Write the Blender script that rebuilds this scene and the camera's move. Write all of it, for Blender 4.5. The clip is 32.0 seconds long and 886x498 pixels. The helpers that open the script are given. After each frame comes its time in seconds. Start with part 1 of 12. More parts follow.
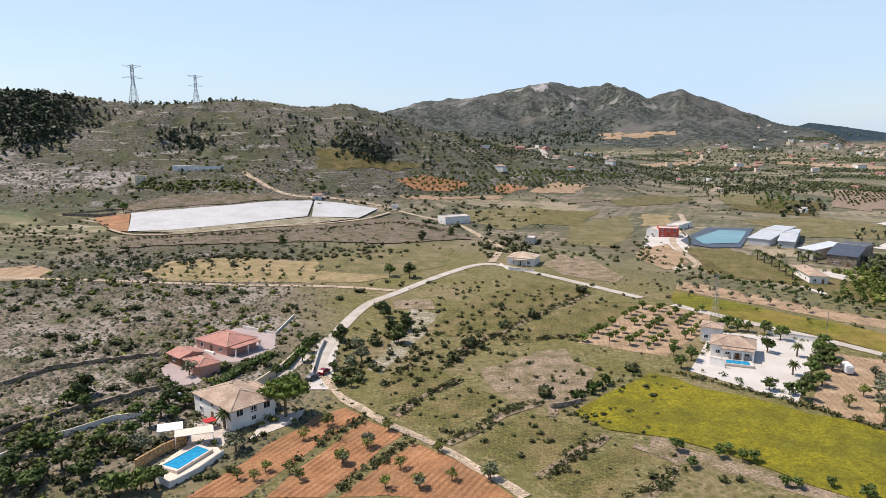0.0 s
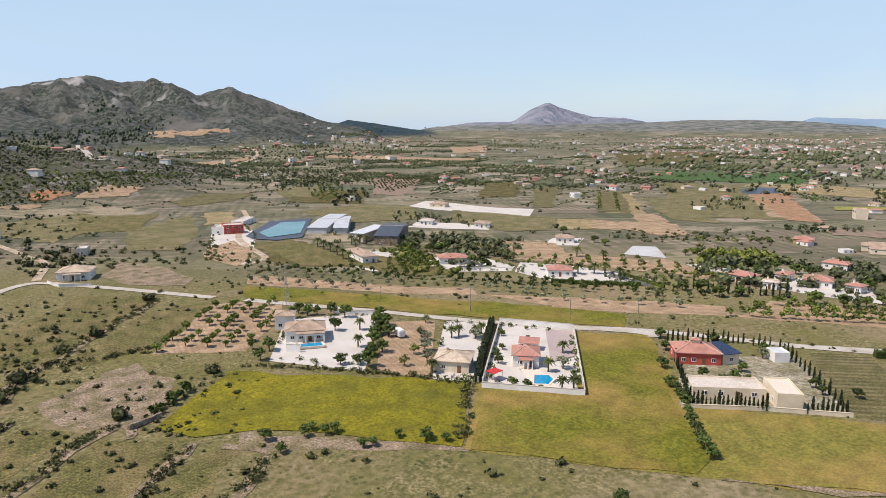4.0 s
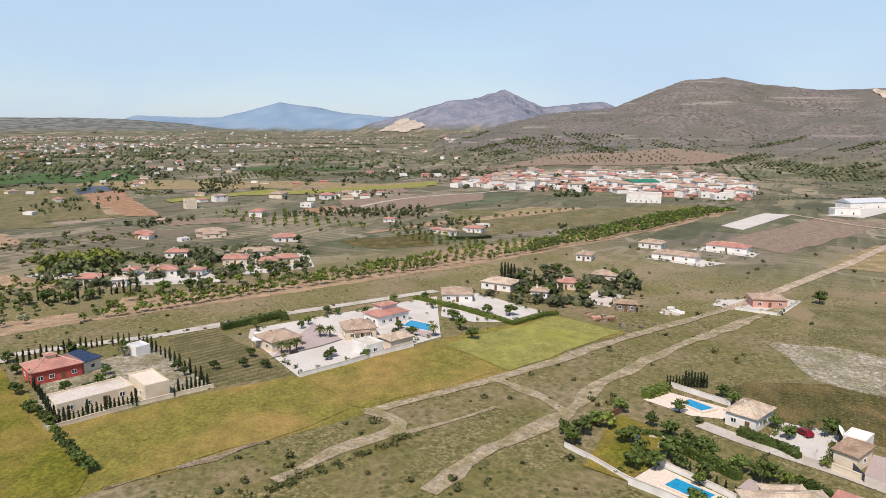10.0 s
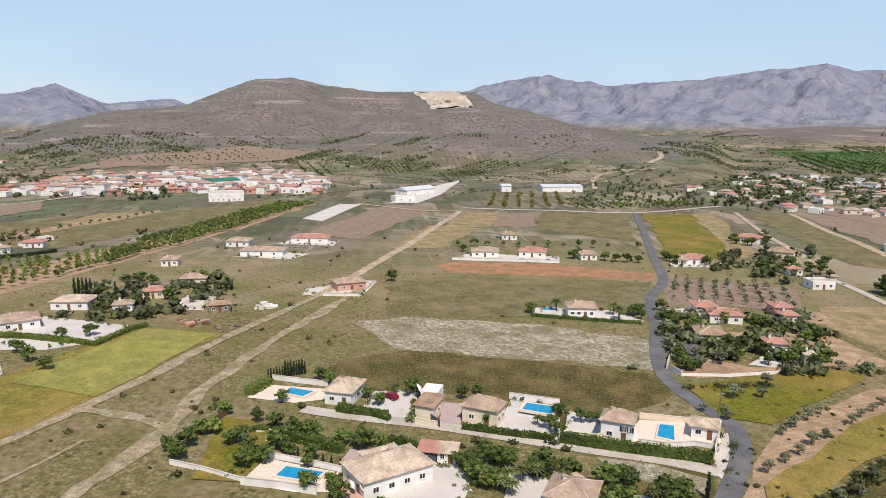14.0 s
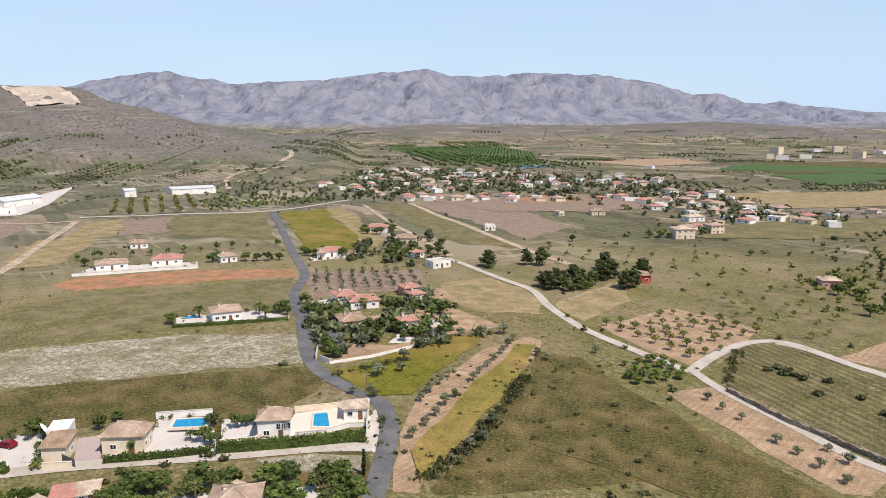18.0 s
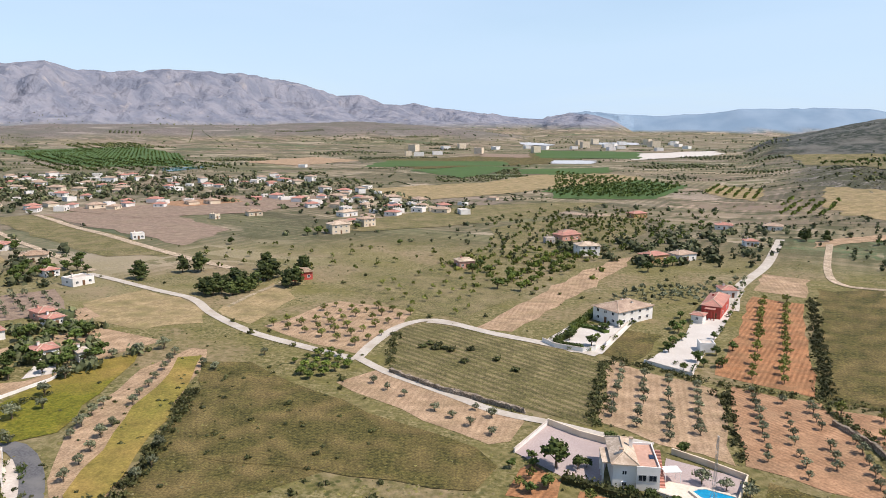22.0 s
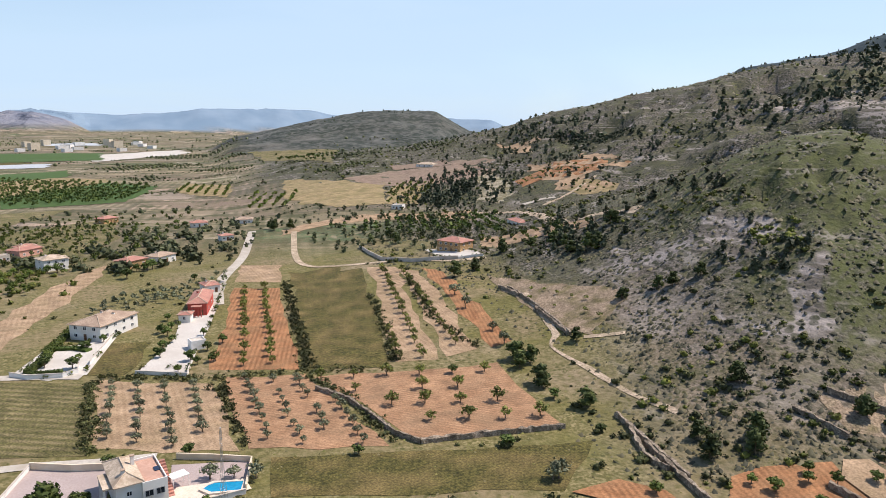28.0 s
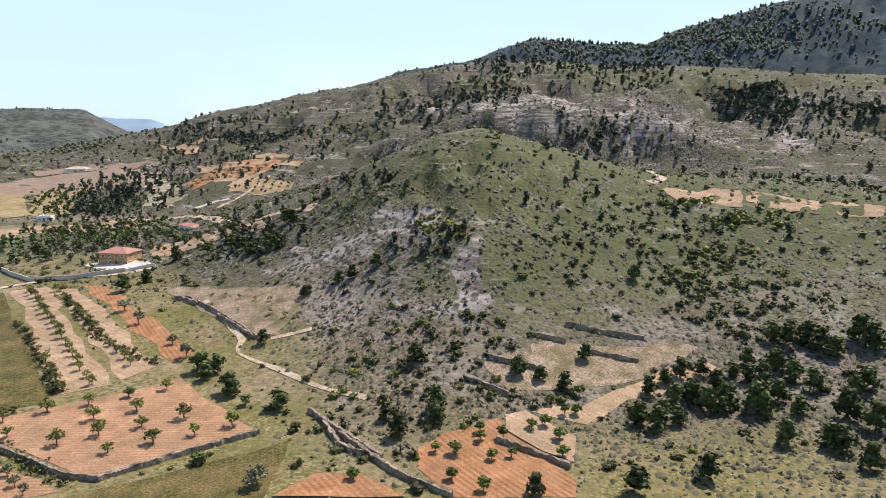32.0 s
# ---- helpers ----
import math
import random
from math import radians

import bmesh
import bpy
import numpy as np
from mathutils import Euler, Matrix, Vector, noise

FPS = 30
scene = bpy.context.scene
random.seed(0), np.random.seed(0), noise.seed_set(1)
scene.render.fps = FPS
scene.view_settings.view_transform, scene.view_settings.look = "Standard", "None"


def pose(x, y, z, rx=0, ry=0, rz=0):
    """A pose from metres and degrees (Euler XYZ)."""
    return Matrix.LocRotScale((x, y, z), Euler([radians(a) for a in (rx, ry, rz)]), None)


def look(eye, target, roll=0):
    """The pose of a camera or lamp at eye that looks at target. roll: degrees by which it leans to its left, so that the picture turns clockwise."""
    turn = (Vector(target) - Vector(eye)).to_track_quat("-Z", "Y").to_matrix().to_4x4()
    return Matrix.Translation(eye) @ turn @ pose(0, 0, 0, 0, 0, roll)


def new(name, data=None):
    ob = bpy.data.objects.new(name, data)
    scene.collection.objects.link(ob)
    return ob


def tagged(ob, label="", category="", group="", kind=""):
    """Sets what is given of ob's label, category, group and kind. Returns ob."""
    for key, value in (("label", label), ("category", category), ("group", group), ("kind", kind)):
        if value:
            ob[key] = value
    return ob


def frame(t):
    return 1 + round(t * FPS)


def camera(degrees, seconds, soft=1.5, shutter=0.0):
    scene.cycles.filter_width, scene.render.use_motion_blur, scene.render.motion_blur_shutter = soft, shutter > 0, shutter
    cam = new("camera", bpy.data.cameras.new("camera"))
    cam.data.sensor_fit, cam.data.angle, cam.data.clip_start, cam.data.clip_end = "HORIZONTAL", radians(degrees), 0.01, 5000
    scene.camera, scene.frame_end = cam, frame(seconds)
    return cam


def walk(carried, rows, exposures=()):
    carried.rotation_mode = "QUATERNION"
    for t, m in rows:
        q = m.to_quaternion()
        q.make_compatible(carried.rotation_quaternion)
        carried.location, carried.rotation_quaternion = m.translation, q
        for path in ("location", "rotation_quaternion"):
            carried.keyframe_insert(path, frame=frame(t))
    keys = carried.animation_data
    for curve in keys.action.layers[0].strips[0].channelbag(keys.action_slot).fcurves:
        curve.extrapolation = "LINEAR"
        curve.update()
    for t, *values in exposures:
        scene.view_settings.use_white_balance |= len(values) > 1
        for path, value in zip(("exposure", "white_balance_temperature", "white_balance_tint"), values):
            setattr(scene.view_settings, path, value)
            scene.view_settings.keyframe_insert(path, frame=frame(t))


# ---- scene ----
HEIGHT = 65.0  # the drone hovers this high over the plain
cam = camera(64.25, 32.0, soft=0.6)
# seconds, yaw, pitch, roll
TURNS = [
    (0, -0.26, -10.14, -0.34),
    (0.5, -5.43, -10.13, -0.28),
    (1, -10.21, -10.13, -0.28),
    (1.5, -14.36, -10.16, -0.28),
    (2, -18.32, -10.16, -0.29),
    (2.5, -22.35, -10.16, -0.28),
    (3, -26.46, -10.15, -0.26),
    (3.5, -30.66, -10.17, -0.25),
    (5.5, -47.63, -10.17, -0.23),
    (6, -51.84, -10.17, -0.34),
    (6.5, -56.03, -10.09, -0.34),
    (7, -60.24, -10.13, -0.28),
    (7.5, -64.47, -10.17, -0.31),
    (8, -68.68, -10.16, -0.26),
    (8.5, -72.88, -10.18, -0.29),
    (9, -77.06, -10.17, -0.23),
    (9.5, -81.26, -10.15, -0.17),
    (10, -85.48, -10.16, -0.19),
    (10.5, -89.68, -10.16, -0.2),
    (11, -93.87, -10.15, -0.19),
    (11.5, -98, -10.14, -0.24),
    (12, -102.15, -10.15, -0.21),
    (12.5, -106.27, -10.17, -0.23),
    (13, -110.44, -10.16, -0.16),
    (13.5, -114.55, -10.16, -0.18),
    (14, -118.53, -10.19, -0.21),
    (14.5, -122.35, -10.18, -0.15),
    (16.5, -137.02, -10.2, -0.08),
    (17, -140.68, -10.2, -0.09),
    (17.5, -144.08, -10.21, -0.15),
    (18, -147.61, -10.21, -0.1),
    (18.5, -151.05, -10.21, -0.09),
    (19, -154.49, -10.21, -0.11),
    (19.5, -157.92, -10.21, -0.11),
    (20, -161.35, -10.24, -0.11),
    (20.5, -164.8, -10.2, -0.16),
    (21, -168.21, -10.21, -0.13),
    (21.5, -171.66, -10.19, -0.21),
    (22, -175.07, -10.16, -0.22),
    (22.5, -178.52, -10.19, -0.27),
    (23, -181.94, -10.19, -0.3),
    (23.5, -185.41, -10.16, -0.31),
    (24, -188.8, -10.12, -0.34),
    (24.5, -192.21, -10.13, -0.31),
    (25, -195.71, -10.12, -0.29),
    (25.5, -199.14, -10.12, -0.3),
    (27.5, -212.8, -10.04, -0.36),
    (28, -216.2, -10.02, -0.32),
    (28.5, -219.52, -10.03, -0.26),
    (29, -222.85, -10.02, -0.25),
    (29.5, -226.08, -10.01, -0.22),
    (30, -229.27, -9.96, -0.27),
    (30.5, -232.46, -9.94, -0.36),
    (31, -235.69, -9.93, -0.27),
    (31.5, -238.92, -9.93, -0.25),
    (32, -242.14, -9.93, -0.24),
]
walk(cam, [(t, pose(0, 0, HEIGHT, 90 + p, r, y)) for t, y, p, r in TURNS],
     exposures=[(0, -0.02), (3, -0.1), (6, -0.2), (14, -0.2), (18, -0.08), (22, 0.0), (28, 0.0), (32, 0.24)])

# world and sun
SUN_AZ, SUN_EL = 285.0, 56.0
world = bpy.data.worlds.new("sky")
scene.world = world
world.use_nodes = True
wn = world.node_tree.nodes
sky = wn.new("ShaderNodeTexSky")
sky.sky_type, sky.sun_disc = "NISHITA", False
sky.sun_elevation, sky.sun_rotation = radians(SUN_EL), radians(SUN_AZ)
sky.air_density, sky.dust_density, sky.ozone_density = 1.0, 0.4, 2.0
links = world.node_tree.links
# thin high cloud and summer haze
coord = wn.new("ShaderNodeTexCoord")
stretch = wn.new("ShaderNodeMapping")
stretch.inputs["Scale"].default_value = (1.0, 1.6, 5.0)
stretch.inputs["Rotation"].default_value = (0, 0, 0.5)
links.new(coord.outputs["Generated"], stretch.inputs["Vector"])
cirrus = wn.new("ShaderNodeTexNoise")
cirrus.inputs["Scale"].default_value, cirrus.inputs["Detail"].default_value, cirrus.inputs["Distortion"].default_value = 1.7, 6.0, 0.6
links.new(stretch.outputs[0], cirrus.inputs["Vector"])
share = wn.new("ShaderNodeMapRange")
share.inputs[1].default_value, share.inputs[2].default_value, share.inputs[3].default_value, share.inputs[4].default_value = 0.34, 0.68, 0.62, 0.98
links.new(cirrus.outputs[0], share.inputs[0])
parts = wn.new("ShaderNodeSeparateXYZ")
links.new(coord.outputs["Generated"], parts.inputs[0])
low = wn.new("ShaderNodeMapRange")
low.inputs[1].default_value, low.inputs[2].default_value, low.inputs[3].default_value, low.inputs[4].default_value = 0.19, 0.42, 1.0, 0.03
links.new(parts.outputs[2], low.inputs[0])
fade = wn.new("ShaderNodeMath")
fade.operation = "MULTIPLY"
# the haze is thicker towards the sun
sunward = wn.new("ShaderNodeVectorMath")
sunward.operation = "DOT_PRODUCT"
sunward.inputs[1].default_value = (math.sin(radians(SUN_AZ)), math.cos(radians(SUN_AZ)), 0)
links.new(coord.outputs["Generated"], sunward.inputs[0])
thick = wn.new("ShaderNodeMapRange")
thick.inputs[1].default_value, thick.inputs[2].default_value, thick.inputs[3].default_value, thick.inputs[4].default_value = -0.9, 0.4, 0.96, 1.0
links.new(sunward.outputs["Value"], thick.inputs[0])
haze = wn.new("ShaderNodeMath")
haze.operation = "MULTIPLY"
links.new(share.outputs[0], haze.inputs[0])
links.new(thick.outputs[0], haze.inputs[1])
links.new(haze.outputs[0], fade.inputs[0])
links.new(low.outputs[0], fade.inputs[1])
veil = wn.new("ShaderNodeMix")
veil.data_type = "RGBA"
veil.inputs[7].default_value = (4.1, 5.3, 6.85, 1)
links.new(fade.outputs[0], veil.inputs[0])
links.new(sky.outputs[0], veil.inputs[6])
links.new(veil.outputs[2], wn["Background"].inputs[0])
wn["Background"].inputs[1].default_value = 0.15
sun = new("sun", bpy.data.lights.new("sun", "SUN"))
sun.data.energy, sun.data.angle, sun.data.color = 5.6, radians(0.53), (1, 0.885, 0.785)
a, e = radians(SUN_AZ), radians(SUN_EL)
sun.matrix_world = look((math.sin(a) * math.cos(e) * 300, math.cos(a) * math.cos(e) * 300, 300 * math.sin(e)), (0, 0, 0))

# TERRAIN BEGIN
def lattice(ix, iy, seed):
    v = np.sin(ix * 127.1 + iy * 311.7 + seed * 74.7) * 43758.5453
    return v - np.floor(v)


def smooth_noise(x, y, seed=0):
    ix, iy = np.floor(x), np.floor(y)
    fx, fy = x - ix, y - iy
    fx, fy = fx * fx * (3 - 2 * fx), fy * fy * (3 - 2 * fy)
    a, b = lattice(ix, iy, seed), lattice(ix + 1, iy, seed)
    c, d = lattice(ix, iy + 1, seed), lattice(ix + 1, iy + 1, seed)
    return (a * (1 - fx) + b * fx) * (1 - fy) + (c * (1 - fx) + d * fx) * fy - 0.5


def rough(x, y, size, seed=0, octaves=4):
    total, gain = 0, 1.0
    for k in range(octaves):
        total = total + gain * smooth_noise(x / size, y / size, seed + k)
        size, gain = size / 2.1, gain * 0.5
    return total


# ridges: distance of the crest, run-up before it and fall behind it, roughness, then bearing and angle of the crest over the horizon
RIDGES = {
    "scrub_ridge": (850, 370, 700, 0.35, [(-59.0, 4.50), (-45.0, 3.60), (-31.3, 2.18), (-27.9, 1.97), (-24.4, 1.45), (-20.5, 1.40), (-16.5, 1.67), (-13.6, 1.71), (-10.6, 1.23), (-7.1, 1.61), (-4.4, 0.84), (-1.7, -0.20), (1.9, -1.07), (5.5, -1.94)]),
    "rocky_mountain": (2500, 1100, 1500, 1, [(-8.0, -0.81), (-4.0, 0.89), (-1.3, 1.66), (2.3, 1.90), (5.4, 2.56), (8.7, 3.21), (11.6, 2.77), (13.7, 2.98), (16.2, 2.03), (18.3, 2.48), (20.7, 1.76), (22.7, 1.06), (25.8, -0.03), (28.0, -0.41)]),
    "wooded_hills": (3300, 700, 900, 0.4, [(22.1, -0.52), (23.8, -0.36), (26.0, -0.35), (27.3, 0.22), (29.4, -0.05), (30.9, -0.33), (32.5, -0.57)]),
    "rock_peak": (4300, 700, 500, 0.4, [(35.0, -0.31), (36.7, -0.05), (40.5, 0.11), (41.9, 1.12), (43.2, 1.65), (44.5, 1.06), (46.7, 0.46), (49.0, 0.43), (50.8, 0.04)]),
    "low_ridge": (4000, 900, 700, 0.3, [(34.2, -0.40), (41.8, -0.01), (50.8, 0.04), (53.9, 0.24), (58.4, 0.26), (61.5, 0.19), (65.8, -0.13), (68.4, -0.54)]),
    "blue_mountain": (4750, 600, 250, 0.35, [(62.4, 0.46), (65.8, 0.38), (67.9, 0.31), (70.4, 0.91), (72.7, 1.53), (75.0, 1.23), (77.7, 0.71), (79.1, 0.63), (81.3, 0.44)]),
    "grey_peak": (4200, 800, 600, 0.5, [(80.5, 0.10), (83.6, 1.00), (85.8, 1.65), (88.4, 1.99), (90.3, 2.71), (91.8, 1.98), (93.5, 1.21), (95.1, 1.42), (97.9, 1.69), (99.1, 1.20), (102.9, 1.38)]),
    "brown_hill": (1900, 1000, 1100, 0.35, [(86.4, -0.99), (87.9, -0.79), (90.3, -0.09), (93.6, 0.69), (98.7, 1.15), (101.4, 2.25), (104.0, 3.14), (106.7, 3.29), (109.4, 2.74), (113.4, 2.31), (116.5, 2.40), (120.9, 2.30), (122.7, 1.43), (125.7, 0.78), (128.6, -0.07), (132.6, -0.88)]),
    "brown_foothill": (1450, 650, 700, 0.35, [(100.4, -1.91), (106.6, -1.25), (113.4, 0.55), (120.1, 1.22), (124.4, 0.57), (128.6, -0.07), (133.8, -0.87), (138.3, -1.42)]),
    "far_range": (4700, 1500, 250, 0.75, [(120.0, 2.30), (121.7, 2.81), (124.3, 3.33), (125.1, 3.43), (126.3, 3.60), (126.8, 3.68), (129.2, 3.18), (130.0, 3.20), (131.2, 2.82), (133.8, 2.97), (133.9, 2.98), (137.8, 3.17), (142.0, 3.66), (146.3, 4.06), (148.1, 3.53), (150.7, 3.46), (155.2, 3.78), (159.6, 3.64), (164.1, 2.89), (166.7, 2.01), (168.8, 2.08), (170.5, 1.35), (172.6, 1.47), (176.6, 0.91), (180.4, 0.49), (183.1, 0.30), (183.2, 0.49), (186.3, 0.89), (188.5, 0.32), (189.9, -0.55)]),
    "foothills": (2700, 700, 800, 0.35, [(134.7, -1.04), (146.2, -0.19), (159.7, -0.25), (168.5, 0.07), (174.7, -0.33), (180.5, -0.91)]),
    "hazy_range": (4800, 500, 200, 0.3, [(187.1, 0.89), (191.6, 0.56), (195.9, 0.79), (197.6, 1.13), (200.0, 1.09), (203.6, 1.16), (205.9, 1.00), (208.0, 0.63), (208.5, 0.59), (216.9, 0.55), (219.6, 0.48)]),
    "flat_topped_hill": (1700, 700, 700, 0.35, [(200.6, -0.93), (206.2, 0.31), (209.7, 0.95), (212.4, 1.10), (215.6, 1.03), (218.3, -0.51)]),
    "main_hill": (900, 620, 700, 0.4, [(212.4, -1.88), (218.3, -0.64), (221.4, 0.05), (224.5, 1.16), (227.6, 1.60), (230.9, 2.45), (235.0, 3.04), (237.7, 3.81), (241.8, 4.49), (245.1, 5.01), (251.7, 4.81), (255.9, 4.50), (260.0, 4.55), (264.0, 4.26), (273.5, 3.59), (290.0, 2.50), (301.0, 4.50)]),
    "rock_shelf": (540, 80, 130, 0.5, [(240.5, -0.09), (243.1, 0.89), (246.2, 1.89), (249.6, 2.48), (253.3, 1.87), (255.4, 0.82), (257.7, 1.51), (259.5, 0.82), (262.4, -0.38), (265.3, -1.41)]),
    "high_hill": (1900, 900, 900, 0.28, [(238.4, 4.03), (244.2, 4.92), (246.4, 5.69), (249.0, 6.52), (253.3, 6.21), (257.5, 5.96), (259.9, 6.98), (263.7, 7.80), (266.7, 8.59), (272.9, 9.72), (290.0, 9.00), (301.0, 6.00)]),
    "knoll": (330, 190, 330, 0.3, [(220.7, -8.44), (227.1, -6.51), (232.0, -4.82), (238.3, -1.78), (242.0, -0.34), (245.1, 0.21), (247.4, -0.31), (251.9, -1.53), (256.3, -2.67), (259.7, -3.25), (266.5, -3.49), (274.3, -3.98), (290.0, -3.50)]),
}


def bearing(x, y):
    az = np.degrees(np.arctan2(x, y))
    return np.where(az < -59, az + 360, az)


def swell(u):
    u = np.clip(u, 0, 1)
    return u * u * (3 - 2 * u)


def layer(name, x, y):
    far, front, back, rugged, line = RIDGES[name]
    x, y = np.asarray(x, float), np.asarray(y, float)
    out = np.zeros(x.shape)
    az, r = bearing(x, y), np.hypot(x, y)
    fade = 3 if far > 1000 else 16
    on = (az > line[0][0] - fade) & (az < line[-1][0] + fade) & (r > 0.94 * far - front) & (r < 1.06 * far + back)
    if not on.any():
        return out
    x, y, az, r = x[on], y[on], az[on], r[on]
    bear, rise = [p[0] for p in line], [p[1] for p in line]
    reach = far * (1 + 0.05 * np.sin(np.radians(az * 7)))
    top = HEIGHT - (2.5 if far < 1000 else 0) + reach * np.tan(np.radians(np.interp(az, bear, rise)))
    ends = swell((az - bear[0] + fade) / fade) * swell((bear[-1] + fade - az) / fade)
    body = np.where(r < reach, swell((r - reach + front) / front), swell(1 - (r - reach) / back))
    z = np.clip(top, 0, None) * ends * body
    gully = np.abs(rough(x, y, far * 0.09, 5, 5)) + 0.5 * np.abs(rough(x, y, far * 0.03, 15, 3)) - 0.06
    flank = 1 - 0.85 * swell((body - 0.8) / 0.2)
    out[on] = z * (1 - rugged * flank * (gully - 0.12) * (0.35 + 0.65 * swell((z - 8) / 60))) + 0.0035 * far * rugged * rough(x, y, far * 0.012, 19, 3) * body * (z > 12)
    return out


def height(x, y):
    x, y = np.asarray(x, float), np.asarray(y, float)
    z = 0.0 * x
    for name in RIDGES:
        z = np.maximum(z, layer(name, x, y))
    r = np.hypot(x, y)
    z = z + rough(x, y, 70, 9, 2) * 1.2 * swell((r - 60) / 200)
    z = z + rough(x, y, 900, 31, 3) * 16 * swell((r - 600) / 1500) * (1 - swell(z / 45))
    return z
# TERRAIN END

# materials
def ramp_mix(nt, factor, low, high):
    m = nt.nodes.new("ShaderNodeMix")
    m.data_type = "RGBA"
    nt.links.new(factor, m.inputs[0])
    for slot, value in ((6, low), (7, high)):
        if isinstance(value, tuple):
            m.inputs[slot].default_value = (*value, 1)
        else:
            nt.links.new(value, m.inputs[slot])
    return m.outputs[2]


def noise_at(nt, vector, scale, detail=3.0, low=0.35, high=0.65):
    n = nt.nodes.new("ShaderNodeTexNoise")
    n.inputs["Scale"].default_value, n.inputs["Detail"].default_value = scale, detail
    nt.links.new(vector, n.inputs["Vector"])
    r = nt.nodes.new("ShaderNodeMapRange")
    r.inputs[1].default_value, r.inputs[2].default_value = low, high
    nt.links.new(n.outputs[0], r.inputs[0])
    return r.outputs[0]


def math_node(nt, op, a, b):
    m = nt.nodes.new("ShaderNodeMath")
    m.operation = op
    for slot, v in ((0, a), (1, b)):
        if isinstance(v, (int, float)):
            m.inputs[slot].default_value = v
        else:
            nt.links.new(v, m.inputs[slot])
    return m.outputs[0]


def blank(name, roughness, metallic=0.0):
    m = bpy.data.materials.new(name)
    m.use_nodes = True
    b = m.node_tree.nodes["Principled BSDF"]
    b.inputs["Roughness"].default_value, b.inputs["Metallic"].default_value = roughness, metallic
    b.inputs["Specular IOR Level"].default_value = 0.25
    return m, m.node_tree, b


def surface(name, c1, c2, size=2.0, roughness=0.85, c3=None, size3=14.0, vary=0.0, bump=0.0, metallic=0.0, stripes=None, grain=0.75):
    """Two colours mixed by fine grain, a third in wide patches; sizes in metres. stripes: (angle, spacing, colour, strength)."""
    m, nt, b = blank(name, roughness, metallic)
    geo = nt.nodes.new("ShaderNodeNewGeometry")
    pos = geo.outputs["Position"]
    col = ramp_mix(nt, noise_at(nt, pos, 1 / size, 4.0), c1, c2)
    if c3:
        col = ramp_mix(nt, noise_at(nt, pos, 1 / size3, 3.0, 0.42, 0.68), col, c3)
    if stripes:
        ang, gap, colour, strength = stripes
        rot = nt.nodes.new("ShaderNodeVectorRotate")
        rot.rotation_type = "Z_AXIS"
        rot.inputs["Angle"].default_value = radians(ang)
        nt.links.new(pos, rot.inputs["Vector"])
        w = nt.nodes.new("ShaderNodeTexWave")
        w.inputs["Scale"].default_value = 0.314 / gap
        w.inputs["Distortion"].default_value, w.inputs["Detail"].default_value, w.inputs["Detail Scale"].default_value = 0.7, 1.0, 0.4
        nt.links.new(rot.outputs[0], w.inputs["Vector"])
        f = math_node(nt, "MULTIPLY", w.outputs["Fac"], strength)
        f = math_node(nt, "MULTIPLY", f, noise_at(nt, pos, 0.13, 3.0, 0.3, 0.6))
        col = ramp_mix(nt, f, col, colour)
    if bump:
        speck = math_node(nt, "MULTIPLY", math_node(nt, "ADD", math_node(nt, "MULTIPLY", noise_at(nt, pos, 2.2, 8.0, 0.36, 0.64), grain), 1 - grain / 2),
                          math_node(nt, "ADD", math_node(nt, "MULTIPLY", noise_at(nt, pos, 0.22, 4.0, 0.3, 0.7), 0.4), 0.8))
        hsv = nt.nodes.new("ShaderNodeHueSaturation")
        nt.links.new(speck, hsv.inputs["Value"])
        nt.links.new(col, hsv.inputs["Color"])
        col = hsv.outputs[0]
    if vary:
        info = nt.nodes.new("ShaderNodeObjectInfo")
        hsv = nt.nodes.new("ShaderNodeHueSaturation")
        r = nt.nodes.new("ShaderNodeMapRange")
        r.inputs[3].default_value, r.inputs[4].default_value = 1 - vary, 1 + vary
        nt.links.new(info.outputs["Random"], r.inputs[0])
        nt.links.new(r.outputs[0], hsv.inputs["Value"])
        nt.links.new(col, hsv.inputs["Color"])
        col = hsv.outputs[0]
    nt.links.new(col, b.inputs["Base Color"])
    if bump:
        bp = nt.nodes.new("ShaderNodeBump")
        bp.inputs["Distance"].default_value = bump
        bp.inputs["Strength"].default_value = 0.7
        nt.links.new(noise_at(nt, pos, 1.6 / size, 6.0, 0.2, 0.8), bp.inputs["Height"])
        nt.links.new(bp.outputs[0], b.inputs["Normal"])
    return m


def foliage(name, c1, c2, roughness=0.7):
    """Leaf colours that vary from leaf to leaf and from plant to plant."""
    m, nt, b = blank(name, roughness)
    geo = nt.nodes.new("ShaderNodeNewGeometry")
    info = nt.nodes.new("ShaderNodeObjectInfo")
    col = ramp_mix(nt, geo.outputs["Random Per Island"], c1, c2)
    hsv = nt.nodes.new("ShaderNodeHueSaturation")
    r = nt.nodes.new("ShaderNodeMapRange")
    r.inputs[3].default_value, r.inputs[4].default_value = 0.6, 1.15
    nt.links.new(info.outputs["Random"], r.inputs[0])
    wide = math_node(nt, "ADD", math_node(nt, "MULTIPLY", noise_at(nt, geo.outputs["Position"], 0.06, 2.0), 0.5), 0.75)
    nt.links.new(math_node(nt, "MULTIPLY", r.outputs[0], wide), hsv.inputs["Value"])
    nt.links.new(col, hsv.inputs["Color"])
    nt.links.new(hsv.outputs[0], b.inputs["Base Color"])
    b.inputs["Transmission Weight"].default_value = 0.0
    b.inputs["Subsurface Weight"].default_value = 0.0
    return m


def ground_material():
    m, nt, b = blank("dry_grassland", 0.95)
    geo = nt.nodes.new("ShaderNodeNewGeometry")
    pos = geo.outputs["Position"]

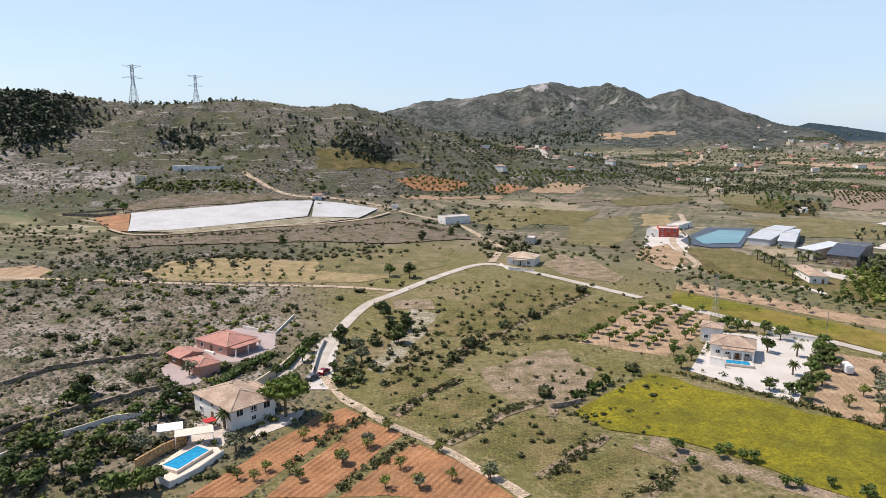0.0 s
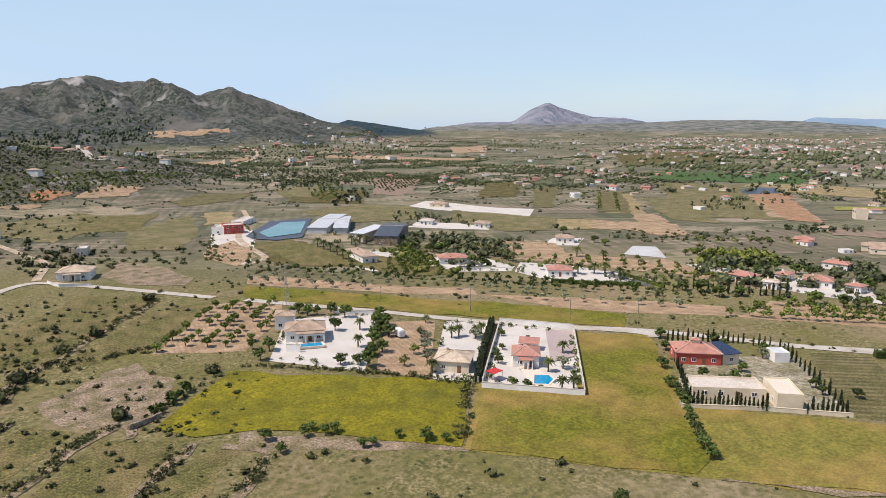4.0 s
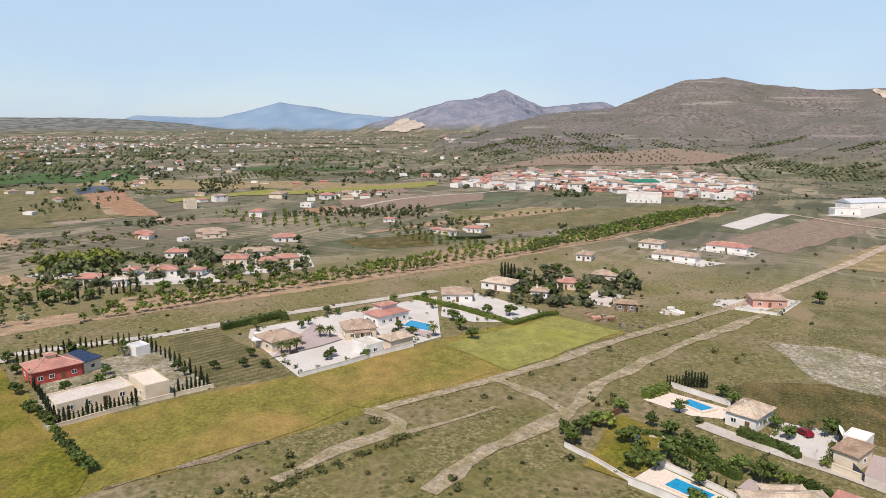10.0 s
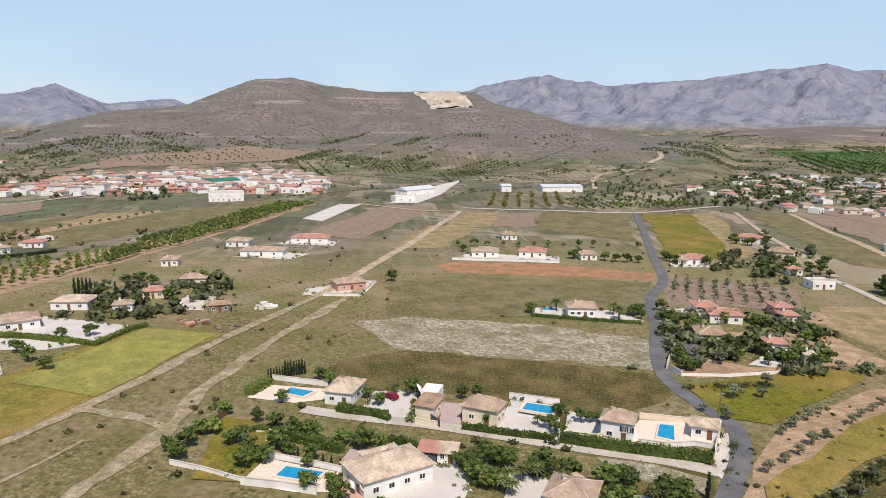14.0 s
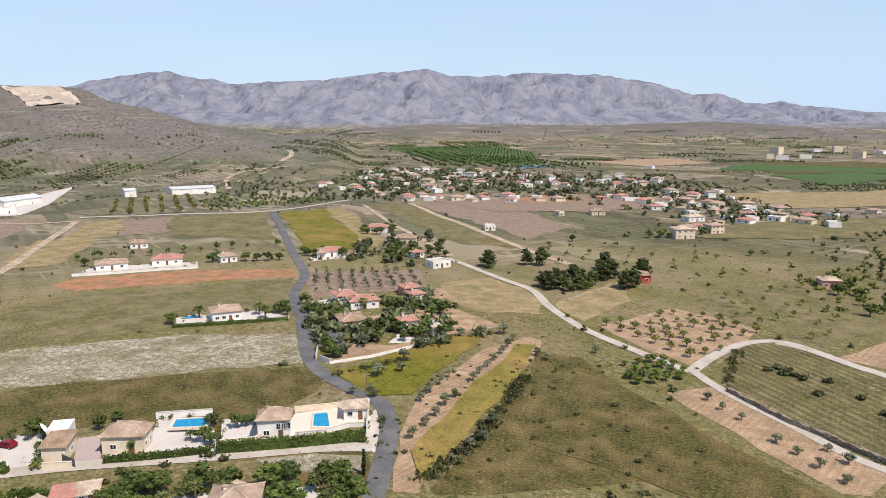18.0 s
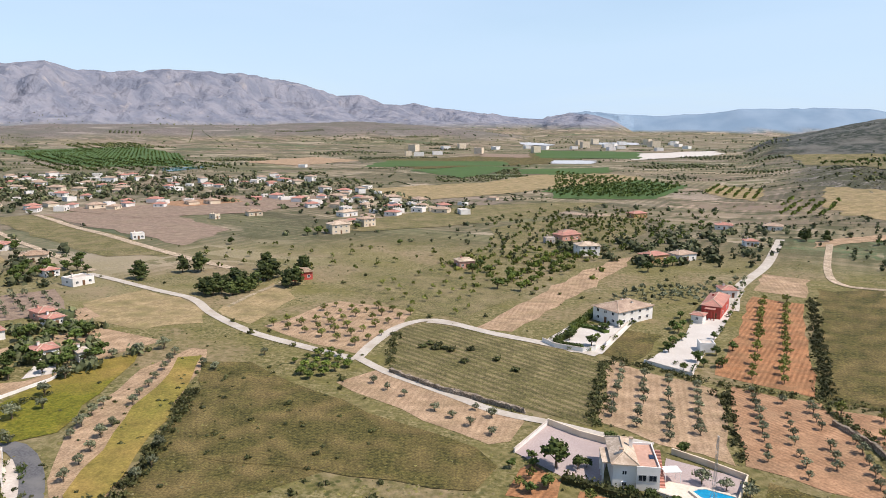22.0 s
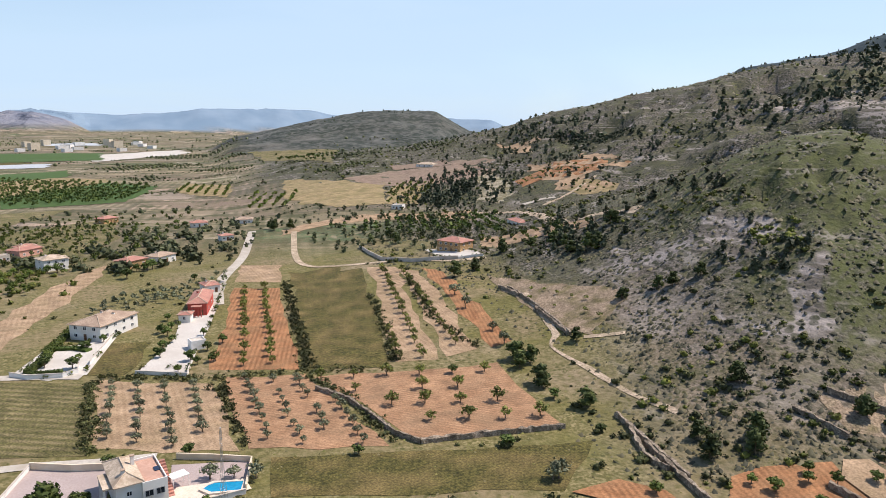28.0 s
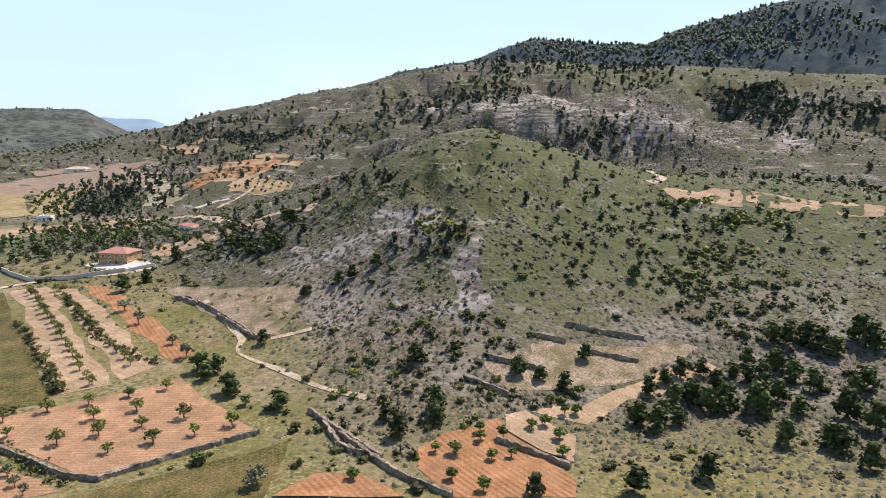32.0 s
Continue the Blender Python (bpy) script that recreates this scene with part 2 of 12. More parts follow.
    def weight(name):
        a = nt.nodes.new("ShaderNodeAttribute")
        a.attribute_name = name
        return a.outputs["Fac"]

    def flat(scale_xy, scale_z):
        v = nt.nodes.new("ShaderNodeVectorMath")
        v.operation = "MULTIPLY"
        v.inputs[1].default_value = (scale_xy, scale_xy, scale_z)
        nt.links.new(pos, v.inputs[0])
        return v.outputs[0]

    def dots(size, reach, soft):
        v = nt.nodes.new("ShaderNodeTexVoronoi")
        v.inputs["Scale"].default_value = 1 / size
        nt.links.new(pos, v.inputs["Vector"])
        r = nt.nodes.new("ShaderNodeMapRange")
        r.inputs[1].default_value, r.inputs[2].default_value, r.inputs[3].default_value, r.inputs[4].default_value = reach - soft, reach, 1.0, 0.0
        nt.links.new(v.outputs["Distance"], r.inputs[0])
        return r.outputs[0]

    grass = ramp_mix(nt, noise_at(nt, pos, 1.3, 8.0, 0.42, 0.58), (0.125, 0.11, 0.04), (0.285, 0.238, 0.12))
    grass = ramp_mix(nt, noise_at(nt, pos, 0.07, 6.0, 0.44, 0.6), grass, (0.17, 0.152, 0.052))
    grass = ramp_mix(nt, noise_at(nt, flat(0.035, 0.2), 1.0, 6.0, 0.5, 0.62), grass, (0.26, 0.2, 0.115))
    grass = ramp_mix(nt, noise_at(nt, pos, 0.021, 7.0, 0.57, 0.7), grass, (0.3, 0.235, 0.15))
    grass = ramp_mix(nt, math_node(nt, "MULTIPLY", dots(1.7, 0.42, 0.2), noise_at(nt, pos, 0.09, 4.0, 0.45, 0.6)), grass, (0.06, 0.068, 0.02))
    grass = ramp_mix(nt, math_node(nt, "MULTIPLY", weight("lush"), noise_at(nt, pos, 0.5, 7.0, 0.34, 0.66)), grass, (0.092, 0.086, 0.026))
    # patchwork of far fields
    turn = nt.nodes.new("ShaderNodeVectorRotate")
    turn.rotation_type = "Z_AXIS"
    turn.inputs["Angle"].default_value = radians(24)
    nt.links.new(pos, turn.inputs["Vector"])
    squash = nt.nodes.new("ShaderNodeVectorMath")
    squash.operation = "MULTIPLY"
    squash.inputs[1].default_value = (1 / 150, 1 / 62, 0)
    nt.links.new(turn.outputs[0], squash.inputs[0])
    cells = nt.nodes.new("ShaderNodeTexVoronoi")
    cells.distance = "CHEBYCHEV"
    cells.inputs["Scale"].default_value = 1.0
    cells.inputs["Randomness"].default_value = 0.8
    nt.links.new(squash.outputs[0], cells.inputs["Vector"])
    split = nt.nodes.new("ShaderNodeSeparateColor")
    nt.links.new(cells.outputs["Color"], split.inputs[0])
    ramp = nt.nodes.new("ShaderNodeValToRGB")
    ramp.color_ramp.interpolation = "CONSTANT"
    stops = [(0.0, (0.19, 0.16, 0.1)), (0.18, (0.25, 0.2, 0.14)), (0.36, (0.135, 0.135, 0.07)), (0.48, (0.29, 0.215, 0.165)), (0.6, (0.185, 0.165, 0.105)),
             (0.74, (0.34, 0.27, 0.18)), (0.86, (0.225, 0.18, 0.15)), (0.94, (0.07, 0.105, 0.05))]
    while len(ramp.color_ramp.elements) < len(stops):
        ramp.color_ramp.elements.new(0.5)
    for el, (at, c) in zip(ramp.color_ramp.elements, stops):
        el.position, el.color = at, (*c, 1)
    nt.links.new(split.outputs[0], ramp.inputs[0])
    small = nt.nodes.new("ShaderNodeTexVoronoi")
    small.distance = "CHEBYCHEV"
    small.inputs["Scale"].default_value, small.inputs["Randomness"].default_value = 2.6, 0.9
    nt.links.new(squash.outputs[0], small.inputs["Vector"])
    inner = nt.nodes.new("ShaderNodeHueSaturation")
    pick = nt.nodes.new("ShaderNodeSeparateColor")
    nt.links.new(small.outputs["Color"], pick.inputs[0])
    nt.links.new(math_node(nt, "ADD", math_node(nt, "MULTIPLY", pick.outputs[1], 0.95), 0.5), inner.inputs["Value"])
    nt.links.new(ramp.outputs[0], inner.inputs["Color"])
    fields = ramp_mix(nt, noise_at(nt, pos, 0.3, 6.0, 0.42, 0.72), inner.outputs[0], (0.21, 0.175, 0.105))
    fields = ramp_mix(nt, noise_at(nt, pos, 0.045, 7.0, 0.56, 0.66), fields, (0.085, 0.085, 0.042))
    fields = ramp_mix(nt, noise_at(nt, pos, 0.025, 7.0, 0.6, 0.72), fields, (0.36, 0.29, 0.21))
    # plough and planting lines, two ways, chosen field by field
    for ang, gap, at in ((24, 7.0, 0.45), (114, 9.0, 0.62)):
        rot = nt.nodes.new("ShaderNodeVectorRotate")
        rot.rotation_type = "Z_AXIS"
        rot.inputs["Angle"].default_value = radians(ang)
        nt.links.new(pos, rot.inputs["Vector"])
        w = nt.nodes.new("ShaderNodeTexWave")
        w.inputs["Scale"].default_value = 0.314 / gap
        w.inputs["Distortion"].default_value, w.inputs["Detail"].default_value, w.inputs["Detail Scale"].default_value = 1.2, 2.0, 0.6
        nt.links.new(rot.outputs[0], w.inputs["Vector"])
        on = math_node(nt, "GREATER_THAN", pick.outputs[2], at) if ang == 24 else math_node(nt, "GREATER_THAN", pick.outputs[0], at)
        fields = ramp_mix(nt, math_node(nt, "MULTIPLY", math_node(nt, "MULTIPLY", w.outputs["Fac"], on), 0.55), fields, (0.075, 0.078, 0.036))
    # dark overgrown margins and pale tracks between the fields
    for tex, wide_of, colour, share_of in ((cells, 0.035, (0.06, 0.062, 0.03), 0.75), (small, 0.05, (0.085, 0.08, 0.042), 0.6)):
        second = nt.nodes.new("ShaderNodeTexVoronoi")
        second.distance, second.feature = "CHEBYCHEV", "F2"
        second.inputs["Scale"].default_value, second.inputs["Randomness"].default_value = tex.inputs["Scale"].default_value, tex.inputs["Randomness"].default_value
        nt.links.new(squash.outputs[0], second.inputs["Vector"])
        edge = math_node(nt, "LESS_THAN", math_node(nt, "SUBTRACT", second.outputs["Distance"], tex.outputs["Distance"]), wide_of)
        fields = ramp_mix(nt, math_node(nt, "MULTIPLY", math_node(nt, "MULTIPLY", edge, noise_at(nt, pos, 0.03, 5.0, 0.4, 0.55)), share_of), fields, colour)
        fields = ramp_mix(nt, math_node(nt, "MULTIPLY", math_node(nt, "MULTIPLY", edge, noise_at(nt, pos, 0.008, 3.0, 0.56, 0.6)), 0.8), fields, (0.36, 0.3, 0.22))
    fields = ramp_mix(nt, math_node(nt, "MULTIPLY", weight("moist"), 0.25), fields, (0.1, 0.112, 0.078))
    col = ramp_mix(nt, weight("patchwork"), grass, fields)
    scrub = ramp_mix(nt, noise_at(nt, pos, 0.9, 8.0, 0.43, 0.57), (0.058, 0.053, 0.042), (0.185, 0.16, 0.136))
    scrub = ramp_mix(nt, noise_at(nt, pos, 0.028, 6.0, 0.44, 0.58), scrub, (0.074, 0.074, 0.04))
    scrub = ramp_mix(nt, math_node(nt, "MULTIPLY", noise_at(nt, pos, 0.16, 7.0, 0.54, 0.62), 0.7), scrub, (0.1, 0.105, 0.04))
    scrub = ramp_mix(nt, noise_at(nt, flat(0.045, 0.3), 1.0, 8.0, 0.58, 0.66), scrub, (0.27, 0.24, 0.212))
    scrub = ramp_mix(nt, noise_at(nt, flat(0.012, 1.1), 1.0, 6.0, 0.62, 0.7), scrub, (0.25, 0.218, 0.188))
    scrub = ramp_mix(nt, math_node(nt, "MULTIPLY", dots(2.1, 0.5, 0.14), noise_at(nt, pos, 0.05, 5.0, 0.34, 0.48)), scrub, (0.04, 0.043, 0.026))
    scrub = ramp_mix(nt, math_node(nt, "MULTIPLY", weight("verdant"), noise_at(nt, pos, 0.25, 7.0, 0.3, 0.56)), scrub, (0.08, 0.092, 0.028))
    stony = ramp_mix(nt, noise_at(nt, pos, 1.0, 8.0, 0.44, 0.56), (0.13, 0.102, 0.075), (0.29, 0.228, 0.178))
    stony = ramp_mix(nt, noise_at(nt, pos, 0.05, 7.0, 0.5, 0.6), stony, (0.36, 0.305, 0.262))
    stony = ramp_mix(nt, noise_at(nt, pos, 0.035, 6.0, 0.55, 0.65), stony, (0.11, 0.105, 0.05))
    stony = ramp_mix(nt, math_node(nt, "MULTIPLY", dots(1.5, 0.42, 0.14), noise_at(nt, pos, 0.06, 5.0, 0.36, 0.5)), stony, (0.062, 0.06, 0.03))
    scrub = ramp_mix(nt, weight("stony"), scrub, stony)
    ledge = ramp_mix(nt, noise_at(nt, flat(0.06, 0.5), 1.0, 9.0, 0.42, 0.56), (0.12, 0.105, 0.088), (0.33, 0.29, 0.265))
    ledge = ramp_mix(nt, math_node(nt, "MULTIPLY", dots(2.6, 0.5, 0.14), noise_at(nt, pos, 0.06, 5.0, 0.4, 0.52)), ledge, (0.055, 0.058, 0.035))
    scrub = ramp_mix(nt, weight("rocky"), scrub, ledge)
    col = ramp_mix(nt, weight("scrub"), col, scrub)
    brown = ramp_mix(nt, noise_at(nt, pos, 0.16, 8.0, 0.4, 0.62), (0.115, 0.1, 0.09), (0.215, 0.185, 0.165))
    brown = ramp_mix(nt, noise_at(nt, pos, 0.008, 7.0, 0.44, 0.62), brown, (0.13, 0.122, 0.1))
    brown = ramp_mix(nt, noise_at(nt, flat(0.006, 0.16), 1.0, 7.0, 0.58, 0.7), brown, (0.27, 0.235, 0.205))
    brown = ramp_mix(nt, math_node(nt, "MULTIPLY", dots(9.0, 0.4, 0.15), noise_at(nt, pos, 0.01, 5.0, 0.45, 0.62)), brown, (0.07, 0.072, 0.045))
    col = ramp_mix(nt, weight("brown"), col, brown)
    woods = ramp_mix(nt, noise_at(nt, pos, 0.07, 8.0, 0.42, 0.58), (0.038, 0.046, 0.038), (0.098, 0.1, 0.088))
    woods = ramp_mix(nt, math_node(nt, "MULTIPLY", dots(11.0, 0.46, 0.12), noise_at(nt, pos, 0.006, 5.0, 0.38, 0.56)), woods, (0.024, 0.034, 0.024))
    woods = ramp_mix(nt, noise_at(nt, pos, 0.007, 8.0, 0.56, 0.68), woods, (0.125, 0.12, 0.105))
    woods = ramp_mix(nt, math_node(nt, "MULTIPLY", noise_at(nt, flat(0.014, 0.006), 1.0, 9.0, 0.57, 0.66), weight("crag")), woods, (0.3, 0.29, 0.28))
    col = ramp_mix(nt, weight("wooded"), col, woods)
    # fields of the low far ridge, greyed to paint a veil of haze
    veiled_fields = ramp_mix(nt, noise_at(nt, flat(0.02, 0.2), 1.0, 7.0, 0.42, 0.58), (0.085, 0.098, 0.085), (0.2, 0.195, 0.175))
    col = ramp_mix(nt, weight("ridge_veil"), col, veiled_fields)
    # dark forest; its blue cast is distance haze put into the colour
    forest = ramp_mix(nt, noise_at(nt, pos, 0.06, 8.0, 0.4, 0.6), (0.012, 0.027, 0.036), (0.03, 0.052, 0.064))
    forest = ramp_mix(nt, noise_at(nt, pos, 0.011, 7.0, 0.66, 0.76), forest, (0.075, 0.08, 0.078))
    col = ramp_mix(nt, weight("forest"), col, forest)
    # limestone of the far peaks, lightened and blued with painted haze
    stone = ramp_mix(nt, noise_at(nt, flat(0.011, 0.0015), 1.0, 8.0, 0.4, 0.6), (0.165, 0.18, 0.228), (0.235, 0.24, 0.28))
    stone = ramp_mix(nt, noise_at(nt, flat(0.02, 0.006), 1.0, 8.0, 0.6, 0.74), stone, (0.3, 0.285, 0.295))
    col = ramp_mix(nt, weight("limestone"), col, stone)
    # aerial haze, painted as pale blue on the farthest mountains
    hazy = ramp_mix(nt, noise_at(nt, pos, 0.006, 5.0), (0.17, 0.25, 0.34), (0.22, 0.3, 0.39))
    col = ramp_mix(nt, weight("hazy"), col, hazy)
    nt.links.new(col, b.inputs["Base Color"])
    bp = nt.nodes.new("ShaderNodeBump")
    bp.inputs["Distance"].default_value, bp.inputs["Strength"].default_value = 0.5, 0.6
    nt.links.new(noise_at(nt, pos, 0.8, 8.0, 0.2, 0.8), bp.inputs["Height"])
    # gullies of the mountains
    relief = math_node(nt, "MAXIMUM", weight("limestone"), math_node(nt, "MULTIPLY", math_node(nt, "MAXIMUM", weight("brown"), weight("wooded")), 0.25))
    gully = nt.nodes.new("ShaderNodeBump")
    gully.inputs["Distance"].default_value = 60.0
    nt.links.new(math_node(nt, "MULTIPLY", noise_at(nt, flat(0.006, 0.0012), 1.0, 7.0, 0.25, 0.75), relief), gully.inputs["Height"])
    nt.links.new(gully.outputs[0], bp.inputs["Normal"])
    nt.links.new(bp.outputs[0], b.inputs["Normal"])
    return m


MAT = {
    "white": surface("white_render", (0.74, 0.72, 0.68), (0.82, 0.8, 0.77), 1.5, 0.8, (0.66, 0.63, 0.58), 3.0),
    "cream": surface("cream_render", (0.66, 0.56, 0.42), (0.72, 0.63, 0.5), 1.5, 0.85, (0.6, 0.5, 0.37), 4.0),
    "pink": surface("pink_render", (0.56, 0.3, 0.24), (0.62, 0.36, 0.29), 1.5, 0.85, (0.5, 0.27, 0.2), 3.0),
    "red": surface("red_render", (0.42, 0.07, 0.05), (0.48, 0.1, 0.08), 1.5, 0.8),
    "ochre": surface("ochre_stone", (0.36, 0.22, 0.1), (0.5, 0.33, 0.17), 0.5, 0.9, bump=0.05),
    "tile_red": surface("red_roof_tile", (0.38, 0.175, 0.135), (0.5, 0.255, 0.2), 0.4, 0.75, (0.33, 0.165, 0.13), 3.0),
    "tile_buff": surface("buff_roof_tile", (0.33, 0.235, 0.17), (0.48, 0.37, 0.28), 0.4, 0.8, (0.28, 0.2, 0.15), 2.5),
    "tile_pale": surface("pale_roof_tile", (0.44, 0.35, 0.26), (0.62, 0.51, 0.4), 0.4, 0.8, (0.34, 0.26, 0.19), 2.5),
    "tile_brown": surface("brown_roof_tile", (0.27, 0.18, 0.12), (0.42, 0.3, 0.21), 0.5, 0.8, (0.22, 0.15, 0.1), 2.5),
    "glass": surface("window_glass", (0.02, 0.025, 0.03), (0.035, 0.04, 0.05), 1.0, 0.08),
    "frame": surface("window_frame", (0.75, 0.75, 0.73), (0.8, 0.8, 0.78), 0.3, 0.5),
    "wood": surface("brown_wood", (0.12, 0.06, 0.035), (0.2, 0.11, 0.06), 0.3, 0.6),
    "terracotta": surface("terracotta_floor", (0.46, 0.27, 0.2), (0.56, 0.36, 0.28), 0.5, 0.8, (0.42, 0.26, 0.2), 4.0),
    "paving": surface("pale_paving", (0.5, 0.44, 0.38), (0.62, 0.56, 0.5), 0.6, 0.85, (0.43, 0.37, 0.31), 6.0),
    "gravel": surface("white_gravel", (0.5, 0.465, 0.425), (0.6, 0.565, 0.52), 0.35, 0.95, (0.48, 0.44, 0.395), 9.0),
    "pinkgravel": surface("pink_gravel", (0.36, 0.29, 0.275), (0.44, 0.365, 0.345), 0.35, 0.95, (0.35, 0.285, 0.27), 8.0),
    "deck": surface("cream_pool_deck", (0.62, 0.52, 0.42), (0.7, 0.61, 0.52), 0.5, 0.8),
    "pool": None,
    "asphalt": surface("asphalt", (0.085, 0.085, 0.09), (0.13, 0.13, 0.135), 0.5, 0.9, (0.16, 0.155, 0.15), 5.0),
    "lane": surface("pale_concrete_lane", (0.42, 0.38, 0.33), (0.52, 0.48, 0.42), 0.8, 0.9, (0.38, 0.33, 0.27), 6.0),
    "dirt": surface("dirt_track", (0.36, 0.28, 0.2), (0.5, 0.4, 0.3), 0.7, 0.95, (0.3, 0.24, 0.16), 5.0, bump=0.08),
    "stone": surface("dry_stone", (0.2, 0.16, 0.12), (0.36, 0.3, 0.23), 0.35, 0.95, (0.14, 0.11, 0.08), 1.6, bump=0.12),
    "steel": surface("galvanised_steel", (0.36, 0.37, 0.38), (0.45, 0.46, 0.47), 0.6, 0.5, metallic=0.6),
    "roofmetal": surface("pale_roof_sheet", (0.5, 0.52, 0.54), (0.58, 0.6, 0.62), 3.0, 0.5),
    "darkmetal": surface("dark_roof_sheet", (0.05, 0.06, 0.08), (0.08, 0.09, 0.11), 3.0, 0.45),
    "liner": surface("pale_reservoir_liner", (0.46, 0.46, 0.455), (0.52, 0.52, 0.52), 2.0, 0.7, (0.42, 0.415, 0.4), 12.0),
    "plastic": surface("greenhouse_film", (0.42, 0.44, 0.46), (0.52, 0.54, 0.56), 4.0, 0.5),
    "solar": surface("solar_panel", (0.02, 0.03, 0.06), (0.03, 0.045, 0.09), 1.0, 0.15),
    "carred": surface("red_car_paint", (0.16, 0.01, 0.02), (0.2, 0.015, 0.025), 1.0, 0.25),
    "carwhite": surface("white_car_paint", (0.7, 0.7, 0.7), (0.75, 0.75, 0.75), 1.0, 0.25),
    "tyre": surface("rubber", (0.02, 0.02, 0.02), (0.03, 0.03, 0.03), 0.2, 0.8),
    "bark": surface("bark", (0.1, 0.07, 0.045), (0.2, 0.15, 0.1), 0.2, 0.95),
    "canvas": surface("white_canvas", (0.75, 0.73, 0.7), (0.8, 0.78, 0.75), 1.0, 0.8),
    "red_cloth": surface("red_cloth", (0.45, 0.03, 0.03), (0.5, 0.05, 0.05), 0.5, 0.8),
    "worn": surface("worn_grass_track", (0.25, 0.2, 0.128), (0.4, 0.33, 0.235), 1.2, 0.95, (0.19, 0.162, 0.075), 4.5, bump=0.08, grain=0.4),
    "basin": surface("basin_water", (0.03, 0.14, 0.15), (0.05, 0.2, 0.2), 9.0, 0.08),
    # fields
    "yellowgreen": surface("flowering_meadow", (0.13, 0.12, 0.006), (0.225, 0.19, 0.01), 1.0, 0.95, (0.115, 0.11, 0.01), 14.0, bump=0.1, grain=0.5),
    "meadow": surface("green_meadow", (0.085, 0.094, 0.008), (0.17, 0.155, 0.016), 1.0, 0.95, (0.24, 0.165, 0.045), 22.0, bump=0.1, grain=0.45),
    "meadow_bright": surface("bright_meadow", (0.19, 0.19, 0.046), (0.265, 0.245, 0.072), 1.3, 0.95, (0.24, 0.235, 0.05), 20.0, bump=0.06, grain=0.3),
    "meadow_dry": surface("dry_meadow", (0.128, 0.12, 0.02), (0.215, 0.182, 0.04), 1.0, 0.95, (0.27, 0.185, 0.055), 20.0, bump=0.08, grain=0.4),
    "rough_grass": surface("rough_grass", (0.042, 0.041, 0.011), (0.115, 0.098, 0.028), 0.9, 0.95, (0.145, 0.108, 0.042), 9.0, bump=0.15),
    "olive_grass": surface("dry_olive_grass", (0.085, 0.083, 0.03), (0.175, 0.152, 0.066), 1.0, 0.95, (0.2, 0.162, 0.085), 12.0, bump=0.15),
    "straw": surface("straw_field", (0.24, 0.18, 0.09), (0.34, 0.26, 0.145), 1.2, 0.95, (0.2, 0.165, 0.075), 10.0, bump=0.08, grain=0.3),
    "fallow": surface("pale_fallow", (0.19, 0.165, 0.095), (0.4, 0.36, 0.29), 1.4, 0.95, (0.17, 0.15, 0.08), 9.0, bump=0.1),
    "earth_red": surface("red_earth", (0.31, 0.145, 0.075), (0.4, 0.21, 0.115), 1.0, 0.95, (0.23, 0.15, 0.075), 7.0, bump=0.12, grain=0.4),
    "earth_orange": surface("orange_earth", (0.31, 0.145, 0.066), (0.4, 0.205, 0.1), 3.5, 0.95, (0.25, 0.14, 0.07), 9.0, bump=0.08, grain=0.4, stripes=(28, 1.3, (0.18, 0.085, 0.04), 0.8)),
    "earth_almond": surface("almond_orchard_earth", (0.3, 0.17, 0.094), (0.39, 0.235, 0.137), 3.5, 0.95, (0.27, 0.17, 0.1), 9.0, bump=0.08, grain=0.4, stripes=(-34, 1.2, (0.2, 0.11, 0.06), 0.6)),
    "earth_pale": surface("pale_earth", (0.32, 0.22, 0.138), (0.42, 0.3, 0.195), 3.5, 0.95, (0.27, 0.195, 0.115), 9.0, bump=0.1, grain=0.45, stripes=(10, 1.6, (0.24, 0.16, 0.095), 0.6)),
    "earth_brown": surface("ploughed_brown_earth", (0.19, 0.135, 0.1), (0.27, 0.2, 0.15), 1.5, 0.95, (0.23, 0.175, 0.125), 15.0, bump=0.08, grain=0.3),
    "vine": surface("vine_rows", (0.055, 0.056, 0.016), (0.12, 0.106, 0.04), 0.9, 0.95, (0.11, 0.1, 0.036), 12.0, bump=0.1, stripes=(-49, 2.6, (0.25, 0.195, 0.11), 0.6)),
    "crop": surface("green_crop", (0.045, 0.09, 0.022), (0.075, 0.125, 0.035), 3.0, 0.95, (0.06, 0.1, 0.03), 20.0),
    "dam": surface("stony_brown_bank", (0.1, 0.078, 0.058), (0.23, 0.178, 0.135), 0.8, 0.95, (0.09, 0.085, 0.04), 6.0, bump=0.2),
    "bare": surface("bare_tan_earth", (0.2, 0.148, 0.1), (0.32, 0.245, 0.175), 0.9, 0.95, (0.13, 0.11, 0.05), 5.0, bump=0.15),
    "quarry": surface("quarried_rock", (0.4, 0.33, 0.26), (0.52, 0.45, 0.37), 12.0, 0.95, (0.34, 0.28, 0.22), 40.0),
    "green_sheet": surface("green_roof_sheet", (0.02, 0.16, 0.09), (0.03, 0.2, 0.12), 3.0, 0.5),
    "terrace": surface("green_terrace_grass", (0.066, 0.066, 0.02), (0.15, 0.132, 0.042), 0.9, 0.95, (0.175, 0.135, 0.06), 9.0, bump=0.15),
    # leaves
    "far_leaf": foliage("distant_leaf", (0.05, 0.064, 0.028), (0.14, 0.15, 0.07)),
    "far_fresh": foliage("distant_orchard_leaf", (0.055, 0.07, 0.024), (0.135, 0.145, 0.058)),
    "scrub_leaf": foliage("grey_scrub_leaf", (0.038, 0.041, 0.024), (0.095, 0.093, 0.056)),
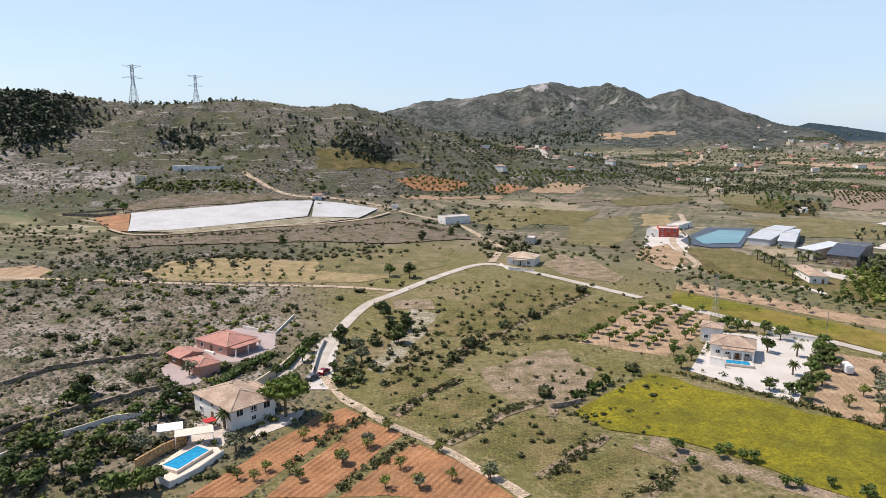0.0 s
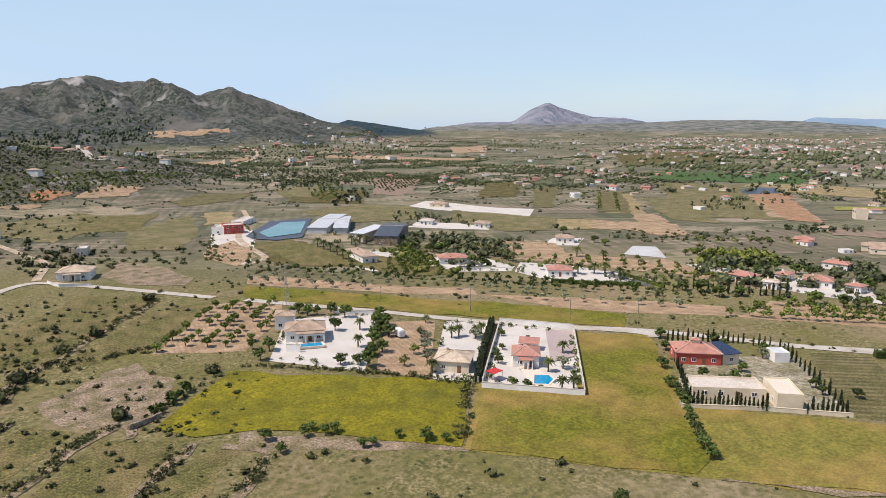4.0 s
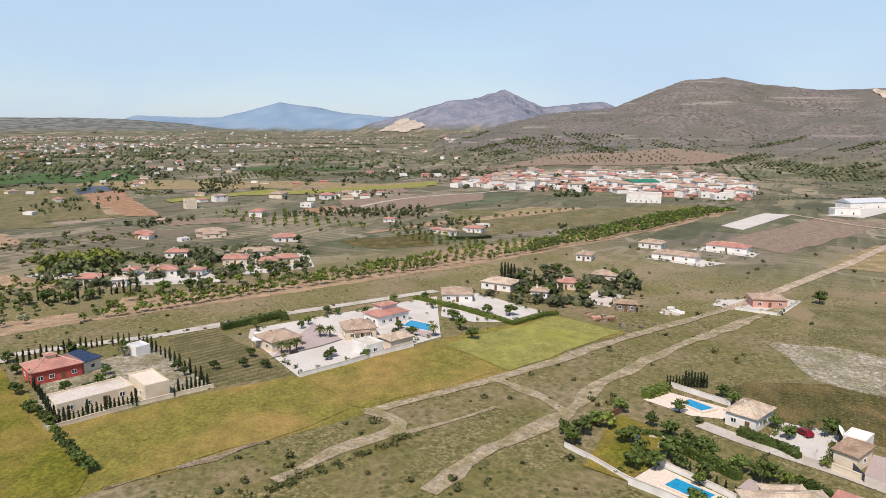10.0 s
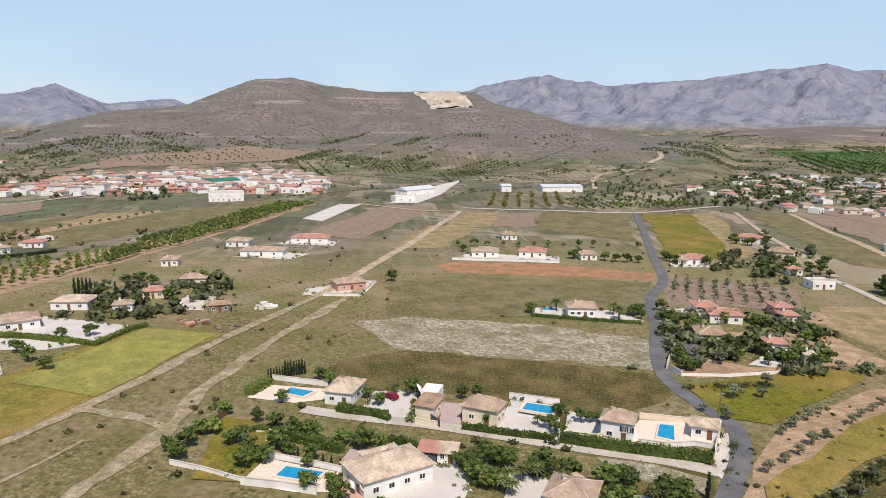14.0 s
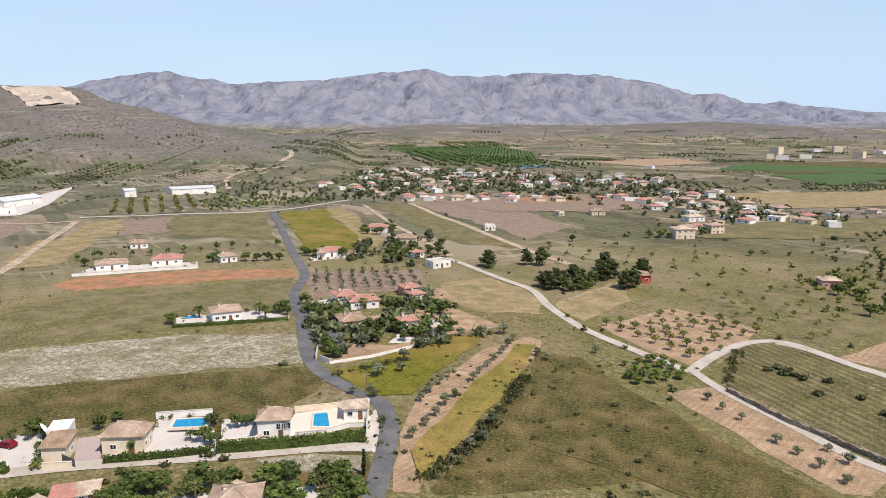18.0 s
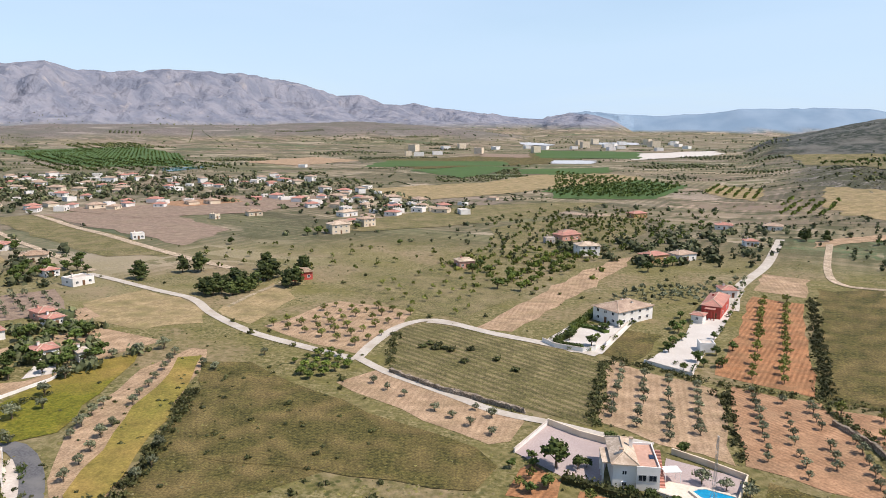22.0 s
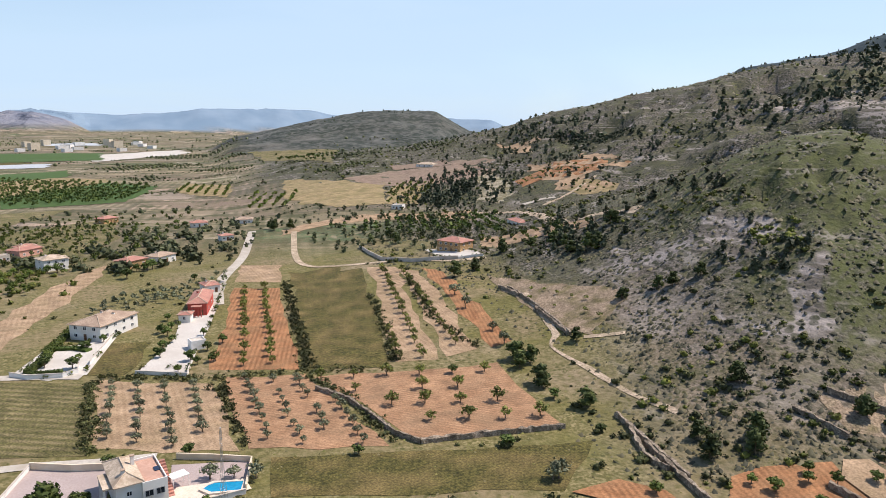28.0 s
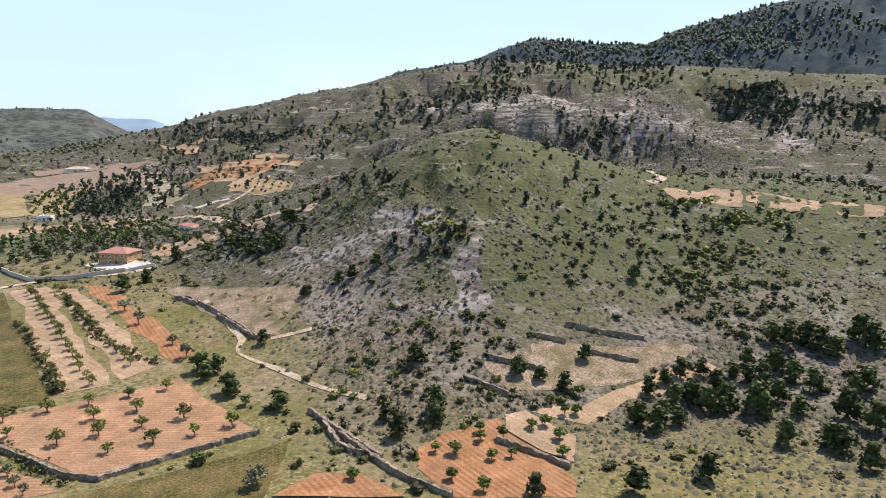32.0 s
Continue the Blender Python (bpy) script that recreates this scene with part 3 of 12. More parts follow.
    "weed_leaf": foliage("green_weed", (0.09, 0.09, 0.024), (0.19, 0.172, 0.056)),
    "far_pine": foliage("hill_pine_needle", (0.032, 0.047, 0.026), (0.095, 0.11, 0.06)),
    "green_shrub": foliage("green_shrub_leaf", (0.08, 0.1, 0.016), (0.2, 0.21, 0.04)),
    "almond": foliage("almond_leaf", (0.085, 0.11, 0.02), (0.24, 0.25, 0.06)),
    "olive": foliage("olive_leaf", (0.1, 0.118, 0.062), (0.25, 0.26, 0.16)),
    "pine": foliage("pine_needle", (0.03, 0.048, 0.012), (0.1, 0.12, 0.032)),
    "stone_pine": foliage("stone_pine_needle", (0.08, 0.135, 0.014), (0.19, 0.25, 0.034)),
    "cypress": foliage("cypress_leaf", (0.018, 0.03, 0.012), (0.045, 0.06, 0.022)),
    "shrub": foliage("shrub_leaf", (0.04, 0.05, 0.015), (0.12, 0.12, 0.042)),
    "bright": foliage("fresh_leaf", (0.065, 0.1, 0.014), (0.17, 0.205, 0.04)),
    "palm": foliage("palm_leaf", (0.06, 0.08, 0.02), (0.14, 0.15, 0.05)),
    "hedge": foliage("hedge_leaf", (0.035, 0.065, 0.012), (0.125, 0.16, 0.036)),
    "straw_tuft": foliage("straw_tuft", (0.1, 0.096, 0.036), (0.26, 0.22, 0.11)),
    "grass_tuft": foliage("dry_tuft", (0.05, 0.049, 0.026), (0.135, 0.12, 0.066)),
}
m, nt, b = blank("pool_water", 0.06)
geo = nt.nodes.new("ShaderNodeNewGeometry")
nt.links.new(ramp_mix(nt, noise_at(nt, geo.outputs["Position"], 1.2, 3.0), (0.012, 0.22, 0.42), (0.02, 0.3, 0.5)), b.inputs["Base Color"])
MAT["pool"] = m


# mesh helpers
def mesh_from(name, verts, faces, material):
    me = bpy.data.meshes.new(name)
    me.from_pydata(verts, [], faces)
    me.materials.append(material)
    return me


def part(name, bm, material, parent=None, label=""):
    me = bpy.data.meshes.new(name)
    bm.to_mesh(me)
    bm.free()
    me.materials.append(material)
    ob = new(name, me)
    ob.parent = parent
    if label:
        ob["label"] = label
    return ob


def piece(name, me, parent, m=None):
    ob = new(name, me)
    ob.parent = parent
    if m is not None:
        ob.matrix_basis = m
    return ob


def box(bm, x0, y0, z0, x1, y1, z1):
    v = [bm.verts.new((x, y, z)) for z in (z0, z1) for x, y in ((x0, y0), (x1, y0), (x1, y1), (x0, y1))]
    for f in ((3, 2, 1, 0), (4, 5, 6, 7), (0, 1, 5, 4), (1, 2, 6, 5), (2, 3, 7, 6), (3, 0, 4, 7)):
        bm.faces.new([v[i] for i in f])
    return v


def boxed(*dims):
    bm = bmesh.new()
    box(bm, *dims)
    return bm


def tube(bm, a, b, r0, r1, sides=6):
    a, b = Vector(a), Vector(b)
    q = (b - a).to_track_quat("Z", "Y")
    rings = []
    for c, r in ((a, r0), (b, r1)):
        rings.append([bm.verts.new(c + q @ Vector((r * math.cos(k * math.tau / sides), r * math.sin(k * math.tau / sides), 0))) for k in range(sides)])
    for k in range(sides):
        n = (k + 1) % sides
        bm.faces.new((rings[0][k], rings[0][n], rings[1][n], rings[1][k]))
    bm.faces.new(rings[1])
    bm.faces.new(rings[0][::-1])


def spot(x, y):
    return float(height(x, y))


def thing(name, x, y, z=None, turn=0.0, **tags):
    ob = new(name)
    ob.empty_display_size = 0.2
    ob.matrix_basis = pose(x, y, spot(x, y) if z is None else z, 0, 0, turn)
    return tagged(ob, **tags)


def inside(outline, x, y):
    hit = np.zeros(np.shape(x), bool)
    for (ax, ay), (bx, by) in zip(outline, outline[1:] + outline[:1]):
        if ay != by:
            hit ^= ((ay > y) != (by > y)) & (x < (bx - ax) * (y - ay) / (by - ay) + ax)
    return hit


# bare limestone ledges on the slopes
ROCKY = [
    [(-354.1, 575.3), (-296.5, 567.7), (-243.6, 558.6), (-203.6, 533.6), (-236.8, 511.9), (-291.1, 506.7), (-321.4, 517.5)],
    [(-154.5, 510.6), (-114.8, 515.7), (-90.2, 516.7), (-95.4, 499.9), (-184.2, 479.7), (-210.8, 488.2)],
    [(-514.4, -255.7), (-553.6, -239.6), (-616.3, -184.4), (-579.3, -155.2), (-488.6, -149.2), (-456.7, -189), (-452.1, -216)],
    [(-578.8, -150.4), (-633, -137.5), (-644.7, -119.6), (-612.7, -82.2), (-535.2, -78.3), (-516.8, -100), (-508.5, -124.2)],
    [(-551.5, -70), (-662.8, -29.7), (-580.4, -24.3), (-546.6, -51.3)],
    [(-147.9, -137.5), (-153.4, -129.2), (-140.8, -107.2), (-132.9, -89.4), (-125.4, -98.9), (-132.1, -115.2)],
    [(-139.8, -85.8), (-149.4, -75.4), (-149.8, -68), (-136.9, -74.7), (-134.5, -80.9)],
    [(-172.4, -94.8), (-191.7, -72.1), (-185.4, -66.2), (-164.8, -80.2)],
    [(-198.5, -172.2), (-197.7, -131), (-182.4, -108.4), (-179.7, -141.3)],
    [(-45.9, 234.5), (-23.6, 208.3), (-35.5, 196.6), (-59.5, 227.3)],
    [(-567.9, -333.9), (-579.9, -305.5), (-522.3, -275), (-512, -295.5)],
]


# the ground, one sheet to the horizon
def build_ground():
    spokes = 1080
    rings = np.concatenate(([12, 25, 45, 65, 85], np.exp(np.linspace(math.log(98.0), math.log(4960.0), 226))))
    az = np.linspace(0, math.tau, spokes, endpoint=False)
    x = np.outer(rings, np.sin(az)).ravel()
    y = np.outer(rings, np.cos(az)).ravel()
    verts = np.column_stack((x, y, height(x, y)))
    verts = np.vstack((verts, [[0, 0, 0]]))
    i = np.arange(len(rings) - 1)[:, None] * spokes
    k = np.arange(spokes)[None, :]
    n = (k + 1) % spokes
    quads = np.stack((i + k, i + spokes + k, i + spokes + n, i + n), -1).reshape(-1, 4)[:, ::-1]
    centre = len(verts) - 1
    faces = quads.tolist() + [[centre, int(a), int((a + 1) % spokes)][::-1] for a in range(spokes)]
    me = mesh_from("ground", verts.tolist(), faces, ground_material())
    x, y = verts[:, 0], verts[:, 1]
    r = np.hypot(x, y)
    near = {n: layer(n, x, y) for n in RIDGES}

    def put(name, values):
        at = me.attributes.new(name, "FLOAT", "POINT")
        at.data.foreach_set("value", np.ascontiguousarray(np.clip(values, 0, 1), dtype=np.float32))

    wob = rough(x, y, 120, 3, 3) * 10
    put("patchwork", swell((r + wob * 12 - 250) / 170))
    bear = bearing(x, y)
    side = np.maximum(swell((-6 - bear) / 10), swell((bear - 226) / 12)) * swell((r + wob * 6 - 110) / 60) * swell((430 - r) / 80)
    put("scrub", np.maximum(side, swell((np.maximum.reduce([near[n] for n in ("scrub_ridge", "main_hill", "knoll")]) + wob * 0.5 - 4) / 7)))
    hill = np.maximum(near["knoll"], near["main_hill"])
    put("stony", np.maximum(0.7 * swell((-5 - bear) / 8) * swell((r + wob * 6 - 120) / 40) * swell((350 + wob * 5 - r) / 60), swell((bear - 222) / 10) * swell((r + wob * 6 - 100) / 50) * swell((430 - r) / 90) * swell((21 + wob * 2 - hill) / 18) * 0.8 * (1 - 0.55 * swell((bear + wob * 1.2 - 234) / 20))))
    stone_at = np.zeros(len(x))
    for line in ROCKY:
        stone_at = np.maximum(stone_at, inside(line, x + rough(x, y, 40, 61, 3) * 40, y + rough(x, y, 40, 67, 3) * 40) * 0.95)
    put("rocky", stone_at)
    knoll = near["knoll"]
    put("verdant", np.maximum.reduce([0.7 * swell((knoll + wob - 20) / 22) * (knoll > near["main_hill"] - 3), 0.85 * swell((bear + wob * 1.2 - 235) / 16) * swell((knoll + wob - 7) / 12) * swell((430 - r) / 60),
                                      0.55 * swell((bear + wob - 244) / 4) * swell((near["main_hill"] + wob * 3 - 85) / 30)]))
    put("moist", swell((165 + wob * 2 - bear) / 40) * swell((bear + 20) / 20))
    put("lush", np.maximum(0.75 * swell((330 + wob * 8 - r) / 130), (swell((45 + wob - bear) / 25) + swell((bear + wob - 150) / 25)) * 0.7))
    put("brown", swell((np.maximum.reduce([near[n] for n in ("brown_hill", "brown_foothill", "foothills")]) + wob - 8) / 22))
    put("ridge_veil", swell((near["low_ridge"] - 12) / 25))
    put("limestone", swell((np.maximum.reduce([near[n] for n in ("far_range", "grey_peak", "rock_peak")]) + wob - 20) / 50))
    put("wooded", swell((np.maximum.reduce([near[n] for n in ("rocky_mountain", "flat_topped_hill")]) + wob * 2 - 8) / 16))
    put("crag", 0.15 + swell((near["rocky_mountain"] + wob * 3 - 90) / 70))
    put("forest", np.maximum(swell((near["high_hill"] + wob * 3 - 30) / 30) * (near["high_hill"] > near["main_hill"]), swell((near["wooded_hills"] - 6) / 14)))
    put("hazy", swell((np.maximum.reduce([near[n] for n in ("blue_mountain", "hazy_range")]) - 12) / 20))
    me.polygons.foreach_set("use_smooth", np.ones(len(me.polygons), bool))
    ob = new("ground", me)
    return tagged(ob, "dry grassy valley floor rising into scrub-covered hills", "ground", kind="structure")


build_ground()


# patches laid on the ground
def drape(name, outline, material, lift=0.06, step=8.0, holes=()):
    xs, ys = [p[0] for p in outline], [p[1] for p in outline]
    bm = bmesh.new()
    f = bm.faces.new([bm.verts.new((px, py, 0)) for px, py in outline])
    size = max(max(xs) - min(xs), max(ys) - min(ys))
    step = max(step, size / 40)
    for axis, values in ((0, xs), (1, ys)):
        at = min(values) + step * 0.5
        while at < max(values):
            co = (at, 0, 0) if axis == 0 else (0, at, 0)
            no = (1, 0, 0) if axis == 0 else (0, 1, 0)
            bmesh.ops.bisect_plane(bm, geom=bm.verts[:] + bm.edges[:] + bm.faces[:], plane_co=co, plane_no=no)
            at += step
    bmesh.ops.triangulate(bm, faces=bm.faces[:])
    co = np.array([v.co[:] for v in bm.verts])
    z = height(co[:, 0], co[:, 1])
    for v, zz in zip(bm.verts, z):
        v.co.z = zz + lift
    for fc in bm.faces:
        if fc.normal.z < 0:
            fc.normal_flip()
        fc.smooth = True
    return part(name, bm, material)


def far_lift(outline):
    near = min(math.hypot(*p) for p in outline)
    return 0.03 + 0.0001 * near + 0.0005 * max(near - 300, 0)


FIELDS, YARDS = [], []


def clear_of_yards(p):
    keep = np.ones(len(p), bool)
    for line in YARDS:
        keep &= ~inside(line, p[:, 0], p[:, 1])
    return keep


def field(outline, material, label, lift=None, name="field", wobble=True):
    """A field: its edge is roughened a little."""
    FIELDS.append(outline)
    if material.startswith(("earth", "gravel", "paving", "pinkgravel", "deck", "terracotta", "yellow", "meadow", "straw", "vine", "asphalt", "liner")):
        YARDS.append(outline)
    pts = []
    for (ax, ay), (bx, by) in zip(outline, outline[1:] + outline[:1]):
        d = math.hypot(bx - ax, by - ay)
        n = max(1, min(12, int(d / 7)))
        for k in range(n):
            u = k / n
            px, py = ax + (bx - ax) * u, ay + (by - ay) * u
            if wobble and k:
                s = 0.5 + 0.004 * math.hypot(px, py)
                px, py = px + random.uniform(-s, s), py + random.uniform(-s, s)
            pts.append((px, py))
    ob = drape(name, pts, MAT[material], far_lift(outline) + 0.0004 * len(FIELDS) + 0.12 * material.startswith(("meadow", "yellow")) if lift is None else lift)
    return tagged(ob, label, "field", kind="structure")


def spline(points, step=4.0):
    pts = [Vector((*p, 0)) for p in points]
    ext = [pts[0] * 2 - pts[1]] + pts + [pts[-1] * 2 - pts[-2]]
    out = []
    for i in range(1, len(ext) - 2):
        a, b, c, d = ext[i - 1:i + 3]
        n = max(2, int((c - b).length / step))
        for k in range(n):
            t = k / n
            out.append(0.5 * ((2 * b) + (c - a) * t + (2 * a - 5 * b + 4 * c - d) * t * t + (3 * b - a - 3 * c + d) * t ** 3))
    return out + [pts[-1]]


def road(name, points, width, material, label, lift=None, ragged=0.0, thick=0.0):
    line = spline(points)
    verts, faces = [], []
    for i, p in enumerate(line):
        d = (line[min(i + 1, len(line) - 1)] - line[max(i - 1, 0)]).normalized()
        n = Vector((-d.y, d.x, 0))
        up = (0.1 + 0.0003 * p.length + 0.0004 * max(p.length - 300, 0)) if lift is None else lift
        for s in (-1, -0.5, 0, 0.5, 1):
            q = p + n * (s * width / 2 + (2.2 * ragged * float(rough(p.x + 31 * s, p.y, 9.0, 6, 3)) if abs(s) == 1 else 0))
            verts.append((q.x, q.y, spot(q.x, q.y) + up))
    for i in range(len(line) - 1):
        for k in range(4):
            a = i * 5 + k
            faces.append((a, a + 5, a + 6, a + 1)[::-1])
    me = mesh_from(name, verts, faces, MAT[material])
    ob = new(name, me)
    return tagged(ob, label, "road", kind="structure")

# plants: leaf quads scattered over lobes, unit height
def leaf_cloud(rng, lobes, count, leaf):
    """lobes: centre x, y, z, radius across, radius up. Gives quads facing roughly outwards."""
    weights = np.array([l[3] ** 2 for l in lobes])
    pick = rng.choice(len(lobes), count, p=weights / weights.sum())
    L = np.array(lobes)[pick]
    d = rng.normal(size=(count, 3))
    d /= np.linalg.norm(d, axis=1, keepdims=True)
    depth = rng.uniform(0.5, 1.04, count)[:, None]
    c = L[:, :3] + d * depth * np.stack((L[:, 3], L[:, 3], L[:, 4]), 1)
    n = d + rng.normal(size=(count, 3)) * 0.55
    n /= np.linalg.norm(n, axis=1, keepdims=True)
    u = np.cross(n, rng.normal(size=(count, 3)))
    u /= np.linalg.norm(u, axis=1, keepdims=True)
    v = np.cross(n, u)
    s = leaf * rng.uniform(0.6, 1.35, count)[:, None]
    quad = np.stack((c - u * s, c - v * s * 0.8, c + u * s * 1.1, c + v * s * 0.7), 1)
    return quad.reshape(-1, 3)


def lobes_for(kind, rng):
    if kind == "pine":
        out = []
        for k in range(9):
            t = k / 8
            a, off = rng.uniform(0, math.tau), 0.17 * (1 - 0.75 * t)
            out.append((off * math.cos(a), off * math.sin(a), 0.24 + 0.6 * t, 0.24 * (1 - 0.75 * (t - 0.3) ** 2) * rng.uniform(0.8, 1.1), 0.15))
        return out
    if kind == "stone_pine":
        return [(0.33 * math.cos(a) * q, 0.33 * math.sin(a) * q, 0.74 + 0.12 * (1 - q) + rng.uniform(-0.03, 0.03), 0.22, 0.13)
                for q, n in ((1.25, 9), (0.6, 6), (0.05, 1)) for a in (np.arange(n) * math.tau / n + q)]
    if kind == "cypress":
        return [(rng.uniform(-0.012, 0.012), rng.uniform(-0.012, 0.012), z, 0.085 * (1.05 - abs(z - 0.4) * 1.05), 0.12) for z in np.linspace(0.1, 0.9, 8)]
    if kind == "shrub":
        return [(rng.uniform(-0.45, 0.45), rng.uniform(-0.45, 0.45), rng.uniform(0.25, 0.5), rng.uniform(0.35, 0.55), rng.uniform(0.3, 0.5)) for _ in range(5)]
    if kind == "tuft":
        return [(0, 0, 0.35, 0.45, 0.5)]
    spread = {"almond": 0.3, "olive": 0.27, "garden": 0.27, "bright": 0.26}[kind]
    out = []
    for k in range(8):
        a, q = k * math.tau / 7 + rng.uniform(-0.4, 0.4), spread * rng.uniform(0.55, 1.1)
        out.append((q * math.cos(a), q * math.sin(a), rng.uniform(0.45, 0.72), rng.uniform(0.15, 0.24), rng.uniform(0.13, 0.2)))
    out.append((0, 0, 0.76, 0.22, 0.19))
    return out


LEAF = {"almond": "almond", "olive": "olive", "garden": "hedge", "bright": "bright", "pine": "pine", "stone_pine": "stone_pine", "cypress": "cypress", "shrub": "shrub", "tuft": "grass_tuft"}


def cloud_mesh(name, points, material):
    me = bpy.data.meshes.new(name)
    n = len(points) // 4
    me.vertices.add(len(points))
    me.vertices.foreach_set("co", np.ascontiguousarray(points, dtype=np.float32).ravel())
    me.loops.add(n * 4)
    me.loops.foreach_set("vertex_index", np.arange(n * 4, dtype=np.int32))
    me.polygons.add(n)
    me.polygons.foreach_set("loop_start", np.arange(n, dtype=np.int32) * 4)
    me.update(calc_edges=True)
    me.materials.append(material)
    return me


def crown_mesh(name, quads, lobes, rng, material, fill):
    """Leaf quads round uneven inner clumps that close the crown."""
    bm = bmesh.new()
    bmesh.ops.create_icosphere(bm, subdivisions=1, radius=1)
    ball = np.array([v.co[:] for v in bm.verts])
    tri = np.array([[v.index for v in f.verts] for f in bm.faces])
    bm.free()
    verts, faces = [quads], [np.arange(len(quads)).reshape(-1, 4).tolist()]
    at = len(quads)
    for lx, ly, lz, across, up in lobes:
        pts = ball * np.array((across, across, up)) * fill * rng.uniform(0.75, 1.2, (len(ball), 1)) + np.array((lx, ly, lz))
        verts.append(pts)
        faces.append((tri + at).tolist())
        at += len(ball)
    return mesh_from(name, np.concatenate(verts).tolist(), sum(faces, []), material)


TREES = {}


def tree_kit(kind):
    """Trunk and crown meshes, four shapes of each."""
    if kind == "shade":
        kind = "garden"
    if kind in TREES:
        return TREES[kind]
    rng = np.random.default_rng(len(TREES) + 40)
    kit = []
    for k in range(4):
        lobes = lobes_for(kind, rng)
        count, leaf = {"pine": (300, 0.062), "stone_pine": (1500, 0.035), "cypress": (260, 0.035), "shrub": (90, 0.16), "almond": (190, 0.06),
                       "olive": (220, 0.058), "garden": (300, 0.058), "bright": (240, 0.06)}[kind]
        crown = crown_mesh("crown", leaf_cloud(rng, lobes, count, leaf), lobes, rng, MAT[LEAF[kind]], 0.4 if kind in ("almond", "olive") else 0.66)
        bm = bmesh.new()
        if kind in ("pine", "cypress"):
            tube(bm, (0, 0, -0.05), (0.01, 0, 0.5), 0.022, 0.014)
            tube(bm, (0.01, 0, 0.5), (0, 0.01, 0.9), 0.014, 0.004)
        elif kind == "shrub":
            for a in range(4):
                tube(bm, (0, 0, -0.1), (0.3 * math.cos(a * 1.6), 0.3 * math.sin(a * 1.6), 0.4), 0.05, 0.02, 4)
        else:
            fork = {"stone_pine": 0.5}.get(kind, 0.26)
            bend = rng.uniform(-0.03, 0.03)
            tube(bm, (0, 0, -0.05), (bend, 0, fork), 0.04, 0.03)
            for x, y, z, rr, _ in lobes[:6]:
                tube(bm, (bend, 0, fork - 0.01), (x * 0.9, y * 0.9, z), 0.022, 0.007, 5)
        me = bpy.data.meshes.new("trunk")
        bm.to_mesh(me)
        bm.free()
        me.materials.append(MAT["bark"])
        kit.append((me, crown))
    TREES[kind] = kit
    return kit


TREE_WORDS = {
    "almond": ("almond_tree", "small almond tree with an open fresh green crown"),
    "olive": ("olive_tree", "grey-green olive tree with a rounded crown"),
    "garden": ("garden_tree", "dense dark green garden tree beside the house"),
    "shade": ("shade_tree", "dark green leafy shade tree near houses"),
    "bright": ("fruit_tree", "young fruit tree with bright green leaves"),
    "pine": ("pine_tree", "dark green pine on the dry hillside"),
    "stone_pine": ("stone_pine", "broad umbrella-shaped stone pine beside the white house"),
    "cypress": ("cypress", "slender dark green columnar cypress in a row"),
    "shrub": ("bush", "low rounded green bush on dry ground"),
}


def tree(kind, x, y, tall, wide=1.0, label="", group="", z=None):
    name, words = TREE_WORDS[kind]
    trunk, crown = tree_kit(kind)[random.randrange(4)]
    ob = thing(name, x, y, z, random.uniform(0, 360), label=label or words, category="bush" if kind == "shrub" else "tree", group=group)
    ob.scale = (tall * wide, tall * wide, tall)
    piece("trunk", trunk, ob)
    piece("crown", crown, ob)
    return ob


def palm(x, y, tall, group="garden palms"):
    ob = thing("palm_tree", x, y, None, random.uniform(0, 360), label="palm tree with arching grey-green fronds", category="tree", group=group)
    if "palm" not in TREES:
        bm = bmesh.new()
        tube(bm, (0, 0, -0.1), (0.02, 0, 0.72), 0.06, 0.05, 7)
        trunk = part("trunk", bm, MAT["bark"], None)
        bm = bmesh.new()
        rng = random.Random(5)
        for k in range(34):
            a, lean = k * 2.4, 0.15 + 0.85 * (k / 34)
            prev = None
            for s in range(5):
                u = s / 4
                r = 0.5 * u * (0.4 + 0.6 * lean)
                z = 0.74 + 0.34 * u * (1.1 - lean) - 0.34 * u * u * lean
                w = 0.07 * (1 - u) * (0.5 + u * 2) + 0.008
                c, n = Vector((r * math.cos(a), r * math.sin(a), z)), Vector((-math.sin(a), math.cos(a), 0))
                edge = (bm.verts.new(c - n * w - Vector((0, 0, 0.02))), bm.verts.new(c + Vector((0, 0, 0.015))), bm.verts.new(c + n * w - Vector((0, 0, 0.02))))
                if prev:
                    bm.faces.new((prev[0], edge[0], edge[1], prev[1]))
                    bm.faces.new((prev[1], edge[1], edge[2], prev[2]))
                prev = edge
        crown = part("crown", bm, MAT["palm"], None)
        TREES["palm"] = (trunk.data, crown.data)
        bpy.data.objects.remove(trunk)
        bpy.data.objects.remove(crown)
    ob.scale = (tall, tall, tall)
    piece("trunk", TREES["palm"][0], ob)
    piece("crown", TREES["palm"][1], ob)
    return ob


def scatter(name, kind, xy, tall, leaves, leaf, label, category, seed=1, wide=1.0, lift=0.0, mat=""):
    """Uncounted plants joined in one mesh; xy is an array of places, tall an array of heights."""
    rng = np.random.default_rng(seed)
    xy, tall = np.asarray(xy), np.asarray(tall)
    if len(xy) == 0:
        return None
    z = height(xy[:, 0], xy[:, 1]) + lift
    shapes = [leaf_cloud(rng, lobes_for(kind, rng), leaves, leaf) for _ in range(8)]
    pick = rng.integers(0, 8, len(xy))
    turn = rng.uniform(0, math.tau, len(xy))
    pts = np.stack(shapes)[pick]
    c, s = np.cos(turn)[:, None], np.sin(turn)[:, None]
    x = (pts[..., 0] * c - pts[..., 1] * s) * tall[:, None] * wide + xy[:, 0, None]
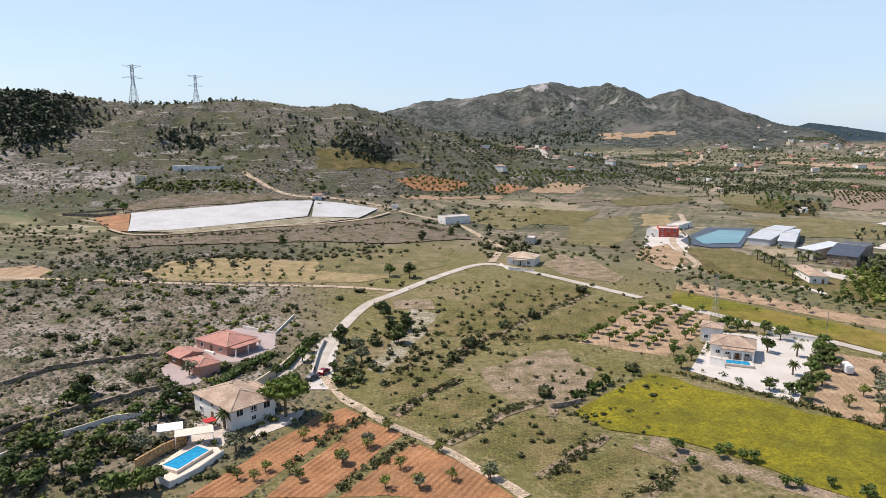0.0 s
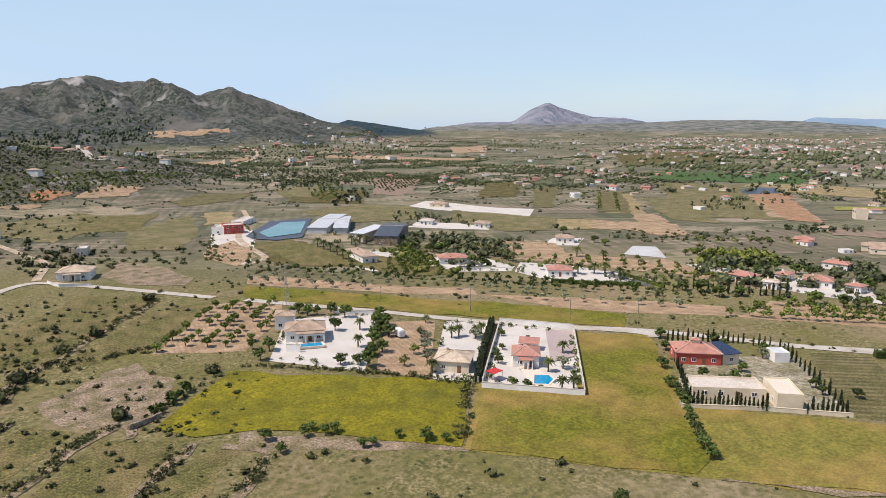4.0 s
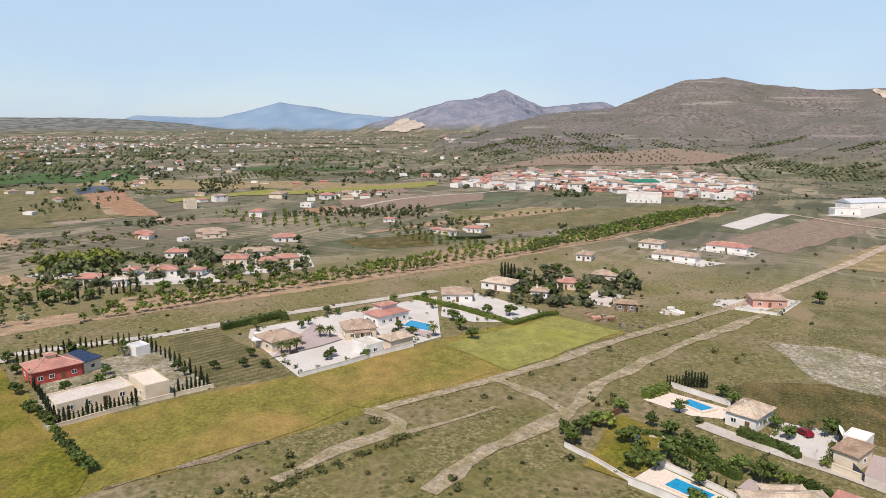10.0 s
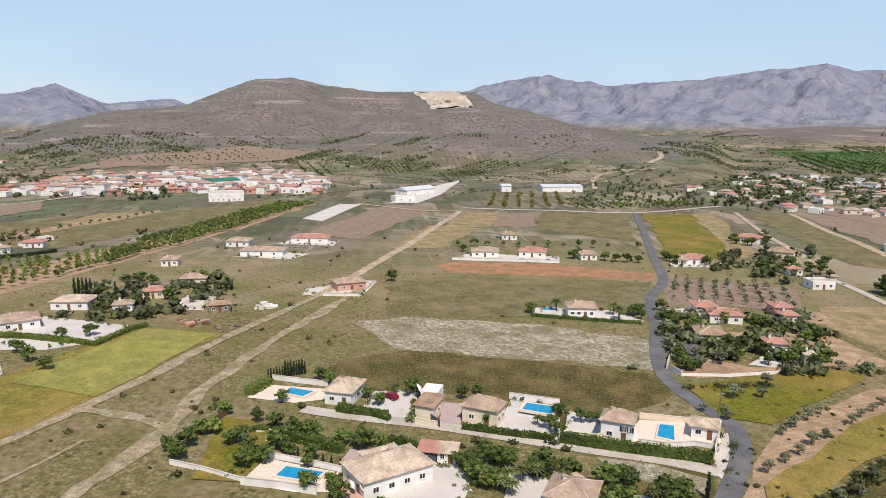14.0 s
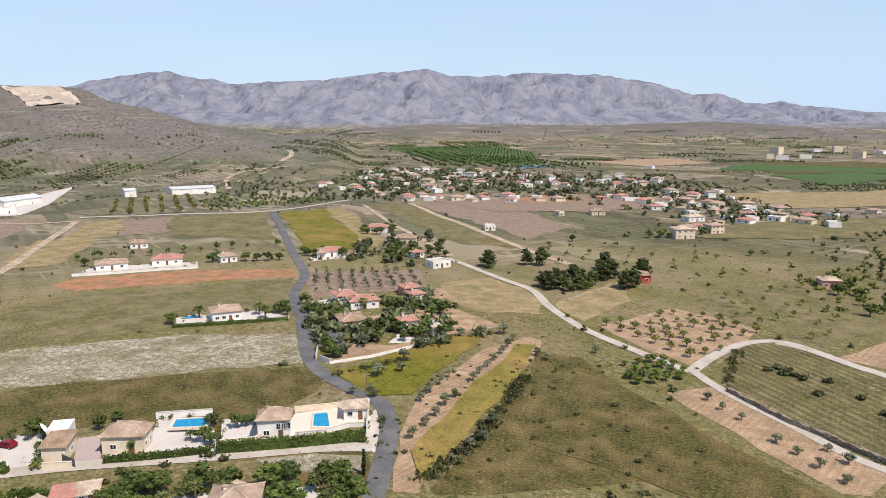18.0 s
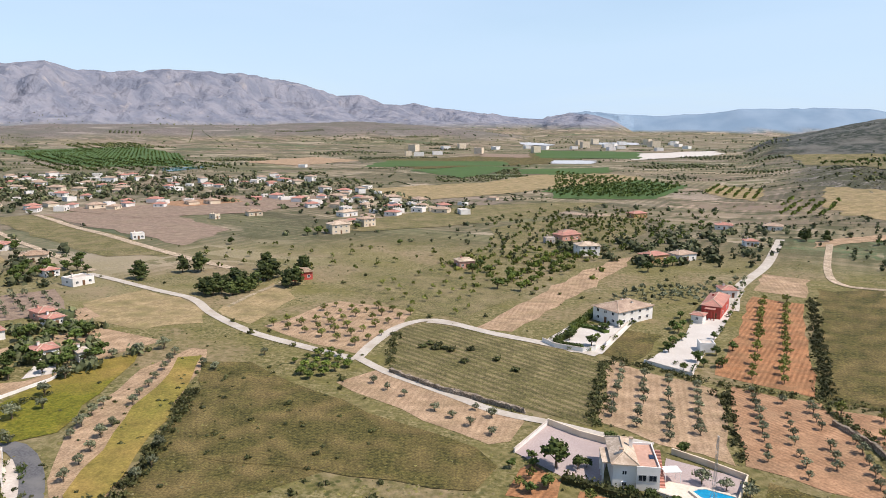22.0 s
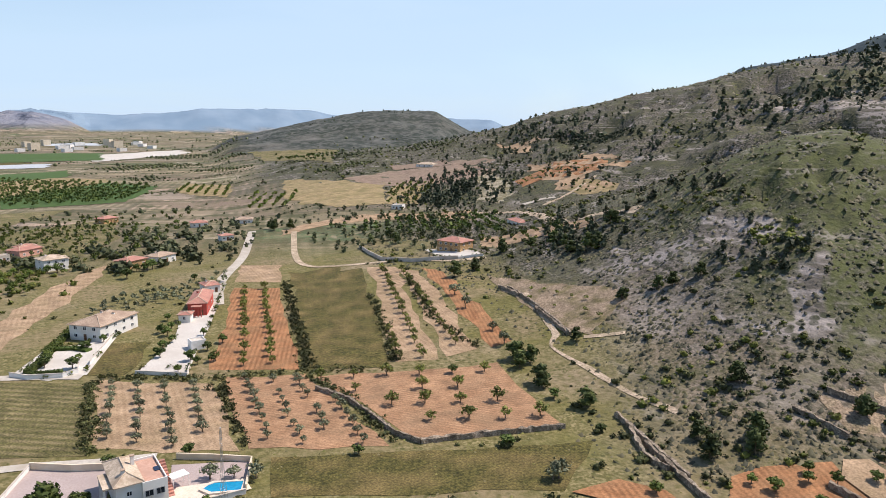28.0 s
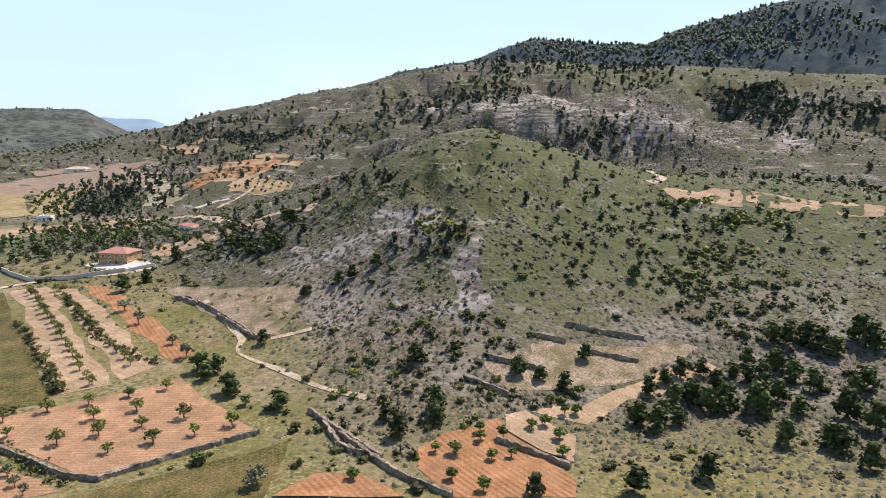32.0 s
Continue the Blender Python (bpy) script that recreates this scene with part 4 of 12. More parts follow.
    y = (pts[..., 0] * s + pts[..., 1] * c) * tall[:, None] * wide + xy[:, 1, None]
    zz = pts[..., 2] * tall[:, None] + z[:, None]
    me = cloud_mesh(name, np.stack((x, y, zz), -1).reshape(-1, 3), MAT[mat or LEAF[kind]])
    return tagged(new(name, me), label, category, kind="stuff")


def clumps(name, xy, tall, label, category, seed=1, wide=1.0, mat="shrub", rings=1, sides=5, cone=0.0):
    """Small solid plants too many to count, joined in one mesh: uneven domes of leaf, one or two tiers high."""
    rng = np.random.default_rng(seed)
    xy, tall = np.asarray(xy, float), np.asarray(tall, float)
    if rings == 2:
        # plants near the drone are leafy, those farther off have ragged edges
        r = np.hypot(xy[:, 0], xy[:, 1])
        kind = "pine" if cone > 0.3 else ("garden" if cone else "shrub")
        for k, leaves, leaf in ((r < 400, 50 if cone else 26, 0.12 if cone else 0.2), ((r >= 400) & (r < 950), 10, 0.23)):
            scatter(name, kind, xy[k], tall[k], leaves, leaf, label, category, seed, 1.15, 0.0, mat)
        tall = np.where(r < 950, tall * (0.6 if cone else 0.76), tall)
    n = len(xy)
    if n == 0:
        return None
    z = height(xy[:, 0], xy[:, 1])
    tiers = ((-0.08, 0.46),) if rings == 1 else ((-0.05, 0.34 + 0.12 * cone), (0.45, 0.5 - 0.2 * cone))
    pts = np.zeros((n, sides * rings + 1, 3))
    for k, (up, out) in enumerate(tiers):
        a = np.arange(sides) * math.tau / sides + rng.uniform(0, math.tau, (n, 1)) + rng.uniform(-0.35, 0.35, (n, sides))
        q = out * rng.uniform(0.5, 1.4, (n, sides)) * wide
        sl = slice(k * sides, (k + 1) * sides)
        pts[:, sl, 0], pts[:, sl, 1] = q * np.cos(a), q * np.sin(a)
        pts[:, sl, 2] = up + rng.uniform(-0.14, 0.14, (n, sides)) * (k > 0)
    pts[:, -1, :2] = rng.uniform(-0.2, 0.2, (n, 2)) * wide * (1 - cone) * (1.5 if rings == 1 else 1)
    pts[:, -1, 2] = rng.uniform(0.45, 0.8, n) if rings == 1 else rng.uniform(0.8, 1.05, n)
    pts *= tall[:, None, None]
    pts[..., 0] += xy[:, 0, None]
    pts[..., 1] += xy[:, 1, None]
    pts[..., 2] += z[:, None]
    tri = []
    for k in range(sides):
        m = (k + 1) % sides
        top = (rings - 1) * sides
        tri.append((top + k, top + m, sides * rings))
        if rings == 2:
            tri += [(k, m, sides + k), (m, sides + m, sides + k)]
    per = sides * rings + 1
    faces = (np.array(tri)[None] + (np.arange(n) * per)[:, None, None]).reshape(-1, 3)
    me = bpy.data.meshes.new(name)
    me.vertices.add(n * per)
    me.vertices.foreach_set("co", np.ascontiguousarray(pts, dtype=np.float32).ravel())
    me.loops.add(faces.size)
    me.loops.foreach_set("vertex_index", np.ascontiguousarray(faces, dtype=np.int32).ravel())
    me.polygons.add(len(faces))
    me.polygons.foreach_set("loop_start", np.arange(len(faces), dtype=np.int32) * 3)
    me.update(calc_edges=True)
    me.materials.append(MAT[mat])
    return tagged(new(name, me), label, category, kind="stuff")


def rows_in(outline, along, gap, step, jitter=0.35, miss=0.06, seed=3):
    """Places in rows within an outline. along: two points that give the direction of the rows."""
    rng = np.random.default_rng(seed)
    d = np.array(along[1]) - np.array(along[0])
    d = d / np.linalg.norm(d)
    n = np.array((-d[1], d[0]))
    o = np.array(outline)
    mid = o.mean(0)
    reach = np.abs(o - mid).sum(1).max()
    a, b = np.meshgrid(np.arange(-reach, reach, gap), np.arange(-reach, reach, step), indexing="ij")
    p = mid + a.ravel()[:, None] * n + b.ravel()[:, None] * d + rng.uniform(-jitter, jitter, (a.size, 2))
    keep = inside(outline, p[:, 0], p[:, 1]) & (rng.random(a.size) > miss)
    return p[keep]


def orchard(outline, along, gap, step, kind, tall, group, wide=1.0, seed=3, label="", miss=0.06):
    for k, (x, y) in enumerate(rows_in(outline, along, gap, step, seed=seed, miss=miss)):
        tree(kind, float(x), float(y), tall * random.uniform(0.75, 1.2), wide * random.uniform(0.9, 1.1), label, group)


def far_orchard(outline, along, gap, step, kind, tall, leaves=26, leaf=0.17, seed=3, miss=0.08):
    p = rows_in(outline, along, gap, step, 0.5, miss, seed)
    rng = np.random.default_rng(seed)
    return scatter("orchard_trees", kind, p, tall * rng.uniform(0.75, 1.25, len(p)), leaves, leaf, "rows of small green orchard trees on the plain", "orchard", seed)


def grove(kind, places, tall, group="", wide=1.0, label=""):
    for x, y in places:
        tree(kind, x, y, tall * random.uniform(0.82, 1.18), wide * random.uniform(0.9, 1.12), label, group)

# building kit
def ring_bm(w, h, t, depth):
    """An upright frame in the x-z plane, its back at y = 0, standing out towards -y."""
    bm = bmesh.new()
    for x0, z0, x1, z1 in ((-w / 2, 0, -w / 2 + t, h), (w / 2 - t, 0, w / 2, h), (-w / 2 + t, 0, w / 2 - t, t), (-w / 2 + t, h - t, w / 2 - t, h)):
        box(bm, x0, -depth, z0, x1, 0.0, z1)
    return bm


KIT = {}


def shared(key, make, material):
    if key not in KIT:
        bm = make()
        me = bpy.data.meshes.new(str(key[0]))
        bm.to_mesh(me)
        bm.free()
        me.materials.append(material)
        KIT[key] = me
    return KIT[key]


def window(parent, m, w=1.2, h=1.1, bars=True, frame_mat="frame"):
    me = shared(("window", w, h, frame_mat), lambda: ring_bm(w, h, 0.09, 0.1), MAT[frame_mat])
    ob = piece("window", me, parent, m)
    piece("pane", shared(("pane", w, h), lambda: boxed(-w / 2 + 0.09, -0.04, 0.09, w / 2 - 0.09, -0.005, h - 0.09), MAT["glass"]), ob)
    if bars:
        piece("mullion", shared(("mullion", w, h), lambda: boxed(-0.035, -0.08, 0.09, 0.035, -0.042, h - 0.09), MAT[frame_mat]), ob)
    return ob


def side_pose(side, w, d, u, z):
    """A place on a wall of a w x d block whose front runs along y = 0: side f, r, b or l; u runs from -1 to 1 along it."""
    if side == "f":
        return pose(w / 2 + u * w / 2, -0.003, z)
    if side == "b":
        return pose(w / 2 - u * w / 2, d + 0.003, z, 0, 0, 180)
    if side == "r":
        return pose(w + 0.003, d / 2 + u * d / 2, z, 0, 0, 90)
    return pose(-0.003, d / 2 - u * d / 2, z, 0, 0, -90)


def hip_roof(w, d, rise, over, thick=0.16):
    bm = bmesh.new()
    x0, y0, x1, y1 = -over, -over, w + over, d + over
    W, D = x1 - x0, y1 - y0
    k = min(W, D) / 2
    a, b = ((x0 + k, y0 + D / 2), (x1 - k, y0 + D / 2)) if W >= D else ((x0 + W / 2, y0 + k), (x0 + W / 2, y1 - k))
    if abs(W - D) < 0.6:
        a = b = (x0 + W / 2, y0 + D / 2)
    low = [bm.verts.new((x, y, 0)) for x, y in ((x0, y0), (x1, y0), (x1, y1), (x0, y1))]
    eave = [bm.verts.new((x, y, thick)) for x, y in ((x0, y0), (x1, y0), (x1, y1), (x0, y1))]
    r0 = bm.verts.new((*a, rise + thick))
    r1 = r0 if a == b else bm.verts.new((*b, rise + thick))
    bm.faces.new(low[::-1])
    for i in range(4):
        j = (i + 1) % 4
        bm.faces.new((low[i], low[j], eave[j], eave[i]))
    ends = (r0, r1, r1, r0) if W >= D else (r0, r0, r1, r1)
    for i in range(4):
        j = (i + 1) % 4
        top = [ends[i]] if ends[i] is ends[j] else [ends[j], ends[i]]
        bm.faces.new([eave[i], eave[j]] + top)
    hips = [((x0, y0), ends[0].co.copy()), ((x1, y0), ends[1].co.copy()), ((x1, y1), ends[2].co.copy()), ((x0, y1), ends[3].co.copy())]
    caps = [(Vector((*p, thick + 0.03)), q + Vector((0, 0, 0.03))) for p, q in hips]
    if r0 is not r1:
        caps.append((r0.co + Vector((0, 0, 0.03)), r1.co + Vector((0, 0, 0.03))))
    return bm, caps


def gable_roof(w, d, rise, over, thick=0.16):
    bm = bmesh.new()
    x0, y0, x1, y1 = -over, -over, w + over, d + over
    ym = (y0 + y1) / 2
    sect = [(y0, 0), (y1, 0), (y1, thick), (ym, rise + thick), (y0, thick)]
    a = [bm.verts.new((x0, y, z)) for y, z in sect]
    b = [bm.verts.new((x1, y, z)) for y, z in sect]
    bm.faces.new(a[::-1])
    bm.faces.new(b)
    for i in range(5):
        j = (i + 1) % 5
        bm.faces.new((a[i], a[j], b[j], b[i]))
    return bm, [(Vector((x0, ym, rise + thick + 0.03)), Vector((x1, ym, rise + thick + 0.03)))]


def chimney(parent, x, y, z, tall=1.1, wall="white"):
    ob = part("chimney", boxed(x - 0.3, y - 0.3, z, x + 0.3, y + 0.3, z + tall), MAT[wall], parent)
    part("chimney_cap", boxed(x - 0.4, y - 0.4, z + tall + 0.002, x + 0.4, y + 0.4, z + tall + 0.14), MAT["tile_buff"], ob)


def block(parent, x, y, z, w, d, h, roof="hip", rise=None, over=0.45, wall="white", tile="tile_buff", caps=True):
    """A walled block with its roof; x, y is its front left corner."""
    part("wall", boxed(x, y, z - 0.6, x + w, y + d, z + h), MAT[wall], parent)
    if roof in ("hip", "gable"):
        rise = rise or min(w, d) * 0.17
        bm, lines = (hip_roof if roof == "hip" else gable_roof)(w, d, rise, over)
        bm.transform(Matrix.Translation((x, y, z + h + 0.002)))
        top = part("roof", bm, MAT[tile], parent)
        if caps:
            bm = bmesh.new()
            for p, q in lines:
                tube(bm, p + Vector((x, y, z + h)), q + Vector((x, y, z + h)), 0.13, 0.13, 5)
            part("ridge_cap", bm, MAT["tile_pale"], top)
    elif roof == "shed":
        bm = bmesh.new()
        v = box(bm, x - over, y - over, z + h + 0.002, x + w + over, y + d + over, z + h + 0.15)
        for q in v:
            if q.co.y > y + d / 2:
                q.co.z += rise or 0.8
        part("roof", bm, MAT[tile], parent)
    else:
        part("roof", boxed(x + 0.2, y + 0.2, z + h + 0.002, x + w - 0.2, y + d - 0.2, z + h + 0.05), MAT[tile], parent)
        bm = bmesh.new()
        for q in ((x, y, x + w, y + 0.2), (x, y + d - 0.2, x + w, y + d), (x, y + 0.2, x + 0.2, y + d - 0.2), (x + w - 0.2, y + 0.2, x + w, y + d - 0.2)):
            box(bm, q[0], q[1], z + h + 0.002, q[2], q[3], z + h + 0.45)
        part("parapet", bm, MAT[wall], parent)


def on_edge(name, edge, **tags):
    """A thing whose front runs from the first point to the second; returns it and the length of the front."""
    (ax, ay), (bx, by) = edge
    w = math.hypot(bx - ax, by - ay)
    z = min(spot(ax, ay), spot(bx, by))
    return thing(name, ax, ay, z + 0.05, math.degrees(math.atan2(by - ay, bx - ax)), **tags), w


def house(edge, d, h, label, roof="hip", wall="white", tile="tile_buff", front=2, sides=2, floors=1, chimneys=1, porch="", rise=None, plinth=0.0, group="", extra=None, w=None, category="house"):
    if len(edge) == 3:
        d = math.hypot(edge[2][0] - edge[1][0], edge[2][1] - edge[1][1])
    ob, length = on_edge("house", edge[:2], label=label, category=category, group=group)
    w = w or length
    block(ob, 0, 0, plinth, w, d, h, roof, rise, wall=wall, tile=tile)
    if plinth:
        part("terrace", boxed(-1.6, -1.6, -0.6, w + 1.6, d + 1.6, plinth), MAT["paving"], ob)
    storey = h / floors
    for f in range(floors):
        for side, n, span in (("f", front, w), ("l", sides, d), ("r", sides, d)):
            for k in range(n):
                u = (2 * k + 1) / n - 1
                door = side == "f" and f == 0 and k == n // 2 and n > 1
                if door:
                    fr = piece("door", shared(("door",), lambda: boxed(-0.5, -0.07, 0, 0.5, 0, 2.05), MAT["wood"]), ob, side_pose(side, w, d, u * 0.9, plinth))
                    piece("handle", shared(("handle",), lambda: boxed(0.33, -0.12, 1.0, 0.4, -0.075, 1.08), MAT["steel"]), fr)
                else:
                    window(ob, side_pose(side, w, d, u * 0.9, plinth + f * storey + 0.95), 1.25 if span > 5 else 0.9, 1.1)
    for k in range(chimneys):
        chimney(ob, w * (0.3 + 0.4 * k), d * 0.6, plinth + h + (0.5 if roof == "hip" else 0.3), 1.3, wall)
    if porch:
        pw, pd, px = w * 0.55, 2.6, w * 0.22
        y0 = -pd if porch == "f" else d
        slab = part("porch_roof", boxed(px, y0, plinth + h * 0.86, px + pw, y0 + pd - 0.002, plinth + h * 0.86 + 0.2), MAT[tile], ob)
        for k in range(4):
            x = px + 0.2 + k * (pw - 0.4) / 3
            part("column", boxed(x - 0.15, y0 + 0.2, -0.4, x + 0.15, y0 + 0.5, plinth + h * 0.86 - 0.002), MAT[wall], ob)
    if extra:
        extra(ob, w, d, h, plinth)
    return ob


def far_kit():
    """Six small house shapes that the far settlements share."""
    if "far" in KIT:
        return KIT["far"]
    kits = []
    for k, (w, d, h, roof, wall, tile) in enumerate(((11, 9, 3.4, "hip", "white", "tile_red"), (13, 9, 6.2, "hip", "white", "tile_buff"), (10, 8, 3.2, "flat", "white", "paving"),
                                                      (14, 10, 3.4, "hip", "cream", "tile_buff"), (9, 8, 6.5, "flat", "cream", "terracotta"), (12, 8, 3.6, "gable", "pink", "tile_red"))):
        rig = new("rig")
        block(rig, -w / 2, -d / 2, 0, w, d, h, roof, wall=wall, tile=tile, caps=False)
        kit = [(o.name.split(".")[0], o.data) for o in rig.children]
        for o in list(rig.children):
            bpy.data.objects.remove(o)
        bpy.data.objects.remove(rig)
        kits.append((w, d, h, kit))
    KIT["far"] = kits
    return kits


FAR_WORDS = ("small white house with a red tiled roof on the plain", "two-storey white house with a buff tiled roof", "low white flat-roofed house", "cream house with a buff tiled roof",
             "tall cream flat-roofed house", "low pink-walled house with a red tiled roof")


def far_house(x, y, turn, k, size=1.0, group="houses on the far plain"):
    w, d, h, kit = far_kit()[k]
    ob = thing("house", x, y, None, turn, label=FAR_WORDS[k], category="house", group=group)
    ob.scale = (size, size, size * random.uniform(0.9, 1.15))
    for name, me in kit:
        piece(name, me, ob)
    win = shared(("window", 1.3, 1.2), lambda: boxed(-0.65, -0.08, 0, 0.65, 0, 1.2), MAT["glass"])
    for u in (-0.5, 0.5):
        for side in ("f",):
            piece("window", win, ob, Matrix.Translation((-w / 2, -d / 2, 0)) @ side_pose(side, w, d, u, h - 2.2))
    return ob


FAR_STUFF = []


def settlement(outline, count, group, gap=11.0, seed=1, kinds=(0, 1, 2, 3, 4, 5), size=1.0, single=0, clump=-1.0):
    """Houses strewn over an outline; the nearest `single` of them are things of their own, the rest are joined."""
    r = random.Random(seed)
    xs, ys = [p[0] for p in outline], [p[1] for p in outline]
    done, tries = [], 0
    while len(done) < count and tries < count * 60:
        tries += 1
        x, y = r.uniform(min(xs), max(xs)), r.uniform(min(ys), max(ys))
        if inside(outline, np.array([x]), np.array([y]))[0] and float(rough(x, y, 260, 41, 3)) > clump and all(math.hypot(x - a, y - b) > gap for a, b in done):
            done.append((x, y))
    for i, (x, y) in enumerate(sorted(done, key=lambda q: math.hypot(*q))):
        turn = math.degrees(math.atan2(y, x)) - 90 + r.choice((-25, 20, 65, -70)) + r.uniform(-6, 6)
        k, s = r.choice(kinds), size * r.uniform(0.8, 1.2)
        if i < single:
            far_house(x, y, turn, k, s, group)
        else:
            FAR_STUFF.append((x, y, turn, k, s))
    return done


def join_far_houses():
    bins = {}
    for x, y, turn, k, s in FAR_STUFF:
        w, d, h, kit = far_kit()[k]
        m = np.array(pose(x, y, spot(x, y), 0, 0, turn) @ Matrix.Diagonal((s, s, s, 1)))
        for name, me in kit:
            co = np.empty(len(me.vertices) * 3)
            me.vertices.foreach_get("co", co)
            co = co.reshape(-1, 3) @ m[:3, :3].T + m[:3, 3]
            verts, faces = bins.setdefault((name, me.materials[0].name), ([], []))
            faces += [[v + len(verts) for v in f.vertices] for f in me.polygons]
            verts += co.tolist()
    for (name, mat), (verts, faces) in bins.items():
        me = mesh_from("far_houses", verts, faces, bpy.data.materials[mat])
        tagged(new("far_houses", me), "distant small houses strewn over the plain", "houses", kind="stuff")


def pool(corners, label="bright blue swimming pool with a pale stone coping", cover=False, lift=0.0):
    n = len(corners)
    cx, cy = sum(p[0] for p in corners) / n, sum(p[1] for p in corners) / n
    z = max(spot(*p) for p in corners) + lift + 0.15 + 0.0005 * math.hypot(cx, cy)
    ob = thing("swimming_pool", cx, cy, z, label=label, category="pool")
    inner = [(px - cx, py - cy) for px, py in corners]
    outer = []
    for px, py in inner:
        r = math.hypot(px, py)
        outer.append((px * (r + 0.75) / r, py * (r + 0.75) / r))
    bm = bmesh.new()
    rings = [[bm.verts.new((px, py, zz)) for px, py in pts] for pts, zz in ((outer, -0.4), (outer, 0.22), (inner, 0.22), (inner, -0.4))]
    for a, b in zip(rings, rings[1:]):
        for i in range(n):
            j = (i + 1) % n
            bm.faces.new((a[i], a[j], b[j], b[i]))
    part("coping", bm, MAT["deck"], ob)
    bm = bmesh.new()
    bm.faces.new([bm.verts.new((px, py, 0.12)) for px, py in inner])
    bmesh.ops.recalc_face_normals(bm, faces=bm.faces[:])
    if bm.faces[:][0].normal.z < 0:
        bm.faces[:][0].normal_flip()
    part("water", bm, MAT["pool"], ob)
    return ob


def strip(points, h, thick, step=2.5, sink=0.5):
    """A wall along a line that follows the ground."""
    line = []
    for (ax, ay), (bx, by) in zip(points, points[1:]):
        n = max(1, int(math.hypot(bx - ax, by - ay) / step))
        line += [(ax + (bx - ax) * k / n, ay + (by - ay) * k / n) for k in range(n)]
    line.append(points[-1])
    bm = bmesh.new()
    prev = None
    for i, (px, py) in enumerate(line):
        a, b = line[max(i - 1, 0)], line[min(i + 1, len(line) - 1)]
        d = Vector((b[0] - a[0], b[1] - a[1], 0)).normalized()
        n = Vector((-d.y, d.x, 0)) * thick / 2
        z = spot(px, py)
        c = Vector((px, py, 0))
        ring = [bm.verts.new(c + s * n + Vector((0, 0, zz))) for s, zz in ((-1, z - sink), (1, z - sink), (1, z + h), (-1, z + h))]
        if prev:
            for k in range(4):
                bm.faces.new((prev[k], prev[(k + 1) % 4], ring[(k + 1) % 4], ring[k]))
        else:
            bm.faces.new(ring)
        prev = ring
    bm.faces.new(prev[::-1])
    bmesh.ops.recalc_face_normals(bm, faces=bm.faces[:])
    return bm


def wall_line(points, h=1.4, mat="white", label="white rendered garden wall with a flat coping", thick=0.22, name="garden_wall"):
    ob = part(name, strip(points, h, thick), MAT[mat])
    tagged(ob, label, "wall")
    if h >= 1.0:
        co = strip(points, h + 0.08, thick + 0.12, sink=-h - 0.002)
        part("coping", co, MAT["paving" if mat == "white" else mat], ob)
    return ob


def stone_wall(points, h=1.2, label="low dry stone terrace wall"):
    """A dry stone wall of uneven courses."""
    rng = random.Random(int(abs(points[0][0]) * 10))
    bm = strip(points, h, 0.7, 1.1)
    for v in bm.verts:
        v.co += Vector((rng.uniform(-0.22, 0.22), rng.uniform(-0.22, 0.22), rng.uniform(-0.28, 0.22)))
    return tagged(part("terrace_wall", bm, MAT["stone"]), label, "wall")


def hedge(points, h=1.6, thick=1.2, kind="hedge", label="clipped dark green garden hedge", wild=0.0):
    length = sum(math.hypot(b[0] - a[0], b[1] - a[1]) for a, b in zip(points, points[1:]))
    x, y = points[0]
    ob = thing("hedge", x, y, 0, label=label, category="hedge")
    off = Matrix.Translation((-x, -y, 0))
    core = strip(points, h * 0.86, thick * 0.8, 1.5, 0.2)
    core.transform(off)
    part("core", core, MAT[kind], ob)
    rng = np.random.default_rng(int(abs(x * 7)) + 3)
    count = int(min(6000, length * (14 + 10 * h)))
    seg = np.array(points)
    lens = np.hypot(*np.diff(seg, axis=0).T)
    u = rng.uniform(0, lens.sum(), count)
    k = np.clip(np.searchsorted(np.cumsum(lens), u), 0, len(lens) - 1)
    t = (u - (np.cumsum(lens) - lens)[k]) / lens[k]
    d = (seg[k + 1] - seg[k]) / lens[k][:, None]
    n = np.stack((-d[:, 1], d[:, 0]), 1)
    side = rng.choice([-1, 0, 0, 1], count)
    across = np.where(side == 0, rng.uniform(-1, 1, count), side * rng.uniform(0.85, 1.1, count)) * thick / 2
    up = np.where(side == 0, h * rng.uniform(0.86, 1.05 + wild, count), h * rng.uniform(0.02, 1, count))
    p = seg[k] + d * (t * lens[k])[:, None] + n * across[:, None]
    z = height(p[:, 0], p[:, 1]) + up
    c = np.column_stack((p - seg[0], z))
    nn = rng.normal(size=(count, 3))
    nn /= np.linalg.norm(nn, axis=1, keepdims=True)
    uu = np.cross(nn, rng.normal(size=(count, 3)))
    uu /= np.linalg.norm(uu, axis=1, keepdims=True)
    vv = np.cross(nn, uu)
    s = 0.2 * rng.uniform(0.7, 1.5, count)[:, None]
    piece("leaves", cloud_mesh("leaves", np.stack((c - uu * s, c - vv * s, c + uu * s, c + vv * s), 1).reshape(-1, 3), MAT[kind]), ob)
    return ob


def bank(points, h=1.1, thick=2.6, label="overgrown earth bank between two terraces", kind="shrub"):
    """A rough strip of weeds and bushes along a terrace edge."""
    rng = np.random.default_rng(int(abs(points[0][0] * 3)) + 11)
    seg = np.array(points)
    lens = np.hypot(*np.diff(seg, axis=0).T)
    count = int(lens.sum() * 1.7)
    u = rng.uniform(0, lens.sum(), count)
    k = np.clip(np.searchsorted(np.cumsum(lens), u), 0, len(lens) - 1)
    t = (u - (np.cumsum(lens) - lens)[k]) / lens[k]
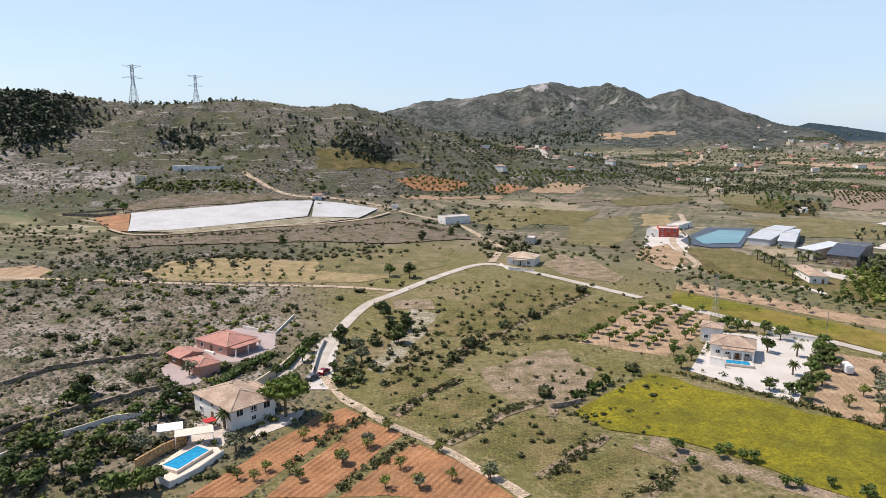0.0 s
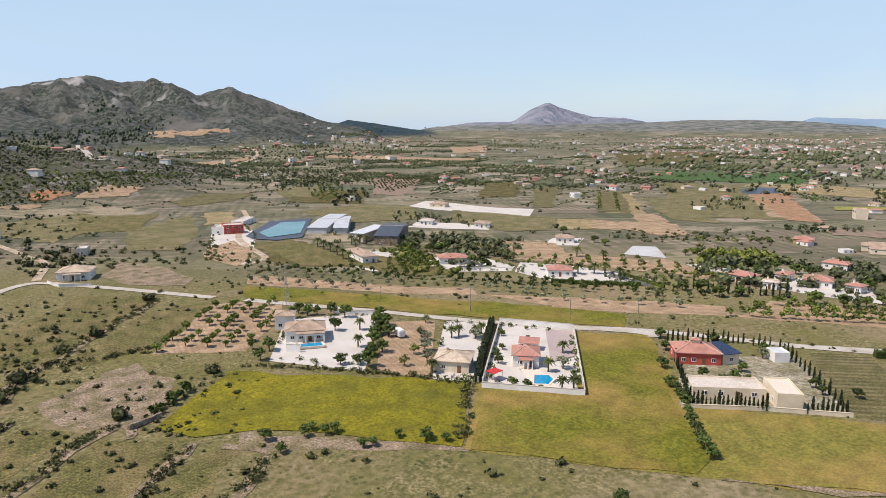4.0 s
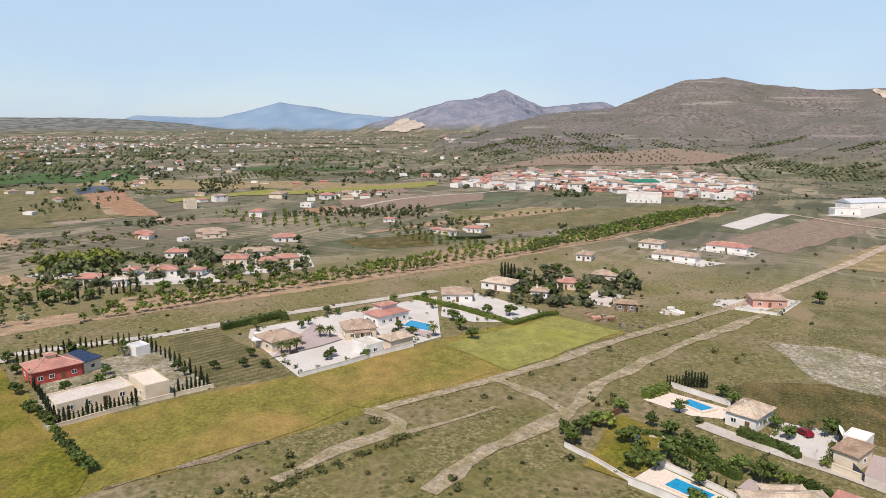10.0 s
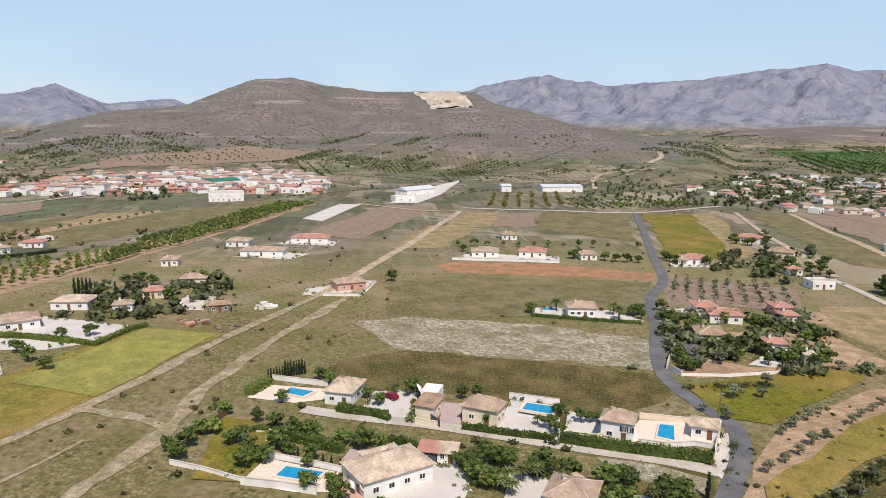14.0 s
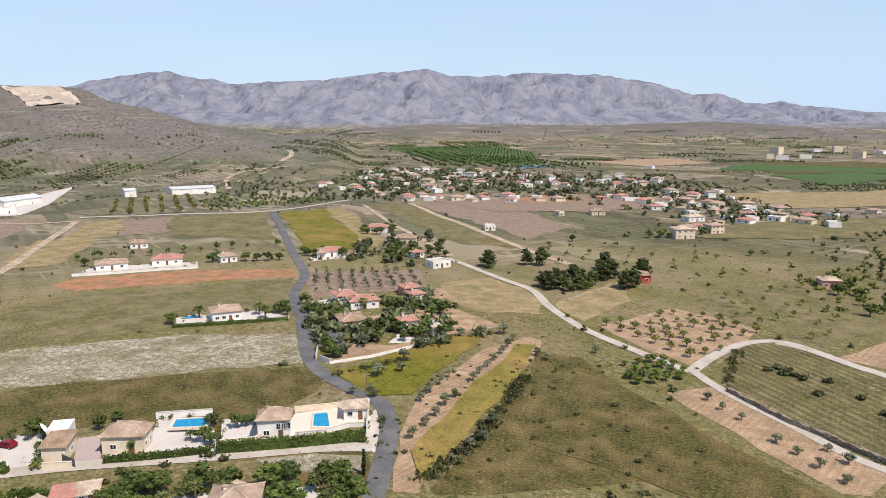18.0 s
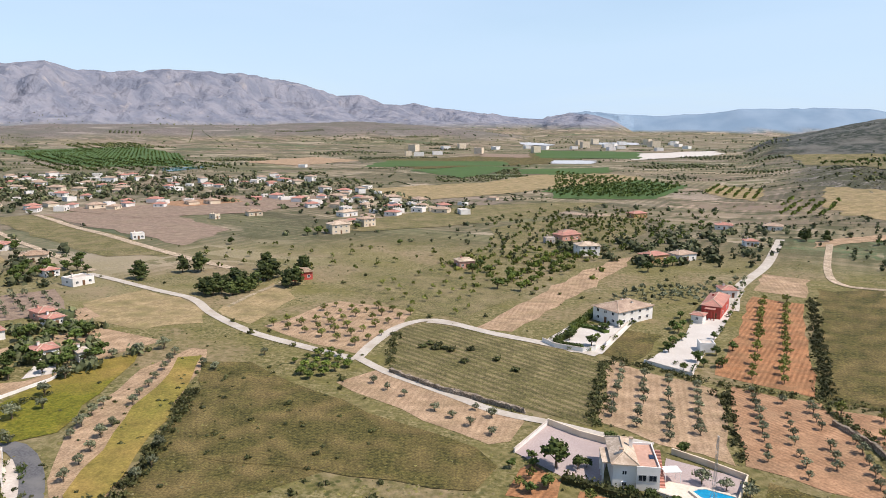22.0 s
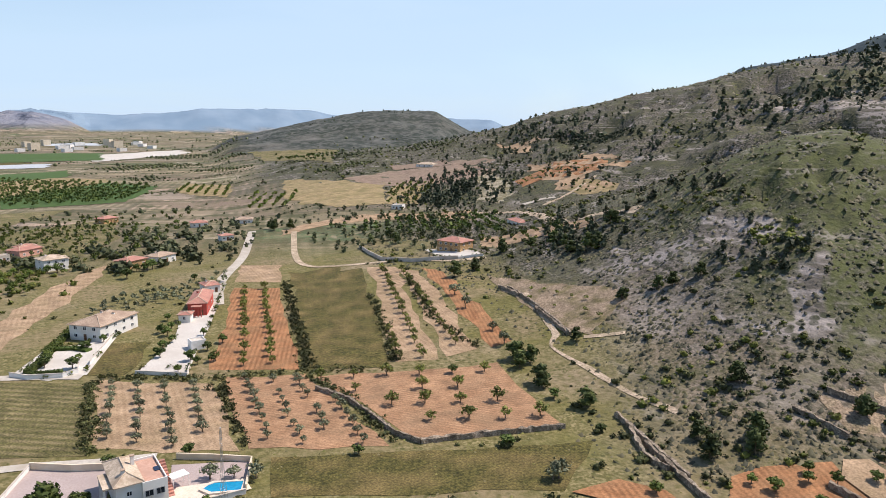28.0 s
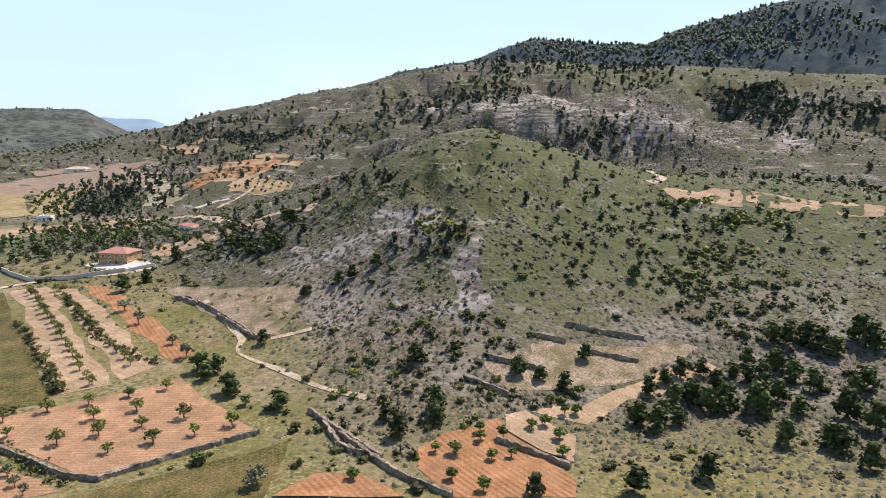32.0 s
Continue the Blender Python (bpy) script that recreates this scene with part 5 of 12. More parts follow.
    p = seg[k] + (seg[k + 1] - seg[k]) * t[:, None] + rng.normal(size=(count, 2)) * thick / 3
    return scatter("bank_weeds", kind, p, h * rng.uniform(0.5, 1.5, count), 26, 0.19, label, "weeds", 5)


GARDENS = []


def plot(outline, material, label, lift=None):
    if material in ("gravel", "paving", "terracotta"):
        GARDENS.append(outline)
    ob = field(outline, material, label, lift if lift is not None else far_lift(outline) + 0.05, "yard", False)
    ob["category"] = "yard"
    return ob


def car(x, y, turn, paint="carred", label="dark red hatchback car parked on the drive"):
    ob = thing("car", x, y, spot(x, y) + 0.1, turn, label=label, category="car")
    bm = bmesh.new()
    sect = [(-2.0, 0.35), (2.0, 0.35), (2.05, 0.75), (1.2, 0.9), (0.55, 1.42), (-1.3, 1.45), (-1.95, 0.95)]
    a = [bm.verts.new((px, -0.85 if z < 1 else -0.68, z)) for px, z in sect]
    b = [bm.verts.new((px, 0.85 if z < 1 else 0.68, z)) for px, z in sect]
    bm.faces.new(a)
    bm.faces.new(b[::-1])
    for i in range(len(sect)):
        j = (i + 1) % len(sect)
        bm.faces.new((a[j], a[i], b[i], b[j]))
    bmesh.ops.recalc_face_normals(bm, faces=bm.faces[:])
    bmesh.ops.bevel(bm, geom=bm.edges[:], offset=0.06, segments=1, affect="EDGES")
    body = part("body", bm, MAT[paint], ob)
    for px, z0, z1, q in ((0.93, 0.98, 1.32, 0.5), (-1.66, 1.0, 1.34, -0.5)):
        bm = boxed(px - 0.02, -0.55, z0, px + 0.02, 0.55, z1)
        for v in bm.verts:
            v.co.x += (1.15 - v.co.z) * (1.22 if q > 0 else -1.25)
        part("windscreen" if q > 0 else "rear_window", bm, MAT["glass"], body)
    for s in (-1, 1):
        bm = boxed(-1.2, s * 0.79 - 0.02, 0.98, 0.6, s * 0.79 + 0.02, 1.32)
        part("side_window", bm, MAT["glass"], body)
        for px in (-1.25, 1.25):
            bm = bmesh.new()
            tube(bm, (px, s * 0.66, 0.22), (px, s * 0.88, 0.22), 0.32, 0.32, 12)
            wheel = part("wheel", bm, MAT["tyre"], ob)
            bm = bmesh.new()
            tube(bm, (px, s * 0.88, 0.22), (px, s * 0.9, 0.22), 0.18, 0.16, 10)
            part("rim", bm, MAT["steel"], wheel)
    return ob


def lattice_tower(x, y, tall, turn=0, label="galvanised steel lattice pylon", arms=True, slim=1.0):
    ob = thing("pylon", x, y, None, turn, label=label, category="pylon")
    bm = bmesh.new()
    b, waist, r = tall * 0.11 * slim, tall * 0.03 * slim, tall * 0.0045 * slim
    corners = lambda s, z: [(sx * s, sy * s, z) for sx, sy in ((-1, -1), (1, -1), (1, 1), (-1, 1))]
    levels = [(b, 0), (b * 0.72, tall * 0.2), (b * 0.5, tall * 0.4), (waist, tall * 0.6), (waist, tall * 0.8), (waist * 0.9, tall)]
    for (s0, z0), (s1, z1) in zip(levels, levels[1:]):
        p, q = corners(s0, z0), corners(s1, z1)
        for i in range(4):
            j = (i + 1) % 4
            tube(bm, p[i], q[i], r, r, 4)
            tube(bm, p[i], q[j], r * 0.7, r * 0.7, 4)
            tube(bm, p[j], q[i], r * 0.7, r * 0.7, 4)
            tube(bm, q[i], q[j], r * 0.7, r * 0.7, 4)
    part("mast", bm, MAT["steel"], ob)
    if arms:
        for z in (0.68, 0.98):
            bm = bmesh.new()
            for s in (-1, 1):
                tip = (s * tall * 0.24, 0, tall * z)
                for c in ((s * waist, -waist, tall * z), (s * waist, waist, tall * z), (s * waist, 0, tall * (z + 0.05 if z < 0.9 else z - 0.06))):
                    tube(bm, c, tip, r * 0.8, r * 0.6, 4)
            part("cross_arm", bm, MAT["steel"], ob)
    return ob


def pole(x, y, tall, label="slim wooden power pole with a short crossbar"):
    ob = thing("power_pole", x, y, None, random.uniform(0, 180), label=label, category="pole", group="power poles")
    bm = bmesh.new()
    tube(bm, (0, 0, -0.5), (0, 0, tall), 0.14, 0.09, 8)
    part("shaft", bm, MAT["stone"], ob)
    part("crossbar", boxed(-0.9, 0.1, tall - 0.5, 0.9, 0.22, tall - 0.35), MAT["steel"], ob)


def awning(x, y, turn, w, d, h, mat="canvas", label="white canvas sunshade on thin posts", name="sunshade"):
    ob = thing(name, x, y, None, turn, label=label, category="sunshade")
    part("canopy", boxed(-w / 2, -d / 2, h, w / 2, d / 2, h + 0.12), MAT[mat], ob)
    for sx in (-1, 1):
        for sy in (-1, 1):
            bm = bmesh.new()
            tube(bm, (sx * (w / 2 - 0.15), sy * (d / 2 - 0.15), -0.2), (sx * (w / 2 - 0.15), sy * (d / 2 - 0.15), h - 0.002), 0.06, 0.06, 6)
            part("post", bm, MAT["frame"], ob)
    return ob


def dish(x, y, z, size, turn=0, mat="frame"):
    ob = thing("satellite_dish", x, y, z, turn, label="white satellite dish on a short post", category="dish")
    bm = bmesh.new()
    rings = []
    for k in range(4):
        rr, zz = size / 2 * k / 3, 0.12 * size * (k / 3) ** 2
        rings.append([bm.verts.new((rr * math.cos(a), zz * -1.5 - 0.0, rr * math.sin(a))) for a in np.arange(14) * math.tau / 14] if k else [bm.verts.new((0, 0, 0))])
    for i in range(14):
        j = (i + 1) % 14
        bm.faces.new((rings[0][0], rings[1][i], rings[1][j]))
        for a, b in zip(rings[1:], rings[2:]):
            bm.faces.new((a[i], b[i], b[j], a[j]))
    bm.transform(pose(0, 0, 1.6 + size / 2, 30, 0, 0))
    part("reflector", bm, MAT[mat], ob)
    bm = bmesh.new()
    tube(bm, (0, 0.05, -0.3), (0, 0.12, 1.6 + size / 2), 0.07, 0.07, 6)
    part("post", bm, MAT["steel"], ob)
    return ob

# roads and tracks
road("road", [(71.2, -89.6), (81.4, -107.2), (88.6, -117.4), (96.9, -125.0), (106.5, -127.1), (121.4, -132.0), (135.4, -141.7), (160.5, -165.8), (189.5, -192.4), (212.2, -222.1), (251.8, -256.1), (320, -315), (384, -369)], 4.2, "asphalt", "narrow grey asphalt lane winding through the fields")
road("dirt_track", [(150.0, 29.2), (160.7, 15.1), (173.0, -0.3), (191.9, -20.6), (221.3, -48.0), (252.4, -82.4)], 3.6, "worn", "pale dirt track between the meadows", ragged=0.5)
road("dirt_track", [(117.3, 40.0), (129.9, 31.7), (141.0, 21.5), (146.5, 22.5), (150.0, 29.2)], 3.6, "worn", "eroded reddish dirt track curving past the meadow", ragged=0.9)
road("dirt_track", [(139.1, 21.2), (142.5, 14.4), (147.5, 7.8), (154.9, -0.2)], 1.8, "worn", "narrow dirt path through rough grass", ragged=0.5)
road("dirt_track", [(115.5, 11.3), (129.7, 2.9), (143.0, -8.3), (152.7, -15.9), (171.7, -26.7), (196.9, -46.3), (224.9, -72.6), (254.1, -102.6)], 3.8, "worn", "broad eroded pale dirt track", ragged=1.2)
road("dirt_track", [(172.2, -0.3), (164.0, -10.1), (153.3, -16.3)], 3.2, "worn", "pale dirt track joining two tracks", ragged=1.0)
road("dirt_track", [(252.4, -82.4), (283.6, -114.0), (347.3, -171.6), (446, -257)], 4.5, "dirt", "long straight pale dirt track across the plain")
road("dirt_track", [(446, -257), (468, -233), (530, -210)], 4.0, "dirt", "pale dirt cross track at the far end of the fields")
road("dirt_track", [(461, -268), (419, -325), (384, -369), (384, -459)], 5.0, "lane", "straight pale lane in front of the foothill")
road("concrete_lane", [(149.6, -45.0), (141.6, -52.3), (130.9, -64.1), (124.6, -70.3), (105.0, -87.7), (91.5, -100.2), (83.7, -105.3)], 4.0, "lane", "pale concrete lane along the garden hedges")
road("concrete_lane", [(178.8, -285.6), (133.9, -258.0), (114.5, -246.2), (99.3, -227.9), (78.3, -207.9), (57.1, -194.9), (40.2, -185.6)], 3.4, "lane", "pale concrete lane winding across the plain")
road("concrete_lane", [(39.9, -186.6), (37.7, -201.7), (31.9, -220.2), (21.7, -226.8), (4.9, -214.4), (-11.3, -204.9), (-27.0, -195.7)], 3.4, "lane", "pale concrete lane winding past the vineyard")
road("concrete_lane", [(39.6, -186.7), (29.7, -176.0), (13.7, -163.1), (0.2, -152.3), (-11.5, -147.6), (-20.9, -142.7), (-31.5, -138.3)], 2.8, "lane", "narrow pale concrete lane along a stone bank")
road("concrete_lane", [(-27.4, -194.9), (-15.3, -203.3), (0.7, -211.3), (15.8, -222.4), (24.2, -225.1)], 3.4, "lane", "narrow pale concrete lane beside the villa plot")
road("concrete_lane", [(-80.9, -248.1), (-94.3, -284.2), (-122.0, -332.2), (-154, -402)], 4.5, "lane", "grey concrete lane climbing between orchards")
road("dirt_track", [(-172, -383), (-144.9, -322.3), (-137.1, -294.2), (-147.4, -280.6), (-165.1, -260.8), (-178.1, -236.3), (-189.8, -227.9)], 3.2, "dirt", "white dirt track bending round a field")
road("dirt_track", [(-166.1, -179.0), (-152.9, -155.2), (-145.1, -141.3), (-139.0, -137.3), (-134.9, -119.7), (-130.9, -105.1), (-130.0, -88.5)], 1.6, "dirt", "narrow pale footpath on the dry slope", ragged=0.5)
road("dirt_track", [(15.4, 114.6), (7.0, 126.2), (-4.2, 138.5), (-16.2, 151.5), (-24.0, 161.7), (-30.4, 175.5)], 2.2, "dirt", "dirt track beside the ploughed orchard", ragged=0.5)
road("concrete_lane", [(-32.2, 177.6), (-33.0, 196.7), (-30.9, 224.2), (-26.0, 249.3), (-16.8, 266.4), (3.3, 302.9), (21.9, 323.2), (38.7, 308.6), (64.6, 277.4), (77.1, 260.9)], 4.0, "lane", "pale concrete lane climbing between scrub and fields")
road("dirt_track", [(-183.2, 288.6), (-140.4, 282.7), (-86.4, 279.6), (-49.5, 278.5), (-17.1, 271.0)], 3.4, "dirt", "straight pale dirt track along the foot of the hill")
road("dirt_track", [(-153, 553), (-125, 525), (-107, 516), (-74, 517), (-32, 506), (8, 460), (26.3, 391.0), (32.2, 366.5), (24.9, 327.3)], 3.6, "dirt", "pale dirt track past the reservoir")
road("dirt_track", [(177, 513), (161, 458), (133, 396), (125.0, 358.2), (120.6, 321.7), (105.3, 311.3)], 3.5, "dirt", "pale winding drive to a farmhouse")
road("concrete_lane", [(85.7, 250.6), (120.1, 207.7), (144.4, 174.7), (174.2, 142.1), (174.1, 134.9)], 4.2, "lane", "grey lane behind the villas")
road("concrete_lane", [(200.9, 106.4), (219.7, 85.1), (266.0, 23.5)], 4.2, "lane", "grey lane behind the villas")
road("concrete_lane", [(159.6, 156.5), (176.7, 142.2), (200.3, 108.2), (214.6, 88.8)], 4.0, "lane", "grey lane behind the villas")
road("dirt_track", [(350, -435), (254, -352), (180.2, -291.4)], 3.5, "dirt", "pale straight track across the plain")
road("dirt_track", [(328, -467), (237, -392), (168.8, -336.9), (121.7, -302.1)], 4.5, "dirt", "broad pale track across the plain")
road("dirt_track", [(97.7, -237.3), (94.0, -257.7), (89.4, -275.7), (91.3, -293.3)], 2.0, "worn", "faint dirt drive to a house among pines")

# meadows and fields before the villas
field([(80.0, 106.5), (104.0, 134.5), (121.0, 114.0), (157.7, 152.5), (174.5, 138.0), (150.5, 110.0), (136.0, 95.5), (158.0, 70.0), (171.5, 52.0), (201.0, 20.0), (235.5, -20.5), (219.0, -41.0), (176.5, -3.5), (149.5, 28.0), (139.0, 40.0), (109.5, 72.0)], "meadow_dry", "dry grassy margins between the meadows", lift=0.05)
field([(30.8, 151.9), (42.1, 164.1), (56.2, 178.0), (72.6, 163.2), (104.1, 136.3), (80.0, 107.7), (63.7, 125.0), (48.4, 138.8), (36.5, 142.6)], "yellowgreen", "bright yellow-green flowering meadow")
field([(102.8, 129.4), (119.9, 113.0), (157.7, 152.5), (173.9, 137.1), (149.8, 111.0), (134.2, 96.8), (117.0, 75.5), (109.7, 73.4), (80.8, 105.8)], "meadow", "green meadow with dry brown patches")
field([(136.3, 93.2), (169.8, 51.9), (150.6, 33.7), (139.8, 40.8), (111.6, 70.6)], "meadow_dry", "green meadow with a dry margin")
field([(170.5, 49.4), (200.0, 19.1), (178.3, -0.7), (151.7, 28.4), (152.8, 34.0)], "meadow_dry", "dry olive-green meadow")
field([(198.2, 14.8), (234.2, -20.0), (218.2, -39.2), (179.0, -3.5)], "meadow_bright", "smooth bright yellow-green meadow")
field([(199.6, 99.6), (210.1, 87.9), (170.5, 52.1), (161.2, 69.6), (173.8, 81.2)], "vine", "small weedy vineyard with pale rows")
field([(93.0, 270.6), (162.0, 195.5), (187.5, 158.2), (174.4, 147.1), (147.5, 178.3), (86.7, 253.4)], "meadow", "strip of green meadow behind the lane")
field([(47.8, 147.1), (49.0, 134.9), (79.7, 109.7), (80.3, 105.2), (65.1, 115.8), (55.8, 123.0), (41.9, 131.0)], "bare", "eroded earth bank below the meadow")
field([(2.3, 242.5), (36.7, 288.7), (62.4, 274.5), (38.2, 240.8), (17.5, 215.2), (-2.6, 210.5)], "terrace", "overgrown grassy terrace with dry patches")
field([(18.9, 207.1), (53.2, 253.5), (75.5, 253.2), (44.1, 210.7), (27.5, 203.9)], "terrace", "overgrown grassy terrace with dry patches")
field([(-14.4, 155.1), (-12.6, 177.9), (-1.8, 187.6), (4.4, 173.5), (-6.8, 158.8)], "terrace", "overgrown grassy terrace with dry patches")
field([(-9.6, 148.6), (7.7, 168.3), (16.6, 159.1), (0.8, 141.4)], "terrace", "overgrown grassy terrace with dry patches")
field([(5.0, 134.2), (20.1, 152.2), (33.8, 142.9), (18.8, 123.4)], "terrace", "overgrown grassy terrace with dry patches")
field([(18.3, 120.4), (38.5, 135.1), (42.7, 130.9), (26.4, 112.1)], "terrace", "overgrown grassy terrace with dry patches")
field([(11.5, 181.6), (30.6, 194.9), (42.8, 180.6), (36.5, 161.8), (24.2, 155.7), (14.5, 163.5)], "bare", "bare brown earth with scattered weeds")
field([(41.9, 204.5), (73.5, 251.0), (97.1, 246.5), (86.0, 218.0), (65.2, 192.6)], "earth_pale", "pale earth of a small orange orchard")
field([(-9.6, 249.5), (-0.5, 236.1), (-8.4, 199.6), (-15.0, 176.7), (-19.1, 180.0), (-13.3, 211.5)], "fallow", "pale eroded gully beside the lane")
field([(26.8, 195.2), (37.3, 198.9), (39.0, 183.3), (28.6, 177.1)], "bare", "patch of bare soil")
road("earth_bank", [(57.2, 265.9), (36.5, 239.0), (19.7, 214.4), (9.8, 202.6), (3.0, 184.6)], 3.0, "bare", "bare stony earth bank at a terrace edge", ragged=0.9)
road("earth_bank", [(23.4, 157.0), (14.8, 149.7), (7.6, 140.4), (2.1, 135.1)], 2.6, "bare", "bare stony earth bank at a terrace edge", ragged=0.9)
road("earth_bank", [(35.7, 140.1), (25.8, 129.1), (18.6, 121.8)], 2.4, "bare", "bare stony earth bank at a terrace edge", ragged=0.9)
road("earth_bank", [(45.7, 126.4), (37.5, 115.8), (31.5, 110.5)], 2.6, "bare", "bare stony earth bank at a terrace edge", ragged=0.9)
road("earth_bank", [(4.3, 172.2), (-5.2, 158.3), (-10.4, 149.7)], 2.4, "bare", "bare stony earth bank at a terrace edge", ragged=0.9)
road("earth_bank", [(40.2, 135.4), (44.5, 131.2), (46.6, 126.4)], 2.0, "bare", "bare stony earth bank at a terrace edge", ragged=0.9)
road("earth_bank", [(24.2, 158.9), (26.0, 154.1), (24.9, 149.4)], 2.0, "bare", "bare stony earth bank at a terrace edge", ragged=0.9)
road("earth_bank", [(112.8, 70.5), (125.2, 55.0), (138.5, 43.5), (148.6, 37.1)], 2.2, "bare", "bare earth bank below the meadow", ragged=0.8)
# ploughed terraces by the two-storey house
field([(-44.1, 114.2), (-27.3, 148.9), (-21.6, 154.1), (-17.3, 149.9), (-24.8, 134.4), (-34.2, 114.3)], "earth_orange", "ploughed orange earth terrace")
field([(-30.2, 114.3), (-22.3, 133.1), (-15.7, 146.9), (-7.2, 139.8), (-14.5, 124.9), (-20.3, 114.4)], "earth_orange", "ploughed orange earth terrace")
field([(-17.4, 114.4), (-12.3, 123.9), (-4.7, 135.9), (6.0, 126.2), (13.5, 114.6)], "earth_orange", "ploughed orange earth terrace")
# band of trees along the plain
field([(175.8, 182.0), (201.7, 161.5), (222.9, 143.6), (219.7, 133.8), (194.4, 155.9), (170.1, 176.3)], "earth_pale", "band of pale earth under a row of trees")
field([(217.2, 134.5), (245.9, 139.4), (281.2, 85.1), (347.0, 31.5), (413, -36), (554, -152), (540, -180), (406, -70), (322.8, 6.1), (247.7, 93.0)], "earth_pale", "long band of pale orchard earth across the plain")
field([(100.2, 290.1), (141.2, 242.7), (167.1, 218.3), (162.0, 208.5), (134.4, 231.4), (94.5, 274.6)], "earth_pale", "pale earth strip under olive trees")
field([(165.7, 206.5), (206.4, 168.4), (225.8, 144.5), (215.0, 137.5), (173.1, 183.8)], "earth_pale", "pale earth strip under olive trees")
# the plain beyond
field([(213.3, -81.2), (208.0, -99.4), (178.4, -133.9), (150.3, -153.2), (130.1, -135.3), (158.4, -107.4), (180.6, -82.6)], "fallow", "pale fallow field with whitish weeds")
field([(280.1, -148.4), (283.7, -168.6), (255.0, -203.4), (223.6, -227.3), (212.2, -216.0), (237.1, -183.3), (262.6, -147.5)], "earth_red", "strip of bare red earth")
field([(404, -128), (514, -231), (481, -255), (361.7, -145.4)], "earth_brown", "ploughed brown field")
field([(373, -238), (422, -281), (417, -310), (361, -262)], "earth_brown", "ploughed reddish-brown field")
field([(378, -204), (439, -260), (430, -281), (374, -237)], "straw", "dry straw-coloured field")
field([(330.2, -148.3), (392, -203), (370, -228), (319.4, -172.6)], "straw", "dry straw-coloured field")
field([(375, -367), (359, -399), (228.2, -287.8), (252.5, -267.6)], "meadow", "green field beside the lane")
field([(359, -399), (355, -418), (233.4, -309.0), (227.8, -288.6)], "straw", "strip of straw-coloured stubble")
field([(417, -310), (384, -362), (288, -280), (355, -260)], "olive_grass", "dull brown-green fallow field")
field([(260.1, -114.2), (256.4, -141.3), (210.6, -214.4), (172.4, -175.0), (188.6, -136.8), (212.4, -95.2)], "olive_grass", "dull olive-green fallow field")
field([(177.4, -64.0), (177.7, -84.9), (128.5, -133.7), (115.6, -126.4), (110.0, -90.8), (135.8, -89.1), (147.4, -67.4), (169.4, -54.8)], "rough_grass", "rough brownish-green field behind the gardens")
field([(533, 36), (543, -69), (581, -154), (548, -182), (457, -57), (411, 4), (424, 29)], "olive_grass", "dull green field near the village")
field([(517, 3), (561, -25), (553, -55), (490, -15)], "straw", "small straw-coloured field")
field([(636, 393), (647, 368), (482, 242), (472, 274)], "earth_pale", "pale bare field")
field([(363, 314), (385, 286), (357, 257), (340, 286)], "earth_pale", "pale bare field")
field([(400, 336), (409, 326), (378, 290), (369, 303)], "straw", "straw-coloured field")
field([(693, 209), (790, 68), (756, 65), (660, 199)], "straw", "narrow straw-coloured strip")
field([(249.5, 299.6), (268.3, 279.2), (250.8, 252.9), (229.1, 271.0)], "straw", "straw-coloured stubble field")
field([(498, 455), (522, 437), (412, 333), (392, 352)], "straw", "field with pale rows")
field([(133.3, 366.9), (155.7, 358.3), (145.4, 279.5), (116.8, 301.4)], "rough_grass", "dark green field beside the farm")
field([(643, 508), (703, 438), (466, 250), (427, 316)], "olive_grass", "dull green fields")
field([(268, 629), (327, 598), (270, 504), (223, 544)], "rough_grass", "dark green field")
field([(384.7, 91.4), (417, 40), (368.0, 35.0), (362.5, 68.1)], "rough_grass", "green field behind the villas")
field([(767, 470), (770, 228), (743, 77), (712, 74), (681, 216), (655, 408)], "straw", "long straw-coloured strip")
field([(215.7, -225.7), (175.3, -256.5), (149.0, -224.1), (181.1, -192.5)], "earth_brown", "brown earth of an olive orchard")
field([(144.9, -227.8), (137.5, -254.9), (111.5, -239.9), (104.8, -219.4), (112.2, -205.1)], "straw", "dry straw-coloured field")
field([(99.1, -232.1), (93.0, -274.0), (81.6, -262.6), (81.9, -217.3)], "straw", "dry straw-coloured field by the lane")
field([(119.1, -133.9), (115.8, -145.5), (113.0, -175.1), (102.8, -184.8), (93.3, -132.6), (100.6, -126.4)], "meadow", "bright green grassy hollow")
field([(69.8, -93.5), (82.4, -113.2), (90.2, -130.6), (96.0, -172.8), (89.8, -190.7), (84.9, -190.0), (80.3, -176.6), (67.8, -100.4), (65.6, -95.5)], "earth_pale", "pale bare earth of an olive grove")
field([(76.2, -108.2), (81.3, -133.8), (90.0, -182.1), (84.0, -184.4), (77.2, -156.9), (69.5, -117.1), (68.4, -101.3), (67.0, -98.4)], "meadow_dry", "strip of yellowed barley", lift=0.3)
field([(64.7, -97.7), (70.0, -127.2), (76.5, -168.4), (68.8, -180.1), (46.9, -162.8), (29.7, -146.8), (25.7, -130.0), (36.6, -118.1), (62.8, -96.6)], "rough_grass", "rough grass field with scattered shrubs")
field([(92.6, -82.6), (90.5, -97.5), (85.7, -105.2), (76.6, -96.9), (74.7, -91.2)], "rough_grass", "rough grass verge")
field([(41.5, -167.9), (33.0, -177.4), (19.5, -166.2), (-5.7, -148.0), (-2.3, -137.6), (2.1, -135.8), (16.9, -146.3)], "earth_pale", "pale earth of a young olive orchard")
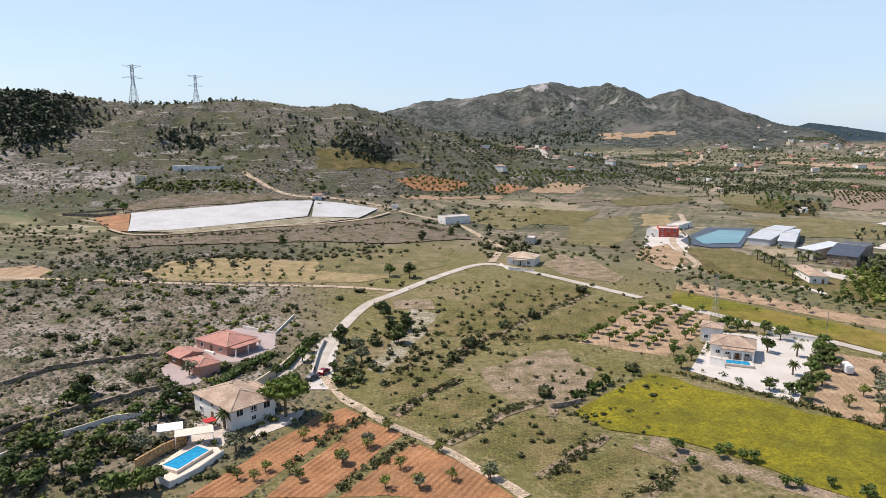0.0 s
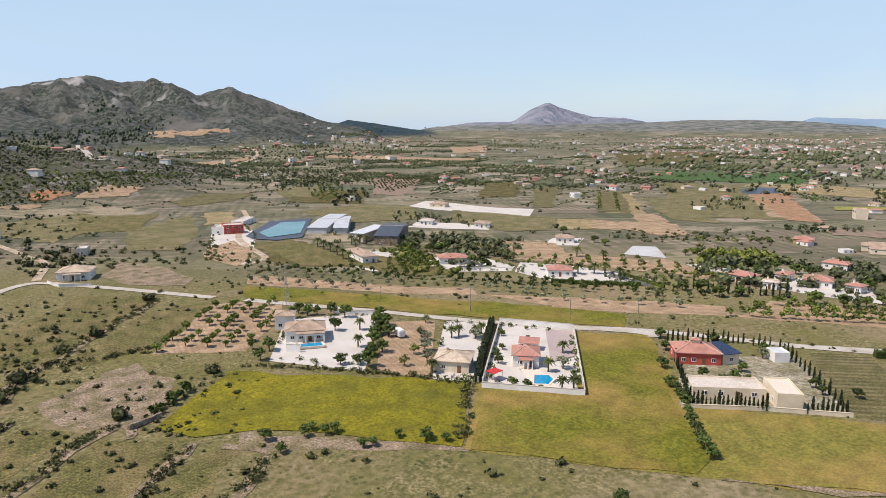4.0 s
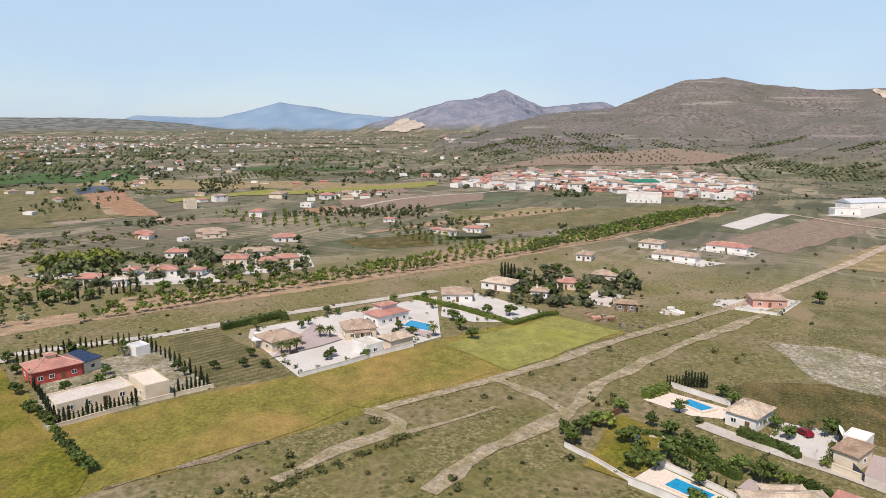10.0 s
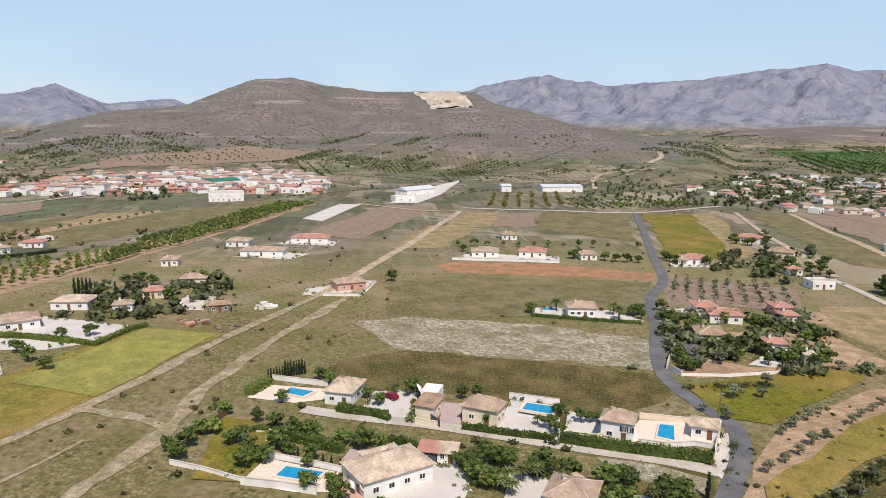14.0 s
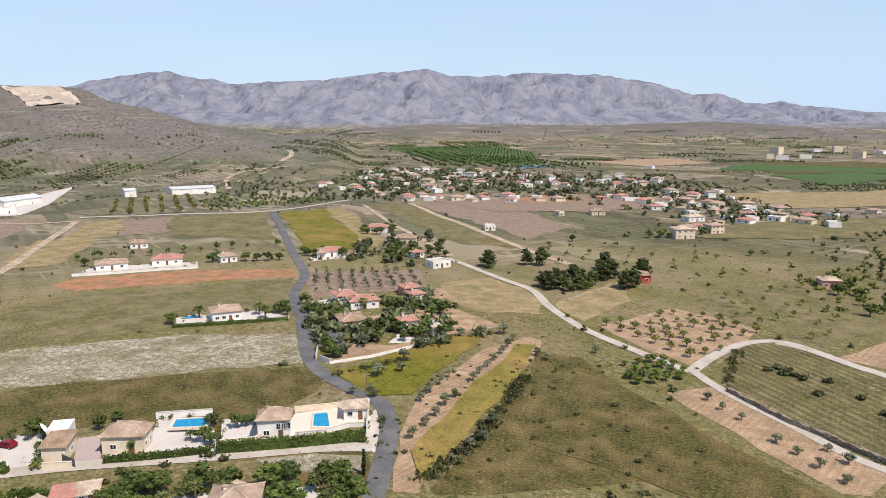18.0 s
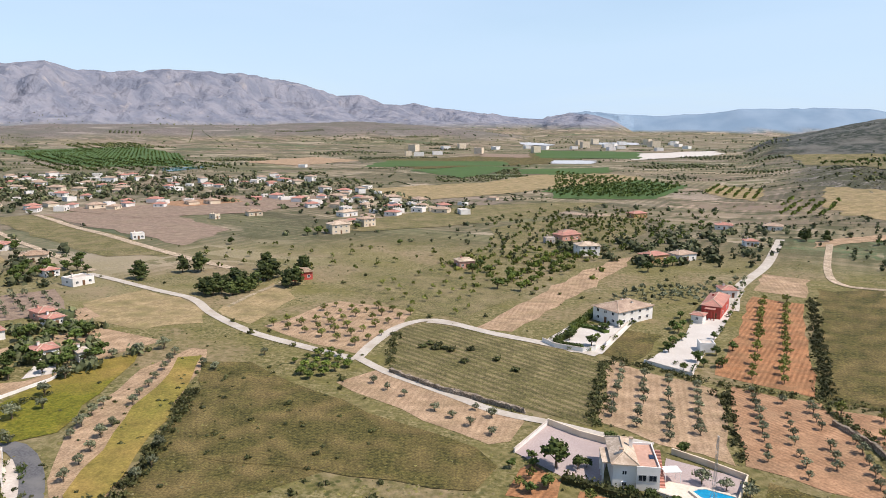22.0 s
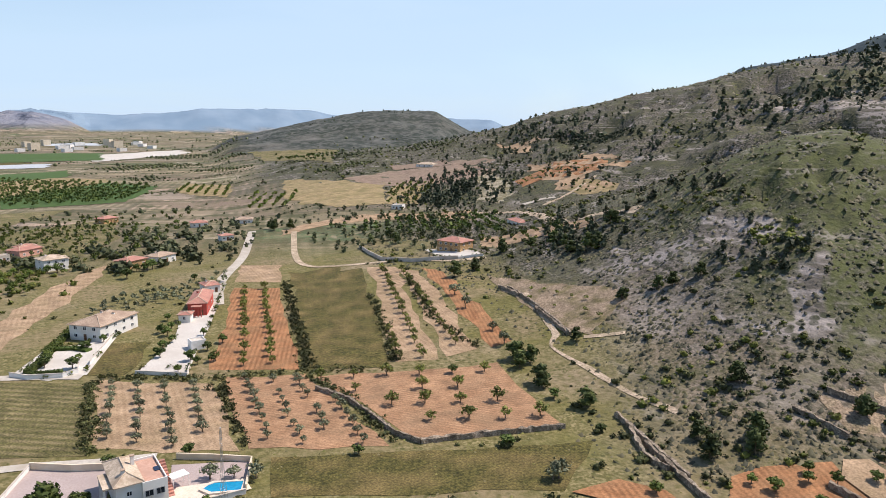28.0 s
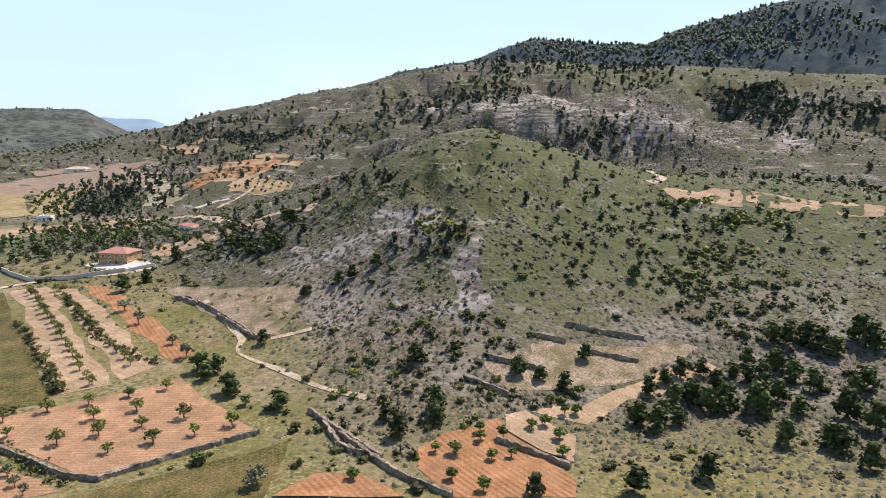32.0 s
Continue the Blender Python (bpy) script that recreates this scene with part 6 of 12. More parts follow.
field([(29.7, -180.5), (32.9, -215.2), (25.0, -223.9), (-3.4, -206.4), (-29.1, -189.7), (-20.3, -146.5), (0.4, -158.6)], "vine", "terraced vineyard with weedy rows")
field([(76.8, -215.4), (59.5, -248.6), (30.5, -237.2), (31.9, -220.2), (40.4, -190.0), (68.1, -207.3)], "earth_pale", "pale earth of an almond orchard")
field([(95.7, -226.8), (89.0, -271.3), (76.7, -250.7), (81.6, -217.7)], "straw", "dry cleared field")
field([(8.5, -217.8), (-36.3, -315.5), (-64.2, -349.5), (-53.7, -319.9), (-3.5, -214.9)], "earth_pale", "pale bare earth strip")
field([(61.3, -265.5), (29.3, -324.4), (-3.5, -258.4), (12.7, -228.9), (30.8, -239.4)], "olive_grass", "dry grass under scattered almond trees")
field([(151.4, -235.8), (139.3, -258.9), (103.7, -235.2), (97.5, -216.2), (115.4, -205.8), (132.8, -213.4)], "straw", "dry straw-coloured field")
field([(351, -444), (327, -469), (158.6, -332.5), (192.2, -322.3)], "olive_grass", "brown fallow field")
field([(327, -469), (271, -509), (166, -414), (170.2, -357.1)], "earth_brown", "ploughed brown field")
field([(129, -958), (36, -1074), (-27, -1047), (46, -830)], "crop", "dark green irrigated crop")
field([(-34, -677), (-100, -783), (-195, -765), (-133, -628), (-94, -627)], "crop", "dark green irrigated orchard")
field([(220, -1260), (-84, -1546), (-155, -1233), (124, -984)], "rough_grass", "dark green crop field")
field([(-54, -973), (-159, -1083), (-138, -936), (-57, -902)], "crop", "green crop field")
field([(290, -612), (179, -614), (172, -497), (244, -514)], "earth_brown", "brown ploughed field")
field([(-207, -1493), (-463, -1638), (-459, -1526), (-233, -1293)], "gravel", "expanse of pale greenhouse film")
# orchards at the foot of the hill
field([(-30.9, -191.0), (-53.4, -171.5), (-45.6, -130.7), (-22.0, -149.2)], "earth_pale", "pale earth of an olive orchard")
field([(-58.0, -174.2), (-75.8, -164.6), (-71.4, -115.4), (-47.5, -130.9)], "earth_almond", "orange earth of an olive orchard")
field([(-76.5, -160.9), (-100.9, -148.5), (-121.4, -140.2), (-108.0, -101.6), (-76.9, -113.2), (-78.1, -138.7)], "earth_almond", "orange ploughed earth of an almond orchard")
field([(-95.4, -270.7), (-109.9, -259.9), (-75.9, -168.3), (-56.2, -182.1)], "earth_orange", "orange earth of an almond orchard")
field([(-113.3, -312.6), (-128.6, -300.1), (-114.2, -268.8), (-98.9, -280.5)], "earth_pale", "pale earth of an orchard")
field([(-124.8, -285.2), (-150.6, -265.5), (-96.1, -154.9), (-79.6, -165.6)], "rough_grass", "overgrown fallow terrace")
field([(-152.6, -264.2), (-158.9, -250.9), (-109.9, -151.9), (-99.5, -157.5)], "earth_pale", "pale earth of an almond orchard")
field([(-156.7, -245.3), (-160.0, -235.4), (-123.6, -151.5), (-113.0, -152.1)], "earth_pale", "pale earth of an almond orchard")
field([(-163.3, -238.1), (-164.6, -224.0), (-134.7, -149.3), (-127.6, -149.9)], "earth_orange", "orange earth of an almond orchard")
field([(-9.7, -197.0), (-27.0, -187.4), (-20.4, -148.8), (-6.7, -158.5)], "vine", "weedy vineyard")
field([(-38.8, -221.2), (-50.4, -216.1), (-35.9, -189.4), (-28.4, -196.1)], "rough_grass", "grass between two villa plots")
field([(-49.7, -124.8), (-91.4, -101.5), (-107.8, -93.2), (-87.7, -81.9), (-43.7, -110.5)], "rough_grass", "rough weedy grass")
field([(-116.5, -67.0), (-123.0, -65.2), (-134.2, -57.2), (-131.7, -53.5), (-129.6, -45.1), (-119.9, -34.9), (-113.7, -33.0), (-103.3, -52.5), (-109.8, -63.2)], "earth_orange", "orange earth of a small terraced orchard")
field([(-136.2, -56.1), (-140.2, -53.0), (-136.8, -40.2), (-126.2, -37.4), (-127.5, -44.3), (-131.0, -53.9)], "earth_pale", "pale earth terrace with young trees", lift=0.3)
field([(-88.2, -80.8), (-98.8, -79.0), (-102.5, -71.2), (-99.5, -59.6)], "earth_orange", "orange ploughed earth", lift=0.3)
field([(-146.6, -44.3), (-162.2, -38.7), (-178.9, -31.0), (-188.6, -21.1), (-186.5, -17.6), (-171.5, -26.3), (-160.3, -34.9), (-145.2, -38.6)], "earth_pale", "pale bare terrace")
field([(-140.9, -51.8), (-148.3, -48.1), (-148.5, -39.5), (-143.4, -39.6)], "earth_pale", "pale bare terrace")
field([(-150.8, -69.1), (-169.4, -59.9), (-180.3, -44.7), (-193.8, -31.2), (-194.7, -23.9), (-180.9, -31.5), (-164.9, -39.1), (-154.0, -48.4), (-145.3, -59.3)], "bare", "bare terraces with thin grass between stone walls")
field([(-299.1, -58.7), (-313.9, -29.7), (-311.9, 23.7), (-300.2, 23.2), (-295.9, -7.7), (-290.8, -48.0)], "earth_pale", "ochre orchard terrace on the hill")
field([(-69, -947), (-194, -765), (-122, -624), (-43, -620)], "crop", "dark green irrigated orchard")
field([(-192, -697), (-228, -782), (-249, -700), (-209, -603)], "straw", "orchard on straw-coloured earth")
field([(-255, -553), (-319, -521), (-267, -436), (-220, -478)], "straw", "bare straw-coloured field")
field([(-448, -1172), (-581, -1097), (-361, -695), (-425, -1020)], "olive_grass", "field with rows of trees")

# terraces and orchards between the villa plots and the hill
field([(-301, -563), (-363, -580), (-406, -529), (-397, -460), (-345, -465), (-309, -506)], "earth_brown", "brown ploughed fields below the hill")
field([(-321, -509), (-347, -483), (-285, -420), (-267, -439)], "straw", "straw-coloured earth of a small orchard")
field([(-217, -410), (-254, -404), (-286, -354), (-258, -319), (-244, -384), (-211, -398)], "earth_pale", "long pale earth terrace")
field([(-217.5, -266.9), (-232.2, -237.4), (-231.4, -205.2), (-223.2, -198.0), (-216.3, -221.2), (-203.0, -246.9)], "earth_pale", "pale earth terrace with young trees")
field([(-371, -412), (-413, -421), (-417, -370), (-405, -356), (-382, -386), (-359, -390)], "earth_orange", "orange orchard terrace on the hillside")
field([(-363, -355), (-387, -359), (-384, -319), (-370, -311), (-357, -330)], "straw", "ochre orchard terrace on the hillside")
field([(-418, -418), (-426, -400), (-429, -346), (-418, -368)], "earth_orange", "orange orchard terrace on the hillside")
field([(-168.2, -192.0), (-172.8, -180.7), (-167.7, -137.5), (-151.1, -133.9), (-150.9, -148.0)], "bare", "bare tan terrace with young almond trees")
field([(-193.1, -347.2), (-199.1, -279.6), (-187.7, -258.7), (-177.7, -314.8)], "olive_grass", "dry grass under scattered trees")
road("dirt_track", [(-311, -332), (-341, -337), (-370, -343), (-394, -350)], 3.0, "dirt", "pale dirt track climbing the hillside", ragged=0.4)

# trees of the orchards
far_orchard([(-321, -509), (-347, -483), (-285, -420), (-267, -439)], [(-304, -482), (-326, -463)], 7, 6, "bright", 3.0, 30, 0.16, 51)
far_orchard([(-216.2, -265.4), (-229.7, -234.9), (-228.0, -202.2), (-223.2, -198.0), (-216.3, -221.2), (-204.5, -248.7)], [(-212.0, -260.3), (-225.3, -199.8)], 7, 6.5, "bright", 2.8, 34, 0.15, 52)
far_orchard([(-371, -411), (-409, -417), (-415, -370), (-406, -358), (-383, -387), (-360, -392)], [(-365, -402), (-408, -408)], 8, 6.5, "almond", 2.8, 30, 0.16, 53)
far_orchard([(-363, -355), (-386, -358), (-383, -319), (-371, -313), (-358, -331)], [(-361, -350), (-379, -318)], 7, 6, "bright", 2.6, 30, 0.16, 54)
far_orchard([(-251, -393), (-300, -370), (-229.6, -278.6), (-203.7, -315.3)], [(-239, -375), (-257, -317)], 8, 7, "bright", 3.0, 34, 0.15, 55, 0.2)
far_orchard([(-168.0, -190.3), (-172.0, -179.9), (-167.6, -139.0), (-152.4, -135.1), (-152.0, -149.1)], [(-166.9, -187.5), (-165.4, -138.3)], 7, 6.5, "almond", 1.8, 34, 0.15, 56, 0.3)
far_orchard([(-193.1, -347.2), (-199.1, -279.6), (-187.7, -258.7), (-177.7, -314.8)], [(-187.4, -337.3), (-191.8, -269.5)], 9, 8, "olive", 3.0, 34, 0.15, 57, 0.25)
grove("shrub", [(22.7, -197.4), (19.1, -195.2), (16.0, -196.6), (17.9, -199.6), (21.3, -200.2), (14.2, -194.8), (10.0, -185.1), (1.0, -187.8), (-4.0, -179.7), (8.5, -195.5)], 1.7, "bushes in the old vineyard", 1.3, "dark green bush among old vine rows")
grove("shrub", [(65.7, -155.1), (49.1, -152.9), (35.7, -146.6), (49.0, -125.4), (36.1, -128.0), (27.0, -139.4), (79.7, -171.5), (62.1, -177.1)], 1.0, "bushes in rough grass", 1.2)
orchard([(-31.2, -189.3), (-52.7, -170.6), (-45.4, -132.4), (-22.9, -150.2)], [(-40.5, -180.5), (-31.9, -143.7)], 6.2, 4.6, "olive", 2.7, "olive orchard below the villas", 1.0, 4)
orchard([(-58.3, -172.9), (-75.0, -163.6), (-71.2, -117.2), (-48.4, -131.8)], [(-62.9, -167.2), (-53.5, -128.1)], 6.0, 4.8, "olive", 2.6, "olive orchard on the terrace", 1.0, 5)
orchard([(-76.9, -158.5), (-99.8, -146.9), (-119.6, -139.2), (-108.6, -104.7), (-78.4, -114.4), (-79.8, -137.6)], [(-80.4, -154.2), (-118.7, -132.4)], 9.5, 8.5, "almond", 3.4, "almond orchard on red earth", 1.1, 6)
orchard([(-95.2, -268.4), (-108.7, -258.3), (-76.3, -169.7), (-57.3, -183.0)], [(-101.7, -254.4), (-71.3, -174.3)], 7.5, 6.0, "almond", 3.2, "almond orchard by the lane", 1.0, 7)
orchard([(-151.6, -261.4), (-157.6, -248.9), (-110.4, -153.2), (-100.7, -158.8)], [(-148.8, -245.9), (-106.8, -157.1)], 6.5, 6.0, "almond", 3.2, "almond orchard on the slope", 1.0, 8)
orchard([(-155.7, -242.9), (-158.8, -234.4), (-124.0, -152.8), (-114.2, -153.3)], [(-152.8, -232.9), (-119.2, -152.4)], 6.5, 6.0, "almond", 3.0, "almond orchard on the slope", 1.0, 9)
orchard([(-162.5, -235.7), (-163.6, -223.3), (-135.0, -150.4), (-128.9, -150.9)], [(-162.2, -228.5), (-132.5, -151.9)], 8.0, 7.5, "olive", 3.2, "olive trees on the slope", 1.1, 10)
orchard([(38.4, -167.4), (32.4, -174.5), (19.2, -163.6), (-2.2, -147.0), (1.0, -137.9), (17.2, -148.7)], [(31.8, -171.2), (0.0, -142.2)], 6.8, 5.8, "olive", 2.5, "young olive orchard", 1.1, 11)
orchard([(76.8, -215.4), (59.1, -247.1), (30.8, -236.4), (32.2, -220.1), (40.7, -191.5), (68.2, -208.6)], [(76.8, -215.4), (59.1, -247.1)], 7.0, 6.0, "almond", 3.0, "almond orchard by the lane", 1.0, 12)
orchard([(57.6, -185.5), (49.8, -194.4), (38.8, -183.0), (45.1, -170.0), (54.3, -169.9)], [(57.6, -185.5), (49.8, -194.4)], 4.4, 4.0, "bright", 2.4, "dense fruit grove", 1.5, 13)
orchard([(82.4, -113.2), (89.3, -129.2), (95.3, -171.6), (92.4, -186.6), (90.1, -185.8), (83.9, -140.7), (78.0, -110.1)], [(82.2, -117.0), (93.3, -181.3)], 6.5, 6.0, "olive", 3.0, "olive grove beside the barley", 1.05, 14)
orchard([(42.9, 205.4), (73.1, 248.2), (95.8, 244.2), (86.1, 219.5), (65.6, 194.8)], [(44.0, 206.3), (73.2, 246.3)], 6.0, 5.4, "bright", 3.2, "orange orchard by the white villa", 1.15, 15)
orchard([(5.1, -279.5), (-22.0, -352.3), (-36.4, -341.9), (-11.7, -270.1)], [(5.1, -279.5), (-22.0, -352.3)], 8, 7, "bright", 3.6, "fruit grove near the houses", 1.1, 16)
for spot_list, kind, tall in (([(-27.9, 137.5), (-23.9, 143.9), (-14.3, 133.2), (-10.6, 142.0), (0.1, 132.1), (-18.5, 127.2), (-7.2, 125.0), (-3.3, 118.2), (-25.5, 120.5), (-32.5, 123.7), (-27.9, 123.1), (-9.5, 117.6), (2.6, 120.7), (9.4, 120.8), (-36.9, 120.5), (-33.7, 120.1)], "almond", 3.0),
                              ([(-14.4, 134.5), (-18.2, 126.7), (-3.4, 117.6), (9.7, 121.2)], "olive", 3.4)):
    grove(kind, spot_list, tall, "trees on the ploughed terraces", 1.05)
far_orchard([(213.6, -224.2), (174.2, -254.0), (150.4, -225.5), (182.1, -194.2)], [(184.5, -196.2), (153.2, -224.4)], 6, 5, "olive", 3.0, 40, 0.12)
far_orchard([(219.0, 133.4), (244.6, 137.5), (279.2, 84.4), (344.2, 31.3), (409, -35), (548, -150), (539, -178), (410, -71), (325.4, 6.1), (249.3, 93.6)], [(227.7, 133.9), (410, -71)], 6.0, 5.5, "bright", 3.6, 40, 0.13, 4)
far_orchard([(325.4, 6.1), (410, -71), (547, -183), (554, -152), (413, -36)], [(339.2, 6.5), (511, -123)], 4.2, 4.2, "garden", 3.4, 30, 0.15, 5)
far_orchard([(229.4, 146.9), (336.6, 31.4), (306.7, 28.1), (215.0, 137.5)], [(222.2, 142.2), (320.6, 29.6)], 6.5, 5.5, "bright", 3.4, 40, 0.13, 6)
far_orchard([(100.9, 291.9), (168.5, 216.6), (224.4, 146.2), (213.6, 139.1), (162.0, 208.5), (94.5, 274.6)], [(97.6, 282.9), (164.7, 211.8)], 9, 7, "olive", 3.6, 40, 0.13, 7)
far_orchard([(239.4, 257.5), (295.1, 203.3), (262.5, 174.4), (214.9, 220.4)], [(231.2, 244.8), (282.2, 194.3)], 9, 8, "bright", 3.0, 30, 0.14, 8)
far_orchard([(178.7, 305.3), (195.4, 298.1), (169.1, 250.6), (153.6, 259.1)], [(178.7, 305.3), (195.4, 298.1)], 6, 6, "bright", 3.6, 40, 0.13, 9)
far_orchard([(532, -333), (516, -408), (422, -330), (451, -283)], [(450, -287), (528, -342)], 11, 7, "almond", 4.0, 20, 0.2, 10)
far_orchard([(476, -377), (419, -463), (370, -434), (419, -338)], [(424, -342), (389, -418)], 9, 7, "garden", 4.0, 20, 0.2, 11)
far_orchard([(328.1, -184.2), (278.3, -275.5), (268.1, -265.6), (316.7, -177.8)], [(322.4, -181.0), (273.1, -270.5)], 9, 8, "garden", 4.0, 24, 0.18, 12)
far_orchard([(-33, -668), (-98, -769), (-190, -753), (-134, -637), (-95, -637)], [(-39, -678), (-165, -718)], 9, 8, "garden", 4.0, 16, 0.22, 13)
far_orchard([(863, -1213), (533, -1128), (353, -928), (581, -853)], [(816, -1163), (563, -893)], 20, 12, "garden", 5.0, 12, 0.25, 14)
far_orchard([(1058, -1632), (990, -1806), (741, -1569), (866, -1378)], [(1058, -1632), (847, -1393)], 26, 14, "garden", 6.0, 12, 0.25, 15)
far_orchard([(-37, 595), (69, 704), (194, 755), (113, 633), (-8, 579)], [(-27, 574), (124, 697)], 12, 8, "bright", 4.0, 24, 0.18, 16)
far_orchard([(-142.0, 301.4), (-53.1, 299.0), (-50.8, 285.8), (-135.9, 288.1)], [(-139.4, 295.7), (-51.7, 291.2)], 7, 7, "bright", 2.8, 36, 0.14, 17)
far_orchard([(-198.9, 314.3), (-126.8, 326.2), (-39.8, 310.6), (-53.1, 299.0), (-142.0, 301.4), (-191.8, 302.6)], [(-195.4, 308.5), (-54.6, 308.2)], 8, 8, "olive", 3.0, 30, 0.14, 18)
far_orchard([(-67, -933), (-193, -765), (-124, -633), (-44, -628)], [(-56, -782), (-172, -740)], 9, 8, "garden", 4.0, 16, 0.22, 19)
far_orchard([(-190, -686), (-225, -768), (-244, -691), (-211, -613)], [(-190, -686), (-225, -768)], 9, 7, "bright", 4.0, 16, 0.22, 20)
far_orchard([(-225, -591), (-244, -530), (-210, -466), (-188, -497)], [(-191, -503), (-230, -566)], 9, 7, "bright", 4.0, 16, 0.22, 21)
far_orchard([(-315, -506), (-347, -485), (-310, -440), (-277, -444)], [(-277, -444), (-336, -504)], 12, 8, "bright", 4.0, 16, 0.22, 22)
far_orchard([(-476, -1140), (-449, -847), (-364, -700), (-430, -1011)], [(-444, -1066), (-510, -1125)], 22, 14, "garden", 5.0, 12, 0.25, 23)
far_orchard([(-245, -374), (-285, -332), (-228.5, -257.4), (-188, -386)], [(-227, -359), (-248.9, -289.7)], 10, 9, "garden", 4.0, 20, 0.2, 24)
far_orchard([(-299.9, -54.3), (-312.5, -29.5), (-310.8, 22.3), (-303.7, 22.0), (-297.5, -7.8), (-295.2, -46.6)], [(-296.6, -49.1), (-302.8, 10.9)], 9, 8, "bright", 2.6, 30, 0.16, 25)
far_orchard([(60.9, -263.7), (29.0, -321.8), (-2.5, -258.1), (12.8, -230.4), (31.0, -240.8)], [(59.1, -266.1), (28.7, -318.1)], 9.5, 8.5, "almond", 2.8, 44, 0.12, 26, 0.2)
far_orchard([(26.8, -325.1), (-21, -470), (-101, -508), (-110, -408), (-56.7, -347.4), (-19.5, -302.6), (2.8, -275.1)], [(24.4, -328.5), (-21, -465)], 8, 7.5, "bright", 3.2, 34, 0.14, 27, 0.5)
far_orchard([(21, -460), (-31, -532), (-107, -540), (-154, -507), (-110, -408), (-25, -405)], [(21, -460), (-31, -532)], 9, 8, "bright", 3.4, 26, 0.16, 41, 0.6)
far_orchard([(158.6, -332.5), (128.7, -372.1), (39.5, -368.7), (19.2, -327.4), (66.5, -298.9), (132.2, -300.9)], [(158.6, -332.5), (128.7, -372.1)], 16, 13, "almond", 3.0, 26, 0.16, 42, 0.4)
far_orchard([(108.5, 312.5), (179.1, 230.0), (243.6, 156.1), (232.4, 148.8), (170.7, 219.4), (102.3, 295.7)], [(105.3, 303.9), (174.8, 224.6)], 5, 5, "garden", 3.0, 26, 0.17, 43, 0.15)
far_orchard([(92.2, 268.2), (183.3, 154.7), (177.7, 149.9), (88.3, 257.7)], [(90.2, 262.8), (180.4, 152.2)], 9, 9, "garden", 1.6, 26, 0.17, 44, 0.5)
far_orchard([(-58.7, -264.6), (-81.6, -287.9), (-107.8, -301.2), (-96.2, -282.7), (-71.8, -254.8)], [(-58.7, -264.6), (-81.6, -287.9)], 6, 6, "olive", 3.2, 40, 0.13, 28)
far_orchard([(-35, -526), (-79, -439), (-68.9, -361.7), (-29.6, -308.0), (-17.4, -295.7)], [(-20.7, -336.9), (-67, -423)], 10, 9, "almond", 3.2, 36, 0.14, 29, 0.2)
far_orchard([(473, 460), (514, 442), (416, 341), (398, 365)], [(400, 358), (508, 458)], 14, 9, "almond", 3.4, 16, 0.22, 30)
far_orchard([(489, 209), (493, 140), (426, 70), (423, 150)], [(482, 197), (425, 74)], 10, 9, "bright", 3.6, 24, 0.18, 31)
far_orchard([(243.2, 198.8), (272.1, 178.5), (252.2, 163.2), (227.5, 181.4)], [(243.2, 198.8), (272.1, 178.5)], 8, 8, "bright", 3.0, 30, 0.16, 32)
far_orchard([(742, 330), (945, 301), (842, 261), (681, 290)], [(742, 330), (945, 301)], 12, 10, "garden", 4.0, 14, 0.24, 33)

# banks and terrace walls
for line in ([(-55.9, -172.2), (-50.1, -147.9), (-47.5, -130.9)], [(-28.5, -188.7), (-20.8, -150.1)], [(-115.8, -267.8), (-92.9, -204.8), (-79.0, -166.1)], [(-128.9, -221.4), (-112.2, -184.2), (-99.5, -157.5)], [(-152.8, -232.9), (-129.3, -180.4), (-124.2, -151.0)],
             [(-75.9, -163.0), (-77.1, -142.4), (-72.8, -117.6)], [(-115.8, -267.8), (-77.2, -167.4)], [(-30.4, -192.2), (-53.9, -175.1), (-76.6, -166.2), (-89.0, -157.8)], [(32.5, -212.1), (30.4, -180.3)], [(-28.8, -187.5), (-20.8, -146.7)],
             [(1.0, 135.2), (6.7, 141.2), (14.0, 150.6), (23.3, 157.7)], [(19.1, 121.4), (25.9, 128.3), (34.3, 138.8)], [(33.2, 111.8), (40.2, 118.4), (46.3, 126.4)], [(-10.0, 149.2), (-5.0, 157.3), (4.7, 172.1)], [(-11.8, 176.8), (-6.6, 183.6)],
             [(2.4, 182.4), (9.9, 201.5), (19.1, 213.4)], [(21.2, 217.6), (37.3, 240.3), (58.7, 268.4)], [(19.4, 208.6), (30.4, 208.2), (45.1, 211.0)], [(103.0, 136.1), (81.5, 109.4)], [(109.4, 44.0), (138.0, 17.4)], [(-24.8, 134.4), (-16.0, 149.9)], [(-17.7, 116.5), (-6.5, 137.2)],
             [(66.4, -100.2), (67.3, -122.3), (75.0, -158.8)], [(117.6, -132.3), (108.8, -151.7)], [(67.9, -98.8), (67.8, -119.5), (75.9, -161.4)], [(60.0, 180.5), (83.6, 159.3), (103.9, 135.0)]):
    bank(line)
hedge_line = [(42.2, 169.2), (35.8, 162.0), (30.6, 157.2)]
bank(hedge_line, 2.0, 1.6, "dense green hedge on a terrace edge", "garden")
bank([(-171, 385), (-124, 405), (-74, 423), (-29, 459), (4, 421)], 1.3, 9.0, "dark bushes on the earth dam of the reservoir")
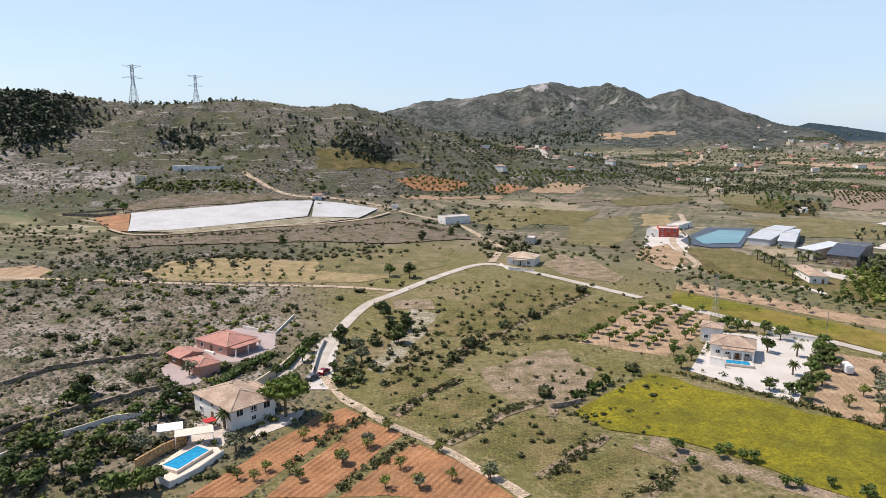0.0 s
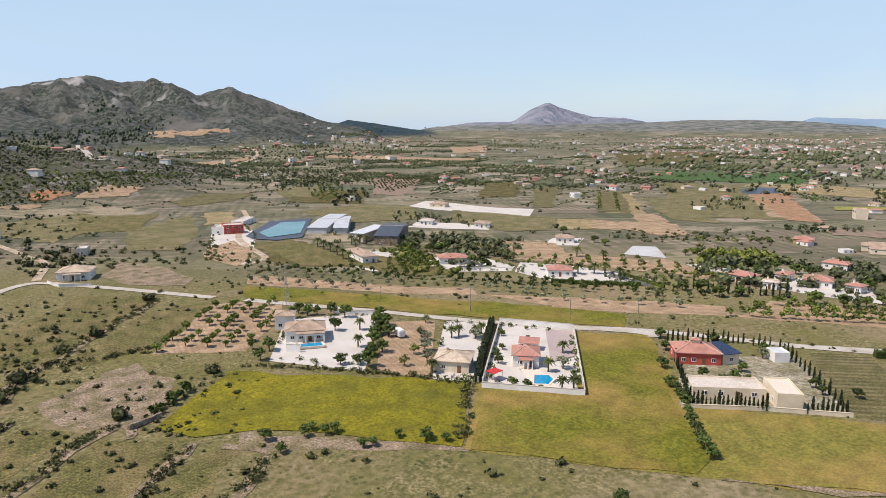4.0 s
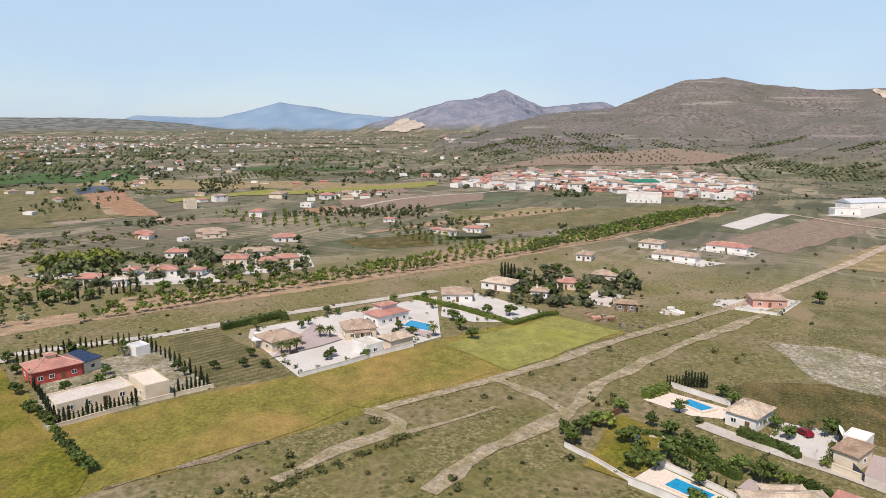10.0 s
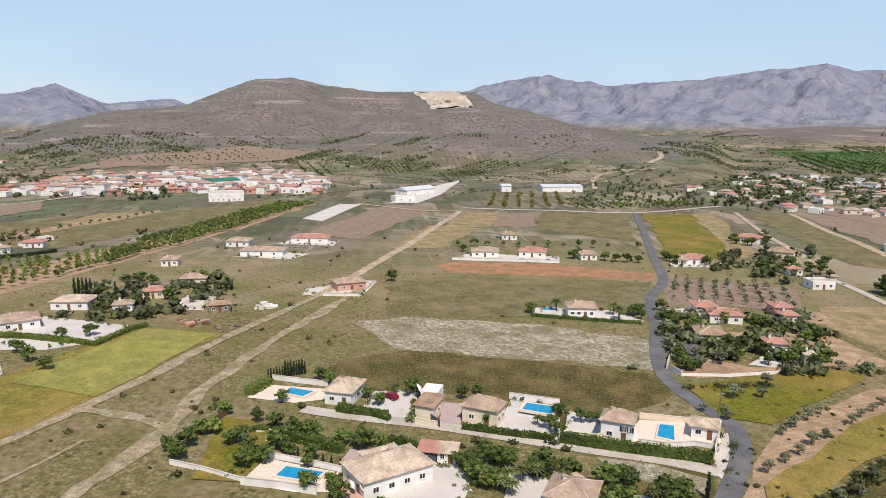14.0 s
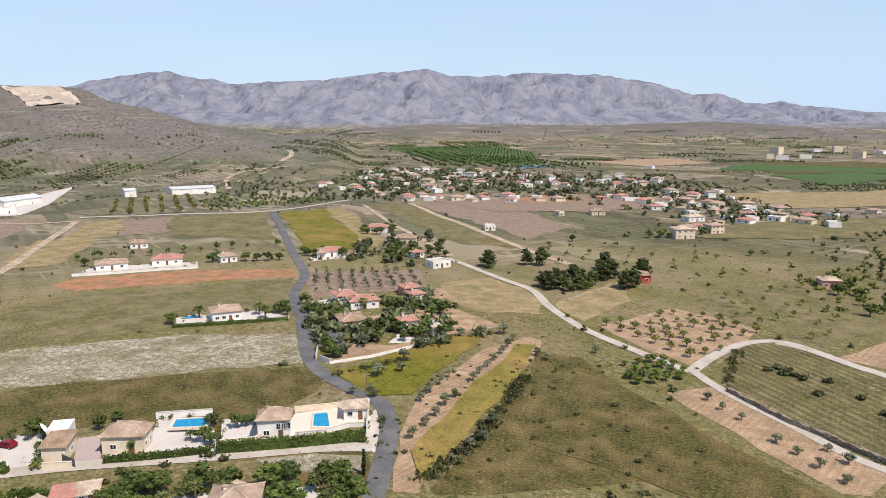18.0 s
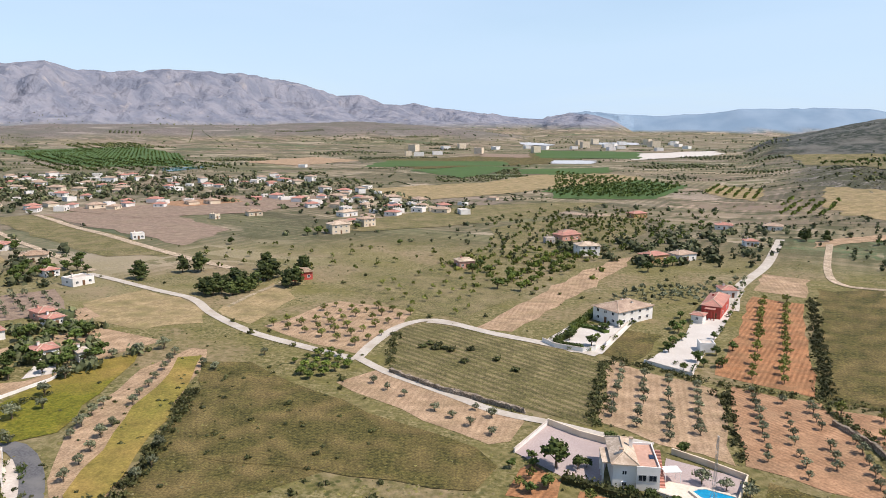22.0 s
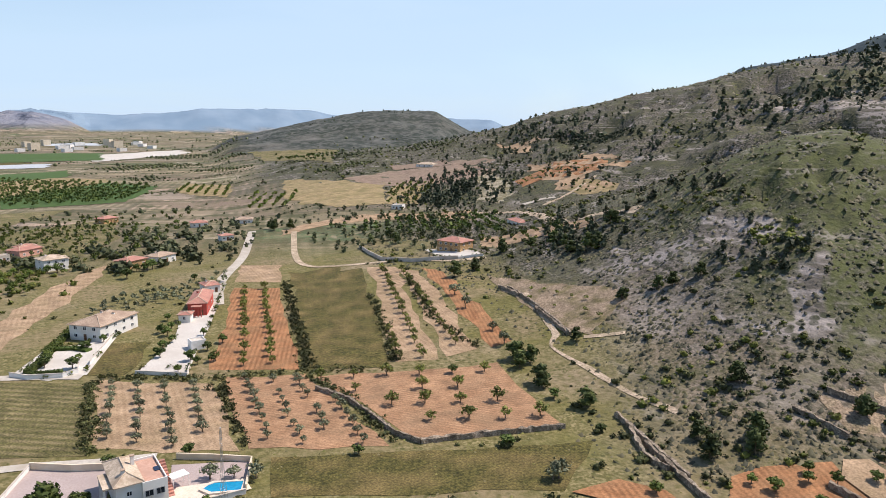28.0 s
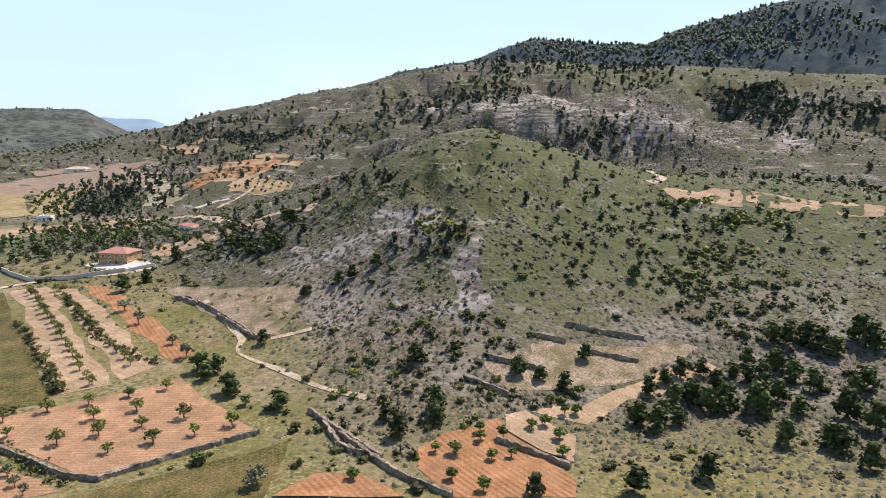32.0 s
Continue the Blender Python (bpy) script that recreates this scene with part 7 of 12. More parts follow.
for line in ([(-73.1, -152.4), (-76.0, -140.3), (-75.2, -119.2), (-77.4, -112.8)], [(-77.4, -112.8), (-90.7, -107.8), (-107.3, -100.9)], [(-166.5, -186.9), (-155.8, -158.2), (-147.2, -137.6)], [(-120.7, -98.2), (-115.0, -84.4), (-109.7, -71.3)], [(-153.5, -68.0), (-157.9, -55.5)], [(-170.1, -62.5), (-172.9, -54.8)],
             [(-180.3, -57.4), (-185.6, -46.2), (-189.7, -37.9)], [(-174.3, -48.3), (-178.5, -36.8)], [(-143.7, -70.2), (-143.4, -58.4)], [(-118.3, -92.6), (-110.5, -82.4), (-109.0, -75.7)], [(-114.7, -85.4), (-105.9, -65.8), (-103.3, -52.5)], [(-166.5, -192.1), (-161.8, -176.4)], [(-156.3, -162.1), (-147.2, -138.7)],
             [(-108.6, 166.6), (-102.9, 179.2), (-91.2, 186.3), (-79.0, 190.9)], [(-91.8, 139.1), (-83.7, 150.8), (-68.8, 164.7)], [(-244, 469), (-222, 479)], [(26.0, 154.1), (33.3, 157.1)], [(29.0, -176.2), (13.7, -163.8), (-5.8, -152.4)], [(-126.6, -53.9), (-125.4, -43.6), (-123.7, -37.2)]):
    stone_wall(line)

grove("shrub", [(-21.5, 245.5), (-18.8, 238.4), (-14.5, 220.2), (-12.1, 212.2), (-14.7, 209.2), (-26.3, 199.8), (-23.4, 185.5), (-23.7, 175.7), (-20.9, 172.2), (-24.8, 169.9), (-20.2, 203.0), (9.4, 201.6), (21.5, 220.6), (32.2, 232.1), (55.5, 269.3), (4.0, 188.1), (25.9, 161.3), (51.7, 179.4)], 3.2, "bushes by the terraces", 1.0, "dense dark green bush on a terrace bank")

# ---- the hillside houses ----
plot([(-74.2, 180.4), (-71.8, 200.1), (-65.0, 220.1), (-50.9, 212.4), (-47.8, 198.4), (-52.3, 186.2), (-59.5, 185.1), (-60.4, 168.7), (-66.9, 167.0)], "pinkgravel", "pink paved terrace round the pink house")
plot([(-54.5, 123.5), (-51.1, 134.1), (-44.6, 133.7), (-42.3, 130.3), (-48.2, 117.5), (-52.8, 120.7)], "deck", "cream paved pool terrace")
plot([(-51.1, 134.1), (-53.5, 146.4), (-44.3, 142.2), (-43.6, 134.2)], "paving", "pale paved yard beside the white house")
plot([(-39.2, 136.8), (-38.4, 148.2), (-30.6, 153.0), (-30.6, 146.8)], "paving", "pale gravel drive under the pine")
plot([(-32.2, 165.4), (-36.4, 202.0), (-33.2, 214.1), (-30.1, 205.1), (-26.6, 165.4)], "gravel", "pale concrete forecourt with parked cars")
plot([(-47.1, 161.4), (-44.7, 174.0), (-38.7, 200.9), (-35.9, 191.5), (-40.0, 172.4)], "lane", "narrow concrete drive behind the white house")


def arches(ob, w, d, h, z):
    for k in range(3):
        window(ob, side_pose("r", w, d, -0.62 + k * 0.62, h * 0.5 + 0.55), 1.7, 1.9)
    block(ob, w * 0.15, d - 0.05, 0, w * 0.6, 3.0, h * 0.9, "hip", tile="tile_buff")


house([(-55.4, 152.0), (-43.9, 141.1), (-39.6, 151.0)], 9, 4.3, "two-storey white house with a buff roof and arched windows", floors=2, front=3, sides=1, chimneys=2, rise=1.9, extra=arches)


def pink_porch(ob, w, d, h, z):
    part("porch_roof", boxed(w + 0.002, 0.5, h - 0.3, w + 3.0, d - 0.5, h - 0.05), MAT["tile_red"], ob)
    for k in range(3):
        part("column", boxed(w + 2.6, 0.7 + k * (d - 1.8) / 2, -0.3, w + 2.9, 1.0 + k * (d - 1.8) / 2, h - 0.302), MAT["white"], ob)
    part("planter", boxed(w * 0.4, -1.6, -0.1, w * 0.7, -0.8, 0.7), MAT["white"], ob)


house([(-70.6, 197.9), (-59.5, 190.4), (-55.8, 200.3)], 9, 2.7, "pink single-storey house with a red tiled roof", wall="pink", tile="tile_red", front=3, sides=2, rise=1.6, extra=pink_porch)
house([(-74.1, 185.4), (-69.2, 181.2), (-67.8, 187.8)], 5, 2.4, "dark wooden garden house with a red tiled roof", roof="gable", wall="wood", tile="tile_red", front=1, sides=1, chimneys=0, category="shed")
house([(-67.4, 179.5), (-61.8, 173.6), (-59.8, 179.2)], 5, 2.6, "small pink outbuilding with a red tiled roof", wall="pink", tile="tile_red", front=1, sides=0, chimneys=0, category="shed")
pool([(-52.3, 124.8), (-48.7, 123.1), (-45.4, 131.0), (-48.4, 132.9)], "long blue swimming pool with a cream coping", lift=0.3)
wall_line([(-57.1, 124.1), (-54.7, 130.1), (-51.5, 135.4)], 2.0, "ochre", "ochre stone retaining wall behind the pool")
wall_line([(-52.8, 120.7), (-48.2, 117.5), (-45.0, 122.9), (-42.3, 130.3)], 1.1, "white", "white wall below the pool terrace")
wall_line([(-46.2, 163.3), (-41.6, 179.6), (-38.7, 200.9)], 1.8, "cream", "long cream garden wall along the drive")
wall_line([(-84.9, 127.8), (-81.4, 135.1), (-76.7, 139.7), (-71.4, 146.2), (-62.8, 149.4)], 1.2, "white", "white garden wall on the slope")
wall_line([(-32.8, 174.2), (-34.2, 194.1), (-34.3, 205.0)], 1.2, "white", "low white wall beside the forecourt")
wall_line([(-63.2, 220.1), (-50.9, 212.4), (-49.7, 234.5)], 0.7, "white", "low white wall round the terrace")
awning(*(-55.4, 137.2), 20, 5.0, 4.0, 2.7)
awning(*(-49.8, 135.4), 20, 7.5, 3.6, 2.6, "deck", "flat cream terrace canopy on thin posts")
awning(*(-49.0, 142.7), 35, 2.6, 2.2, 1.8, "red_cloth", "red cloth sunshade beside the house")
tree("stone_pine", *(-34.1, 148.9), 9.5, 1.0)
palm(*(-45.7, 142.2), 5.0)
grove("olive", [(-40.3, 131.7), (-58.6, 130.3), (-64.7, 174.8), (-23.6, 180.0), (-21.3, 187.0), (-23.4, 194.4)], 4.6, "garden olives", 1.1)
grove("garden", [(-85.4, 154.1), (-80.7, 152.4), (-68.7, 133.9), (-80.4, 131.4), (-81.2, 129.0), (-71.1, 124.4), (-66.9, 126.7), (-57.4, 115.2), (-64.6, 161.1), (-61.3, 159.3), (-63.5, 136.6), (-63.1, 131.5), (-64.8, 120.2), (-72.7, 116.1), (-76.7, 116.1), (-58.2, 154.2), (-67.1, 147.8), (-61.5, 147.8), (-57.9, 146.4), (-80.2, 120.1), (-37.6, 161.6), (-36.4, 165.3)], 4.2, "garden trees on the slope", 1.25)
grove("garden", [(-62.2, 143.4), (-62.0, 154.2), (-73.6, 164.7), (-52.6, 115.9), (-55.1, 115.9), (-51.1, 118.3), (-76.5, 131.4), (-79.4, 122.2), (-73.0, 120.1), (-48.9, 149.6), (-41.6, 173.2), (-46.6, 181.7), (-37.6, 186.6), (-37.4, 194.0)], 4.4, "garden trees on the slope", 1.1)
grove("garden", [(-30.5, 208.0), (-25.4, 168.6), (-21.7, 167.4), (-22.7, 199.8), (-28.1, 179.9), (-42.3, 206.5)], 3.0, "bushes by the forecourt", 1.3)
grove("shrub", [(-36.6, 145.8), (-38.4, 165.3), (-49.5, 165.1), (-52.3, 186.2), (-56.5, 179.2), (-49.3, 186.3), (-44.2, 120.4), (-41.4, 121.5), (-38.9, 123.6), (-69.3, 136.5), (-69.5, 141.9), (-69.7, 150.8), (-72.7, 133.9), (-61.7, 120.2), (-65.8, 116.1)], 1.8, "garden bushes", 1.0)
hedge([(-40.8, 179.6), (-39.9, 193.9), (-37.4, 207.8)], 1.8, 1.6, "bright", "bright green hedge along the drive")
hedge([(-55.0, 164.9), (-52.9, 177.2), (-47.3, 191.2)], 1.4, 2.6, "hedge", "overgrown green hedge below the pink house", 0.3)
car(*(-30.1, 176.8), 70)
car(*(-32.3, 172.6), 60, "darkmetal", "dark grey car parked beside a low wall")
dish(*(-60.2, 155.5), None, 1.4, 200)
grove("pine", [(-18.6, 233.0), (-12.1, 204.3), (-15.4, 214.6), (-10.2, 217.8), (-84.3, 155.7), (-84.9, 161.0), (-29.3, 205.1), (-83.6, 371.3), (-9.3, 390.4), (7, 405)], 5.5, "pines by the lane", 1.25)

# reservoir on the terrace
plot([(-184, 413), (-206, 470), (-91, 508), (-88, 467), (-151, 426), (-161, 417)], "liner", "sloping white liner of the emptied reservoir", 0.9)
plot([(-90, 508), (-44, 502), (-54, 470), (-85, 466)], "liner", "sloping white liner of the emptied reservoir", 0.9)
plot([(-179, 413), (-151, 426), (-87, 465), (-54, 468), (-79, 447), (-146, 404)], "fallow", "dried greenish mud on the reservoir floor", 0.8)
plot([(-226, 458), (-207, 470), (-184, 413), (-195, 418)], "earth_red", "bare red earth bank of the reservoir", 0.8)
field([(-185, 401), (-78, 441), (-30, 483), (8, 432), (18.3, 390.8), (-23.7, 377.8), (-67.5, 383.1), (-114.6, 374.4), (-162.1, 358.3)], "dam", "brown earth dam of the reservoir", 0.5)
field([(-226, 479), (-195, 510), (-114, 514), (-97, 511), (-206, 476)], "dam", "bare brown bank above the reservoir", 0.5)
road("dirt_track", [(-200, 422), (-166, 396), (-122, 422), (-78, 443), (-52, 465), (-35, 494)], 2.6, "dirt", "pale dirt track along the dam", 1.0)
wall_line([(-250, 466), (-223, 463), (-216, 469)], 1.8, "stone", "dark stone wall beside the reservoir", 0.6)
house([(-1, 459), (4, 451), (11, 469)], 9, 4.5, "white flat-roofed pump house by the track", roof="flat", tile="paving", front=1, sides=1, chimneys=0, category="pump house")
house([(47.2, 379.5), (51.6, 378.2), (56.7, 386.0)], 6, 3.5, "ruined grey block hut without windows", roof="flat", wall="paving", tile="paving", front=1, sides=0, chimneys=0, category="hut")
house([(32.0, 323.6), (43.8, 319.1), (46.7, 330.2)], 8, 3.4, "low white house with a pale roof by the lane", tile="tile_pale", front=3, porch="f")
house([(-231, 531), (-227, 528), (-219, 534)], 9, 6.5, "cream two-storey house on the hill", roof="flat", wall="cream", tile="paving", floors=2, front=1, sides=2, chimneys=0)
house([(-210, 558), (-172, 556)], 10, 4.0, "long white flat-roofed building on the hill", roof="flat", tile="paving", front=5, sides=1, chimneys=0)
house([(-92, 512), (-86, 512)], 5, 3.5, "small white hut with a rusty roof", roof="gable", tile="tile_red", front=1, sides=0, chimneys=0, category="hut")
house([(-35, 508), (-30, 508)], 5, 2.6, "small white water tank hut", roof="flat", tile="paving", front=0, sides=0, chimneys=0, category="hut")
wall_line([(28.3, 320.7), (31.3, 310.6), (42.2, 306.3)], 1.2, "white", "white wall before the low house")
grove("garden", [(-93, 520), (-87, 528), (-75, 525), (-226, 479), (-213, 474), (-12.5, 294.9), (-21.1, 297.0)], 6.5, "trees round the reservoir", 1.1)
lattice_tower(*(-310, 732), 41, 40)
lattice_tower(*(-243, 720), 33, 40, "distant galvanised steel lattice pylon")

# ---- the farm with the blue basin ----
plot([(100.4, 348.5), (138, 457), (157, 458), (144, 396), (108.3, 308.6), (103.5, 321.8)], "gravel", "dusty pale yard of the farm")
house([(128, 406), (139, 404)], 10, 5.0, "red farmhouse with a flat white roof", roof="flat", wall="red", tile="paving", floors=2, front=3, sides=1, chimneys=0)
house([(122, 410), (128, 406)], 14, 4.0, "white annexe of the red farmhouse", roof="flat", tile="paving", front=1, sides=1, chimneys=0)
house([(150, 436), (164, 453)], 8, 3.0, "long low white farm shed", roof="flat", tile="paving", front=2, sides=0, chimneys=0, category="shed")
plot([(136, 392), (172, 448), (201, 445), (161, 370), (144.5, 367.1), (135, 379)], "darkmetal", "dark liner of an irrigation basin", 0.5)
ob = plot([(146, 398), (175, 436), (190, 430), (166, 384), (144, 378)], "basin", "turquoise water of the irrigation basin", 0.75)
for corner in ([(171, 385), (180, 378), (210, 434)], [(183, 375), (190, 371), (215, 417)]):
    house(corner, 10, 3.4, "greenhouse clad in pale translucent film", roof="gable", wall="plastic", tile="plastic", front=0, sides=0, chimneys=0, rise=1.0, category="greenhouse")
house([(178.6, 345.4), (183.1, 338.6), (199, 363)], 8, 4.5, "open shed with a pale metal roof", roof="shed", wall="paving", tile="roofmetal", front=2, sides=0, chimneys=0, category="shed")
house([(183.8, 327.7), (193.5, 319.8), (221, 359)], 14, 5.0, "long barn with a dark blue metal roof", roof="gable", wall="stone", tile="darkmetal", front=2, sides=2, chimneys=0, category="barn")
plot([(145.2, 285.6), (170.3, 313.2), (181.7, 306.0), (155.0, 263.1), (148.2, 266.8)], "gravel", "white gravel yard of the farm villa")
house([(153.3, 284.4), (160.5, 283.3), (176.9, 297.7)], 9, 3.2, "low white farm villa with a buff tiled roof", tile="tile_buff", front=2, sides=3)
for x, y in [(154.5, 335.8), (154.0, 327.3), (153.8, 319.3), (152.4, 309.1), (150.7, 299.3), (149.7, 291.3), (173.5, 334.1), (170.1, 323.0), (179.0, 335.1), (180.3, 329.8)]:
    palm(x, y, 5.5, "row of palms by the farm drive")
far_orchard([(178.2, 300.0), (210.2, 327.7), (170.2, 260.3), (162.0, 263.9)], [(178.2, 300.0), (210.2, 327.7)], 5, 5, "bright", 3.2, 40, 0.14, 61)

# ---- the villas along the lane ----
plot([(67.4, 180.1), (87.5, 217.1), (103.8, 212.5), (115.8, 206.3), (109.2, 194.4), (85.0, 157.6)], "gravel", "white gravel garden of the arcaded villa")
plot([(86.9, 155.3), (114.2, 196.1), (129.1, 189.0), (96.4, 143.9)], "earth_pale", "bare earth plot with a caravan")
plot([(96.8, 143.5), (131.1, 186.5), (142.0, 176.8), (105.0, 134.8)], "gravel", "white gravel yard of the pale villa")
plot([(104.3, 132.1), (144.3, 173.8), (158.3, 153.8), (121.2, 113.2)], "gravel", "white paved garden of the red-roofed villa")
plot([(130.6, 135.0), (151.8, 160.0), (157.3, 153.1), (140.0, 135.0)], "pinkgravel", "pink paved parking area", 0.35)
plot([(121.9, 138.6), (124.1, 132.3), (117.7, 117.5), (112.9, 122.5)], "deck", "cream paving round the pool", 0.35)
plot([(134.7, 96.3), (164.0, 118.1), (192.7, 99.9), (161.5, 70.5), (151.9, 79.8)], "fallow", "dry garden of the red villa")
plot([(170.3, 50.7), (202.1, 75.4), (211.2, 78.0), (257.8, 22.6), (206.6, 16.8)], "gravel", "white gravel gardens of the neighbouring villas")
plot([(183.3, 62.4), (218.3, 59.4), (205.5, 49.4), (201.8, 46.2), (195.1, 51.1)], "pinkgravel", "pink paved drive between villas", 0.4)


def arcade(ob, w, d, h, z):
    part("arcade_roof", boxed(w * 0.25, -2.8, h - 0.35, w, -0.02, h - 0.1), MAT["tile_buff"], ob)
    for k in range(4):
        x = w * 0.27 + k * (w * 0.7) / 3
        part("column", boxed(x - 0.25, -2.7, -0.3, x + 0.25, -2.2, h - 0.352), MAT["white"], ob)
    for k in range(3):
        x = w * 0.27 + (k + 0.5) * (w * 0.7) / 3
        part("arch", boxed(x - w * 0.1, -2.6, h - 0.9, x + w * 0.1, -2.3, h - 0.352), MAT["white"], ob)


house([(77.8, 193.1), (88.3, 188.5)], 9, 3.4, "white arcaded villa with a buff tiled roof", tile="tile_buff", front=4, chimneys=2, extra=arcade, rise=1.9)
house([(80.1, 207.6), (85.4, 204.9)], 6, 4.4, "square white wing of the arcaded villa", tile="tile_buff", front=2, sides=1, chimneys=0)
part_wall = wall_line([(74.5, 184.9), (77.6, 182.3)], 2.4, "white", "white retaining wall below the pool")
pool([(78.6, 184.4), (79.8, 187.1), (85.5, 185.4), (84.7, 182.2)], "slim blue pool before the arcaded villa", lift=0.4)
house([(100.3, 147.6), (106.9, 141.0)], 9, 3.0, "pale villa with a cream tiled hip roof", tile="tile_pale", wall="cream", front=2, sides=2, rise=1.7)
house([(119.8, 138.4), (125.1, 133.8)], 8, 3.3, "white villa with a bright red tiled hip roof", tile="tile_red", front=2, sides=2, rise=1.7, porch="f")
house([(131.2, 148.6), (134.8, 144.9)], 3, 2.2, "low annexe with a dark red roof", roof="shed", tile="tile_red", front=1, sides=0, chimneys=0, category="annexe")
pool([(115.6, 125.2), (120.0, 129.9), (122.9, 127.6), (121.9, 124.9), (118.4, 122.9)], "turquoise pool with a mosaic ring on its floor")
awning(*(109.7, 133.9), 10, 3.6, 3.0, 2.4, "red_cloth", "garden pergola with a red roof")


def cupola(ob, w, d, h, z):
    block(ob, w * 0.38, d * 0.4, h + 0.9, w * 0.2, w * 0.2, 1.6, "hip", wall="cream", tile="tile_red", over=0.25)


house([(158.3, 114.8), (167.0, 107.0)], 9, 3.3, "red villa with a red tiled roof and a small cupola", wall="red", tile="tile_red", front=4, sides=2, rise=1.9, extra=cupola)
house([(167.7, 106.9), (172.7, 105.2)], 8, 3.0, "lean-to with dark solar panels on its roof", roof="shed", wall="cream", tile="solar", front=1, sides=0, chimneys=0, category="lean-to")
house([(140.9, 97.1), (153.9, 86.1)], 8, 2.5, "long cream flat-roofed garage wing", roof="flat", wall="cream", tile="paving", front=4, sides=1, chimneys=0, category="garage")
house([(150.9, 81.7), (155.1, 77.8)], 11, 3.6, "tall cream flat-roofed workshop block", roof="flat", wall="cream", tile="deck", front=0, sides=2, chimneys=0, category="workshop")
house([(181.9, 100.3), (185.4, 98.0)], 5, 2.5, "open carport with a white roof", roof="flat", tile="roofmetal", front=0, sides=0, chimneys=0, category="carport")
house([(188.4, 63.5), (195.4, 56.9)], 10, 3.0, "low villa with a terracotta-buff tiled roof", wall="cream", tile="tile_buff", front=3, sides=2, rise=1.8)
awning(*(196.2, 68.0), 12, 8.5, 7.0, 2.6, "canvas", "white slatted pergola beside the villa", "pergola")
house([(200.9, 44.9), (204.6, 36.3)], 9, 3.2, "cream villa with a buff tiled hip roof", wall="cream", tile="tile_buff", front=3, sides=2, rise=1.9, porch="f")
house([(216.0, 37.6), (224.9, 29.0)], 8, 3.2, "white villa with a red tiled roof on two levels", tile="tile_red", front=4, sides=2, extra=lambda ob, w, d, h, z: block(ob, w * 0.3, d * 0.4, h + 0.6, w * 0.5, d * 0.5, 1.7, "hip", tile="tile_red"))
house([(187.0, 36.0), (191.4, 32.0)], 7, 3.0, "white flat-roofed garage beside the villa", roof="flat", tile="paving", front=1, sides=0, chimneys=0, category="garage")
house([(193.4, 30.1), (199.2, 24.4)], 6, 2.6, "small garage with a pale tiled hip roof", tile="tile_pale", wall="cream", front=0, sides=0, chimneys=0, category="garage")
pool([(216.4, 29.9), (223.2, 27.9), (219.1, 21.4), (211.1, 20.1)], "blue pool with a dark surround")
plot([(212.6, 31.1), (222.5, 29.8), (221.4, 20.4), (209.0, 18.3), (205.2, 20.8)], "pinkgravel", "dark paving round the pool", 0.3)
wall_line([(103.8, 131.5), (120.9, 112.9), (158.3, 153.8)], 1.5, "white", "white garden wall round the villa plot")
wall_line([(105.4, 133.2), (143.5, 172.8)], 1.5, "white", "white garden wall round the villa plot")
wall_line([(144.3, 173.8), (158.8, 154.3)], 2.0, "white", "white street wall with a gate")
wall_line([(133.9, 94.9), (148.6, 82.8), (161.2, 69.6)], 1.0, "cream", "low cream wall with posts")
wall_line([(170.1, 50.3), (178.4, 42.2), (186.8, 35.0), (197.0, 24.0)], 1.3, "white", "white garden wall before the gravel yard")
wall_line([(103.2, 213.2), (115.8, 206.3)], 1.6, "white", "white gate wall by the lane")
wall_line([(105.1, 134.7), (141.1, 175.8)], 1.6, "white", "white wall beside the pale villa")
hedge([(105.0, 134.8), (118.6, 150.0), (141.8, 174.9)], 2.4, 1.6, "cypress", "tall dark hedge between two villas", 0.2)
hedge([(210.1, 86.9), (225.3, 72.1), (221.4, 69.9)], 2.2, 2.4, "hedge", "tall dark green hedge by the lane", 0.2)
grove("garden", [(109.2, 194.4), (103.3, 184.0), (97.7, 175.3), (92.5, 167.4), (87.6, 160.5), (105.8, 185.2), (111.5, 191.7), (109.8, 193.6), (96.9, 168.9), (105.9, 180.9), (114.9, 202.2)], 4.6, "dense row of garden trees", 1.1)
grove("garden", [(95.2, 195.7), (82.2, 166.1), (85.6, 163.0), (94.6, 222.6), (96.1, 218.5), (98.9, 217.0), (102.7, 213.9), (105.3, 208.5), (65.7, 182.2), (67.2, 192.9), (70.7, 188.4), (90.7, 217.7)], 4.4, "garden trees of the arcaded villa", 1.1)
grove("olive", [(124.6, 188.2), (114.3, 175.3), (107.7, 163.0), (102.9, 154.7), (114.0, 171.4), (130.1, 129.8), (182.6, 104.2), (127.1, 164.4)], 4.0, "garden olives", 1.1)
grove("almond", [(103.4, 162.3), (95.9, 155.4)], 3.4)
for x, y in [(102.1, 192.1), (93.4, 176.9), (121.6, 169.2), (124.4, 169.4), (131.9, 167.7), (128.6, 166.2), (138.9, 138.9), (125.2, 130.2), (118.3, 118.1), (121.1, 116.9), (187.7, 60.6), (187.9, 58.2), (190.6, 57.0), (203.7, 53.5), (203.5, 50.4), (206.9, 19.1), (99.1, 146.7)]:
    palm(x, y, 4.2)
grove("garden", [(110.6, 127.8), (112.9, 124.9), (138.9, 154.0), (135.9, 162.7), (127.0, 151.5), (118.5, 142.8), (121.1, 147.0), (128.2, 123.7)], 2.4, "clipped garden trees", 1.3)
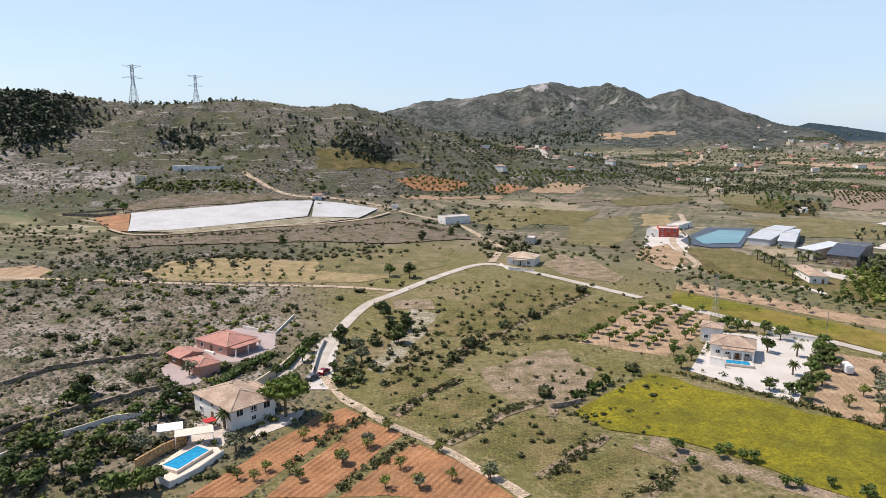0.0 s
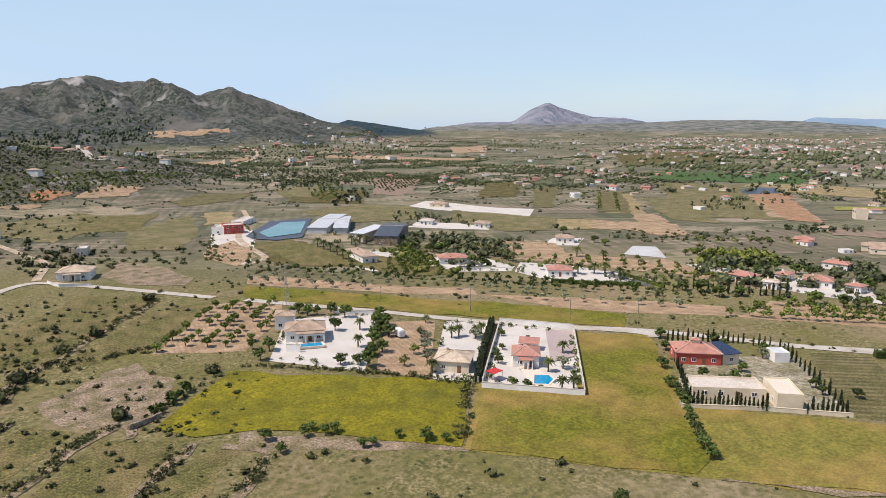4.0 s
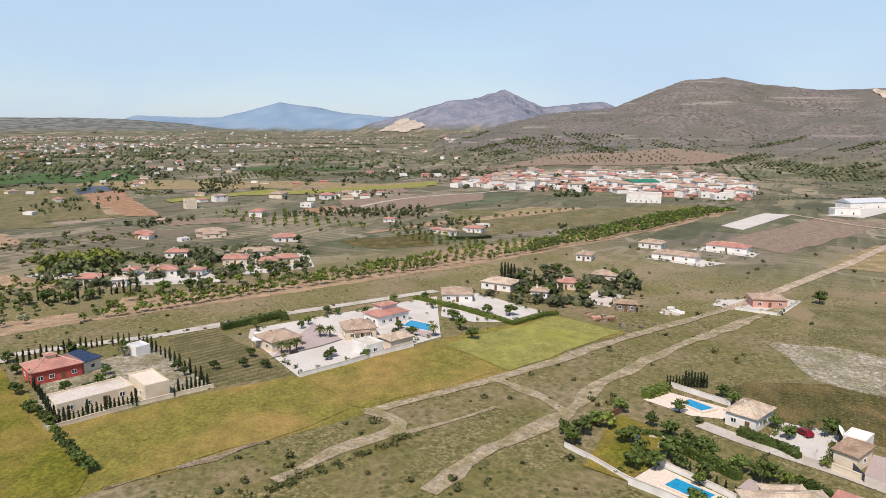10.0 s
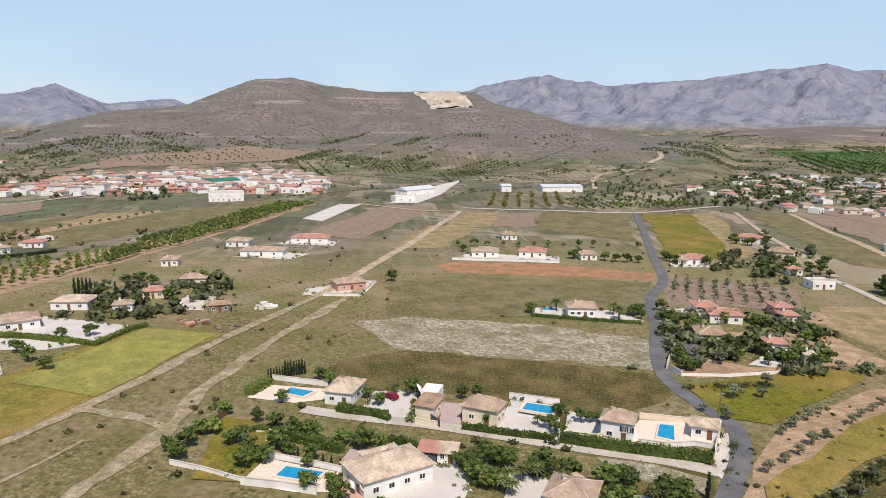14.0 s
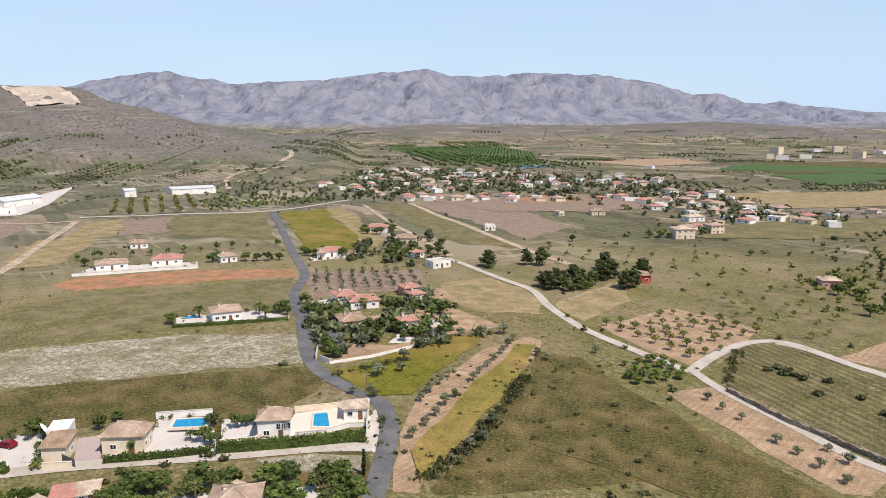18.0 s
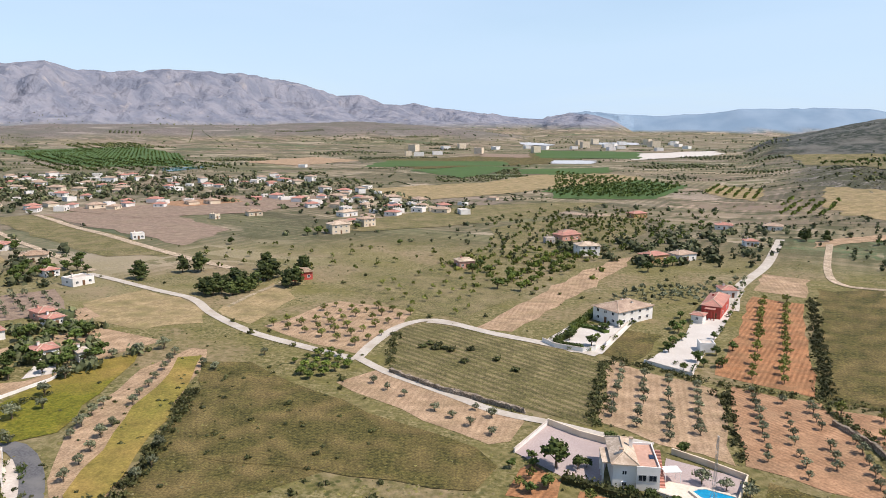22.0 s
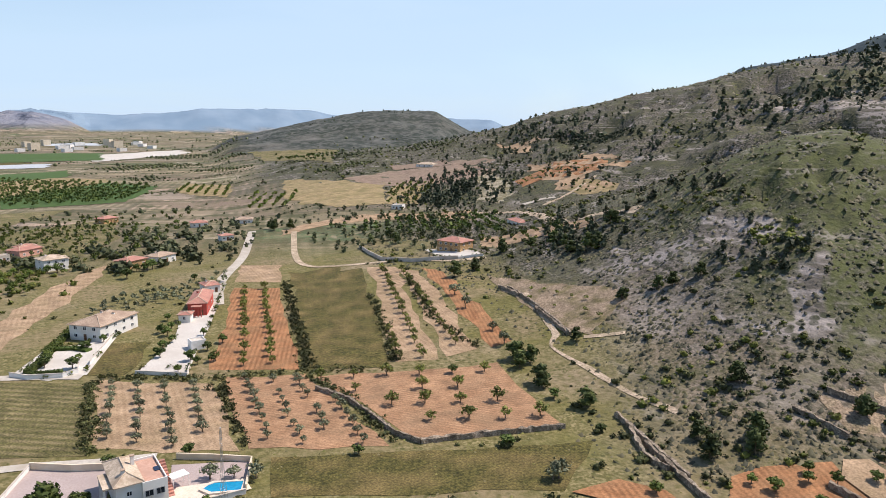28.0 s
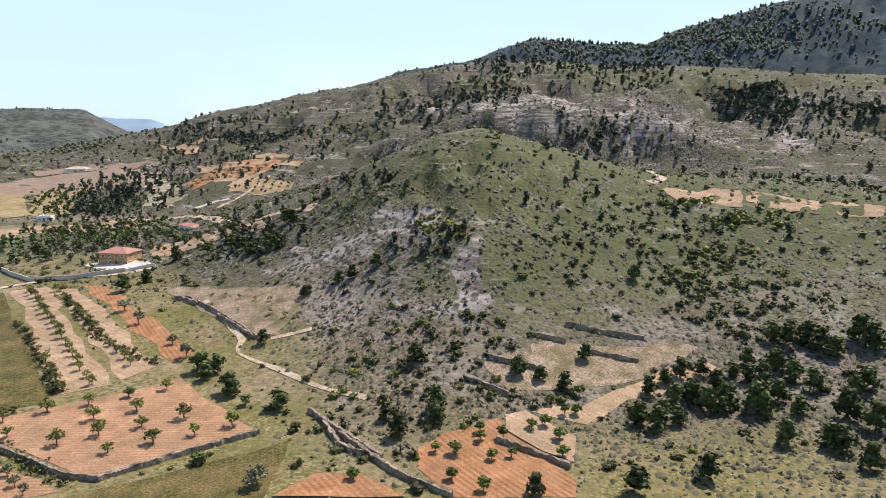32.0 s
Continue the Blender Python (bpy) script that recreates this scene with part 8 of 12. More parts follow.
grove("garden", [(212.3, 76.6), (212.8, 61.9), (217.3, 60.8), (231.0, 57.9), (230.0, 54.2), (222.0, 41.1), (206.6, 30.9), (213.8, 30.8), (247.1, 37.3), (230.2, 44.4), (183.9, 46.5), (186.5, 45.8), (186.8, 36.3), (196.7, 34.4), (206.3, 25.5), (251.8, 26.2), (240.2, 22.5)], 3.2, "trees of the villa gardens", 1.1)
grove("garden", [(175.2, 133.5), (166.4, 124.5), (152.7, 115.2), (143.0, 105.1), (135.6, 95.2), (131.6, 91.5), (128.1, 87.8), (124.7, 84.3), (122.7, 81.9), (119.7, 78.7), (117.7, 75.9), (138.0, 98.2), (141.2, 101.9)], 3.2, "row of round bushes along the meadow", 1.3)
for line, n in (([(136.7, 93.8), (148.6, 82.8)], 18), ([(154.6, 76.5), (162.6, 71.6)], 9), ([(159.8, 116.3), (138.0, 95.7)], 10), ([(174.0, 129.8), (191.3, 115.7)], 16), ([(195.6, 106.6), (163.3, 72.1)], 15), ([(192.0, 112.8), (196.2, 110.0)], 4)):
    for k in range(n):
        u = k / (n - 1)
        tree("cypress", line[0][0] + (line[1][0] - line[0][0]) * u, line[0][1] + (line[1][1] - line[0][1]) * u, random.uniform(2.6, 4.6), 1.2, "", "cypress rows of the red villa")
grove("garden", [(159.9, 98.2), (159.9, 94.5), (154.6, 97.5), (155.1, 104.3), (183.9, 117.4), (184.9, 121.3), (167.2, 100.8), (188.1, 107.4), (171.8, 83.6), (168.6, 80.3), (173.5, 74.4), (184.4, 68.4), (176.2, 67.5), (175.8, 61.2)], 3.4, "shrubs of the red villa", 1.2)
grove("garden", [(48.1, 132.7), (48.6, 125.7), (55.6, 130.1), (58.2, 132.2), (59.7, 128.6), (61.6, 128.0), (71.6, 118.6), (75.8, 114.5), (79.1, 111.6), (63.4, 118.8), (65.3, 118.2), (89.8, 74.4)], 2.8, "bushes along the earth bank", 1.2)


def caravan(x, y, turn):
    ob = thing("caravan", x, y, None, turn, label="white touring caravan parked on bare earth", category="caravan")
    bm = boxed(-2.3, -1.05, 0.5, 2.3, 1.05, 2.6)
    bmesh.ops.bevel(bm, geom=bm.edges[:], offset=0.25, segments=2, affect="EDGES")
    body = part("body", bm, MAT["carwhite"], ob)
    part("window", boxed(-0.8, -1.08, 1.5, 0.8, -1.052, 2.1), MAT["glass"], body)
    for s in (-1, 1):
        bm = bmesh.new()
        tube(bm, (0, s * 0.8, 0.3), (0, s * 1.0, 0.3), 0.32, 0.32, 12)
        part("wheel", bm, MAT["tyre"], ob)
    part("drawbar", boxed(2.3, -0.1, 0.4, 3.4, 0.1, 0.55), MAT["steel"], ob)


caravan(*(108.9, 179.1), 80)
lattice_tower(*(95.7, 236.1), 15, 20, "slim steel lattice power mast by the lane", True, 0.6)
for x, y in [(229.9, 77.1), (177.1, 143.9), (162.3, 159.5), (120.1, 209.9), (145.9, 191.8), (267.5, 37.9), (273.4, 30.6)]:
    pole(x, y, 9.0)

# ---- beyond the lane: the tile-roofed villas ----
for edge, d, tile, wall in (([(183.3, 264.9), (195.6, 259.1)], 9, "tile_red", "white"), ([(206.0, 216.3), (214.0, 209.8)], 9, "tile_red", "white"), ([(264.5, 170.9), (265.2, 159.5)], 8, "tile_red", "white"),
                            ([(279.3, 157.3), (279.9, 152.3)], 7, "tile_red", "white"), ([(277.8, 144.2), (282.3, 135.0)], 9, "tile_red", "white"), ([(307.1, 125.0), (309.6, 114.5)], 9, "tile_red", "cream"),
                            ([(304.1, 106.9), (305.6, 99.1)], 8, "tile_red", "pink"), ([(312.6, 101.4), (317.3, 91.9)], 8, "tile_red", "cream"), ([(327.8, 125.8), (332.9, 106.7)], 8, "tile_buff", "white"),
                            ([(320.0, 158.6), (321.9, 148.3)], 8, "tile_red", "white"), ([(376, 203), (380, 194)], 9, "tile_red", "ochre"), ([(384, 171), (391, 156)], 9, "tile_buff", "cream"),
                            ([(269.8, 277.8), (276.8, 271.2)], 8, "tile_buff", "white"), ([(269, 351), (276, 344)], 8, "tile_buff", "white"), ([(246, 379), (252, 373)], 8, "paving", "white"),
                            ([(372.0, 121.1), (377.8, 109.8)], 9, "tile_red", "white"), ([(282.2, 129.9), (282.2, 124.3)], 5, "tile_red", "white"), ([(261.7, 152.3), (263.8, 147.2)], 4, "paving", "white")):
    house(edge, d, 2.8, "white villa with a tiled roof among gardens" if wall == "white" else "cream villa with a tiled roof among gardens", wall=wall, tile=tile, front=3, sides=1, group="villas beyond the lane")
for outline, m in (([(178.7, 267.0), (189.0, 282.0), (211.4, 264.8), (208.8, 241.0), (199.6, 233.9), (180.9, 246.6)], "gravel"), ([(200.5, 231.8), (218.7, 248.8), (233.6, 223.7), (238.0, 186.7), (224.5, 184.9), (201.6, 208.3)], "gravel"), ([(227.3, 202.1), (239.7, 209.7), (235.4, 181.8), (226.6, 180.8)], "asphalt"),
                   ([(265.4, 152.4), (295.3, 153.9), (294.9, 118.6), (273.8, 112.7), (266.3, 133.3)], "gravel"), ([(293.8, 121.0), (339.7, 130.5), (343.6, 95.2), (307.9, 82.5), (287.9, 105.0)], "gravel"), ([(274.6, 234.4), (297.0, 247.4), (305.4, 238.8), (284.7, 215.8)], "liner"),
                   ([(280.2, 202.2), (298.1, 187.4), (280.4, 176.4), (272.8, 187.3)], "gravel"), ([(234, 374), (251, 390), (288, 358), (270, 337)], "gravel"), ([(293, 467), (325, 490), (343, 419), (360, 395), (331, 368), (295, 435)], "gravel"),
                   ([(258.1, 276.6), (280, 291), (295, 281), (272.8, 264.3)], "gravel"), ([(254.2, 205.7), (283.3, 218.3), (268.8, 176.8), (258.5, 174.5)], "earth_pale"), ([(222.2, 256.2), (247.1, 265.2), (272.4, 216.7), (249.9, 199.1)], "earth_pale")):
    plot(outline, m, "pale gravel yard among the villas")
wall_line([(183.6, 250.1), (195.8, 242.5), (201.6, 234.6)], 1.2, "white", "white wall before the villa")
hedge([(199.8, 207.9), (210.3, 195.9), (225.6, 182.8)], 1.6, 1.6, "hedge")
hedge([(184.9, 251.9), (198.3, 242.2)], 1.4, 1.4, "hedge")
hedge([(234.5, 200.6), (229.8, 174.6)], 1.4, 1.2, "bright")
for x, y in [(219.9, 212.3), (226.4, 209.0), (231.2, 207.1), (228.0, 196.0), (220.4, 275.7), (217.3, 266.6), (216.3, 260.0), (216.1, 254.5), (215.3, 250.2), (217.6, 281.7), (254.4, 229.2), (250.6, 243.2), (277, 378), (251, 389)]:
    palm(x, y, 5.5, "palms of the villa gardens")
for k, (x, y) in enumerate([(239.1, 167.7), (238.1, 165.0), (237.8, 163.4), (239.1, 161.0), (239.9, 159.3), (243.3, 155.1), (244.6, 152.6), (245.7, 150.5), (247.6, 149.0), (250.2, 145.9), (251.9, 144.6), (252.9, 142.5), (253.8, 140.3), (255.7, 138.6), (263.7, 156.9)]):
    tree("cypress", x, y, random.uniform(3.5, 7.0), 1.2, "", "cypresses beyond the lane")
grove("garden", [(198.1, 294.9), (203.5, 293.2), (208.0, 293.6), (200.0, 313.5), (212.9, 335.1), (195.8, 255.9), (195.5, 248.7), (297, 300), (287.3, 266.1), (284.8, 256.1), (283.8, 167.5), (297.3, 180.4), (292.7, 171.2), (280.7, 182.9), (326.3, 153.5), (330.7, 152.3), (291.4, 125.6), (286.7, 112.6), (287.9, 105.0), (293.8, 99.2), (336.8, 135.6), (296.4, 151.4), (253.5, 126.9), (257.4, 118.4), (236.1, 162.3), (235.3, 153.6), (232.9, 168.4), (242.6, 150.0), (374.0, 108.7), (298.0, 158.4), (298.6, 168.2), (316.2, 133.3)], 5.0, "garden trees beyond the lane", 1.25)
grove("bright", [(298.9, 215.6), (304.5, 212.4), (304.6, 205.3), (310.1, 202.0), (309.6, 194.7), (318.1, 192.9), (296.5, 203.4), (271.8, 111.8), (273.1, 104.6), (278.4, 99.0), (279.8, 91.9), (264.9, 114.1), (289.5, 90.0)], 4.0, "bright trees beyond the lane", 1.2)

# ---- the cluster at the end of the meadow ----
plot([(256.2, -30.5), (275.6, -39.1), (272.6, -50.6), (250.1, -40.8)], "paving", "pale concrete court")
for edge, d, tile, wall, words in (([(273.6, 6.1), (267.9, -5.2)], 9, "tile_pale", "white", "white villa with a pale hip roof"), ([(249.4, 19.7), (250.5, 8.8)], 10, "tile_buff", "white", "white villa with a buff roof among lawns"),
                                   ([(275.8, -23.6), (274.3, -30.9)], 8, "tile_red", "cream", "cream house with a red tiled roof"), ([(293.6, -39.7), (290.2, -49.0)], 8, "tile_buff", "cream", "cream house with a buff roof"),
                                   ([(258.9, -12.6), (257.5, -18.7)], 6, "tile_buff", "white", "low white outbuilding with a buff roof"), ([(245.5, -41.9), (244.1, -48.8)], 5, "tile_brown", "stone", "brown weathered shed with a tiled roof")):
    house(edge, d, 2.8, words, wall=wall, tile=tile, front=3, sides=1)
plot([(230.2, 18.7), (244.0, 19.4), (265.8, 8.5), (238.7, -17.0), (224.9, -7.3), (223.6, 7.3)], "gravel", "white gravel garden with lawns")
hedge([(244.0, 19.4), (235.9, 7.4), (221.4, -5.6), (234.2, -15.8), (236.9, -21.0)], 1.3, 1.8, "bright", "bright green hedge round the garden")
hedge([(253.4, 30.6), (242.8, 15.6), (227.2, 0.6)], 1.4, 1.8, "bright", "bright green hedge round the garden")
grove("garden", [(258.6, -8.2), (271.9, -12.6), (266.7, -14.0), (264.1, -19.3), (299.1, -29.8), (308.3, -26.5), (299.8, -20.4), (271.6, -32.5), (257.9, -32.6), (286.8, -10.6), (267.9, -20.6), (286.8, -56.1), (295.8, -48.9), (214.8, 11.3), (204.9, 7.2), (224.7, 14.3), (232.7, -4.6), (233.4, 3.0)], 4.8, "garden trees of the cluster", 1.2)
for x, y in [(293.8, -1.9), (293.2, -3.3), (292.5, -4.6), (290.9, -5.9), (290.3, -7.2), (280.0, -15.0)]:
    tree("cypress", x, y, 7.0, 1.2, "", "cypresses of the cluster")


def scrap_heap(x, y, n, label, mats, seed):
    r = random.Random(seed)
    ob = thing("scrap_heap", x, y, label=label, category="scrap")
    for k in range(n):
        px, py, s = r.uniform(-5, 5), r.uniform(-4, 4), r.uniform(0.5, 1.7)
        bm = boxed(-s, -s * 0.5, 0, s, s * 0.5, s * r.uniform(0.4, 0.9))
        bm.transform(pose(px, py, -0.05, r.uniform(-9, 9), r.uniform(-9, 9), r.uniform(0, 180)))
        part("scrap_piece", bm, MAT[r.choice(mats)], ob)


scrap_heap(*(235.3, -35.0), 18, "heap of rusty machinery and scrap", ("wood", "tile_brown", "stone", "pink"), 3)
scrap_heap(*(248.2, -60.5), 14, "heap of white building blocks", ("white", "paving"), 4)
scrap_heap(*(224.2, -42.8), 4, "dark steel container and drums", ("darkmetal", "stone"), 5)

# ---- houses by the straight track and the far lane ----
plot([(257.7, -78.8), (243.0, -97.3), (263.5, -112.6), (272.4, -104.1), (266.7, -94.6), (266.1, -82.5)], "gravel", "pale dusty yard by the track")
house([(254.8, -92.1), (254.0, -103.7)], 8, 3.0, "low terracotta house with a pale yard wall", wall="pink", tile="tile_buff", front=3, sides=1)
wall_line([(251.9, -85.1), (243.6, -96.4), (261.2, -110.6)], 1.1, "white", "white yard wall by the track")
house([(181.4, -146.7), (176.3, -154.5)], 8, 3.2, "white bungalow with a buff tiled roof", tile="tile_buff", front=4, sides=1)
plot([(188.3, -137.3), (197.0, -144.7), (181.7, -165.5), (166.2, -166.3), (163.6, -161.3)], "gravel", "pale paved garden of the bungalow")
pool([(192.3, -143.7), (195.1, -146.7), (192.3, -150.3), (189.5, -147.4)], "small pale blue pool behind the bungalow")
hedge([(188.6, -136.8), (174.9, -149.8), (163.6, -162.6)], 1.0, 1.4)
grove("garden", [(172.2, -167.0), (167.6, -166.5), (191.6, -138.9), (186.8, -152.2)], 4.0, "trees of the bungalow", 1.2)
for x, y in [(189.3, -147.7), (176.4, -162.1), (171.1, -159.8)]:
    palm(x, y, 5.0)
dish(*(193.4, -140.2), None, 2.2, 160)
for edge, d, tile, words in (([(292.0, -175.1), (285.5, -186.4)], 9, "tile_buff", "white house in a walled yard"), ([(282.4, -196.3), (274.1, -206.3)], 9, "tile_red", "white house with a red roof in a walled yard"), ([(261.6, -218.2), (258.2, -225.1)], 8, "tile_buff", "white house standing behind trees"),
                             ([(328.9, -216.8), (324.6, -224.2)], 8, "tile_brown", "white field house with a brown roof"), ([(233.1, -254.8), (225.3, -263.8)], 9, "tile_red", "white house with a red roof and garden"), ([(261, -330), (255, -341)], 9, "tile_red", "white house inside a round hedge"),
                             ([(169.9, -260.0), (165.7, -268.0)], 8, "paving", "white flat-roofed house beside an orchard"), ([(193.0, -277.3), (190.0, -282.6)], 6, "tile_red", "small white house with a red roof"),
                             ([(375.1, -74.4), (369.3, -84.8)], 9, "tile_buff", "white house on the plain"), ([(344.9, -74.9), (333.8, -92.8)], 8, "tile_buff", "long white house with a pale yard"), ([(370.8, -108.0), (359.7, -124.9)], 9, "tile_red", "white house with a red roof"),
                             ([(335.4, -37.5), (333.2, -44.4)], 8, "tile_buff", "white house by the orchard band"), ([(405, 28), (406, 24)], 8, "tile_buff", "white house behind a dark hedge"), ([(419, 19), (416, 10)], 8, "tile_red", "white house behind a dark hedge")):
    house(edge, d, 2.8, words, tile=tile, roof="flat" if tile == "paving" else "hip", front=3, sides=1, group="houses on the plain")
for outline in ([(289.1, -162.4), (301.8, -179.3), (273.4, -214.4), (262.8, -206.2)], [(343.6, -70.6), (351.9, -89.2), (334.5, -107.2), (325.7, -93.2)], [(370.7, -100.2), (381.8, -112.9), (362.1, -132.3), (349.7, -124.5)], [(459, -142), (534, -196), (525, -212), (444, -151)], [(521, -234), (605, -302), (708, -412), (561, -303), (509, -254)], [(230.7, -243.2), (241.0, -257.6), (228.1, -270.0), (221.3, -260.3)]):
    plot(outline, "gravel", "pale bare yard on the plain")
wall_line([(289.1, -162.4), (274.7, -185.1), (260.6, -204.5)], 1.2, "white", "white yard wall on the plain")
hedge([(390.8, 27.6), (393.9, 13.6), (399.9, 3.9)], 1.5, 2, "cypress")
grove("garden", [(307.0, -179.0), (266.6, -217.7), (268.8, -223.1), (255.5, -227.7), (251.2, -230.9), (247.8, -235.0), (244.5, -239.0), (242.3, -255.1), (237.3, -255.6), (225.5, -263.3), (266, -329), (259, -325), (251, -327), (251, -339), (205.5, -274.9), (207.7, -283.6), (201.1, -282.6), (206.7, -298.3), (196.2, -303.7), (198.7, -311.6), (197.0, -265.7), (196.4, -295.8), (260.3, -117.6)], 4.8, "garden trees on the plain", 1.25)
house([(544, -404), (529, -440)], 22, 5.0, "long white warehouse with a red band", roof="gable", tile="roofmetal", front=0, sides=0, chimneys=0, rise=1.5, category="warehouse")
house([(557, -366), (554, -375)], 12, 5.5, "small blue-white metal warehouse", roof="gable", tile="roofmetal", front=1, sides=0, chimneys=0, category="warehouse")
house([(594, -106), (588, -133)], 25, 6.5, "modern white warehouse with a dark lower storey", roof="flat", tile="paving", front=6, sides=0, chimneys=0, category="warehouse")
house([(703, -131), (710, -158)], 22, 8.0, "hall with a bright green metal roof", roof="gable", tile="green_sheet", front=0, sides=0, chimneys=0, rise=2.0, category="warehouse")
house([(565, -271), (577, -306)], 15, 5.0, "white industrial sheds at the foot of the hill", roof="gable", tile="roofmetal", front=2, sides=0, chimneys=0, category="warehouse")
house([(526, -242), (526, -260)], 10, 4.0, "low white shed with a flat roof", roof="flat", tile="paving", front=2, sides=0, chimneys=0, category="shed")

# ---- the gardens in the foreground ----
plot([(162.5, -35.2), (167.9, -42.6), (157.9, -55.3), (152.8, -51.0), (154.0, -44.2)], "deck", "cream pool terrace of the corner villa")
plot([(140.3, -55.7), (150.3, -61.9), (151.4, -67.7), (146.5, -73.0), (132.2, -64.5), (135.4, -60.4)], "gravel", "white gravel front garden")
house([(150.4, -50.5), (145.9, -55.4), (151.2, -62.5)], 9, 3.1, "white villa with a pale tiled hip roof", tile="tile_pale", front=2, sides=2, rise=1.7)
pool([(160.2, -43.7), (162.7, -46.0), (157.6, -50.3), (155.7, -46.9)], "blue swimming pool on a cream terrace", lift=0.2)
wall_line([(171.7, -43.9), (166.2, -49.3), (160.7, -54.9)], 1.3, "white", "white wall behind the pool")
hedge([(146.6, -52.6), (141.8, -56.3), (134.6, -60.0)], 1.3, 1.6, "hedge")
hedge([(163.7, -36.0), (169.0, -42.2)], 2.0, 3.0, "bright", "overgrown green hedge at the corner", 0.2)
for k in range(14):
    u = k / 13
    a, b = (172.1, -43.0), (172.0, -52.6)
    tree("cypress", a[0] + (b[0] - a[0]) * u, a[1] + (b[1] - a[1]) * u, random.uniform(2.8, 4.6), 1.2, "", "cypress row behind the pool")
grove("shade", [(148.6, -60.5), (144.4, -61.9), (146.2, -71.3), (161.1, -55.8), (155.9, -42.0)], 3.8, "garden trees", 1.1)
car(*(146.0, -65.5), 20, "carred", "small dark red car in a gravel garden")
# utility building and paved court
plot([(141.4, -56.0), (153.2, -63.0), (145.4, -71.8), (130.2, -63.8)], "gravel", "white gravel garden")
plot([(126.5, -67.7), (137.9, -75.6), (135.3, -78.9), (123.0, -71.3)], "pinkgravel", "grey-pink paved court with a gate")
plot([(125.0, -72.6), (127.1, -85.6), (132.2, -90.7), (123.1, -98.1), (108.9, -87.2)], "gravel", "white gravel garden with a raised pool")
plot([(108.4, -87.6), (120.1, -98.1), (113.1, -103.0), (102.9, -93.5)], "gravel", "gravel garden with shrubs")
plot([(102.9, -98.4), (108.7, -109.1), (102.8, -116.5), (98.1, -122.2), (91.5, -115.0), (94.4, -110.7), (97.7, -103.4)], "deck", "cream paved pool terrace")
plot([(85.1, -104.2), (95.3, -119.8), (94.1, -122.1), (83.5, -108.8), (81.7, -103.7)], "paving", "pale concrete apron beside the lane")
house([(133.4, -65.7), (130.0, -68.5)], 6, 3.0, "low outbuilding with a brown tiled roof", roof="shed", wall="cream", tile="tile_brown", front=0, sides=1, chimneys=0, category="outbuilding", rise=0.7)
house([(138.1, -69.5), (135.3, -72.5)], 5, 3.6, "small white flat-roofed outbuilding", roof="flat", tile="canvas", front=0, sides=0, chimneys=0, category="outbuilding")
wall_line([(130.7, -64.3), (126.5, -67.7)], 1.4, "cream", "cream wall beside the gate")
ob = thing("gate", *(126.1, -68.1), label="dark blue sliding metal gate", category="gate")
part("frame", boxed(0, -0.06, 0.1, 5.0, 0.06, 0.25), MAT["darkmetal"], ob)
for k in range(17):
    part("bar", boxed(0.1 + k * 0.3, -0.03, 0.252, 0.28 + k * 0.3, 0.03, 1.7), MAT["darkmetal"], ob)
house([(126.9, -74.1), (120.4, -78.8), (122.5, -83.8)], 9, 3.6, "cream villa with a terracotta base and a buff hip roof", wall="cream", tile="tile_buff", front=2, sides=2, rise=1.9)
pool([(124.0, -88.1), (126.6, -91.2), (121.4, -95.8), (118.6, -92.2)], "raised blue swimming pool with white walls", lift=0.7)
house([(105.6, -95.1), (100.6, -99.2), (101.6, -103.9)], 9, 4.2, "white villa with a buff hip roof and a glazed bay", tile="tile_buff", front=2, sides=2, rise=1.8, extra=lambda ob, w, d, h, z: [window(ob, side_pose("f", w, d, 0.35 + k * 0.28, h - 2.0), 1.2, 1.4) for k in range(3)])
pool([(100.2, -105.8), (104.5, -110.9), (102.5, -113.0), (97.1, -107.6)], "pool under a grey-blue slatted cover")
house([(97.1, -112.3), (93.2, -115.5)], 5, 2.6, "small garden pavilion with a pale tiled roof", tile="tile_pale", front=2, sides=0, chimneys=0, category="pavilion")
wall_line([(109.9, -88.8), (105.0, -93.8), (105.3, -96.0)], 1.5, "cream", "cream garden wall")
wall_line([(100.3, -100.5), (95.9, -105.0), (94.0, -110.2), (91.1, -112.6)], 1.0, "white", "curved white terrace wall")
wall_line([(132.6, -90.4), (123.6, -98.5)], 1.6, "white", "white wall behind the raised pool")
wall_line([(109.2, -109.5), (102.8, -116.5), (98.5, -122.7)], 1.4, "cream", "cream wall behind the pool terrace")
wall_line([(89.2, -110.5), (97.7, -122.1)], 1.6, "white", "white wall beside the lane")
hedge([(108.3, -86.7), (97.6, -96.5), (87.1, -107.2)], 2.3, 1.7)
hedge([(123.3, -72.1), (115.9, -79.1), (109.4, -86.1)], 1.4, 1.3)
hedge([(144.9, -51.5), (139.6, -56.9), (136.7, -60.6)], 1.4, 1.8)
grove("shade", [(149.5, -57.8), (143.6, -61.0), (146.3, -71.0), (166.1, -54.6), (138.8, -85.3), (122.7, -78.3), (114.6, -88.8), (112.1, -88.7), (118.7, -94.5), (111.8, -100.1), (113.6, -96.7), (112.8, -98.5), (138.1, -80.6)], 3.2, "garden trees of the villas", 1.15)
for x, y in [(148.5, -68.0), (145.4, -69.5), (144.0, -71.7), (117.2, -87.4)]:
    palm(x, y, 2.6)
dish(*(142.5, -71.8), None, 2.6, 150)
dish(*(140.5, -75.0), None, 2.6, 150)
# villa with the pale mottled roof
plot([(122.4, -24.6), (129.6, -31.2), (117.3, -42.0), (111.2, -38.5), (114.5, -32.3)], "deck", "pale paved pool terrace with white walls")
